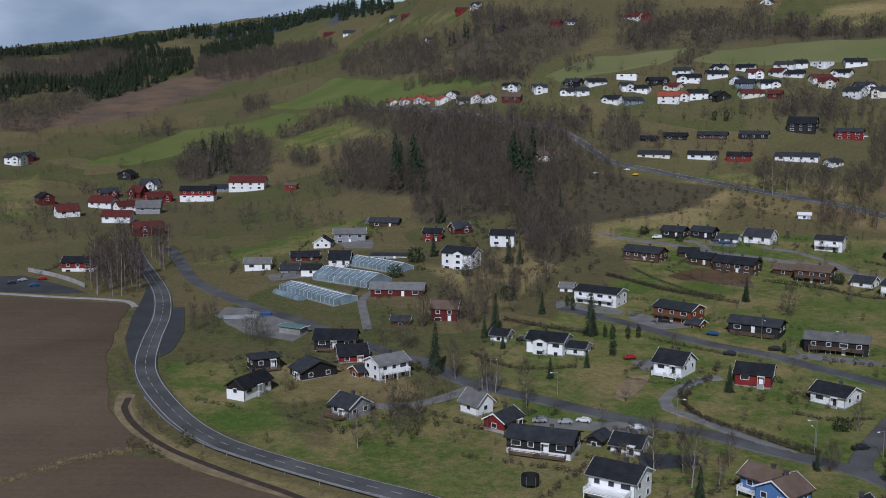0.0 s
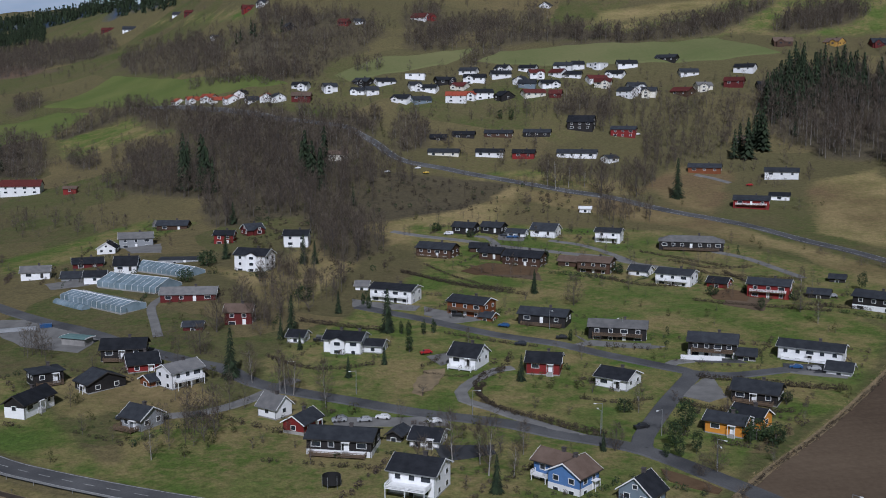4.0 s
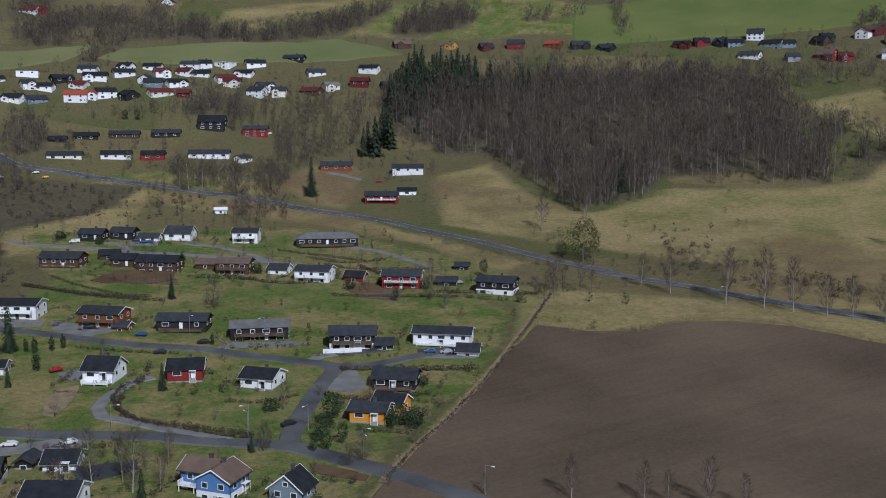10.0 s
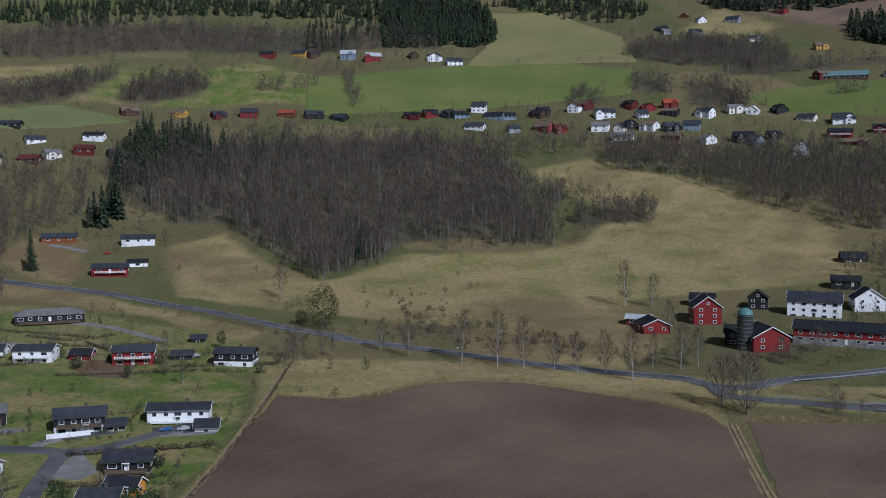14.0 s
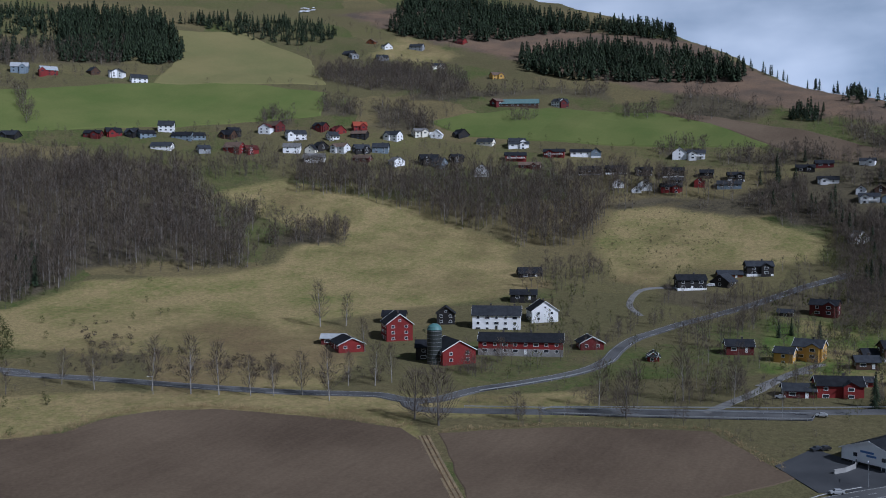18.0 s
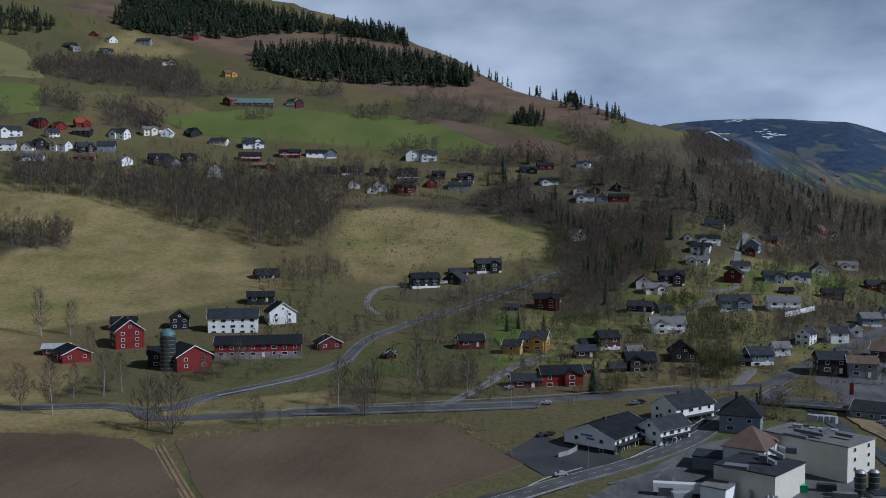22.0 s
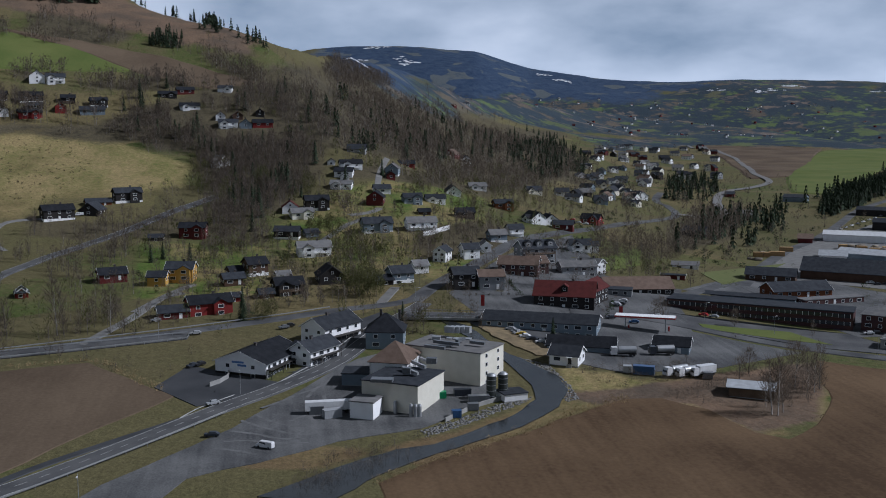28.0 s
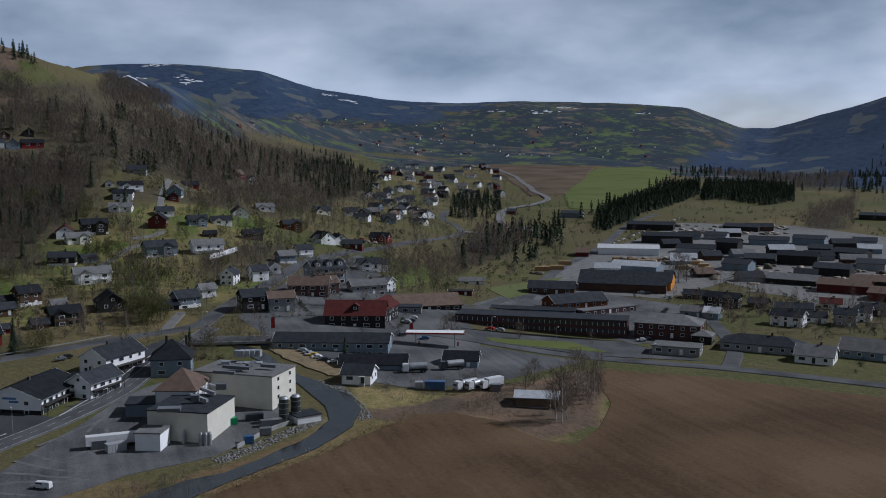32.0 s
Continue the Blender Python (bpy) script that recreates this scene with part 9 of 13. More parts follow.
house(1714.6, -291.8, -135, 12.5, 7.2, 4.9, "maroon", "brown", group='houses of the town', pitch=40, wing=((4.5, 5.6, 1.6),))
house(808.2, -291.6, -132, 10.6, 8.2, 3.8, "cream", "slate", group='houses at the far end of town', pitch=32, wing=((1.9, 5.6, 1.6),))
house(783.3, -254.4, -94, 10.6, 9.0, 4.2, "steel", "slate", group='houses at the far end of town', pitch=40, wing=((-1.9, 5.6, 1.6),))
house(853.3, -307.0, -145, 9.1, 9.8, 4.2, "white", "black", group='houses at the far end of town', pitch=36, wing=((1.6, 5.6, 1.6),))
house(855.6, -304.6, -86, 10.7, 8.6, 5.2, "white", "brown", group='houses at the far end of town', pitch=32, wing=((-1.9, 5.6, 1.6),))
house(860.0, -310.3, -118, 9.7, 9.4, 4.8, "white", "slate", group='houses at the far end of town', pitch=40, wing=((1.7, 5.6, 1.6),))
house(829.4, -274.1, -223, 9.0, 9.0, 4.9, "white", "brown", group='houses at the far end of town', pitch=36, wing=((0.5, 5.0, 1.4),))
house(875.9, -321.9, -168, 10.4, 10.6, 4.7, "white", "grey", group='houses at the far end of town', pitch=32, wing=((0.5, 5.0, 1.4),))
house(848.2, -281.3, -143, 11.5, 9.8, 4.7, "steel", "black", group='houses at the far end of town', pitch=40, wing=((-2.1, 5.6, 1.6),))
house(882.4, -322.0, -86, 10.5, 8.6, 4.3, "white", "brown", group='houses at the far end of town', pitch=36, wing=((1.9, 5.6, 1.6),))
house(796.8, -237.6, -221, 9.0, 10.4, 4.3, "dark", "black", group='houses at the far end of town', pitch=32, wing=((0.5, 5.0, 1.4),))
house(875.8, -315.9, -132, 12.5, 8.2, 4.2, "white", "slate", group='houses at the far end of town', pitch=40, wing=((2.2, 5.6, 1.6),))
house(828.0, -254.7, -93, 11.1, 9.0, 4.6, "dark", "grey", group='houses at the far end of town', pitch=36)
house(884.0, -311.8, -144, 9.0, 9.8, 4.3, "cream", "slate", group='houses at the far end of town', pitch=32, wing=((1.4, 5.6, 1.6),))
house(878.3, -295.8, -223, 11.9, 9.5, 5.0, "cream", "slate", group='houses at the far end of town', pitch=40, wing=((0.5, 5.0, 1.4),))
house(894.8, -308.5, -167, 10.6, 11.1, 4.2, "cream", "slate", group='houses at the far end of town', pitch=36, wing=((0.5, 5.0, 1.4),))
house(941.2, -322.8, -131, 10.6, 8.2, 4.3, "grey", "slate", group='houses at the far end of town', pitch=32)
house(946.3, -307.1, -94, 9.4, 9.0, 4.5, "cream", "black", group='houses at the far end of town', pitch=40, wing=((1.7, 5.6, 1.6),))
house(1048.1, -389.9, -225, 11.2, 10.8, 4.2, "white", "black", group='houses at the far end of town', pitch=36, wing=((0.5, 5.0, 1.4),))
house(1026.9, -346.7, -85, 10.9, 8.6, 4.8, "white", "slate", group='houses at the far end of town', pitch=32, wing=((2.0, 5.6, 1.6),))
house(1067.6, -398.0, -118, 12.7, 9.4, 4.2, "white", "grey", group='houses at the far end of town', pitch=40, wing=((-2.3, 5.6, 1.6),))
house(1091.4, -404.3, -132, 13.7, 8.2, 5.7, "white", "brown", group='houses at the far end of town', pitch=36)
house(1065.2, -369.0, -95, 12.6, 9.0, 4.9, "grey", "slate", group='houses at the far end of town', pitch=32, wing=((-2.3, 5.6, 1.6),))
house(1110.4, -413.4, -145, 13.9, 9.8, 5.4, "white", "brown", group='houses at the far end of town', pitch=40)
house(1052.9, -332.1, -84, 12.9, 8.6, 4.2, "steel", "slate", group='houses at the far end of town', pitch=36, wing=((-2.3, 5.6, 1.6),))
house(1064.5, -322.8, -177, 9.9, 10.0, 4.1, "white", "slate", group='houses at the far end of town', pitch=32, wing=((0.5, 5.0, 1.4),))
house(1181.1, -454.8, -133, 13.4, 8.2, 5.7, "dark", "slate", group='houses at the far end of town', pitch=40, wing=((-2.4, 5.6, 1.6),))
house(1227.1, -515.9, -99, 14.1, 9.0, 5.8, "white", "black", group='houses at the far end of town', pitch=36, wing=((2.5, 5.6, 1.6),))
house(1245.1, -560.8, -149, 13.0, 9.8, 6.3, "grey", "slate", group='houses at the far end of town', pitch=32)
house(1251.6, -516.5, -88, 15.1, 8.6, 5.9, "white", "black", group='houses at the far end of town', pitch=40)
house(1202.3, -439.0, -118, 9.3, 9.4, 4.8, "steel", "slate", group='houses at the far end of town', pitch=36)
house(1214.8, -449.9, -132, 13.0, 8.2, 5.7, "white", "black", group='houses at the far end of town', pitch=32)
house(1167.6, -379.6, -210, 12.3, 9.2, 4.4, "steel", "black", group='houses at the far end of town', pitch=40, wing=((0.5, 5.0, 1.4),))
house(1289.3, -497.7, -146, 13.1, 9.8, 6.3, "cream", "black", group='houses at the far end of town', pitch=36)
house(1225.1, -413.2, -85, 11.6, 8.6, 5.9, "white", "black", group='houses at the far end of town', pitch=32, wing=((-2.1, 5.6, 1.6),))
house(1371.8, -559.0, -120, 14.9, 9.4, 5.7, "cream", "grey", group='houses at the far end of town', pitch=40)
house(1299.6, -452.2, -211, 12.3, 8.4, 4.2, "steel", "black", group='houses at the far end of town', pitch=36, wing=((0.5, 5.0, 1.4),))
house(1374.2, -606.2, -184, 10.1, 9.6, 6.3, "cream", "slate", group='houses at the far end of town', pitch=32, wing=((0.5, 5.0, 1.4),))
house(1371.6, -612.1, -229, 10.1, 10.8, 4.9, "maroon", "black", group='houses at the far end of town', pitch=40, wing=((0.5, 5.0, 1.4),))
house(1381.5, -522.9, -87, 14.0, 8.6, 6.1, "white", "grey", group='houses at the far end of town', pitch=36, wing=((2.5, 5.6, 1.6),))
house(1225.9, -380.6, -115, 9.0, 9.4, 4.8, "white", "black", group='houses at the far end of town', pitch=32, wing=((-1.5, 5.6, 1.6),))
house(1370.6, -503.0, -132, 13.0, 8.2, 5.3, "white", "brown", group='houses at the far end of town', pitch=40)
house(1238.6, -381.9, -93, 12.3, 9.0, 4.2, "steel", "grey", group='houses at the far end of town', pitch=36)
house(1409.4, -599.7, -148, 10.3, 9.8, 5.3, "white", "slate", group='houses at the far end of town', pitch=32, wing=((1.8, 5.6, 1.6),))
house(1398.5, -533.8, -87, 11.7, 8.6, 5.1, "grey", "slate", group='houses at the far end of town', pitch=40, wing=((-2.1, 5.6, 1.6),))
house(1406.0, -510.6, -118, 9.2, 9.4, 5.8, "white", "black", group='houses at the far end of town', pitch=36, wing=((1.7, 5.6, 1.6),))
house(1413.4, -519.7, -225, 11.8, 9.0, 5.9, "white", "grey", group='houses at the far end of town', pitch=32, wing=((0.5, 5.0, 1.4),))
house(1450.4, -539.6, -96, 11.2, 9.0, 4.6, "white", "grey", group='houses at the far end of town', pitch=40, wing=((2.0, 5.6, 1.6),))
house(1531.6, -606.4, -147, 15.6, 9.8, 5.2, "white", "slate", group='houses at the far end of town', pitch=36, wing=((-2.8, 5.6, 1.6),))
house(1467.3, -511.9, -85, 13.9, 8.6, 5.0, "white", "grey", group='houses at the far end of town', pitch=32)
house(1469.5, -510.6, -117, 11.3, 9.4, 6.0, "steel", "grey", group='houses at the far end of town', pitch=40, wing=((-2.0, 5.6, 1.6),))
house(1602.0, -718.0, -136, 13.7, 8.2, 5.8, "white", "slate", group='houses at the far end of town', pitch=36)
house(1562.6, -576.5, -96, 13.9, 9.0, 6.1, "maroon", "slate", group='houses at the far end of town', pitch=32, wing=((-2.5, 5.6, 1.6),))
house(1401.9, -446.0, -143, 12.3, 9.8, 4.6, "white", "slate", group='houses at the far end of town', pitch=40, wing=((2.2, 5.6, 1.6),))
house(1599.0, -628.1, -88, 16.3, 8.6, 5.4, "dark", "black", group='houses at the far end of town', pitch=36)
house(1603.0, -627.1, -119, 14.0, 9.4, 5.9, "white", "slate", group='houses at the far end of town', pitch=32)
house(1429.2, -460.3, -130, 13.4, 8.2, 5.5, "white", "brown", group='houses at the far end of town', pitch=40, wing=((-2.4, 5.6, 1.6),))
house(1655.3, -689.7, -99, 15.0, 9.0, 6.4, "white", "brown", group='houses at the far end of town', pitch=36)
house(1679.1, -704.9, -148, 14.0, 9.8, 4.8, "grey", "black", group='houses at the far end of town', pitch=32)
house(1607.6, -579.2, -86, 15.3, 8.6, 5.0, "maroon", "slate", group='houses at the far end of town', pitch=40, wing=((2.7, 5.6, 1.6),))
house(1570.7, -530.5, -211, 10.2, 9.6, 5.3, "dark", "grey", group='houses at the far end of town', pitch=36)
house(1588.4, -552.8, -131, 14.0, 8.2, 6.2, "cream", "grey", group='houses at the far end of town', pitch=32)
house(1709.5, -690.0, -98, 15.5, 9.0, 5.7, "cream", "slate", group='houses at the far end of town', pitch=40)
house(1591.1, -519.5, -143, 15.0, 9.8, 4.8, "maroon", "slate", group='houses at the far end of town', pitch=36, wing=((2.7, 5.6, 1.6),))
house(1501.9, -463.7, -83, 13.2, 8.6, 4.4, "dark", "black", group='houses at the far end of town', pitch=32)
house(1677.5, -596.4, -118, 12.9, 9.4, 4.5, "white", "brown", group='houses at the far end of town', pitch=40)
house(1600.4, -518.3, -130, 15.0, 8.2, 6.2, "white", "grey", group='houses at the far end of town', pitch=36)
house(1775.0, -791.2, -100, 14.0, 9.0, 6.0, "maroon", "slate", group='houses at the far end of town', pitch=32)
house(1762.9, -773.7, -149, 10.8, 9.8, 5.4, "cream", "brown", group='houses at the far end of town', pitch=40, wing=((-1.9, 5.6, 1.6),))
house(1626.8, -522.4, -84, 11.4, 8.6, 5.5, "white", "black", group='houses at the far end of town', pitch=36)
house(1736.0, -660.1, -119, 14.0, 9.4, 5.7, "grey", "black", group='houses at the far end of town', pitch=32)
house(1796.7, -688.7, -133, 11.8, 8.2, 5.4, "white", "slate", group='houses at the far end of town', pitch=40)
house(1717.0, -575.7, -210, 11.1, 9.2, 4.6, "grey", "black", group='houses at the far end of town', pitch=36)
house(1815.0, -671.6, -145, 11.9, 9.8, 6.4, "cream", "grey", group='houses at the far end of town', pitch=32, wing=((2.1, 5.6, 1.6),))
house(1823.7, -791.6, -90, 15.5, 8.6, 6.1, "dark", "grey", group='houses at the far end of town', pitch=40, wing=((-3.0, 5.6, 1.6),))
house(1826.4, -754.6, -120, 13.2, 9.4, 4.8, "white", "slate", group='houses at the far end of town', pitch=36)
house(1735.7, -565.8, -210, 10.2, 8.4, 5.3, "white", "slate", group='houses at the far end of town', pitch=32, wing=((0.5, 5.0, 1.4),))
house(1844.3, -651.6, -95, 14.2, 9.0, 6.3, "white", "black", group='houses at the far end of town', pitch=40, wing=((2.6, 5.6, 1.6),))
house(1949.2, -840.9, -148, 13.0, 9.8, 6.4, "maroon", "slate", group='houses at the far end of town', pitch=36, wing=((-2.3, 5.6, 1.6),))
house(1855.3, -642.0, -85, 11.0, 8.6, 4.7, "white", "slate", group='houses at the far end of town', pitch=32)
house(390.8, -113.1, -112, 24.0, 15.0, 5.5, "dark", "red", pitch=33, dormer=1, chimney=1, extra='large dark timber inn with a red sheet roof', group='buildings of the town centre')
house(396.7, -125.0, -217, 18.0, 9.9, 6.0, "dark", "red", pitch=35, chimney=0, group='buildings of the town centre')
house(354.8, -93.7, -114, 41.7, 14.0, 4.3, "steel", "slate", name='shop', extra='long grey shop building with a dark metal roof', chimney=0, pitch=18, group='buildings of the town centre')
house(428.5, -156.3, -96, 30.1, 18.0, 3.0, "dark", "brown", name='shop', chimney=0, pitch=24, group='buildings of the town centre')
house(416.1, -138.5, -113, 22.3, 8.0, 3.0, "grey", "slate", name='shop', chimney=0, pitch=2, group='buildings of the town centre')
house(478.9, -122.8, -80, 17.7, 12.0, 8.3, "grey", "slate", name='apartment_house', chimney=0, dormer=3, pitch=30, deck=1.5, group='buildings of the town centre')
house(449.0, -107.7, -111, 18.2, 12.0, 5.7, "brick", "brown", name='apartment_house', group='buildings of the town centre')
house(454.6, -114.3, -84, 14.0, 11.0, 5.2, "brick", "brown", name='apartment_house', group='buildings of the town centre')
house(419.4, -76.6, -86, 11.4, 10.0, 6.7, "dark", "slate", group='buildings of the town centre')
house(416.5, -87.3, -92, 10.7, 9.0, 6.2, "grey", "brown", group='buildings of the town centre')
house(457.4, -137.5, -87, 17.1, 9.0, 4.8, "grey", "grey", group='buildings of the town centre')
house(524.5, -162.1, -97, 13.7, 8.0, 4.3, "white", "slate", group='buildings of the town centre')
house(461.6, -187.5, -117, 11.3, 4.0, 2.5, "maroon", "slate", name='shed', extra='old dark red railway wagon body', pitch=10, chimney=0)
house(495.3, -207.6, -113, 13.3, 6.0, 2.4, "white", "grey", name='shed', chimney=0)
house(379.3, -191.2, -125, 72.2, 13.0, 7.1, "brick", "slate", name='school', pitch=1, chimney=0, extra='long low brick school with bands of windows', group='buildings of the town centre')
house(419.4, -205.1, -124, 42.4, 10.0, 2.1, "steel", "slate", name='school', pitch=1, chimney=0, group='buildings of the town centre')
house(350.9, -235.9, -132, 26.3, 16.0, 6.4, "brick", "grey", name='school', hip=True, pitch=22, chimney=0, group='buildings of the town centre')
house(321.9, -220.1, -132, 17.8, 10.0, 3.3, "stone", "grey", name='office', pitch=1, chimney=0, group='buildings of the town centre')
house(335.2, -241.4, -134, 7.5, 8.0, 3.3, "dark", "grey", name='office', hip=True, chimney=0, group='buildings of the town centre')
house(425.9, -232.3, -87, 28.9, 13.0, 3.8, "orange", "slate", name='workshop', chimney=0, group='buildings of the town centre')
house(466.3, -240.8, -122, 23.6, 12.0, 4.1, "brown", "slate", name='workshop', chimney=0, group='buildings of the town centre')
house(408.5, -239.4, -81, 31.4, 6.0, 2.4, "brick", "grey", name='workshop', chimney=0, pitch=1, group='buildings of the town centre')
house(468.0, -285.0, -127, 45.8, 22.0, 4.6, "brown", "slate", group='sheds of the sawmill', name='industrial_shed', chimney=0, windows=False)
house(461.1, -308.8, -130, 4.3, 20.0, 4.9, "yellow", "slate", group='sheds of the sawmill', name='industrial_shed', chimney=0, windows=False)
house(612.7, -376.2, -122, 41.6, 16.0, 4.8, "white", "white", pitch=14, group='sheds of the sawmill', name='industrial_shed', chimney=0, windows=False)
house(540.8, -338.7, -139, 29.3, 18.0, 3.2, "steel", "tin", pitch=14, group='sheds of the sawmill', name='industrial_shed', chimney=0, windows=False)
house(543.2, -318.9, -121, 15.1, 18.0, 2.5, "white", "tin", pitch=14, group='sheds of the sawmill', name='industrial_shed', chimney=0, windows=False)
house(669.9, -446.4, -127, 38.6, 18.0, 6.3, "dark", "slate", pitch=14, group='sheds of the sawmill', name='industrial_shed', chimney=0, windows=False)
house(779.7, -501.7, -129, 41.0, 18.0, 5.2, "dark", "slate", pitch=14, group='sheds of the sawmill', name='industrial_shed', chimney=0, windows=False)
house(599.5, -424.4, -135, 26.5, 18.0, 4.1, "grey", "slate", pitch=14, group='sheds of the sawmill', name='industrial_shed', chimney=0, windows=False)
house(591.0, -445.2, -139, 15.2, 18.0, 8.2, "dark", "black", pitch=14, group='sheds of the sawmill', name='industrial_shed', chimney=0, windows=False)
house(518.7, -398.3, -143, 16.2, 18.0, 4.4, "steel", "slate", pitch=14, group='sheds of the sawmill', name='industrial_shed', chimney=0, windows=False)
house(537.6, -429.4, -128, 19.1, 18.0, 4.6, "dark", "slate", pitch=14, group='sheds of the sawmill', name='industrial_shed', chimney=0, windows=False)
house(631.3, -512.3, -131, 28.9, 18.0, 4.5, "steel", "slate", pitch=14, group='sheds of the sawmill', name='industrial_shed', chimney=0, windows=False)
house(528.2, -452.5, -136, 24.8, 18.0, 6.2, "dark", "black", pitch=14, group='sheds of the sawmill', name='industrial_shed', chimney=0, windows=False)
house(620.5, -542.1, -139, 23.1, 18.0, 5.5, "steel", "slate", pitch=14, group='sheds of the sawmill', name='industrial_shed', chimney=0, windows=False)
house(477.0, -435.6, -143, 20.9, 18.0, 5.0, "dark", "slate", pitch=14, group='sheds of the sawmill', name='industrial_shed', chimney=0, windows=False)
house(453.5, -387.0, -144, 27.0, 18.0, 3.3, "dark", "grey", pitch=14, group='sheds of the sawmill', name='industrial_shed', chimney=0, windows=False)
house(535.0, -503.4, -150, 21.4, 18.0, 4.9, "dark", "slate", pitch=14, group='sheds of the sawmill', name='industrial_shed', chimney=0, windows=False)
house(589.3, -566.3, -134, 16.4, 18.0, 5.5, "steel", "slate", pitch=14, group='sheds of the sawmill', name='industrial_shed', chimney=0, windows=False)
house(489.4, -476.4, -138, 16.4, 18.0, 4.6, "grey", "slate", pitch=14, group='sheds of the sawmill', name='industrial_shed', chimney=0, windows=False)
house(429.9, -419.8, -141, 21.5, 18.0, 4.0, "dark", "brown", pitch=14, group='sheds of the sawmill', name='industrial_shed', chimney=0, windows=False)
house(418.3, -390.0, -142, 25.5, 18.0, 4.5, "maroon", "brown", pitch=14, group='sheds of the sawmill', name='industrial_shed', chimney=0, windows=False)
house(389.5, -389.5, -147, 13.5, 18.0, 4.3, "maroon", "brown", pitch=14, group='sheds of the sawmill', name='industrial_shed', chimney=0, windows=False)
house(738.1, -570.3, -143, 30.7, 18.0, 4.2, "dark", "slate", pitch=14, group='sheds of the sawmill', name='industrial_shed', chimney=0, windows=False)
house(567.4, -391.0, -124, 16.5, 18.0, 3.1, "grey", "tin", pitch=14, group='sheds of the sawmill', name='industrial_shed', chimney=0, windows=False)
house(462.0, -401.8, -133, 12.3, 18.0, 4.8, "dark", "black", pitch=14, group='sheds of the sawmill', name='industrial_shed', chimney=0, windows=False)
house(555.6, -495.1, -137, 14.9, 18.0, 5.8, "dark", "slate", pitch=14, group='sheds of the sawmill', name='industrial_shed', chimney=0, windows=False)
house(468.5, -382.4, -137, 14.6, 18.0, 2.7, "brown", "grey", pitch=14, group='sheds of the sawmill', name='industrial_shed', chimney=0, windows=False)
house(904.1, -489.0, -129, 21.0, 18.0, 4.6, "steel", "slate", pitch=14, group='sheds of the sawmill', name='industrial_shed', chimney=0, windows=False)
house(795.0, -383.6, -130, 12.1, 18.0, 2.9, "grey", "grey", pitch=14, group='sheds of the sawmill', name='industrial_shed', chimney=0, windows=False)
house(636.8, -273.9, -130, 14.5, 18.0, 4.6, "dark", "black", pitch=14, group='sheds of the sawmill', name='industrial_shed', chimney=0, windows=False)
house(617.3, -341.9, -119, 9.0, 18.0, 3.1, "maroon", "brown", pitch=14, group='sheds of the sawmill', name='industrial_shed', chimney=0, windows=False)
house(957.7, -446.5, -118, 8.8, 18.0, 3.5, "maroon", "slate", pitch=14, group='sheds of the sawmill', name='industrial_shed', chimney=0, windows=False)
house(756.5, -737.1, -141, 25.4, 18.0, 4.7, "dark", "slate", pitch=14, group='sheds of the sawmill', name='industrial_shed', chimney=0, windows=False)
house(685.4, -503.8, -136, 17.3, 18.0, 3.8, "grey", "slate", pitch=14, group='sheds of the sawmill', name='industrial_shed', chimney=0, windows=False)
house(553.7, -379.1, -119, 12.8, 11.0, 3.0, "grey", "tin", group='sheds of the sawmill', name='industrial_shed', chimney=0, windows=False)
house(565.1, -410.5, -105, 12.6, 11.0, 3.5, "brown", "slate", group='sheds of the sawmill', name='industrial_shed', chimney=0, windows=False)
house(566.8, -437.8, -109, 15.2, 11.0, 3.2, "steel", "grey", group='sheds of the sawmill', name='industrial_shed', chimney=0, windows=False)
house(570.7, -473.2, -114, 17.2, 11.0, 4.1, "dark", "tin", group='sheds of the sawmill', name='industrial_shed', chimney=0, windows=False)
house(537.8, -477.7, -119, 18.1, 11.0, 3.6, "grey", "slate", group='sheds of the sawmill', name='industrial_shed', chimney=0, windows=False)
house(511.9, -482.8, -124, 15.9, 11.0, 3.9, "brown", "grey", group='sheds of the sawmill', name='industrial_shed', chimney=0, windows=False)
house(553.2, -536.0, -128, 15.6, 11.0, 3.9, "steel", "tin", group='sheds of the sawmill', name='industrial_shed', chimney=0, windows=False)
house(496.4, -355.7, -103, 11.1, 11.0, 2.7, "dark", "brown", group='sheds of the sawmill', name='industrial_shed', chimney=0, windows=False)
house(470.5, -368.9, -108, 14.2, 11.0, 3.0, "grey", "slate", group='sheds of the sawmill', name='industrial_shed', chimney=0, windows=False)
house(591.8, -550.2, -116, 20.8, 11.0, 4.1, "dark", "slate", group='sheds of the sawmill', name='industrial_shed', chimney=0, windows=False)
house(691.3, -480.9, -111, 16.5, 11.0, 3.8, "steel", "slate", group='sheds of the sawmill', name='industrial_shed', chimney=0, windows=False)
house(699.9, -525.3, -116, 19.9, 11.0, 3.9, "dark", "tin", group='sheds of the sawmill', name='industrial_shed', chimney=0, windows=False)
house(730.1, -581.3, -121, 23.1, 11.0, 4.2, "brown", "slate", group='sheds of the sawmill', name='industrial_shed', chimney=0, windows=False)
house(498.1, -293.7, -116, 8.4, 11.0, 1.9, "brown", "slate", group='sheds of the sawmill', name='industrial_shed', chimney=0, windows=False)
house(634.7, -424.9, -102, 12.8, 11.0, 3.8, "dark", "slate", group='sheds of the sawmill', name='industrial_shed', chimney=0, windows=False)
house(351.6, -297.2, -147, 13.6, 8.0, 4.7, "white", "slate", group='houses by the sawmill')
house(354.4, -313.5, -132, 10.7, 8.0, 2.7, "white", "slate", group='houses by the sawmill')
house(342.9, -320.7, -137, 9.0, 8.0, 5.3, "grey", "slate", group='houses by the sawmill')
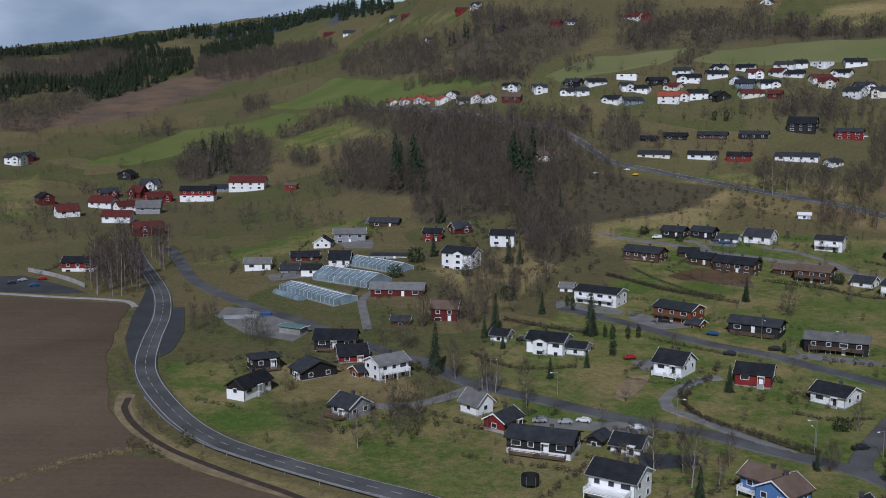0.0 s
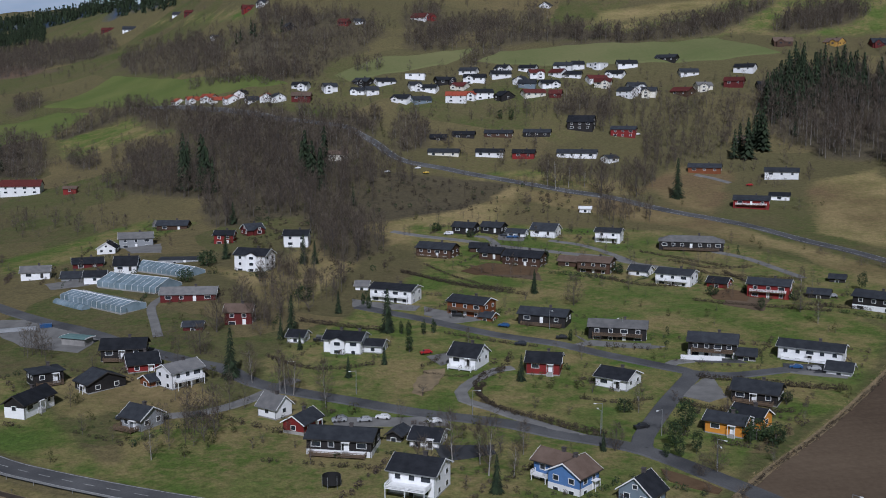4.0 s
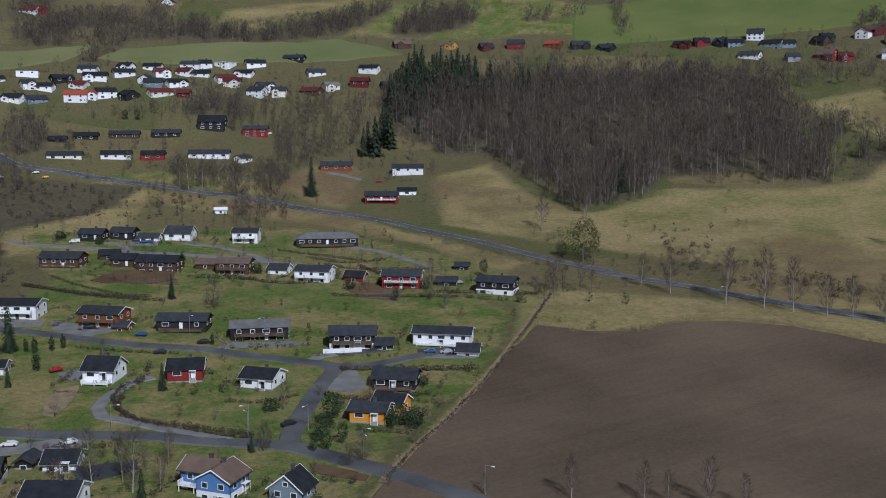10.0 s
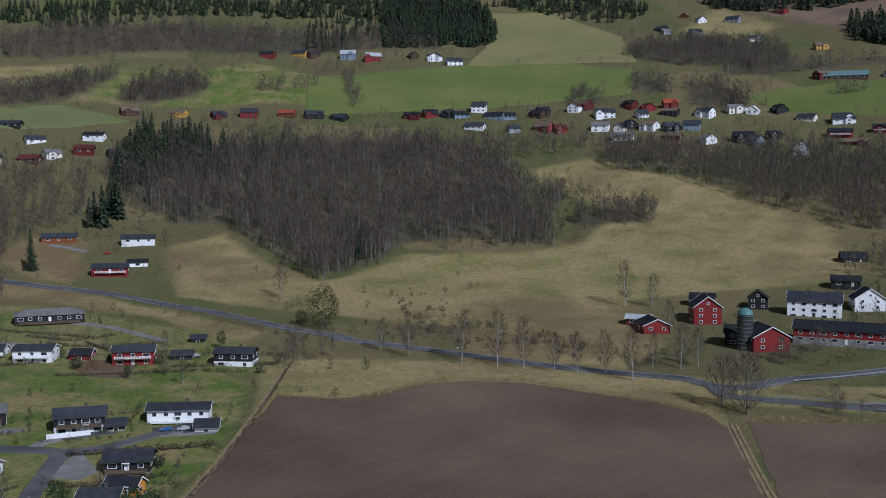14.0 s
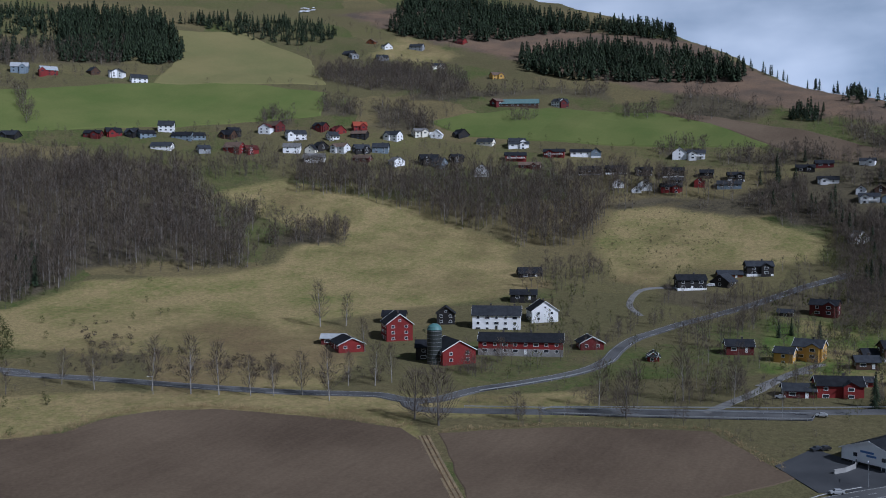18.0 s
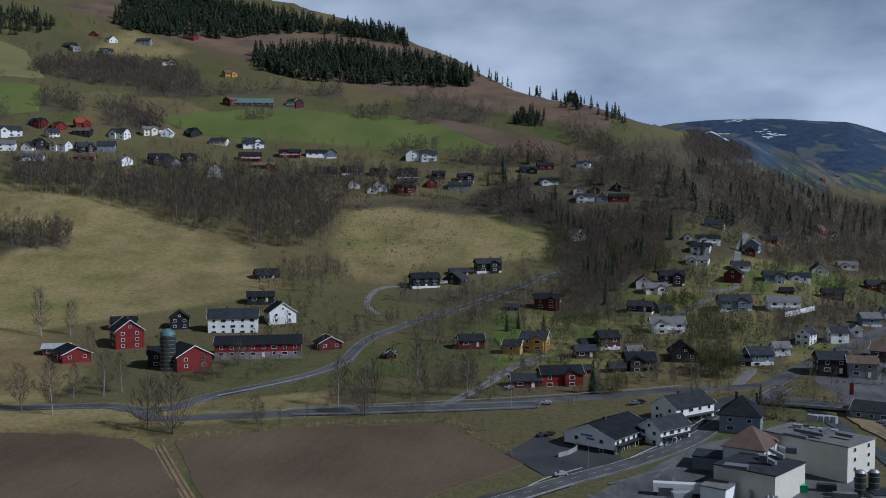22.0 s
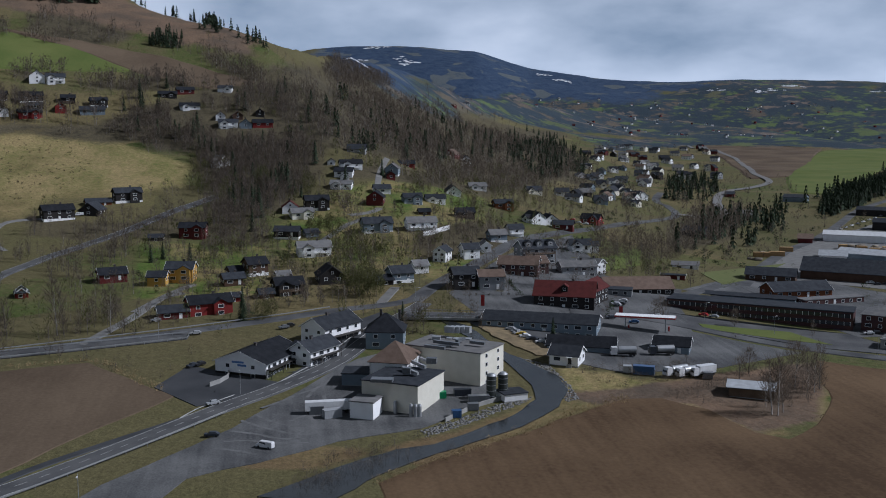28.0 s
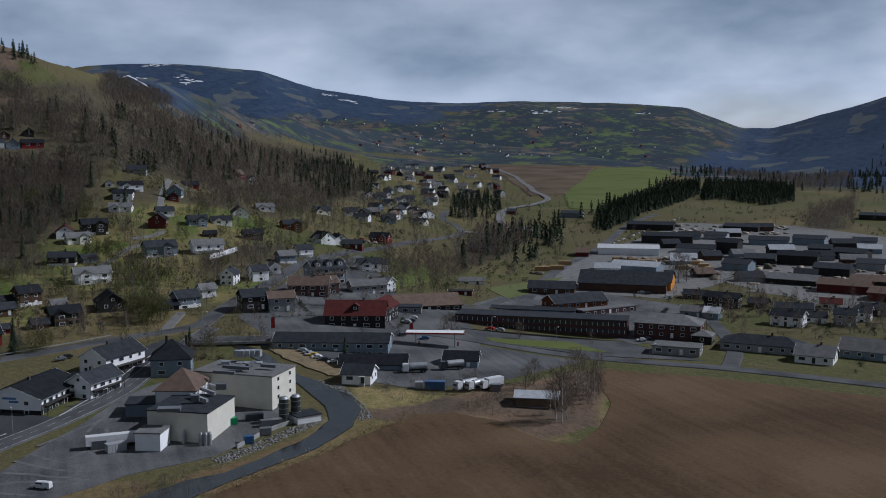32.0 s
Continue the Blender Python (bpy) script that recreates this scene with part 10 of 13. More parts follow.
house(348.7, -335.9, -140, 7.1, 8.0, 4.4, "white", "slate", group='houses by the sawmill')
house(384.7, -274.5, -135, 16.2, 8.0, 2.7, "steel", "grey", group='houses by the sawmill')
house(377.5, -276.6, -139, 6.5, 8.0, 3.2, "steel", "white", group='houses by the sawmill')
house(403.0, -300.9, -142, 16.4, 8.0, 5.1, "dark", "black", group='houses by the sawmill')
house(378.0, -322.4, -129, 16.8, 8.0, 2.5, "grey", "slate", group='houses by the sawmill')
house(380.5, -346.6, -134, 9.8, 8.0, 2.9, "white", "red", group='houses by the sawmill')
house(358.5, -351.7, -139, 11.3, 8.0, 3.4, "dark", "slate", group='houses by the sawmill')
house(429.6, -304.2, -133, 11.9, 8.0, 2.4, "brown", "slate", group='houses by the sawmill')
house(396.8, -317.3, -140, 8.7, 8.0, 2.3, "brown", "slate", group='houses by the sawmill')
house(315.0, -254.2, -137, 29.9, 12.0, 3.0, "grey", "slate", hip=True, extra='long low grey institution with hipped slate roof', group='buildings of the town centre')
house(291.6, -259.8, -140, 13.3, 12.0, 3.1, "white", "grey", group='buildings of the town centre')
house(287.2, -286.5, -143, 27.6, 14.0, 3.2, "steel", "grey", name='industrial_shed', chimney=0, group='buildings of the town centre')
house(326.2, -100.4, -111, 22.8, 10.0, 2.3, "steel", "black", name='shed', chimney=0, windows=False)
house(323.4, -131.8, -118, 11.9, 9.0, 2.8, "steel", "black", name='shed', chimney=0)
house(310.0, -90.5, -121, 9.5, 9.0, 3.7, "white", "slate", name='garage', chimney=0, doors=1)
house(272.3, -136.0, -119, 12.9, 9.0, 3.1, "timber", "tin", name='shed', chimney=0, windows=False, pitch=14, extra='old weathered timber field barn with a pale metal roof')
canopy(351.8, -132.5, -115, 22, 6)
truck(315.2, -111.5, -99, 'white', 'tank')
truck(316.3, -125.3, -92, 'dark', 'tank')
truck(292.5, -120.7, -72, 'white', 'tank')
truck(291.6, -124.3, -73, 'white', 'tank')
truck(291.7, -129.2, -74, 'white', 'box')
crate(294.9, -111.0, -116, 6.5, 2.5, 2.6, 'blue')
crate(288.9, -129.6, -114, 3, 2.2, 2, 'grey')
crate(297.4, -106.5, -110, 2.5, 2.2, 2, 'silver')
house(321.2, 7.7, -209, 24.0, 17.8, 4.7, "white", "black", name='shop', pitch=20, base='dark', awning=1.8, sign='blue', extra='white shop with low dark gable roof and sign', group='shops along the main road', chimney=1, base_h=1.4)
house(324.9, -9.7, -221, 15.0, 8.6, 5.1, "white", "slate", name='shop', pitch=32, base='white', awning=1.5, wing=((2.0, 5.0, 1.5),), group='shops along the main road', chimney=1)
house(350.0, -16.4, -224, 19.0, 11.1, 5.9, "white", "slate", name='shop', pitch=30, awning=2.0, group='shops along the main road', chimney=1)
car(322.2, 26.5, -45, 'black')
car(320.9, 28.8, -45, 'dark')
car(320.1, 12.7, -28, 'black')
car(284.6, 20.2, -64, 'silver')
car(363.6, -0.1, -70, 'grey')
car(365.9, -2.1, -80, 'black')
car(258.6, 18.9, -96, 'dark')
car(247.9, 5.2, -124, 'white', 'van')
house(280.1, -33.5, -122, 17.3, 18.5, 8.4, "cream", "slate", pitch=1, extra='pale windowless factory block with a flat roof', group='blocks of the factory', name='factory_block', windows=False, chimney=0, doors=0)
house(304.0, -52.5, -128, 26.0, 16.0, 10.2, "cream", "grey", pitch=1, extra='tall pale factory block with roof plant', group='blocks of the factory', name='factory_block', windows='side', chimney=0, doors=0)
house(297.0, -33.0, -112, 11.5, 15.0, 8.8, "white", "brown", hip=True, pitch=35, extra='older factory wing with a hipped brown roof', group='blocks of the factory', name='factory_block', windows=False, chimney=0, doors=0)
house(300.6, -22.4, -102, 9.4, 9.0, 3.8, "steel", "slate", pitch=1, group='blocks of the factory', name='factory_block', windows=False, chimney=0, doors=0)
house(269.9, -21.9, -116, 6.8, 7.0, 5.0, "white", "grey", pitch=1, extra='small white loading shed with a rusty flat roof', group='blocks of the factory', name='factory_block', windows=False, chimney=0, doors=0)
house(339.1, -34.6, -101, 12.7, 12.0, 5.8, "steel", "black", hip=True, pitch=44, chimney=2, extra='old dark grey timber house with steep hipped roof')
house(278.4, -64.9, -78, 7.3, 6.0, 2.3, "white", "slate", pitch=1, group='blocks of the factory', name='factory_block', windows=False, chimney=0, doors=0)
silo(278.8, -58.9, 1.4, 7.0, False)
silo(279.6, -62.5, 1.4, 7.0, False)
truck(273.7, -12.1, -89, 'white', 'trailer', 13.5)
crate(273.5, -8.5, -92, 4, 2.4, 2.2, 'grey')
crate(269.9, -12.6, -73, 5, 2.4, 2.2, 'silver')
silo(270.3, -30.0, 0.55, 3.2, False, M_STEEL)
silo(267.0, -34.0, 0.55, 3.2, False, M_STEEL)
silo(266.6, -35.2, 0.55, 3.2, False, M_STEEL)
silo(266.6, -36.3, 0.55, 3.2, False, M_STEEL)
crate(281.7, -44.8, -89, 2.5, 2, 1.8, 'green')
crate(283.1, -51.2, -90, 5, 2, 1.8, 'dark')
crate(270.2, -51.9, -91, 3, 2, 1.8, 'grey')
crate(265.0, -46.3, -90, 2.5, 2, 1.8, 'blue')
crate(276.7, -54.8, -91, 6, 2, 1.8, 'grey')
bridge(369.6, -63.2, -104, 34, 11)
sign_flag(377.8, -75.6, -101, 6.5)
sign_flag(367.5, -127.8, -109, 5)
car(352.3, -62.2, -120, 'white')
car(345.9, -82.0, -123, 'silver')
car(342.5, -83.2, -124, 'yellow')
car(339.3, -83.8, -124, 'white')
car(335.8, -85.6, -124, 'dark')
car(333.7, -87.7, -125, 'black')
car(334.5, -90.3, -125, 'black')
car(349.4, -80.8, -123, 'silver')
car(388.9, -134.0, -129, 'silver')
car(391.1, -136.7, -129, 'black')
car(377.3, -166.5, -134, 'red')
car(375.1, -169.9, -134, 'silver')
car(357.5, -77.5, -122, 'blue')
car(643.8, -190.2, -126, 'red')
car(632.3, -190.7, -127, 'white')
car(630.5, -195.1, -127, 'white')
car(646.3, -205.2, -128, 'silver')
car(643.7, -209.9, -128, 'red')
car(25.0, 252.3, -1, 'silver')
car(48.9, 246.5, -3, 'white')
car(62.3, 371.6, -10, 'silver')
car(77.3, 347.0, -13, 'black')
car(105.2, 312.8, -19, 'black')
car(129.7, 477.6, -15, 'dark')
car(131.9, 473.0, -16, 'blue')
# car shape added as a stand-in for a red tractor
car(58.2, 306.7, 9, 'red')
car(151.5, 282.9, -28, 'white')
car(152.1, 280.2, -28, 'black')
car(163.2, 266.3, -31, 'blue')
car(167.4, 263.5, -22, 'silver')
car(220.1, 337.4, -33, 'silver')
car(93.3, 618.7, -9, 'white')
car(113.3, 623.0, -10, 'white')
car(116.7, 613.4, -11, 'yellow')
car(268.7, 646.8, -23, 'white')
car(290.6, 532.3, -29, 'red')
car(26.1, 326.8, -5, 'black')
car(134.0, 472.2, -16, 'blue')
car(99.4, 231.5, 7, 'black')
car(104.0, 487.3, -12, 'white', 'van')
car(572.2, 108.8, -79, 'white', 'van')
car(359.1, 30.7, -81, 'silver')
car(378.1, 46.5, -83, 'silver')
car(-29.8, 265.2, 6, 'dark')
car(-11.0, 263.5, 12, 'black')
trampoline(19.0, 210.6)
plant("birch", 131.1, 157.1, 0.80)
plant("birch", 142.7, 147.5, 0.74)
plant("birch", 146.5, 144.3, 0.62)
plant("birch", 152.5, 139.3, 0.91)
plant("birch", 158.6, 134.2, 0.60)
plant("birch", 117.0, 168.7, 0.41)
plant("birch", 289.4, 259.4, 1.65)
plant("birch", 292.7, 243.8, 1.74)
plant("birch", 296.8, 234.2, 1.61)
plant("birch", 300.9, 222.9, 1.25)
plant("birch", 305.2, 215.7, 1.25)
plant("birch", 310.7, 206.8, 1.36)
plant("birch", 309.2, 194.2, 1.56)
plant("birch", 329.7, 198.6, 1.05)
plant("birch", 334.8, 189.7, 1.41)
plant("birch", 341.7, 186.1, 1.18)
plant("birch", 416.4, 266.4, 1.78)
plant("birch", 422.5, 255.5, 1.33)
plant("birch", 382.4, 221.6, 1.20)
plant("birch", 342.2, 103.3, 1.42)
plant("birch", 362.9, 78.0, 1.59)
plant("birch", 365.5, 60.7, 1.36)
plant("birch", 279.8, 278.4, 1.20)
plant("birch", 279.5, 294.5, 1.10)
plant("birch", 261.9, 326.2, 0.69)
plant("bare", 302.2, 155.8, 1.38)
plant("bare", 299.1, 145.3, 1.59)
plant("bare", 333.1, 90.9, 1.32)
plant("bare", 316.2, 123.5, 0.81)
plant("bare", 392.6, 161.1, 0.80)
plant("bare", 368.0, 165.6, 0.76)
plant("bud", 288.9, 341.1, 2.47)
plant("bud", 286.3, 353.1, 0.96)
plant("fir", 80.7, 276.3, 0.67)
plant("fir", 31.6, 289.7, 0.56)
plant("fir", 43.8, 299.5, 0.50)
plant("fir", 19.3, 318.9, 0.46)
plant("fir", -2.4, 295.9, 1.26)
plant("fir", -4.3, 462.3, 0.96)
plant("fir", 29.3, 442.7, 1.09)
plant("fir", 34.0, 441.6, 0.88)
plant("fir", 113.9, 373.3, 0.81)
plant("fir", 243.5, 526.5, 1.85)
plant("fir", 84.5, 219.0, 0.42)
plant("fir", 53.2, 199.8, 0.73)
plant("fir", 49.9, 333.3, 1.26)
plant("fir", 17.8, 336.8, 1.13)
plant("fir", 13.9, 331.5, 0.64)
plant("fir", 36.0, 360.4, 0.69)
plant("thuja", 53.4, 309.9, 1.31)
plant("thuja", 56.3, 328.0, 1.07)
plant("thuja", 61.4, 327.9, 1.03)
plant("thuja", 65.0, 328.8, 1.00)
plant("thuja", 54.1, 330.0, 0.92)
plant("thuja", 120.7, 215.4, 0.87)
plant("thuja", 47.5, 363.5, 1.09)
plant("thuja", 46.2, 369.5, 0.93)
plant("thuja", 133.5, 420.4, 1.40)
plant("thuja", 107.3, 310.1, 0.83)
plant("pine", 108.2, 224.9, 0.97)
plant("pine", 101.2, 215.5, 0.79)
plant("pine", 236.2, 342.4, 0.80)
plant("pine", 105.2, 212.2, 0.62)
plant("pine", 96.9, 210.9, 0.41)
plant("pine", 99.9, 209.9, 0.55)
plant("pine", 112.0, 229.6, 0.60)
plant("pine", 194.7, 699.1, 0.89)
plant("pine", 187.6, 703.5, 0.81)
plant("pine", 185.6, 327.7, 0.56)
plant("pine", 121.7, 226.3, 0.60)
plant("round", 123.7, 217.9, 1.97)
plant("round", 126.7, 214.2, 1.76)
plant("round", 100.0, 244.6, 1.34)
plant("round", -12.4, 450.3, 2.55)
plant("round", -20.4, 423.1, 2.08)
plant("round", 178.9, 352.8, 1.50)
plant("round", 193.1, 352.4, 1.22)
plant("round", 204.9, 338.0, 1.35)
plant("round", 113.2, 480.2, 1.30)
plant("round", 99.9, 497.6, 1.53)
plant("round", 24.6, 379.4, 2.17)
plant("round", 145.9, 241.9, 1.10)
plant("round", 157.2, 395.7, 1.61)
plant("round", 9.8, 419.7, 1.59)
plant("birch", 11.2, 280.1, 0.98)
plant("birch", 12.6, 278.2, 0.89)
plant("birch", 14.8, 276.6, 0.97)
plant("birch", 22.7, 264.9, 1.09)
plant("birch", 3.7, 289.1, 0.98)
plant("birch", 65.1, 220.5, 0.71)
plant("birch", 47.6, 218.6, 1.02)
plant("birch", 53.9, 209.4, 1.19)
plant("birch", 53.7, 216.6, 0.82)
plant("birch", 59.3, 207.7, 0.69)
plant("birch", -20.5, 234.2, 0.74)
plant("birch", 181.3, 570.7, 1.57)
plant("birch", 184.4, 564.0, 1.67)
plant("birch", 193.1, 566.8, 1.40)
plant("birch", 201.6, 562.9, 1.12)
plant("birch", 103.6, 243.4, 0.71)
plant("birch", 312.1, 400.5, 1.52)
plant("birch", 161.3, 301.5, 0.00)
plant("birch", 214.0, 349.0, 0.78)
plant("birch", 195.7, 307.3, 0.78)
plant("birch", 73.7, 314.3, 0.46)
plant("bare", 123.1, 352.6, 0.92)
plant("bare", 40.1, 213.9, 0.67)
plant("bare", 198.2, 322.8, 0.76)
plant("bare", -11.8, 321.6, 0.77)
plant("bare", -7.0, 345.1, 0.99)
plant("bare", 1.4, 371.0, 1.06)
plant("bare", 5.8, 354.5, 0.85)
plant("bare", 104.3, 200.0, 0.56)
plant("bare", 87.1, 218.2, 0.58)
plant("bare", 205.3, 544.0, 1.63)
plant("bare", 223.6, 537.4, 1.63)
plant("bare", 141.6, 662.5, 0.95)
plant("bare", 12.8, 439.2, 0.62)
plant("bare", 99.9, 198.5, 0.44)
plant("shrub", -8.8, 244.8, 1.93)
plant("shrub", -6.3, 248.0, 2.14)
plant("shrub", -11.2, 241.6, 1.71)
plant("shrub", -12.9, 254.1, 1.49)
plant("shrub", 85.0, 245.6, 0.81)
plant("shrub", 77.8, 252.8, 1.03)
plant("shrub", 2.6, 237.3, 0.94)
plant("shrub", 5.2, 240.4, 0.85)
plant("shrub", 12.8, 236.1, 0.56)
plant("shrub", 132.8, 265.1, 1.03)
plant("shrub", 144.7, 239.9, 1.20)
plant("shrub", 50.0, 269.0, 1.06)
plant("shrub", 107.6, 363.8, 1.15)
plant("shrub", 99.5, 375.2, 1.18)
plant("shrub", 111.2, 315.6, 0.90)
plant("shrub", 116.6, 249.8, 0.96)
plant("shrub", 120.0, 203.2, 1.12)
plant("shrub", 91.3, 197.9, 1.04)
plant("shrub", 96.7, 189.3, 0.85)
plant("shrub", 102.2, 184.2, 1.01)
plant("shrub", 47.0, 202.4, 1.00)
plant("shrub", 60.2, 222.9, 1.19)
plant("shrub", 15.8, 366.1, 1.81)
plant("shrub", 25.4, 363.3, 2.08)
plant("shrub", 4.5, 377.8, 2.15)
plant("shrub", 24.9, 251.0, 0.79)
plant("shrub", 97.3, 261.5, 1.08)
plant("shrub", 375.9, 45.3, 1.01)
plant("shrub", 393.7, 25.0, 1.50)
plant("shrub", 389.2, 29.2, 1.48)
plant("shrub", 393.8, 20.5, 1.79)
plant("shrub", 384.6, 37.6, 1.17)
plant("shrub", 359.2, 59.8, 0.97)
plant("shrub", 359.6, 51.6, 0.83)
plant("shrub", 361.3, -38.6, 0.97)
plant("shrub", 394.4, -15.3, 1.80)
plant("shrub", 403.3, -8.7, 2.29)
plant("shrub", 394.2, -1.8, 1.79)
plant("fir", 376.8, 15.0, 1.07)
plant("fir", 545.4, 15.4, 1.02)
plant("fir", 571.5, 11.9, 1.34)
plant("fir", 582.2, 21.9, 1.20)
plant("fir", 489.1, 55.8, 0.69)
plant("fir", 481.1, 42.7, 0.82)
plant("fir", 332.5, -91.9, 0.76)
plant("fir", 369.0, -44.0, 0.64)
plant("fir", 481.8, 60.5, 0.69)
plant("fir", 628.3, -39.6, 1.18)
plant("fir", 656.2, -65.1, 0.92)
plant("bud", 377.0, 7.9, 1.07)
plant("bud", 381.2, 4.7, 0.98)
plant("bud", 407.9, -30.8, 1.45)
plant("bud", 412.7, -34.6, 1.65)
plant("bud", 407.8, -37.7, 1.40)
plant("bud", 417.7, -27.9, 1.37)
plant("bud", 454.3, 39.1, 0.64)
plant("bud", 541.4, -17.6, 1.52)
plant("bud", 530.0, -26.2, 1.64)
plant("bud", 618.9, -117.0, 1.15)
plant("bud", 636.5, -148.8, 1.10)
plant("bud", 628.5, 11.3, 1.76)
plant("bud", 617.8, -16.5, 1.56)
plant("bud", 512.5, -80.1, 0.73)
plant("bud", 489.6, -46.3, 0.69)
plant("birch", 253.7, -133.0, 1.28)
plant("birch", 252.7, -134.2, 1.33)
plant("birch", 255.2, -137.1, 1.12)
plant("birch", 271.9, -155.7, 0.91)
plant("birch", 267.4, -150.8, 0.83)
plant("birch", 260.2, -134.5, 0.71)
plant("birch", 277.2, -152.2, 1.16)
plant("birch", 281.3, -162.7, 1.00)
plant("bare", 287.7, -139.4, 0.61)
plant("bare", 293.4, -145.2, 0.69)
plant("bare", 304.3, -165.9, 0.66)
plant("bare", 295.8, -166.6, 0.65)
plant("bare", 275.1, -159.2, 0.55)
plant("bare", 372.4, -147.5, 0.68)
plant("bare", 372.3, -143.8, 0.57)
plant("bare", 361.5, -172.5, 0.57)
plant("bare", 373.1, -282.1, 0.88)
plant("bare", 374.1, -300.0, 1.04)
plant("bare", 479.5, -327.2, 1.37)
plant("bare", 477.9, -331.7, 1.26)
plant("bare", 546.3, -178.1, 1.08)
plant("bare", 528.4, -182.1, 1.05)
plant("bare", 556.1, -198.7, 1.00)
plant("bare", 535.4, -198.2, 1.07)
plant("bare", 486.3, -161.5, 0.72)
wood("birch_grove", [[(-144.2, 406.3), (-120.8, 397.4), (-128.4, 442.1), (-120.5, 468.6), (-133.2, 507.9), (-158.8, 507.2), (-156.8, 443.1)]], 85, MID_BARE, [M_BIRCH, M_TWIG_RED], "tall pale-stemmed leafless birch grove", 11, size=(1.2, 1.7))
wood("thicket", [[(-19.8, 235.5), (-11.9, 242.7), (2.4, 264.8), (-0.7, 274.3), (-13.2, 269.7), (-19.9, 255.8)], [(-68.6, 328.7), (-56.0, 321.1), (-57.6, 342.4), (-69.1, 351.2)], [(-86.6, 336.7), (-77.5, 336.4), (-82.2, 360.5), (-93.1, 371.4)], [(-91.9, 274.7), (-89.0, 281.0), (-98.7, 310.0), (-98.0, 297.7)], [(8.7, 429.3), (28.8, 438.1), (33.7, 407.4), (19.5, 357.4), (10.5, 329.9), (3.0, 337.0), (9.8, 373.8)]], 120, MID_BARE, [M_BARK, M_TWIG], "leafless thicket of young trees", 12, size=(0.5, 0.9))
wood("spruce_clump", [[(-191.5, 754.7), (-160.4, 747.0), (-151.4, 788.8), (-194.4, 822.5)], [(-13.3, 536.8), (4.7, 521.9), (5.3, 588.6), (-13.1, 601.3)], [(45.7, 519.4), (57.6, 495.2), (72.8, 573.9), (54.8, 587.9)], [(19.4, 450.2), (31.2, 438.1), (32.3, 472.9), (23.0, 473.4)], [(35.5, 524.9), (49.6, 498.3), (55.0, 576.5), (41.2, 578.3)], [(347.2, 616.0), (364.8, 594.2), (411.1, 585.5), (440.4, 628.7), (412.8, 659.1), (384.3, 666.5)], [(179.8, 411.7), (187.0, 409.1), (204.2, 450.6), (197.8, 453.1)], [(560.4, 29.0), (539.9, 3.7), (605.2, 4.1), (604.9, 27.9)], [(704.7, -73.7), (1059.8, -299.5), (1887.2, -541.5), (1909.7, -463.0), (939.5, -124.1)], [(365.5, 654.1), (429.8, 627.9), (459.0, 654.7), (396.8, 700.2)]], 120, MID_FIR, [M_BARK, M_SPRUCE], "dark spruces among the leafless trees", 14, size=(0.8, 1.35))
wood("bare_wood", [[(232.1, 549.4), (264.3, 572.2), (343.0, 616.1), (339.6, 572.7), (374.5, 657.3), (292.5, 704.9), (272.6, 688.8), (196.3, 719.8), (193.9, 711.1), (267.2, 633.4)], [(163.1, 574.3), (207.6, 540.9), (244.0, 543.4), (241.4, 580.6), (185.4, 601.0)], [(181.2, 488.3), (214.0, 483.2), (231.3, 530.7), (202.6, 537.0)], [(0.0, 798.7), (82.0, 720.4), (90.4, 670.4), (77.7, 630.2), (86.4, 595.7), (112.1, 589.7), (99.1, 678.3), (87.1, 729.7), (49.8, 749.8)], [(21.5, 364.3), (40.7, 375.1), (44.7, 409.8), (25.9, 396.3)], [(263.5, 295.2), (224.8, 295.3), (204.6, 274.1), (232.3, 308.8), (250.4, 309.8)]], 793, FOREST, [M_BARK, M_TWIG], "leafless trees between the gardens", 15, size=(0.5, 0.95))
wood("bare_wood", [[(539.6, 547.2), (607.1, 490.7), (655.9, 440.0), (715.3, 354.4), (729.0, 361.2), (673.2, 477.9), (578.6, 586.2)], [(732.9, 119.8), (697.4, 58.2), (613.0, 44.4), (621.3, -21.5), (822.1, -26.7), (836.4, 105.8)], [(531.8, 206.7), (534.0, 173.8), (561.3, 165.6), (592.6, 178.4), (576.6, 213.0)], [(438.4, 100.5), (449.3, 67.7), (518.8, 75.5), (498.3, 103.0)], [(365.5, 105.3), (346.7, 89.4), (385.1, 101.7)], [(503.2, 89.8), (543.8, 67.5), (567.6, 55.6), (562.8, 85.2)], [(572.4, 44.2), (489.4, 17.6), (538.6, 3.6), (596.5, 22.0)], [(565.1, 410.7), (560.2, 338.1), (597.0, 355.7), (587.7, 417.7)], [(556.0, 426.7), (576.2, 414.1), (600.4, 431.4), (580.2, 440.3)]], 1140, FOREST, [M_BARK, M_TWIG], "leafless trees above and below the houses", 17, size=(0.5, 1.0))
wood("spruce_clump", [[(732.9, 119.8), (697.4, 58.2), (613.0, 44.4), (621.3, -21.5), (822.1, -26.7), (836.4, 105.8)]], 70, MID_FIR, [M_BARK, M_SPRUCE], "scattered dark spruces on the hillside", 18, size=(0.7, 1.2))
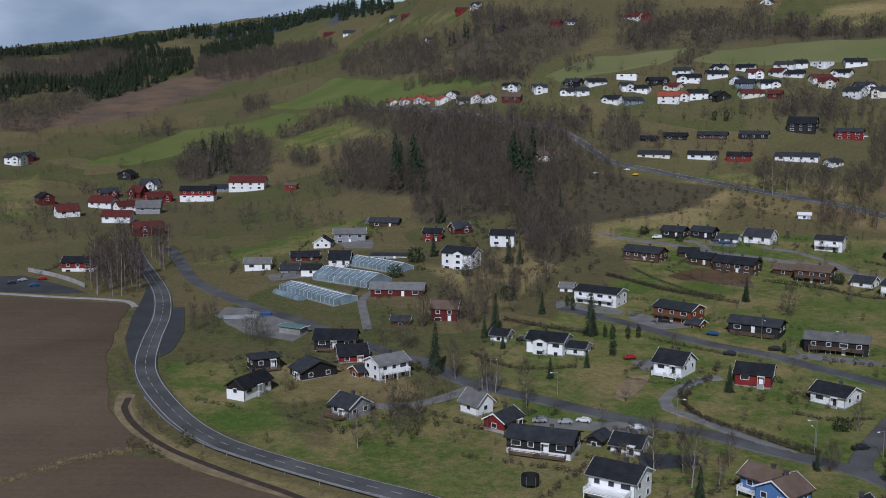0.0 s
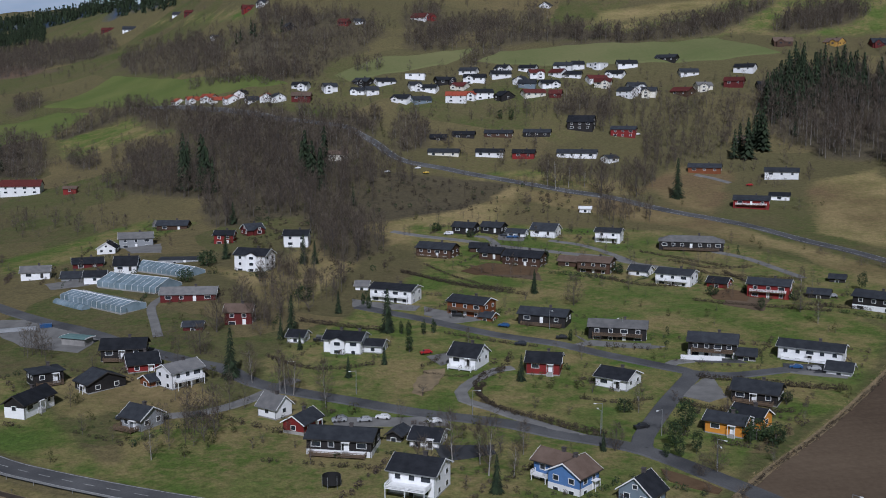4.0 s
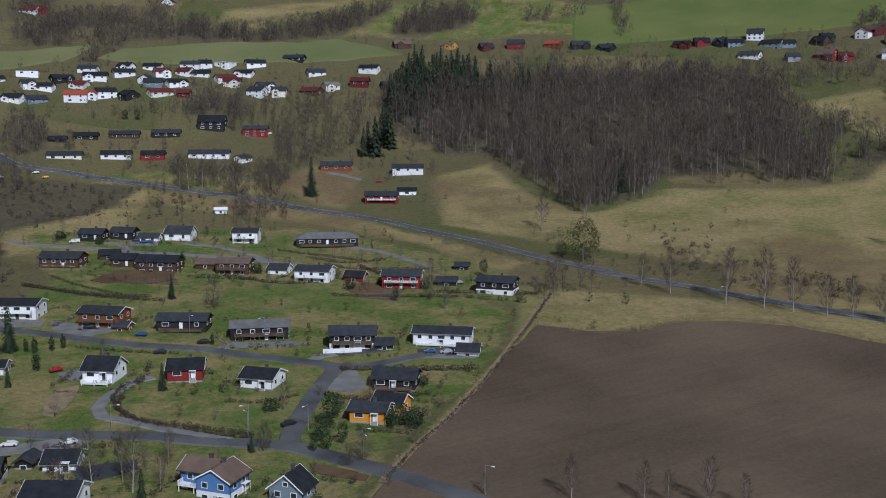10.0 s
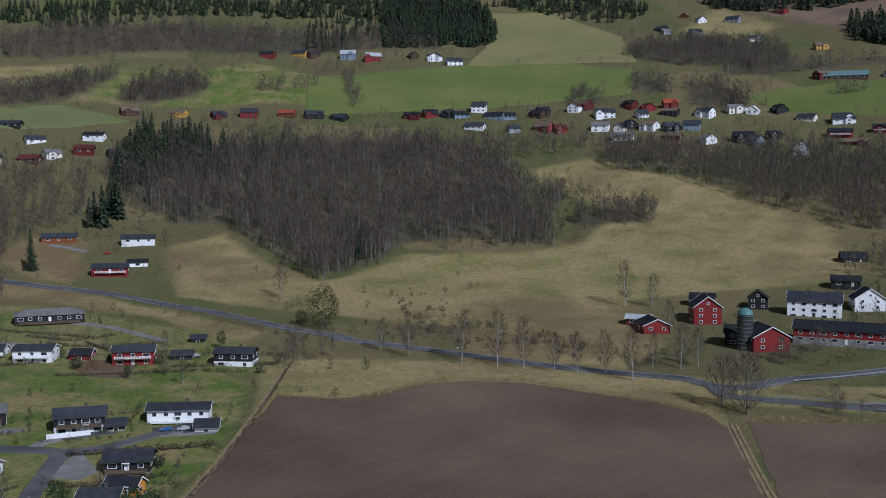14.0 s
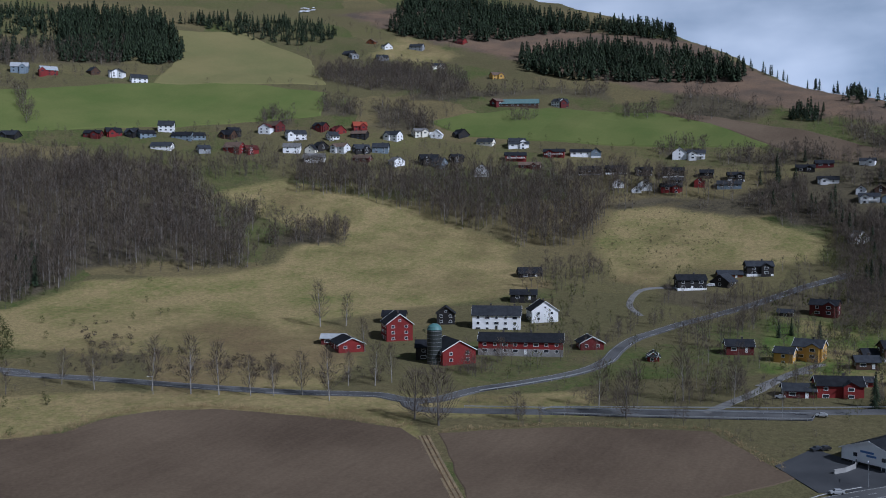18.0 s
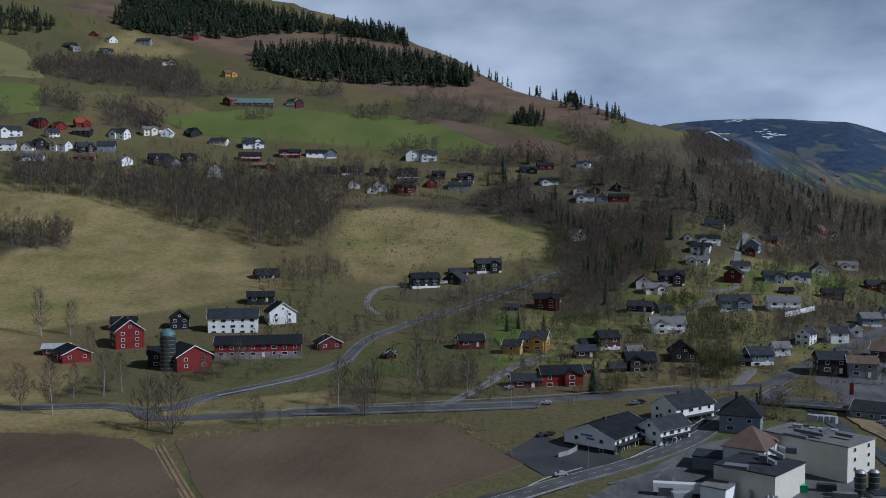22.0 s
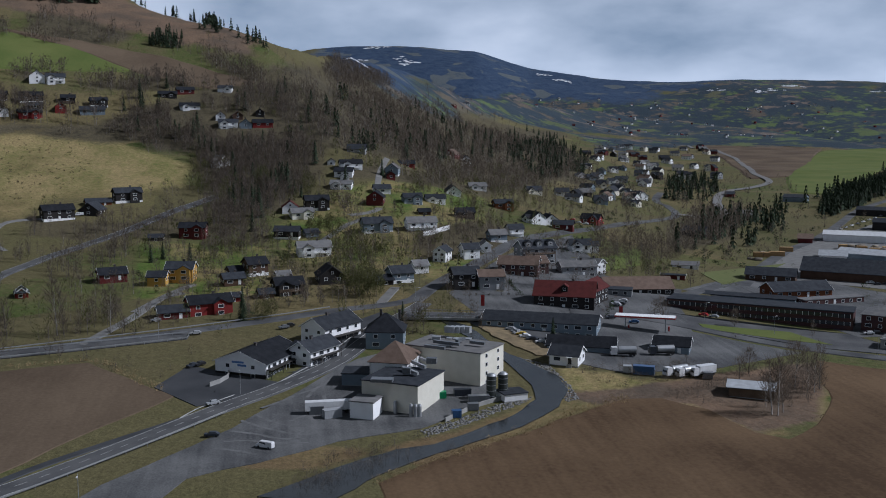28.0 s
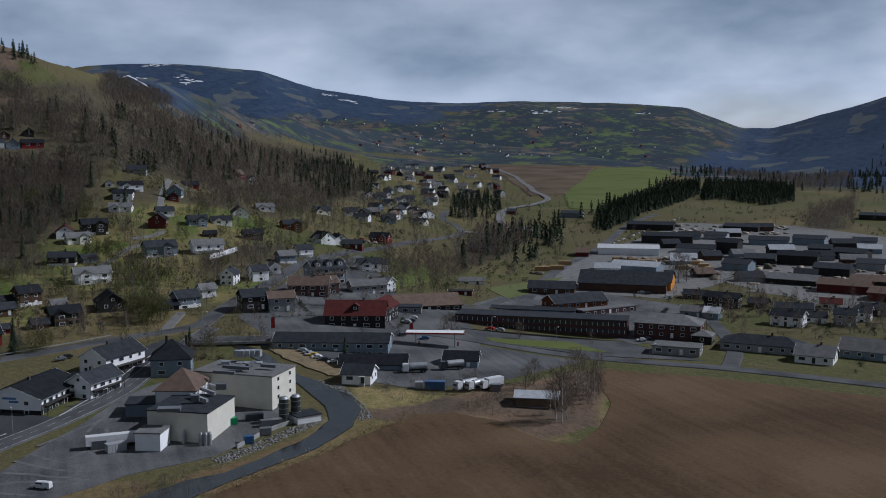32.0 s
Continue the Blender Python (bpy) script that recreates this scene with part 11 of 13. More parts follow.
wood("garden_trees", [[(583.9, 591.6), (716.3, 354.9), (726.0, 210.2), (744.9, 93.7), (718.8, -0.8), (807.0, -0.1), (811.4, 169.1), (787.7, 390.2), (628.9, 636.5)], [(546.2, 77.6), (704.7, -73.7), (1041.4, -282.8), (551.0, -135.4), (412.4, -55.6), (394.4, -19.7), (392.9, 47.3)], [(69.4, 748.5), (366.3, 650.7), (398.2, 708.8), (220.3, 806.9), (82.6, 793.0)], [(71.0, 631.6), (79.4, 421.1), (164.2, 353.5), (224.8, 311.9), (245.8, 361.5), (203.4, 438.9), (252.0, 578.7), (108.2, 687.8)]], 700, MID_BARE, [M_BARK, M_TWIG], "small leafless garden trees between the houses", 19, size=(0.3, 0.65))
wood("garden_shrubs", [[(583.9, 591.6), (716.3, 354.9), (726.0, 210.2), (744.9, 93.7), (718.8, -0.8), (807.0, -0.1), (811.4, 169.1), (787.7, 390.2), (628.9, 636.5)], [(546.2, 77.6), (704.7, -73.7), (1041.4, -282.8), (551.0, -135.4), (412.4, -55.6), (394.4, -19.7), (392.9, 47.3)], [(69.4, 748.5), (366.3, 650.7), (398.2, 708.8), (220.3, 806.9), (82.6, 793.0)], [(47.1, 429.7), (79.4, 421.1), (164.2, 353.5), (224.8, 311.9), (155.5, 226.1), (131.7, 282.7), (46.3, 304.4)], [(-33.5, 296.5), (-27.0, 228.7), (26.3, 250.5), (-3.6, 287.3)], [(575.5, -266.3), (353.7, -354.2), (282.0, -283.4), (322.7, -233.9), (434.9, -201.3)]], 900, SCRUB, [M_BARK, M_BUD], "budding green-brown garden shrubs", 20, size=(0.35, 0.9))
wood("spruce_wood", [[(622.5, -258.8), (653.0, -302.0), (779.7, -414.6), (898.6, -471.3), (865.5, -400.1), (725.8, -301.7)], [(881.5, -343.3), (906.0, -394.4), (1202.7, -523.5), (1119.3, -435.9)], [(827.5, -440.0), (896.3, -541.4), (1309.1, -888.9), (1308.3, -1024.3), (1027.2, -1019.2), (985.2, -1103.0), (2030.9, -2267.8), (2174.2, -2152.4), (1847.3, -1253.2), (1223.4, -765.6), (963.0, -553.2)], [(1358.0, -901.1), (2381.0, -2352.8), (2183.4, -2161.4), (1465.5, -1052.2)]], 700, FAR_FIR, [M_BARK, M_SPRUCE], "dark spruce woods along the valley", 22, size=(0.8, 1.4))
wood("river_scrub", [[(219.4, 4.0), (237.8, -6.7), (250.5, -31.5), (254.0, -39.2), (244.2, -35.0), (216.3, -6.1)], [(247.8, -60.6), (237.6, -38.6), (234.2, -26.2), (229.9, -9.7), (221.6, -4.6), (236.3, -22.6)], [(300.6, -90.2), (280.0, -99.9), (289.1, -134.1), (306.7, -135.9), (304.0, -100.8)], [(256.0, -129.6), (262.4, -152.3), (286.4, -166.0), (298.1, -150.7), (306.0, -150.8)], [(289.1, -134.1), (253.6, -128.4), (274.4, -108.7)]], 300, BUSHES, [M_BARK, M_TWIG], "leafless scrub on the river bank", 23, size=(0.4, 0.9))
wood("roadside_scrub", [[(313.1, 329.2), (314.4, 305.4), (327.5, 277.7), (347.8, 301.8), (335.8, 330.0)], [(300.5, 392.4), (299.1, 364.6), (318.9, 393.2), (309.6, 408.9)], [(307.5, 144.1), (319.5, 124.1), (336.2, 130.6), (328.4, 149.4)], [(345.8, 116.6), (346.0, 95.5), (369.4, 99.8), (362.5, 117.8)], [(341.0, 78.0), (344.2, 59.1), (361.4, 64.1), (356.0, 79.4)], [(-83.7, 266.0), (-63.7, 241.5), (-59.9, 231.6), (-76.8, 247.8)], [(298.7, 305.0), (327.0, 220.3), (334.2, 184.9), (348.9, 193.0), (339.8, 256.1), (315.8, 322.3)], [(304.5, 159.7), (306.0, 147.6), (321.8, 155.2), (317.0, 166.3)], [(-121.2, 471.3), (-96.5, 468.0), (-111.1, 512.0), (-132.1, 515.2)], [(354.4, 180.8), (370.9, 153.8), (386.7, 165.5), (377.2, 187.1)]], 387, BUSHES, [M_BARK, M_TWIG_RED], "leafless brown roadside bushes", 24, size=(0.5, 1.1))
wood("roadside_scrub", [[(-36.7, 330.4), (2.7, 300.5), (1.4, 317.3), (-21.3, 350.5)], [(253.1, 404.1), (271.2, 329.3), (283.6, 344.7), (264.5, 417.8)], [(341.3, 113.2), (338.0, 89.7), (360.0, 95.4), (356.3, 115.9)], [(595.8, -247.7), (593.7, -197.3), (535.8, -158.2), (491.5, -181.9), (518.5, -215.5)]], 393, BUSHES, [M_BARK, M_TWIG_RED], "leafless brown roadside bushes", 124, size=(0.5, 1.1))
wood("felled_stumps", [[(630.2, 182.2), (617.6, 100.5), (646.0, 63.7), (704.6, 107.3), (702.1, 186.5), (644.3, 209.9)], [(498.1, 149.8), (528.5, 115.3), (573.6, 131.9), (564.6, 163.1)]], 150, BUSHES, [M_BARK, M_TWIG], "low brush and stumps left on the cleared slope", 25, size=(0.12, 0.35))
hedge([(69.2, 275.8), (65.6, 265.7), (67.4, 255.2), (75.0, 243.7), (82.5, 233.9), (87.8, 227.7)], 1.3, "clipped leafless brown hedge")
hedge([(8.8, 313.9), (15.8, 304.1), (25.1, 297.8), (40.3, 299.4)], 1.2, "clipped leafless brown hedge")
hedge([(69.4, 419.7), (87.5, 392.0), (109.7, 371.0)], 1.3, "clipped leafless brown hedge")
hedge([(95.5, 427.4), (108.8, 401.1), (123.4, 400.5)], 0.7, "low brown garden hedge")
hedge([(131.7, 266.6), (140.2, 261.4), (152.7, 253.5), (166.8, 245.9)], 1.6, "clipped leafless brown hedge")
hedge([(273.2, 514.7), (281.6, 503.8)], 1.0, "clipped leafless brown hedge")
hedge([(81.4, 431.5), (88.7, 407.8), (102.7, 378.7)], 1.0, "clipped leafless brown hedge")
hedge([(189.2, 396.3), (198.2, 381.8), (224.2, 366.0)], 1.2, "clipped leafless brown hedge")
M_DITCH = mat("ditch_soil", (0.04, 0.03, 0.022), (0.06, 0.045, 0.032), rough=0.95)
LINE_12 = [(-87.6, 272.8), (-86.4, 265.0), (-78.9, 250.0), (-65.7, 233.1), (-49.1, 218.7), (-30.5, 204.3), (-16.2, 190.2)]
ribbon("ditch", LINE_12, 1.6, M_DITCH, "dark muddy field ditch", "ditch", lift=0.2, thick=0.2)
LINE_13 = [(239.2, 302.9), (215.4, 281.8), (187.2, 257.0), (144.4, 221.2), (116.8, 199.4), (101.5, 186.2)]
ribbon("ditch", LINE_13, 1.8, M_TRACK, "pale dry grass balk between field and gardens", "track", lift=0.2, thick=0.2)
street_lamp(89.6, 233.6, 259)
street_lamp(125.3, 310.0, 283)
street_lamp(105.8, 203.2, 41)
street_lamp(288.5, 340.7, 305)
street_lamp(104.9, 325.2, 11)
street_lamp(117.0, 168.7, 26)
street_lamp(87.3, 228.3, 186)
street_lamp(104.3, 200.0, 352)
street_lamp(32.1, 274.5, 275)
street_lamp(60.2, 251.3, 66)
street_lamp(13.9, 287.1, 71)
street_lamp(102.4, 225.9, 295)
street_lamp(217.9, 44.2, 276)
street_lamp(293.4, 12.9, 97)
street_lamp(393.9, -52.0, 331)
street_lamp(352.5, 42.6, 127)
street_lamp(283.9, 336.1, 160)
street_lamp(285.3, 255.2, 203)
street_lamp(312.9, -202.1, 339)
street_lamp(349.8, -182.9, 44)
street_lamp(372.2, -164.8, 19)
guard_rail([(318.4, 144.8), (332.6, 108.0), (345.1, 71.0), (356.4, 34.2), (330.2, 115.8), (345.3, 81.3), (360.0, 43.5), (377.1, 2.5), (387.4, -19.4)], 3.4)
guard_rail([(217.2, 71.1), (234.6, 56.0), (251.4, 42.4), (279.7, 19.5)], -4.6)
guard_rail([(-78.8, 273.5), (-66.4, 252.3), (-54.4, 237.5), (-41.6, 227.1), (-28.6, 218.0), (-16.6, 210.3), (-5.3, 203.4)], -4.6)
guard_rail([(345.6, 152.5), (362.2, 140.7), (387.6, 126.0), (410.7, 120.9)], -3.6)
low_wall([(134.1, 283.7), (139.7, 281.1), (145.5, 279.0)], 1.6, wall_mat("white"), "white plastered retaining wall")
low_wall([(524.2, -73.6), (529.9, -81.2), (541.3, -90.5)], 2.4, wall_mat("white"), "white concrete retaining wall")
low_wall([(-188.0, 451.9), (-174.1, 442.2), (-161.1, 430.5), (-151.0, 419.2)], 1.8, M_CONCRETE, "pale curved concrete wall by a car park")
low_wall([(301.1, 22.2), (303.9, 19.4), (308.4, 17.1), (313.0, 17.1)], 1.5, M_CONCRETE, "curved concrete ramp wall")
low_wall([(261.6, -42.6), (272.0, -52.8), (277.5, -61.7)], 1.2, M_CONCRETE, "grey concrete river wall")
rubble("bank_stones", [(250.5, -35.8), (257.1, -45.6), (268.2, -59.7), (275.0, -69.0), (282.0, -72.6), (277.3, -69.6), (273.8, -59.4), (262.9, -45.1), (255.7, -35.1)], 700, 0.5, "grey boulders lining the river bank", 3)
rubble("bank_stones", [(319.5, -74.3), (307.8, -83.9), (286.7, -84.9), (274.8, -83.8), (272.5, -79.3), (286.8, -80.8), (302.3, -79.0), (313.6, -74.7)], 700, 0.5, "grey boulders lining the river bend", 4)
patch("car_park", [(-212.8, 434.0), (-186.5, 441.9), (-154.9, 416.7), (-147.2, 408.2), (-157.8, 405.6), (-202.0, 411.3)], M_ASPHALT_NEW, "dark asphalt car park", "pavement", rough=0, lift=0.2)
patch("car_park", [(360.4, -75.3), (346.7, -96.0), (326.0, -92.3), (328.9, -82.0), (349.3, -75.0)], M_ASPHALT, "asphalt car park by the river", "pavement", rough=0, lift=0.25)
patch("school_yard", [(382.4, -151.4), (348.6, -211.7), (305.6, -221.6), (327.9, -187.0), (362.5, -150.8)], M_ASPHALT, "asphalt school yard", "pavement", rough=0, lift=0.1)
patch("sawmill_yard", [(574.1, -305.6), (646.0, -381.1), (815.6, -554.8), (752.5, -635.0), (643.3, -640.2), (348.9, -366.8), (389.8, -347.8), (470.7, -351.2), (432.1, -288.3), (461.2, -262.4), (492.3, -248.3)], M_GRAVEL, "grey gravel yard of the sawmill", "pavement", rough=1, lift=0.15, cell=20)
patch("lawn", [(364.3, -158.8), (352.8, -190.8), (330.8, -196.0), (356.4, -157.8)], M_CROP, "green verge before the school", "lawn", rough=0.3, lift=0.2)
patch("lawn", [(503.0, -163.9), (559.0, -206.9), (491.5, -181.9), (467.7, -155.3)], M_CROP, "small green paddock", "lawn", rough=0.5, lift=0.25)
patch("lawn", [(481.7, -209.9), (522.8, -278.4), (474.8, -239.5), (450.7, -208.6)], M_PASTURE, "dry green verge", "lawn", rough=0.5, lift=0.25)
patch("garden_soil", [(100.3, 426.0), (125.2, 406.3), (123.0, 391.4), (98.9, 410.0)], M_PLOUGH, "brown dug garden beds", "garden", rough=0.5, lift=0.2, cell=6)
patch("garden_soil", [(186.0, 353.1), (196.9, 341.3), (186.6, 327.4), (176.7, 339.8)], M_PLOUGH, "brown dug garden bed", "garden", rough=0.5, lift=0.2, cell=6)
patch("house_drive", [(67, 347), (74, 351), (86, 347), (85, 341), (76, 339), (67, 343)], M_GRAVEL, "pale gravel drive before a house", "drive", rough=0.3, lift=0.2, cell=5)
patch("house_drive", [(111, 316), (113, 307), (124, 303), (135, 297), (129, 296), (112, 304)], M_GRAVEL, "pale gravel drive before a house", "drive", rough=0.3, lift=0.2, cell=5)
patch("house_drive", [(136, 287), (151, 279), (152, 275), (134, 282)], M_ASPHALT, "grey asphalt drive below a house", "drive", rough=0.3, lift=0.2, cell=5)
patch("house_drive", [(162, 272), (173, 267), (170, 260), (164, 262), (159, 265)], M_ASPHALT_NEW, "dark asphalt drive with parked cars", "drive", rough=0.2, lift=0.2, cell=5)
patch("house_drive", [(43, 379), (50, 373), (67, 364), (64, 358), (42, 368)], M_GRAVEL, "grey gravel drive below a house", "drive", rough=0.3, lift=0.2, cell=5)
patch("house_drive", [(45, 231), (60, 228), (59, 222), (46, 220)], M_ASPHALT_NEW, "dark asphalt yard behind a house", "drive", rough=0.5, lift=0.2, cell=5)
patch("garden_soil", [(93, 205), (96, 201), (101, 191), (99, 189), (92, 198)], M_PLOUGH_WARM, "reddish brown garden bed along the road", "garden", rough=0.6, lift=0.25, cell=5)
patch("garden_soil", [(180, 358), (190, 360), (194, 352), (187, 341), (177, 348)], M_PLOUGH_WARM, "reddish brown dug garden bed", "garden", rough=0.4, lift=0.25, cell=5)
patch("garden_soil", [(94, 416), (109, 428), (129, 415), (123, 401), (99, 408)], M_PLOUGH_WARM, "dug garden beds below a house", "garden", rough=0.4, lift=0.25, cell=5)
patch("dirt_path", [(54.3, 291.0), (61.3, 291.6), (57.5, 282.0), (50.0, 269.0), (47.5, 272.3)], M_TRACK, "bare dirt beside a house", "path", rough=1, lift=0.2, cell=5)
M_TUFT = mat("dry_tussock", (0.2, 0.16, 0.09), (0.1, 0.085, 0.045), rough=0.95, spread=0.5, bump=0)
M_SNOW = mat("old_snow", (0.75, 0.77, 0.8), (0.6, 0.62, 0.66), rough=0.7)


def snow_field(x, y, wide, deep, count, seed):
    """Ragged remains of snow on a far slope, lying across the line of sight."""
    rng, verts, faces = random.Random(seed), [], []
    d = math.hypot(x, y)
    ux, uy, vx, vy = y / d, -x / d, x / d, y / d
    for k in range(count):
        a, b = rng.gauss(0, wide / 3), rng.gauss(0, deep / 3)
        w, h = rng.uniform(0.08, 0.3) * wide, rng.uniform(0.1, 0.3) * deep
        n = len(verts)
        for i in range(9):
            t = 6.2832 * i / 9
            p, q = a + w * math.cos(t) * rng.uniform(0.5, 1.1), b + h * math.sin(t) * rng.uniform(0.5, 1.1)
            gx, gy = x + ux * p + vx * q, y + uy * p + vy * q
            verts.append((gx, gy, float(ground_z(gx, gy)) + 1.5))
        faces.append(tuple(range(n, n + 9)))
    me = mesh_of("snow_field", verts, faces, [M_SNOW])
    tagged(new("snow_field", me), "ragged patches of old snow high on the hill", "snow", kind="structure")


for k, (x, y, w, h) in enumerate([(4202, -438, 50, 30), (4216, -406, 50, 30), (4189, -370, 50, 30), (1360, -99, 50, 30), (3937, -326, 50, 30), (3948, -462, 50, 30), (3905, -488, 50, 30), (3886, -513, 50, 30), (3857, -467, 50, 30), (4016, -1047, 50, 30), (3905, -1092, 50, 30), (3883, -1114, 50, 30), (3599, -1604, 50, 30), (3476, -1724, 50, 30), (3488, -1777, 50, 30), (3583, -1887, 50, 30), (3583, -1930, 50, 30), (3385, -2122, 50, 30), (1126, 733, 16, 10), (1108, 732, 16, 10)]):
    snow_field(x, y, w, h, 7, 80 + k)
crate(550.3, -277.4, -107, 9, 3, 2.6, 'wood', 'timber_stack', 'stack of pale sawn timber on the yard')
crate(554.4, -289.2, -108, 9, 3, 2.6, 'wood', 'timber_stack', 'stack of pale sawn timber on the yard')
crate(574.1, -305.6, -108, 8, 3, 2.6, 'wood', 'timber_stack', 'stack of pale sawn timber on the yard')
crate(545.6, -384.8, -115, 6, 3, 2.6, 'wood', 'timber_stack', 'stack of pale sawn timber on the yard')
crate(531.7, -381.5, -116, 6, 3, 2.6, 'wood', 'timber_stack', 'stack of pale sawn timber on the yard')
crate(476.0, -374.8, -118, 7, 3, 2.6, 'wood', 'timber_stack', 'stack of pale sawn timber on the yard')
crate(566.8, -368.7, -113, 6, 3, 2.6, 'wood', 'timber_stack', 'stack of pale sawn timber on the yard')
crate(562.0, -357.1, -112, 6, 3, 2.6, 'wood', 'timber_stack', 'stack of pale sawn timber on the yard')
crate(571.9, -354.7, -112, 6, 3, 2.6, 'wood', 'timber_stack', 'stack of pale sawn timber on the yard')
crate(580.8, -347.2, -111, 5, 3, 2.6, 'wood', 'timber_stack', 'stack of pale sawn timber on the yard')
crate(528.9, -364.8, -115, 6, 3, 2.6, 'wood', 'timber_stack', 'stack of pale sawn timber on the yard')
crate(518.7, -376.3, -116, 5, 3, 2.6, 'wood', 'timber_stack', 'stack of pale sawn timber on the yard')
car(675.1, -400.8, -61, 'white')
car(688.8, -413.4, -61, 'silver')
car(702.6, -426.4, -61, 'white')
car(716.6, -439.7, -62, 'grey')
car(730.3, -452.9, -62, 'white')
car(745.1, -467.1, -62, 'silver')
car(758.6, -480.7, -62, 'white')
car(772.2, -494.6, -63, 'grey')
car(784.4, -507.7, -63, 'white')
car(796.9, -521.3, -63, 'silver')
car(808.8, -534.6, -63, 'white')
car(820.8, -548.2, -64, 'grey')
car(833.4, -562.3, -64, 'white')
car(846.7, -577.1, -64, 'silver')
car(345.8, -219.2, -102, 'white')
car(346.9, -222.5, -103, 'dark')
car(408.6, -229.7, -99, 'dark')
car(412.2, -234.7, -100, 'silver')
car(414.2, -238.9, -100, 'white')
car(417.8, -238.5, -100, 'dark')
car(452.3, -286.0, -102, 'white')
car(448.0, -286.8, -103, 'dark')
car(435.1, -290.3, -104, 'white')
car(449.4, -292.8, -103, 'dark')
wood("rough_tufts", [[(-36.7, 330.4), (5.4, 340.7), (67.6, 471.3), (135.0, 496.9), (233.0, 551.5), (231.9, 585.0), (59.0, 531.2), (-12.4, 450.3)], [(327.1, 181.0), (402.0, 115.9), (520.4, 78.6), (646.0, 63.7), (692.1, 200.3), (644.3, 209.9)], [(424.3, 158.3), (572.3, 38.8), (557.3, -84.0), (426.9, -7.0), (364.4, 66.5), (360.0, 95.4), (331.8, 161.5)], [(-87.9, 338.3), (-55.4, 367.4), (26.8, 407.7), (-15.8, 434.3), (-84.5, 408.1)], [(-94.5, 275.7), (-86.7, 275.9), (-69.6, 247.9), (-17.4, 204.9), (-21.9, 202.0), (-64.3, 227.8)], [(314.9, -84.9), (289.1, -134.1), (244.2, -123.7), (242.8, -142.5), (275.6, -157.4)], [(213.2, 278.9), (249.4, 311.4), (289.1, 268.3), (302.0, 182.5), (282.5, 234.0)]], 1000, TUFTS, [M_BARK, M_TUFT], "rough tussocks of dry grass and low brush", 31, size=(0.5, 1.4))
wood("budding_trees", [[(546.2, 77.6), (649.8, 19.0), (704.7, -73.7), (1041.4, -282.8), (551.0, -135.4), (412.4, -55.6), (394.4, -19.7), (392.9, 47.3)], [(732.9, 119.8), (697.4, 58.2), (613.0, 44.4), (621.3, -21.5), (822.1, -26.7), (836.4, 105.8)], [(721.3, 357.4), (726.0, 210.2), (735.3, 116.2), (744.9, 93.7), (741.2, 214.6)], [(-21.7, 607.0), (35.4, 541.9), (63.2, 519.1), (80.9, 586.5), (64.1, 652.2), (-8.8, 663.5)], [(585.1, 455.7), (577.7, 383.4), (576.2, 344.2), (605.5, 362.1), (603.2, 449.3)], [(435.7, 21.8), (417.7, -42.0), (451.0, -75.1), (539.4, -55.2), (583.2, 27.4)], [(631.1, 5.8), (738.5, -108.4), (895.4, -230.3), (666.1, -151.9), (554.2, -18.8)]], 430, BUD_TREES, [M_BARK, M_BUD], "olive-green budding trees on the slope", 33, size=(0.5, 1.15))
wood("garden_trees", [[(435.7, 21.8), (417.7, -42.0), (563.7, -126.4), (736.4, -217.6), (1085.3, -360.9), (992.2, -246.4), (682.9, -71.2), (675.4, 30.4)], [(534.5, 107.6), (632.7, 26.4), (657.0, -96.5), (836.1, -240.0), (645.8, -170.2), (532.1, -29.8), (386.2, 42.4)]], 420, MID_BARE, [M_BARK, M_TWIG], "leafless trees between the hillside houses", 34, size=(0.4, 0.8))
LINE_14 = [(-28.0, 401.3), (-31.5, 387.8), (-28.8, 364.3), (-26.2, 344.3)]
ribbon("drive", LINE_14, 3, M_GRAVEL, "narrow grey drive up to the houses", "drive", lift=0.22, thick=0.25)
LINE_15 = [(77.7, 501.2), (92.3, 488.3), (111.1, 471.3), (124.3, 457.6), (146.5, 439.8), (163.8, 426.4), (171.7, 411.9), (186.0, 395.1)]
ribbon("drive", LINE_15, 4, M_GRAVEL, "narrow grey drive up to the houses", "drive", lift=0.22, thick=0.25)
LINE_16 = [(122.6, 461.8), (121.2, 477.9), (116.4, 481.6)]
ribbon("drive", LINE_16, 3, M_GRAVEL, "narrow grey drive up to the houses", "drive", lift=0.22, thick=0.25)
LINE_17 = [(148.6, 463.4), (161.4, 450.3), (169.6, 426.9), (171.7, 411.9)]
ribbon("drive", LINE_17, 3.2, M_GRAVEL, "narrow grey drive up to the houses", "drive", lift=0.22, thick=0.25)
LINE_18 = [(214.4, 424.9), (222.2, 406.4), (225.3, 381.7), (226.8, 368.1)]
ribbon("drive", LINE_18, 3.4, M_GRAVEL, "narrow grey drive up to the houses", "drive", lift=0.22, thick=0.25)
LINE_19 = [(284.2, 542.9), (279.5, 556.0), (272.8, 565.7)]
ribbon("drive", LINE_19, 3, M_GRAVEL, "narrow grey drive up to the houses", "drive", lift=0.22, thick=0.25)
LINE_20 = [(107.4, 304.8), (114.4, 307.7), (120.8, 303.5), (131.1, 299.3)]
ribbon("drive", LINE_20, 3, M_GRAVEL, "narrow grey drive up to the houses", "drive", lift=0.22, thick=0.25)
LINE_21 = [(137.2, 282.0), (131.2, 281.7), (126.9, 278.5)]
ribbon("drive", LINE_21, 3.5, M_GRAVEL, "narrow grey drive up to the houses", "drive", lift=0.22, thick=0.25)
LINE_22 = [(-22.2, 266.0), (-9.9, 266.8), (2.5, 275.2), (16.0, 290.9)]
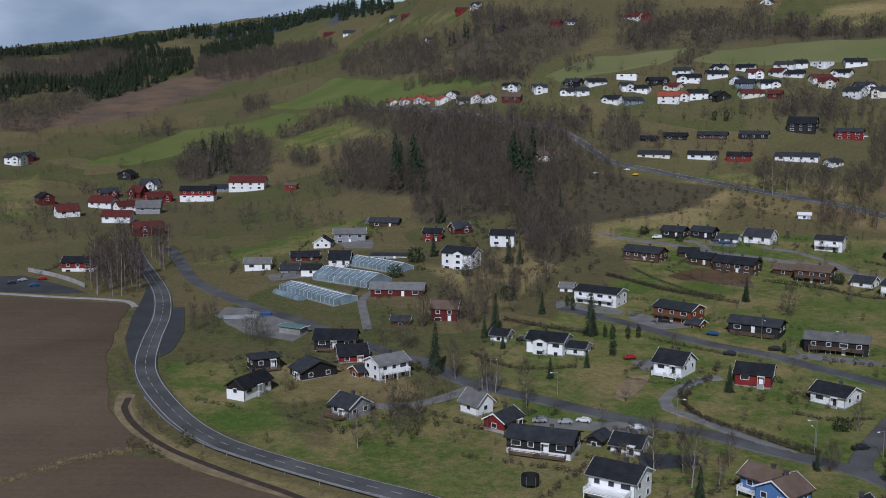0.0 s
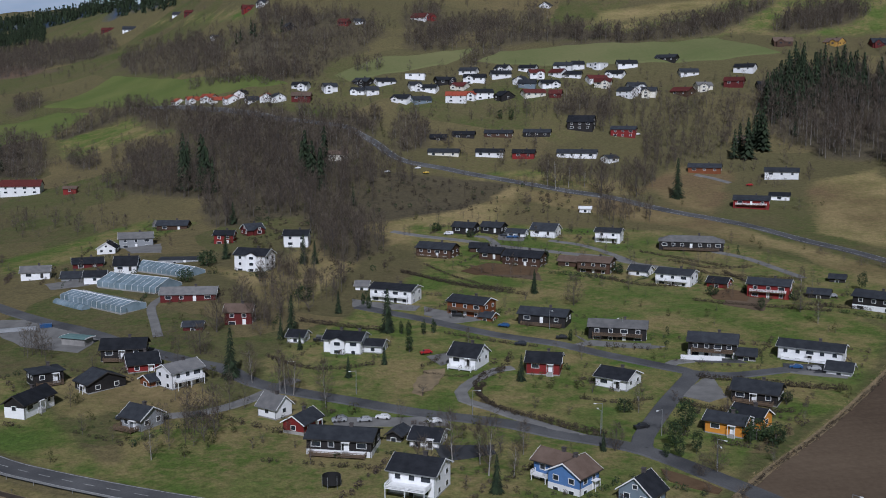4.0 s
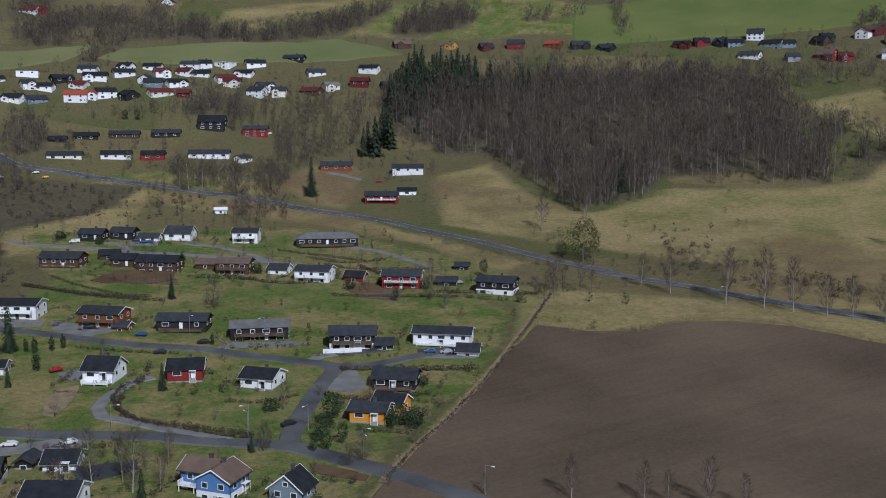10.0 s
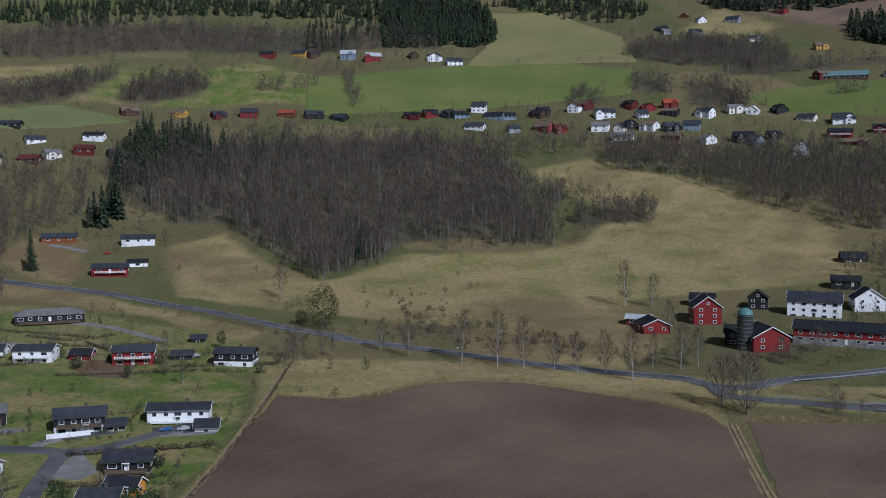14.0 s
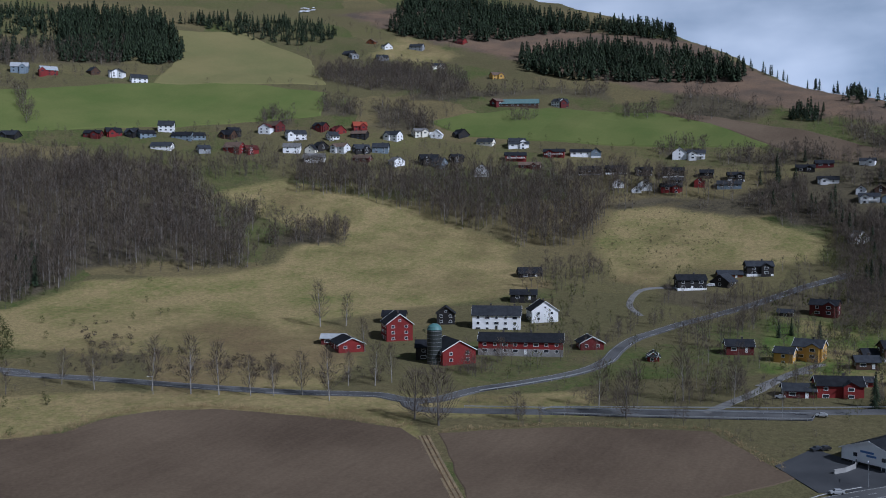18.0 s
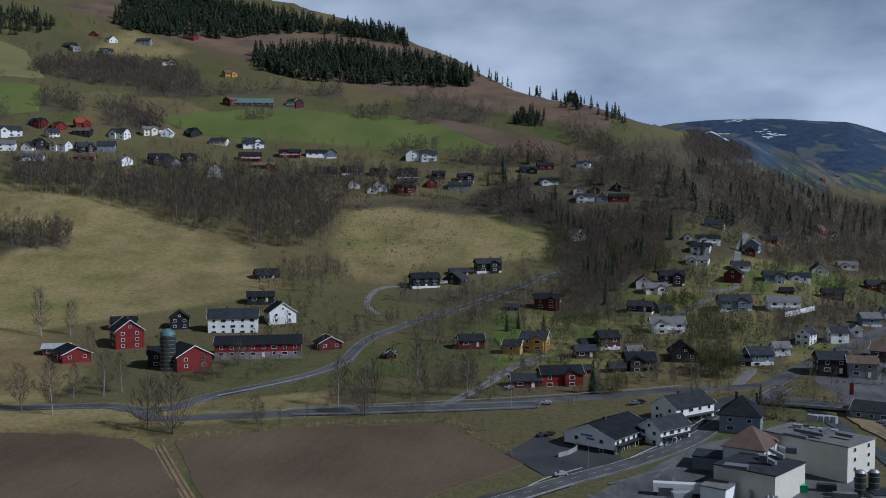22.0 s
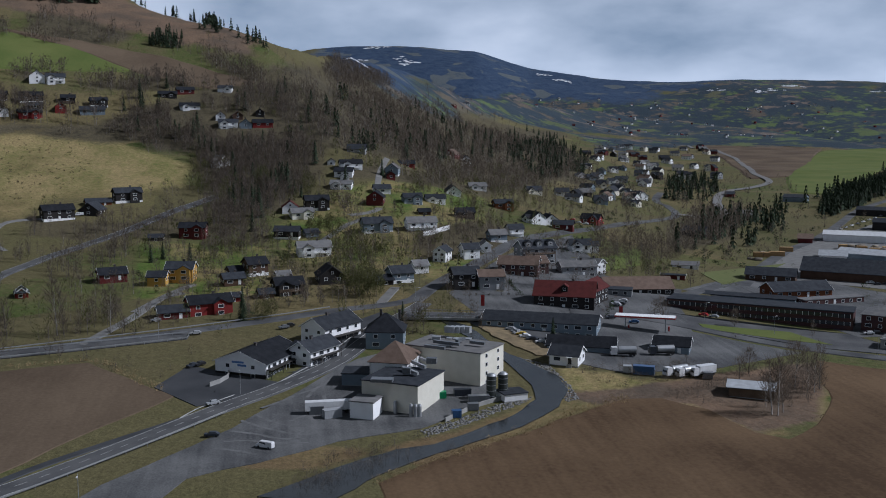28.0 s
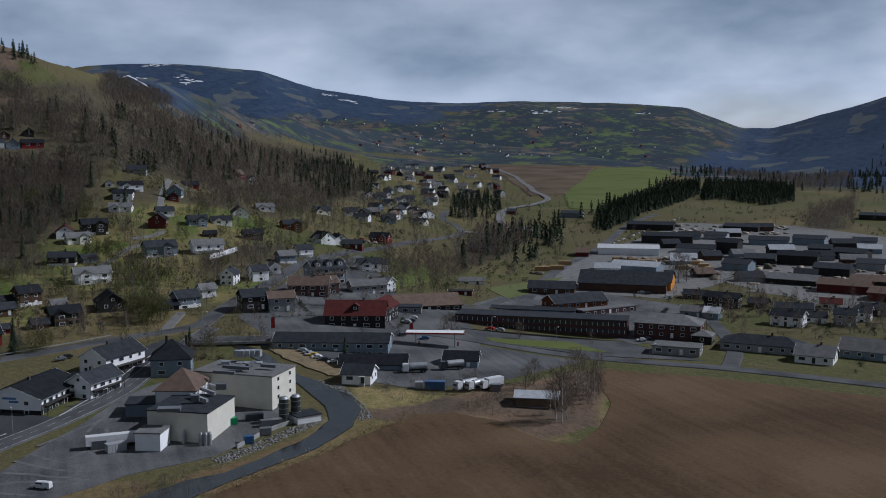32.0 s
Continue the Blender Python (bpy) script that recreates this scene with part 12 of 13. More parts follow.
ribbon("drive", LINE_22, 4, M_GRAVEL, "narrow grey drive up to the houses", "drive", lift=0.22, thick=0.25)
LINE_23 = [(503.5, 130.3), (525.5, 142.3), (553.5, 143.4), (563.1, 129.4), (565.6, 113.9)]
ribbon("drive", LINE_23, 3, M_GRAVEL, "narrow grey drive up to the houses", "drive", lift=0.22, thick=0.25)
LINE_24 = [(392.5, 56.2), (421.7, 45.9), (437.9, 37.7)]
ribbon("drive", LINE_24, 3.2, M_GRAVEL, "narrow grey drive up to the houses", "drive", lift=0.22, thick=0.25)
LINE_25 = [(394.2, -37.6), (412.5, -43.9), (422.3, -47.3)]
ribbon("drive", LINE_25, 4, M_GRAVEL, "narrow grey drive up to the houses", "drive", lift=0.22, thick=0.25)
LINE_26 = [(573.2, -37.9), (577.9, -51.2), (586.0, -56.8)]
ribbon("drive", LINE_26, 4, M_GRAVEL, "narrow grey drive up to the houses", "drive", lift=0.22, thick=0.25)
LINE_27 = [(523.7, -20.0), (551.5, -33.4), (566.9, -47.0)]
ribbon("drive", LINE_27, 3.5, M_GRAVEL, "narrow grey drive up to the houses", "drive", lift=0.22, thick=0.25)
LINE_28 = [(704.7, -73.7), (654.5, -63.1), (620.8, -58.3)]
ribbon("drive", LINE_28, 3.5, M_GRAVEL, "narrow grey drive up to the houses", "drive", lift=0.22, thick=0.25)
LINE_29 = [(290.8, -220.5), (318.7, -244.1), (347.4, -260.0), (383.0, -277.0)]
ribbon("drive", LINE_29, 6, M_ASPHALT, "asphalt service road", "drive", lift=0.22, thick=0.25)
LINE_30 = [(450.8, -218.0), (502.1, -253.2), (574.1, -305.6), (648.9, -373.3), (813.8, -497.8), (893.7, -580.1)]
ribbon("drive", LINE_30, 7, M_ASPHALT, "asphalt service road", "drive", lift=0.22, thick=0.25)
LINE_31 = [(404.9, -160.4), (426.2, -182.9), (466.7, -222.4), (502.1, -253.2)]
ribbon("drive", LINE_31, 6, M_ASPHALT, "asphalt service road", "drive", lift=0.22, thick=0.25)
patch("gravel_court", [(26.0, 334.5), (32.1, 329.0), (30.5, 324.3), (24.7, 327.2)], M_GRAVEL, "grey gravel court beside a house", "drive", rough=0.4, lift=0.2, cell=5)
patch("gravel_court", [(57.9, 304.5), (66.9, 307.7), (66.6, 298.4), (60.5, 294.6)], M_GRAVEL, "grey gravel court beside a house", "drive", rough=0.4, lift=0.2, cell=5)
patch("gravel_court", [(24.1, 256.6), (52.4, 250.5), (52.4, 243.6), (23.3, 248.8)], M_GRAVEL, "grey gravel court beside a house", "drive", rough=0.4, lift=0.2, cell=5)
patch("gravel_court", [(128.0, 481.8), (140.2, 473.6), (136.2, 465.0), (125.3, 471.8)], M_GRAVEL, "grey gravel court beside a house", "drive", rough=0.4, lift=0.2, cell=5)
patch("gravel_court", [(163.3, 269.9), (177.8, 259.5), (172.6, 254.7), (159.6, 263.6)], M_GRAVEL, "grey gravel court beside a house", "drive", rough=0.4, lift=0.2, cell=5)
patch("gravel_court", [(68.2, 363.3), (81.5, 347.3), (76.0, 341.3), (66.0, 351.9)], M_GRAVEL, "grey gravel court beside a house", "drive", rough=0.4, lift=0.2, cell=5)
patch("gravel_court", [(136.3, 268.3), (120.1, 253.7), (125.5, 246.7), (132.1, 249.4)], M_GRAVEL, "grey gravel court beside a house", "drive", rough=0.4, lift=0.2, cell=5)
patch("gravel_court", [(-43.1, 572.0), (-26.3, 557.4), (-28.8, 545.3), (-43.5, 556.8)], M_GRAVEL, "grey gravel court beside a house", "drive", rough=0.4, lift=0.2, cell=5)
patch("gravel_court", [(-53.0, 510.0), (-35.7, 510.5), (-34.2, 488.2), (-48.5, 493.5)], M_GRAVEL, "grey gravel court beside a house", "drive", rough=0.4, lift=0.2, cell=5)
patch("gravel_court", [(-78.7, 442.1), (-61.8, 446.9), (-59.9, 432.7), (-74.1, 429.3)], M_GRAVEL, "grey gravel court beside a house", "drive", rough=0.4, lift=0.2, cell=5)
patch("town_ground", [(409.9, -68.1), (485.4, -108.6), (576.4, -170.2), (456.0, -151.4), (433.1, -180.1), (387.8, -161.3), (372.7, -109.8), (371.1, -74.1)], M_YARD, "grey paved ground between town houses", "pavement", rough=0.5, lift=0.06, cell=14)
patch("works_ground", [(433.1, -180.1), (502.1, -253.2), (448.3, -271.7), (415.2, -283.6), (343.3, -240.4), (342.2, -213.0), (405.3, -204.6)], M_YARD, "grey asphalt round the works", "pavement", rough=0.5, lift=0.08, cell=14)
wood("town_trees", [[(409.9, -68.1), (485.4, -108.6), (576.4, -170.2), (456.0, -151.4), (401.8, -118.4), (371.1, -74.1)], [(535.8, -158.2), (650.2, -270.2), (497.8, -207.0), (470.8, -156.3)], [(415.2, -283.6), (377.5, -377.7), (312.9, -313.9), (340.7, -246.8)], [(479.5, -327.2), (438.2, -320.1), (408.5, -346.4), (490.3, -373.8)], [(362.1, -162.8), (335.5, -198.8), (346.4, -200.0), (365.9, -169.5)]], 190, MID_BARE, [M_BARK, M_TWIG], "leafless trees among the town buildings", 35, size=(0.45, 0.9))
wood("yard_clutter", [[(567.4, -326.7), (507.5, -366.3), (578.1, -416.8), (615.9, -363.5)], [(474.0, -342.2), (404.4, -404.3), (499.3, -498.1), (559.4, -426.0)], [(524.7, -253.6), (548.2, -291.9), (587.0, -312.5), (576.6, -282.6)], [(270.0, -45.6), (274.4, -54.3), (283.1, -51.2), (278.0, -43.9)], [(714.1, -475.0), (675.7, -570.6), (752.5, -635.0), (803.5, -546.6)]], 260, STACKS, [M_STACK, M_STACK], "stacks of timber, pallets and crates in the yards", 36, size=(0.6, 1.5))
strewn("lower_slope_trees", (66, 113), (330, 520), 260, MID_BARE, [M_BARK, M_TWIG], "leafless trees between houses on the lower slope", 65, (0.4, 0.8), (90, 0.35))
strewn("slope_bushes", (40, 120), (300, 800), 220, BUSHES, [M_BARK, M_TWIG], "leafless brown bushes on the slope", 66, (0.4, 1.1), (80, 0.25))
strewn("far_town_trees", (98, 116), (800, 2100), 750, FINE_BARE, [M_BARK, M_TWIG], "leafless trees among houses at the far end of town", 67, (0.5, 1.0), (160, -0.1), ())
strewn("valley_trees", (104, 138), (420, 1500), 380, FINE_BARE, [M_BARK, M_TWIG], "leafless trees between the town buildings", 57, (0.5, 0.9), (120, 0.0), ())
strewn("valley_bushes", (106, 138), (430, 1200), 700, LOW_BUSH, [M_BARK, M_GREEN], "dark green bushes and hedges between the town buildings", 68, (0.5, 1.2), (90, 0.1), ())
wood("spruce_clump", [[(1176, -467), (1249, -565), (904, -411), (879, -349)], [(665, -279), (807, -382), (830, -443), (675, -360), (581, -280), (555, -233)], [(620, -246), (625, -258), (528, -217), (525, -209)]], 190, FAR_FIR, [M_BARK, M_SPRUCE], "dark spruces on the valley floor beside the winding road", 58, size=(0.6, 1.15))
strewn("garden_budding_trees", (-24, 50), (230, 600), 240, BUD_TREES, [M_BARK, M_BUD], "small budding trees in the gardens", 60, (0.25, 0.65), (70, 0.3), ())
wood("spruce_wood", [[(-612.0, 1317.6), (-592.4, 1374.2), (-533.2, 1531.3), (-432.2, 1737.6), (-187.2, 1532.0), (-58.7, 1289.5), (-69.7, 1370.4), (-203.1, 1663.8), (-450.7, 1813.9), (-631.2, 1465.1), (-627.4, 1351.7)]], 1000, SKY_FIR, [M_BARK, M_SPRUCE], "dark spruce forest along the skyline", 61, size=(0.8, 1.3))
wood("spruce_clump", [[(397.9, 623.8), (482.4, 600.2), (508.4, 625.3), (439.4, 664.4)], [(382.8, 435.7), (396.3, 431.1), (442.9, 484.5), (428.8, 485.2)]], 60, MID_FIR, [M_BARK, M_SPRUCE], "dark spruces standing in the birch wood", 63, size=(0.8, 1.3))
wood("budding_trees", [[(376.6, 538.5), (367.6, 485.1), (355.0, 442.6), (362.7, 422.2), (399.9, 420.6), (409.2, 435.2), (378.3, 440.4), (382.4, 498.7)], [(430.9, 433.3), (468.6, 407.4), (493.1, 366.1), (535.4, 384.6), (527.1, 396.2), (480.0, 417.4)]], 110, BUD_TREES, [M_BARK, M_BUD], "budding bushes at the edge of the wood", 64, size=(0.3, 0.7))
LINE_32 = [(209.4, 80.9), (228.6, 68.0), (242.6, 57.8), (255.7, 46.0), (268.9, 32.8), (275.2, 26.4)]
ribbon("cycle_path", LINE_32, 2.6, M_ASPHALT_NEW, "narrow dark asphalt cycle path beside the road", "path", lift=0.22, thick=0.2)
crate(311.1, -52.0, -109, 1.7, 2.4, 1.9, 'silver', 'fan_unit', 'pale cooling fan unit on the flat roof', 7.5)
crate(310.3, -54.0, -110, 1.7, 2.4, 1.9, 'silver', 'fan_unit', 'pale cooling fan unit on the flat roof', 7.5)
crate(309.6, -56.0, -110, 1.7, 2.4, 1.9, 'silver', 'fan_unit', 'pale cooling fan unit on the flat roof', 7.6)
crate(308.9, -57.8, -111, 1.7, 2.4, 1.9, 'silver', 'fan_unit', 'pale cooling fan unit on the flat roof', 7.6)
crate(299.5, -48.5, -109, 4.4, 1.8, 1.5, 'grey', 'air_duct', 'grey ventilation box on the flat roof', 9.1)
crate(310.3, -47.7, -109, 2.6, 1.4, 1.9, 'silver', 'air_duct', 'steel ventilation duct on the flat roof', 8.4)
crate(290.1, -43.2, -108, 3.0, 2.0, 1.6, 'grey', 'air_duct', 'metal ventilation duct on the flat factory roof', 8.0)
crate(280.9, -35.5, -157, 9.0, 0.7, 0.7, 'silver', 'air_duct', 'metal ventilation duct on the flat factory roof', 8.6)
crate(287.6, -38.9, -158, 8.0, 0.6, 0.8, 'silver', 'air_duct', 'metal ventilation duct on the flat factory roof', 8.2)
crate(278.7, -34.3, -107, 2.2, 1.6, 1.8, 'grey', 'air_duct', 'metal ventilation duct on the flat factory roof', 8.7)
crate(271.8, -26.6, -106, 6.0, 3.0, 0.8, 'grey', 'air_duct', 'metal ventilation duct on the flat factory roof', 9.0)
crate(293.6, -41.4, -158, 5.0, 0.6, 0.6, 'silver', 'air_duct', 'metal ventilation duct on the flat factory roof', 7.8)
crate(313.0, -52.6, -128, 3.4, 1.6, 1.9, 'silver', 'air_cooler', 'metal cooling unit on the factory roof', 10.6)
crate(312.7, -54.2, -128, 3.4, 1.6, 1.9, 'silver', 'air_cooler', 'metal cooling unit on the factory roof', 10.6)
crate(312.5, -55.8, -128, 3.4, 1.6, 1.9, 'silver', 'air_cooler', 'metal cooling unit on the factory roof', 10.6)
crate(312.2, -57.5, -128, 3.4, 1.6, 1.9, 'silver', 'air_cooler', 'metal cooling unit on the factory roof', 10.6)
crate(300.3, -49.3, -128, 9, 1.0, 0.8, 'grey', 'air_duct', 'metal ventilation duct on the flat factory roof', 10.6)
crate(296.3, -45.1, -128, 7, 1.0, 0.8, 'grey', 'air_duct', 'metal ventilation duct on the flat factory roof', 10.6)
crate(302.8, -54.1, -38, 5, 1.0, 0.8, 'grey', 'air_duct', 'metal ventilation duct on the flat factory roof', 10.6)
crate(298.8, -58.7, -128, 5, 1.0, 0.8, 'grey', 'air_duct', 'metal ventilation duct on the flat factory roof', 10.6)
M_DUST = mat("pale_dust", (0.17, 0.17, 0.168), (0.1, 0.1, 0.1), rough=0.95, scale=0.4, fine=3)
LINE_33 = [(254.2, 15.6), (254.3, 10.5), (251.4, 3.1), (250.2, -5.6)]
ribbon("tyre_mark", LINE_33, 1.1, M_DUST, "pale dusty tyre mark on the asphalt yard", "marking", lift=0.24, thick=0, step=2.0)
LINE_34 = [(262.4, 14.6), (258.9, 7.7), (254.5, 1.7), (253.3, -5.6)]
ribbon("tyre_mark", LINE_34, 1.1, M_DUST, "pale dusty tyre mark on the asphalt yard", "marking", lift=0.24, thick=0, step=2.0)
LINE_35 = [(270.3, 11.9), (264.4, 6.3), (258.1, -1.3), (256.4, -8.6)]
ribbon("tyre_mark", LINE_35, 1.1, M_DUST, "pale dusty tyre mark on the asphalt yard", "marking", lift=0.24, thick=0, step=2.0)
LINE_36 = [(275.1, 8.1), (268.1, 3.3), (263.6, -2.8), (262.7, -8.9)]
ribbon("tyre_mark", LINE_36, 1.1, M_DUST, "pale dusty tyre mark on the asphalt yard", "marking", lift=0.24, thick=0, step=2.0)
LINE_37 = [(280.0, 6.7), (284.5, 1.9), (291.7, -4.8), (295.9, -9.9)]
ribbon("tyre_mark", LINE_37, 1.1, M_DUST, "pale dusty tyre mark on the asphalt yard", "marking", lift=0.24, thick=0, step=2.0)
LINE_38 = [(268.2, -1.3), (275.4, -7.7), (283.7, -11.1), (291.7, -10.8)]
ribbon("tyre_mark", LINE_38, 1.1, M_DUST, "pale dusty tyre mark on the asphalt yard", "marking", lift=0.24, thick=0, step=2.0)
LINE_39 = [(249.8, 17.5), (247.3, 13.1), (243.7, 7.2)]
ribbon("tyre_mark", LINE_39, 1.1, M_DUST, "pale dusty tyre mark on the asphalt yard", "marking", lift=0.24, thick=0, step=2.0)
LINE_40 = [(287.6, -6.3), (295.3, -9.2), (303.3, -13.6)]
ribbon("tyre_mark", LINE_40, 1.1, M_DUST, "pale dusty tyre mark on the asphalt yard", "marking", lift=0.24, thick=0, step=2.0)
LINE_41 = [(303.2, 1.1), (315.7, -6.9), (326.6, -14.6)]
ribbon("kerb_line", LINE_41, 0.5, M_PAINT, "white painted edge line beside the car park", "marking", lift=0.36, thick=0, step=3.0)
LINE_42 = [(337.0, -17.9), (353.9, -25.8), (367.6, -34.1)]
ribbon("kerb_line", LINE_42, 0.5, M_PAINT, "white painted edge line beside the car park", "marking", lift=0.36, thick=0, step=3.0)
LINE_43 = [(274.2, 28.3), (281.1, 24.5), (288.2, 18.5), (292.4, 14.5)]
ribbon("kerb_line", LINE_43, 0.5, M_PAINT, "white painted edge line beside the car park", "marking", lift=0.36, thick=0, step=3.0)
LINE_44 = [(-188.2, 406.2), (-152.8, 399.5), (-139.1, 397.8), (-125.4, 394.1), (-118.9, 384.0)]
ribbon("cycle_path", LINE_44, 2.2, M_CONCRETE, "pale path between road and field", "path", lift=0.25, thick=0.2)
LINE_45 = [(-88.9, 275.8), (-86.7, 265.0), (-78.9, 249.1), (-65.6, 231.9), (-49.0, 217.3), (-30.6, 203.1), (-16.3, 189.0)]
ribbon("ditch_bank", LINE_45, 4.5, M_TRACK, "pale dry banks of a field ditch", "ditch", lift=0.1, thick=0.1)
LINE_46 = [(-122.8, 202.7), (-96.9, 211.3), (-85.8, 225.1), (-76.2, 230.0), (-71.5, 235.4)]
hedge([(21.6, 352.1), (31.9, 344.9), (42.0, 338.6), (52.0, 333.0)], 1.5, "dark clipped garden hedge")
hedge([(68.6, 418.7), (81.1, 402.3), (93.8, 387.0), (107.4, 379.1)], 1.4, "clipped leafless brown hedge")
hedge([(66.7, 275.6), (65.8, 265.2), (68.5, 254.5), (75.3, 246.5), (82.6, 237.5), (89.0, 229.8)], 1.3, "clipped leafless brown hedge")
hedge([(66.7, 275.6), (72.0, 284.0), (78.6, 286.9)], 1.2, "clipped leafless brown hedge")
hedge([(201.2, 387.5), (202.2, 368.7), (208.8, 351.9)], 1.2, "clipped leafless brown hedge")
hedge([(206.4, 330.5), (220.0, 319.6), (236.9, 306.9)], 1.3, "clipped leafless brown hedge")
hedge([(182.9, 433.1), (196.6, 412.3), (207.4, 394.0)], 1.1, "clipped leafless brown hedge")
hedge([(188.7, 414.2), (199.7, 394.7), (216.6, 391.4)], 1.2, "clipped leafless brown hedge")
hedge([(144.1, 397.3), (157.5, 376.4), (172.5, 369.5)], 1.3, "clipped leafless brown hedge")
car(25.3, 253.4, 8, 'grey')
car(36.4, 252.3, -22, 'white')
car(31.4, 251.2, -2, 'silver')
car(121.5, 317.8, -26, 'dark')
car(90.0, 309.3, -26, 'dark')
car(90.2, 330.7, -35, 'blue')
car(-171.3, 455.1, 31, 'white')
car(-181.4, 429.4, 33, 'silver')
car(-183.6, 423.2, 33, 'dark')
car(-174.4, 433.3, 32, 'red')
car(-172.3, 418.9, 32, 'blue')
car(340.2, -83.7, -79, 'white')
car(344.4, -82.2, -67, 'silver')
car(336.2, -85.2, -90, 'dark')
car(332.3, -87.5, -90, 'white')
car(331.1, -90.0, -95, 'grey')
car(366.9, -124.2, -89, 'dark')
car(390.5, -134.2, -109, 'silver')
car(396.7, -139.6, -114, 'white')
car(360.9, -131.4, -105, 'blue')
car(372.6, -145.0, -121, 'white')
wood("slope_scrub", [[(33.0, 641.5), (104.9, 606.3), (224.5, 548.2), (220.5, 505.9), (146.8, 515.4), (65.1, 547.0), (29.4, 587.3)], [(11.6, 564.4), (51.8, 528.3), (74.9, 441.1), (46.2, 399.7), (7.4, 433.6)], [(300.3, 319.4), (323.1, 267.8), (301.7, 250.0), (282.7, 293.9)], [(377.6, 384.7), (347.9, 262.2), (356.8, 197.4), (334.2, 184.9), (302.0, 308.4)]], 420, LOW_BUSH, [M_BARK, M_HEDGE], "brown leafless scrub on the rough slopes", 71, size=(0.4, 1.1))
wood("slope_scrub", [[(33.0, 641.5), (104.9, 606.3), (224.5, 548.2), (220.5, 505.9), (146.8, 515.4), (65.1, 547.0), (29.4, 587.3)], [(11.6, 564.4), (51.8, 528.3), (74.9, 441.1), (46.2, 399.7), (7.4, 433.6)]], 70, LOW_BUSH, [M_BARK, M_GREEN], "dark evergreen scrub on the rough slopes", 72, size=(0.4, 1.2))
LINE_47 = [(221.5, -21.0), (234.5, -38.1), (249.5, -61.0), (267.8, -87.0), (273.2, -98.4)]
M_STRAW = mat("dead_grass_blades", (0.4, 0.3, 0.155), (0.27, 0.2, 0.105), rough=0.95, spread=0.4, bump=0)


def straw_strip(points, width, each, seed, size=(0.7, 1.3)):
    """Dead tall grass in an uneven band along a field's edge."""
    rng = np.random.RandomState(seed)
    rows = []
    for p in curve_points(points, 1.0):
        for k in range(each):
            rows.append((rng.randint(0, 4), p.x + rng.normal(0, width / 2), p.y + rng.normal(0, width / 2), rng.uniform(*size), rng.uniform(0, 6.28)))
    return merged("straw_grass", STRAW, np.array(rows), [M_STRAW, M_STRAW], "straw-coloured dead grass along the field edge", "grass")


straw_strip(LINE_47, 2.6, 3, 801)
straw_strip(LINE_46, 1.6, 2, 802)
straw_strip(LINE_13, 1.2, 2, 803, (0.5, 1.0))
straw_strip(LINE_8, 2.2, 2, 804, (0.4, 0.9))
straw_strip([(211.2, 274.5), (222.5, 259.5), (236.0, 250.0), (253.0, 250.5), (271.5, 241.5), (283.5, 224.0), (288.5, 199.6), (292.5, 175.6), (293.0, 155.4)], 3.2, 4, 805, (0.8, 1.5))
straw_strip([(291.5, 143.3), (306.3, 125.0), (320.0, 101.0), (330.5, 62.5), (317.5, 50.0), (300.5, 36.0)], 2.0, 2, 806)
patch("earth_bank", [(365.8, -73.7), (353.9, -80.8), (328.0, -88.8), (318.9, -95.2), (311.6, -91.1), (318.2, -82.3), (340.7, -73.7), (355.9, -70.2)], M_TRACK, "bare brown earth bank above the river", "ground", rough=0.5, lift=0.4, cell=5)
hedge([(241.5, 304.3), (217.6, 282.7), (188.7, 257.2), (145.5, 221.4), (117.8, 199.5), (103.1, 186.8)], 0.9, "scrubby brown hedge along the field edge")
hedge([(118.0, 249.3), (122.9, 241.7), (132.2, 236.4), (143.2, 234.5)], 1.4, "dark clipped garden hedge")
hedge([(53.9, 288.9), (63.0, 284.0), (74.7, 282.5)], 0.8, "clipped leafless brown hedge")
hedge([(92.6, 257.9), (100.6, 252.3), (111.0, 252.8)], 1.0, "clipped leafless brown hedge")
hedge([(168.8, 348.1), (180.7, 338.3), (194.9, 329.4), (208.7, 320.4)], 1.2, "clipped leafless brown hedge")
hedge([(69.0, 327.6), (81.6, 315.7), (94.4, 306.5)], 1.0, "clipped leafless brown hedge")


def plant_woods(kind, name, kinds, mats, label, seed, size):
    """Plants every outline of one kind with its own number of trees, as one object."""
    q = np.concatenate([spots([poly], n, seed + i) for i, (k, n, poly) in enumerate(WOODS) if k == kind])
    q = off_built(q)
    rng = np.random.RandomState(seed)
    rows = np.column_stack([rng.randint(0, len(kinds), len(q)), q, rng.uniform(*size, len(q)), rng.uniform(0, 6.28, len(q))])
    return merged(name, kinds, rows, mats, label)


plant_woods("bare_far", "bare_wood", GROVE, [M_BIRCH_DULL, M_TWIG], "leafless grey-brown groves and hedgerows on the hillside", 400, (0.7, 1.35))
plant_woods("bare_mid", "bare_wood", FOREST, [M_BARK, M_TWIG], "leafless trees on the lower slope", 450, (0.45, 0.95))
plant_woods("spruce_far", "spruce_wood", FAR_FIR, [M_BARK, M_SPRUCE], "dark spruce woods on the hills", 500, (0.6, 1.15))
plant_woods("spruce_mid", "spruce_clump", MID_FIR, [M_BARK, M_SPRUCE], "dark spruces on the slope", 550, (0.7, 1.2))
plant_woods("olive_far", "budding_trees", BUD_TREES, [M_BARK, M_BUD], "olive-green budding trees on the slope", 600, (0.4, 1.0))


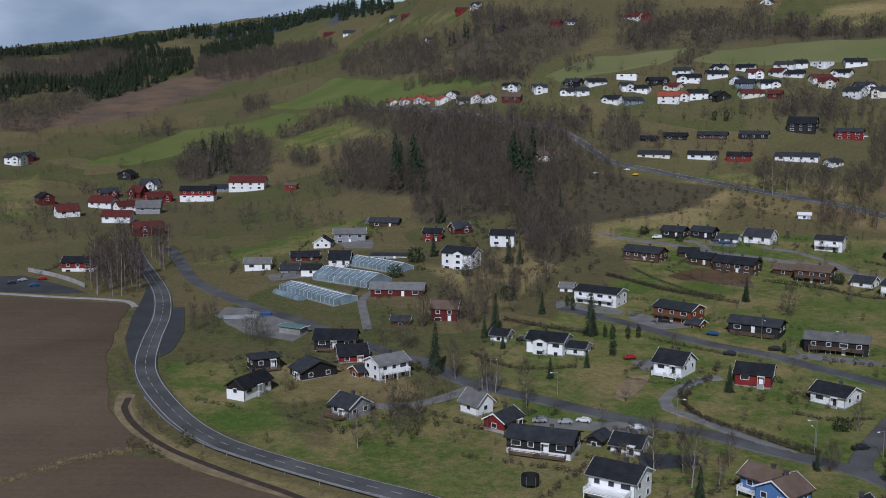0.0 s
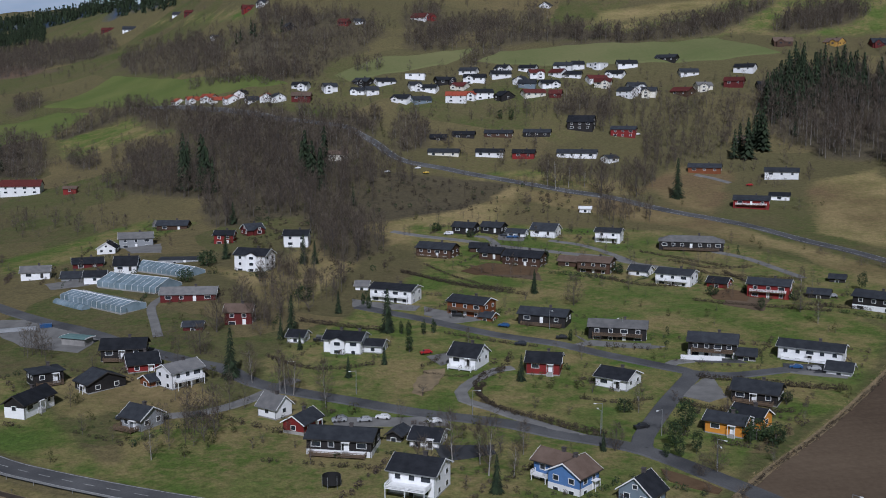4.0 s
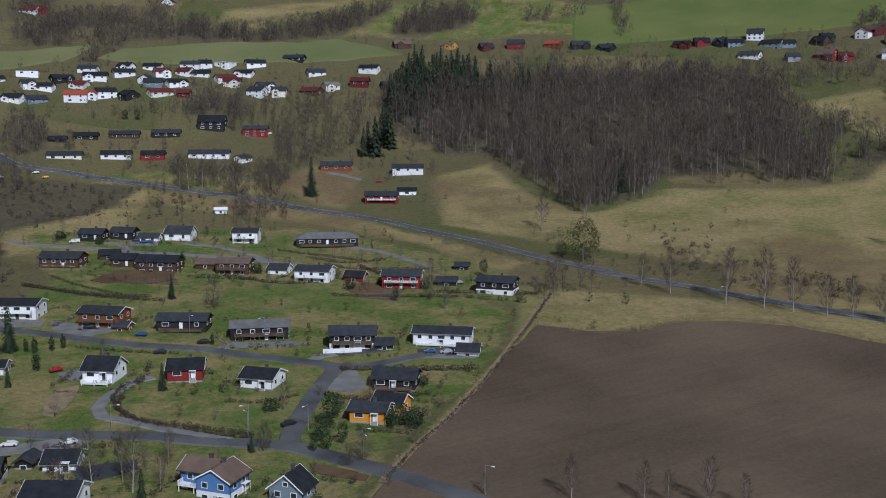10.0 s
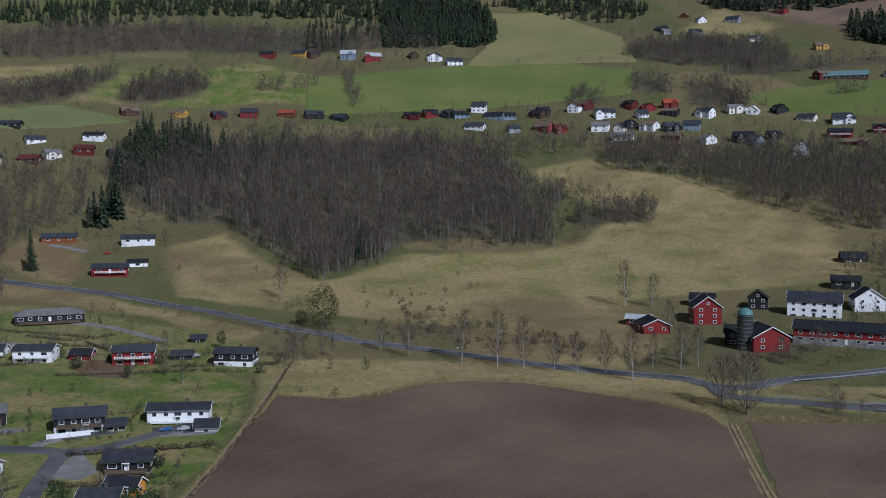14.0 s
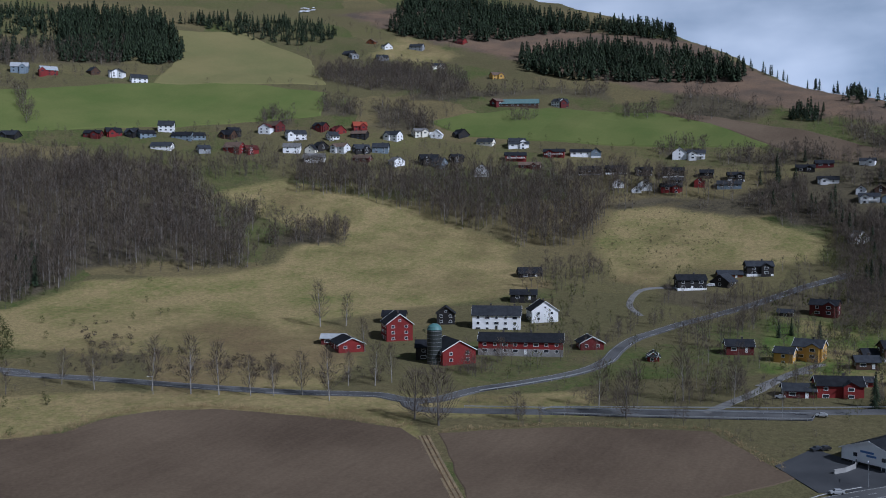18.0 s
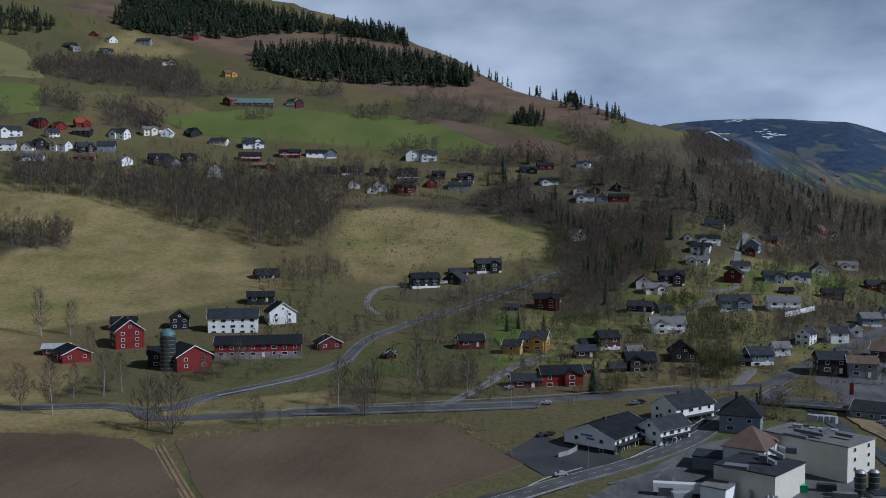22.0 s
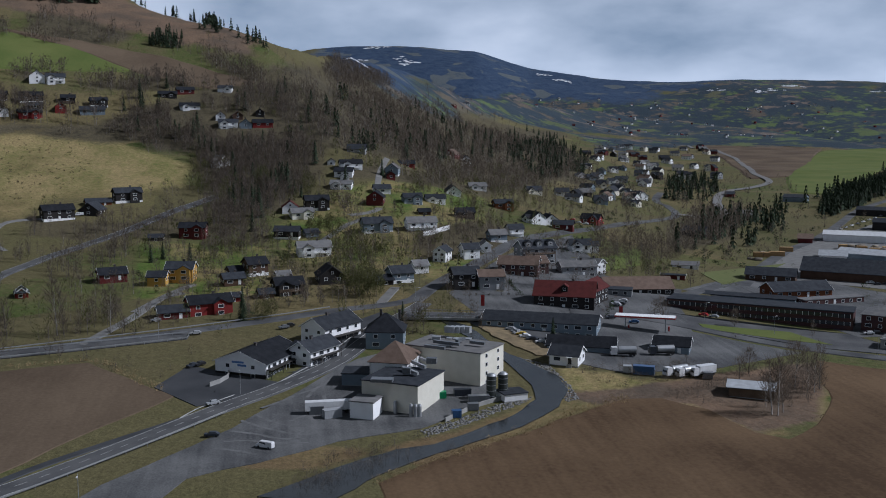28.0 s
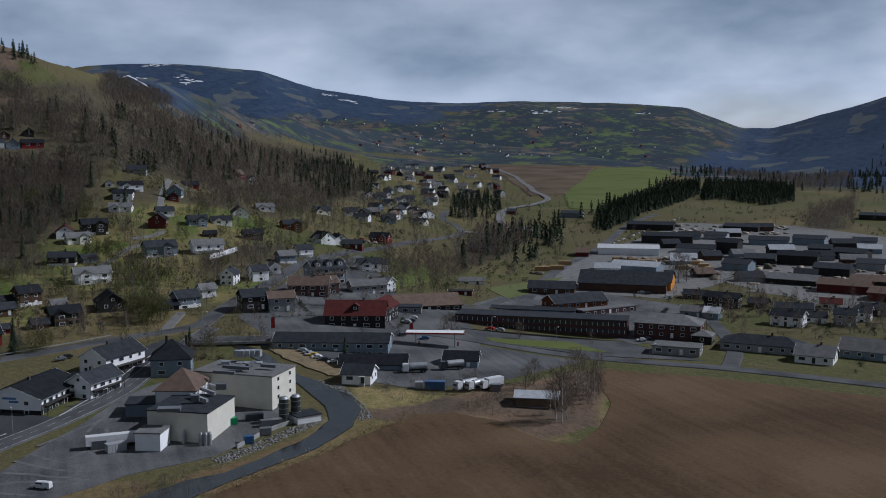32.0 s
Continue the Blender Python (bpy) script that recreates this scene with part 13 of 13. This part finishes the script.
def plant_gardens(seed=500):
    """Shrubs along the edges of the gardens and against the house walls, and a few small trees."""
    rng = np.random.RandomState(seed)
    low, trees = [], []
    for x, y, turn, L, W in HOMES:
        c, s = math.cos(radians(turn)), math.sin(radians(turn))
        put = lambda u, v: (x + c * u - s * v, y + s * u + c * v)
        a, b = L / 2 + rng.uniform(5, 9), W / 2 + rng.uniform(5, 9)
        for p, q in (((-a, -b), (a, -b)), ((a, -b), (a, b)), ((a, b), (-a, b)), ((-a, b), (-a, -b))):
            if rng.rand() < 0.5:
                continue
            n = int(math.hypot(q[0] - p[0], q[1] - p[1]) / rng.uniform(1.2, 2.6))
            kind, size = rng.randint(0, 3), rng.uniform(0.3, 0.72)
            for k in range(n):
                if rng.rand() < 0.8:
                    f = (k + rng.uniform(-0.2, 0.2)) / n
                    low.append((kind, *put(p[0] + (q[0] - p[0]) * f + rng.normal(0, 0.4), p[1] + (q[1] - p[1]) * f + rng.normal(0, 0.4)), size * rng.uniform(0.7, 1.2), rng.uniform(0, 6.28)))
        for k in range(rng.randint(2, 6)):
            side = rng.choice([-1, 1])
            u, v = (rng.uniform(-L / 2, L / 2), side * (W / 2 + rng.uniform(1.2, 2.5))) if rng.rand() < 0.6 else (side * (L / 2 + rng.uniform(1.2, 2.5)), rng.uniform(-W / 2, W / 2))
            low.append((rng.randint(0, 3), *put(u, v), rng.uniform(0.3, 0.95), rng.uniform(0, 6.28)))
        for k in range(rng.randint(0, 3)):
            trees.append((rng.randint(0, 4), *put(rng.uniform(-1, 1) * (a + 3), rng.choice([-1, 1]) * b), rng.uniform(0.3, 0.6), rng.uniform(0, 6.28)))
    low, trees = np.array(low), np.array(trees)
    roads = np.array([q for q in BUILT if q[2] < 6.5])
    clear = lambda q: q[(np.hypot(q[:, 1, None] - roads[None, :, 0], q[:, 2, None] - roads[None, :, 1]) > roads[None, :, 2] - 1.0).all(1)]
    low, trees = clear(low), clear(trees)
    for kind, material, label in ((0, M_HEDGE, "leafless brown shrubs along the garden edges"), (1, M_GREEN, "dark evergreen shrubs in the gardens"), (2, M_TWIG_RED, "reddish leafless shrubs in the gardens")):
        rows = low[low[:, 0] == kind].copy()
        rows[:, 0] = np.arange(len(rows)) % len(LOW_BUSH)
        merged("garden_shrubs", LOW_BUSH, rows, [M_BARK, material], label, "shrubs")
    merged("garden_trees", MID_BARE, trees, [M_BARK, M_TWIG], "small leafless trees at the garden edges")


plant_woods("spruce_big", "spruce_clump", MID_FIR, [M_BARK, M_SPRUCE], "tall dark spruces at the edge of the birch wood", 720, (1.4, 2.1))
plant_woods("ridge", "ridge_trees", FAR_FIR, [M_BARK, M_SPRUCE], "scattered dark spruces left along the felled ridge", 760, (0.5, 1.0))
strewn("slope_budding_trees", (68, 112), (350, 950), 520, GROVE, [M_BARK, M_BUD], "trees with fresh yellow-green buds between the houses", 55, (0.4, 0.85), (100, 0.0))
strewn("slope_trees", (78, 112), (380, 950), 700, FOREST, [M_BIRCH_DULL, M_TWIG], "leafless trees between the houses on the slope", 54, (0.35, 0.75), (110, -0.1))
strewn("hillside_trees", (-24, 66), (560, 1300), 2300, GROVE, [M_BARK, M_TWIG], "single leafless trees on the hillside", 51, (0.3, 0.9), (110, 0.0), ("dry", "felled"))

wood("felled_brush", [[(695, 211), (712, 173), (706, 129), (663, 116), (611, 119), (593, 145), (604, 173), (635, 195)]], 300, LOW_BUSH, [M_BARK, M_HEDGE], "dark stumps and felled branches on the tan meadow", 771, size=(0.15, 0.5))
wood("budding_wood", [[(665, 56), (681, 37), (606, 28), (592, 41), (620, 55)], [(517, -25), (514, -44), (412, -37), (412, -22)]], 90, GROVE, [M_BARK, M_BUD], "budding yellow-green trees beside the steep lane", 772, size=(0.5, 1.0))
wood("bare_wood", [[(658, 43), (698, 4), (659, -14), (608, -11), (576, 7), (583, 29)], [(616, -22), (632, -52), (570, -49), (556, -29)]], 110, FOREST, [M_BIRCH_DULL, M_TWIG], "leafless trees in the gully beside the steep lane", 773, size=(0.6, 1.0))
wood("spruce_clump", [[(606, 31), (652, 16), (645, -14), (608, -13), (576, 12)]], 26, MID_FIR, [M_BARK, M_SPRUCE], "dark spruces beside the steep lane", 774, size=(0.5, 0.9))
plant_gardens()
for k, (x, y) in enumerate(spots([[(3515, -777), (3593, -1091), (3446, -1479), (3157, -2015), (2778, -1817), (2217, -1101), (2297, -839), (2369, -606)]], 120, 91)):
    far_house(pose(x, y, float(ground_z(x, y)), 0, 0, k * 47), 7.0, 5.0, 3.2, 1.6, -2.0, ("white", "white", "cream", "white", "red")[k % 5], ("slate", "grey", "red")[k % 3], (), 30, 1)
join_far_houses()
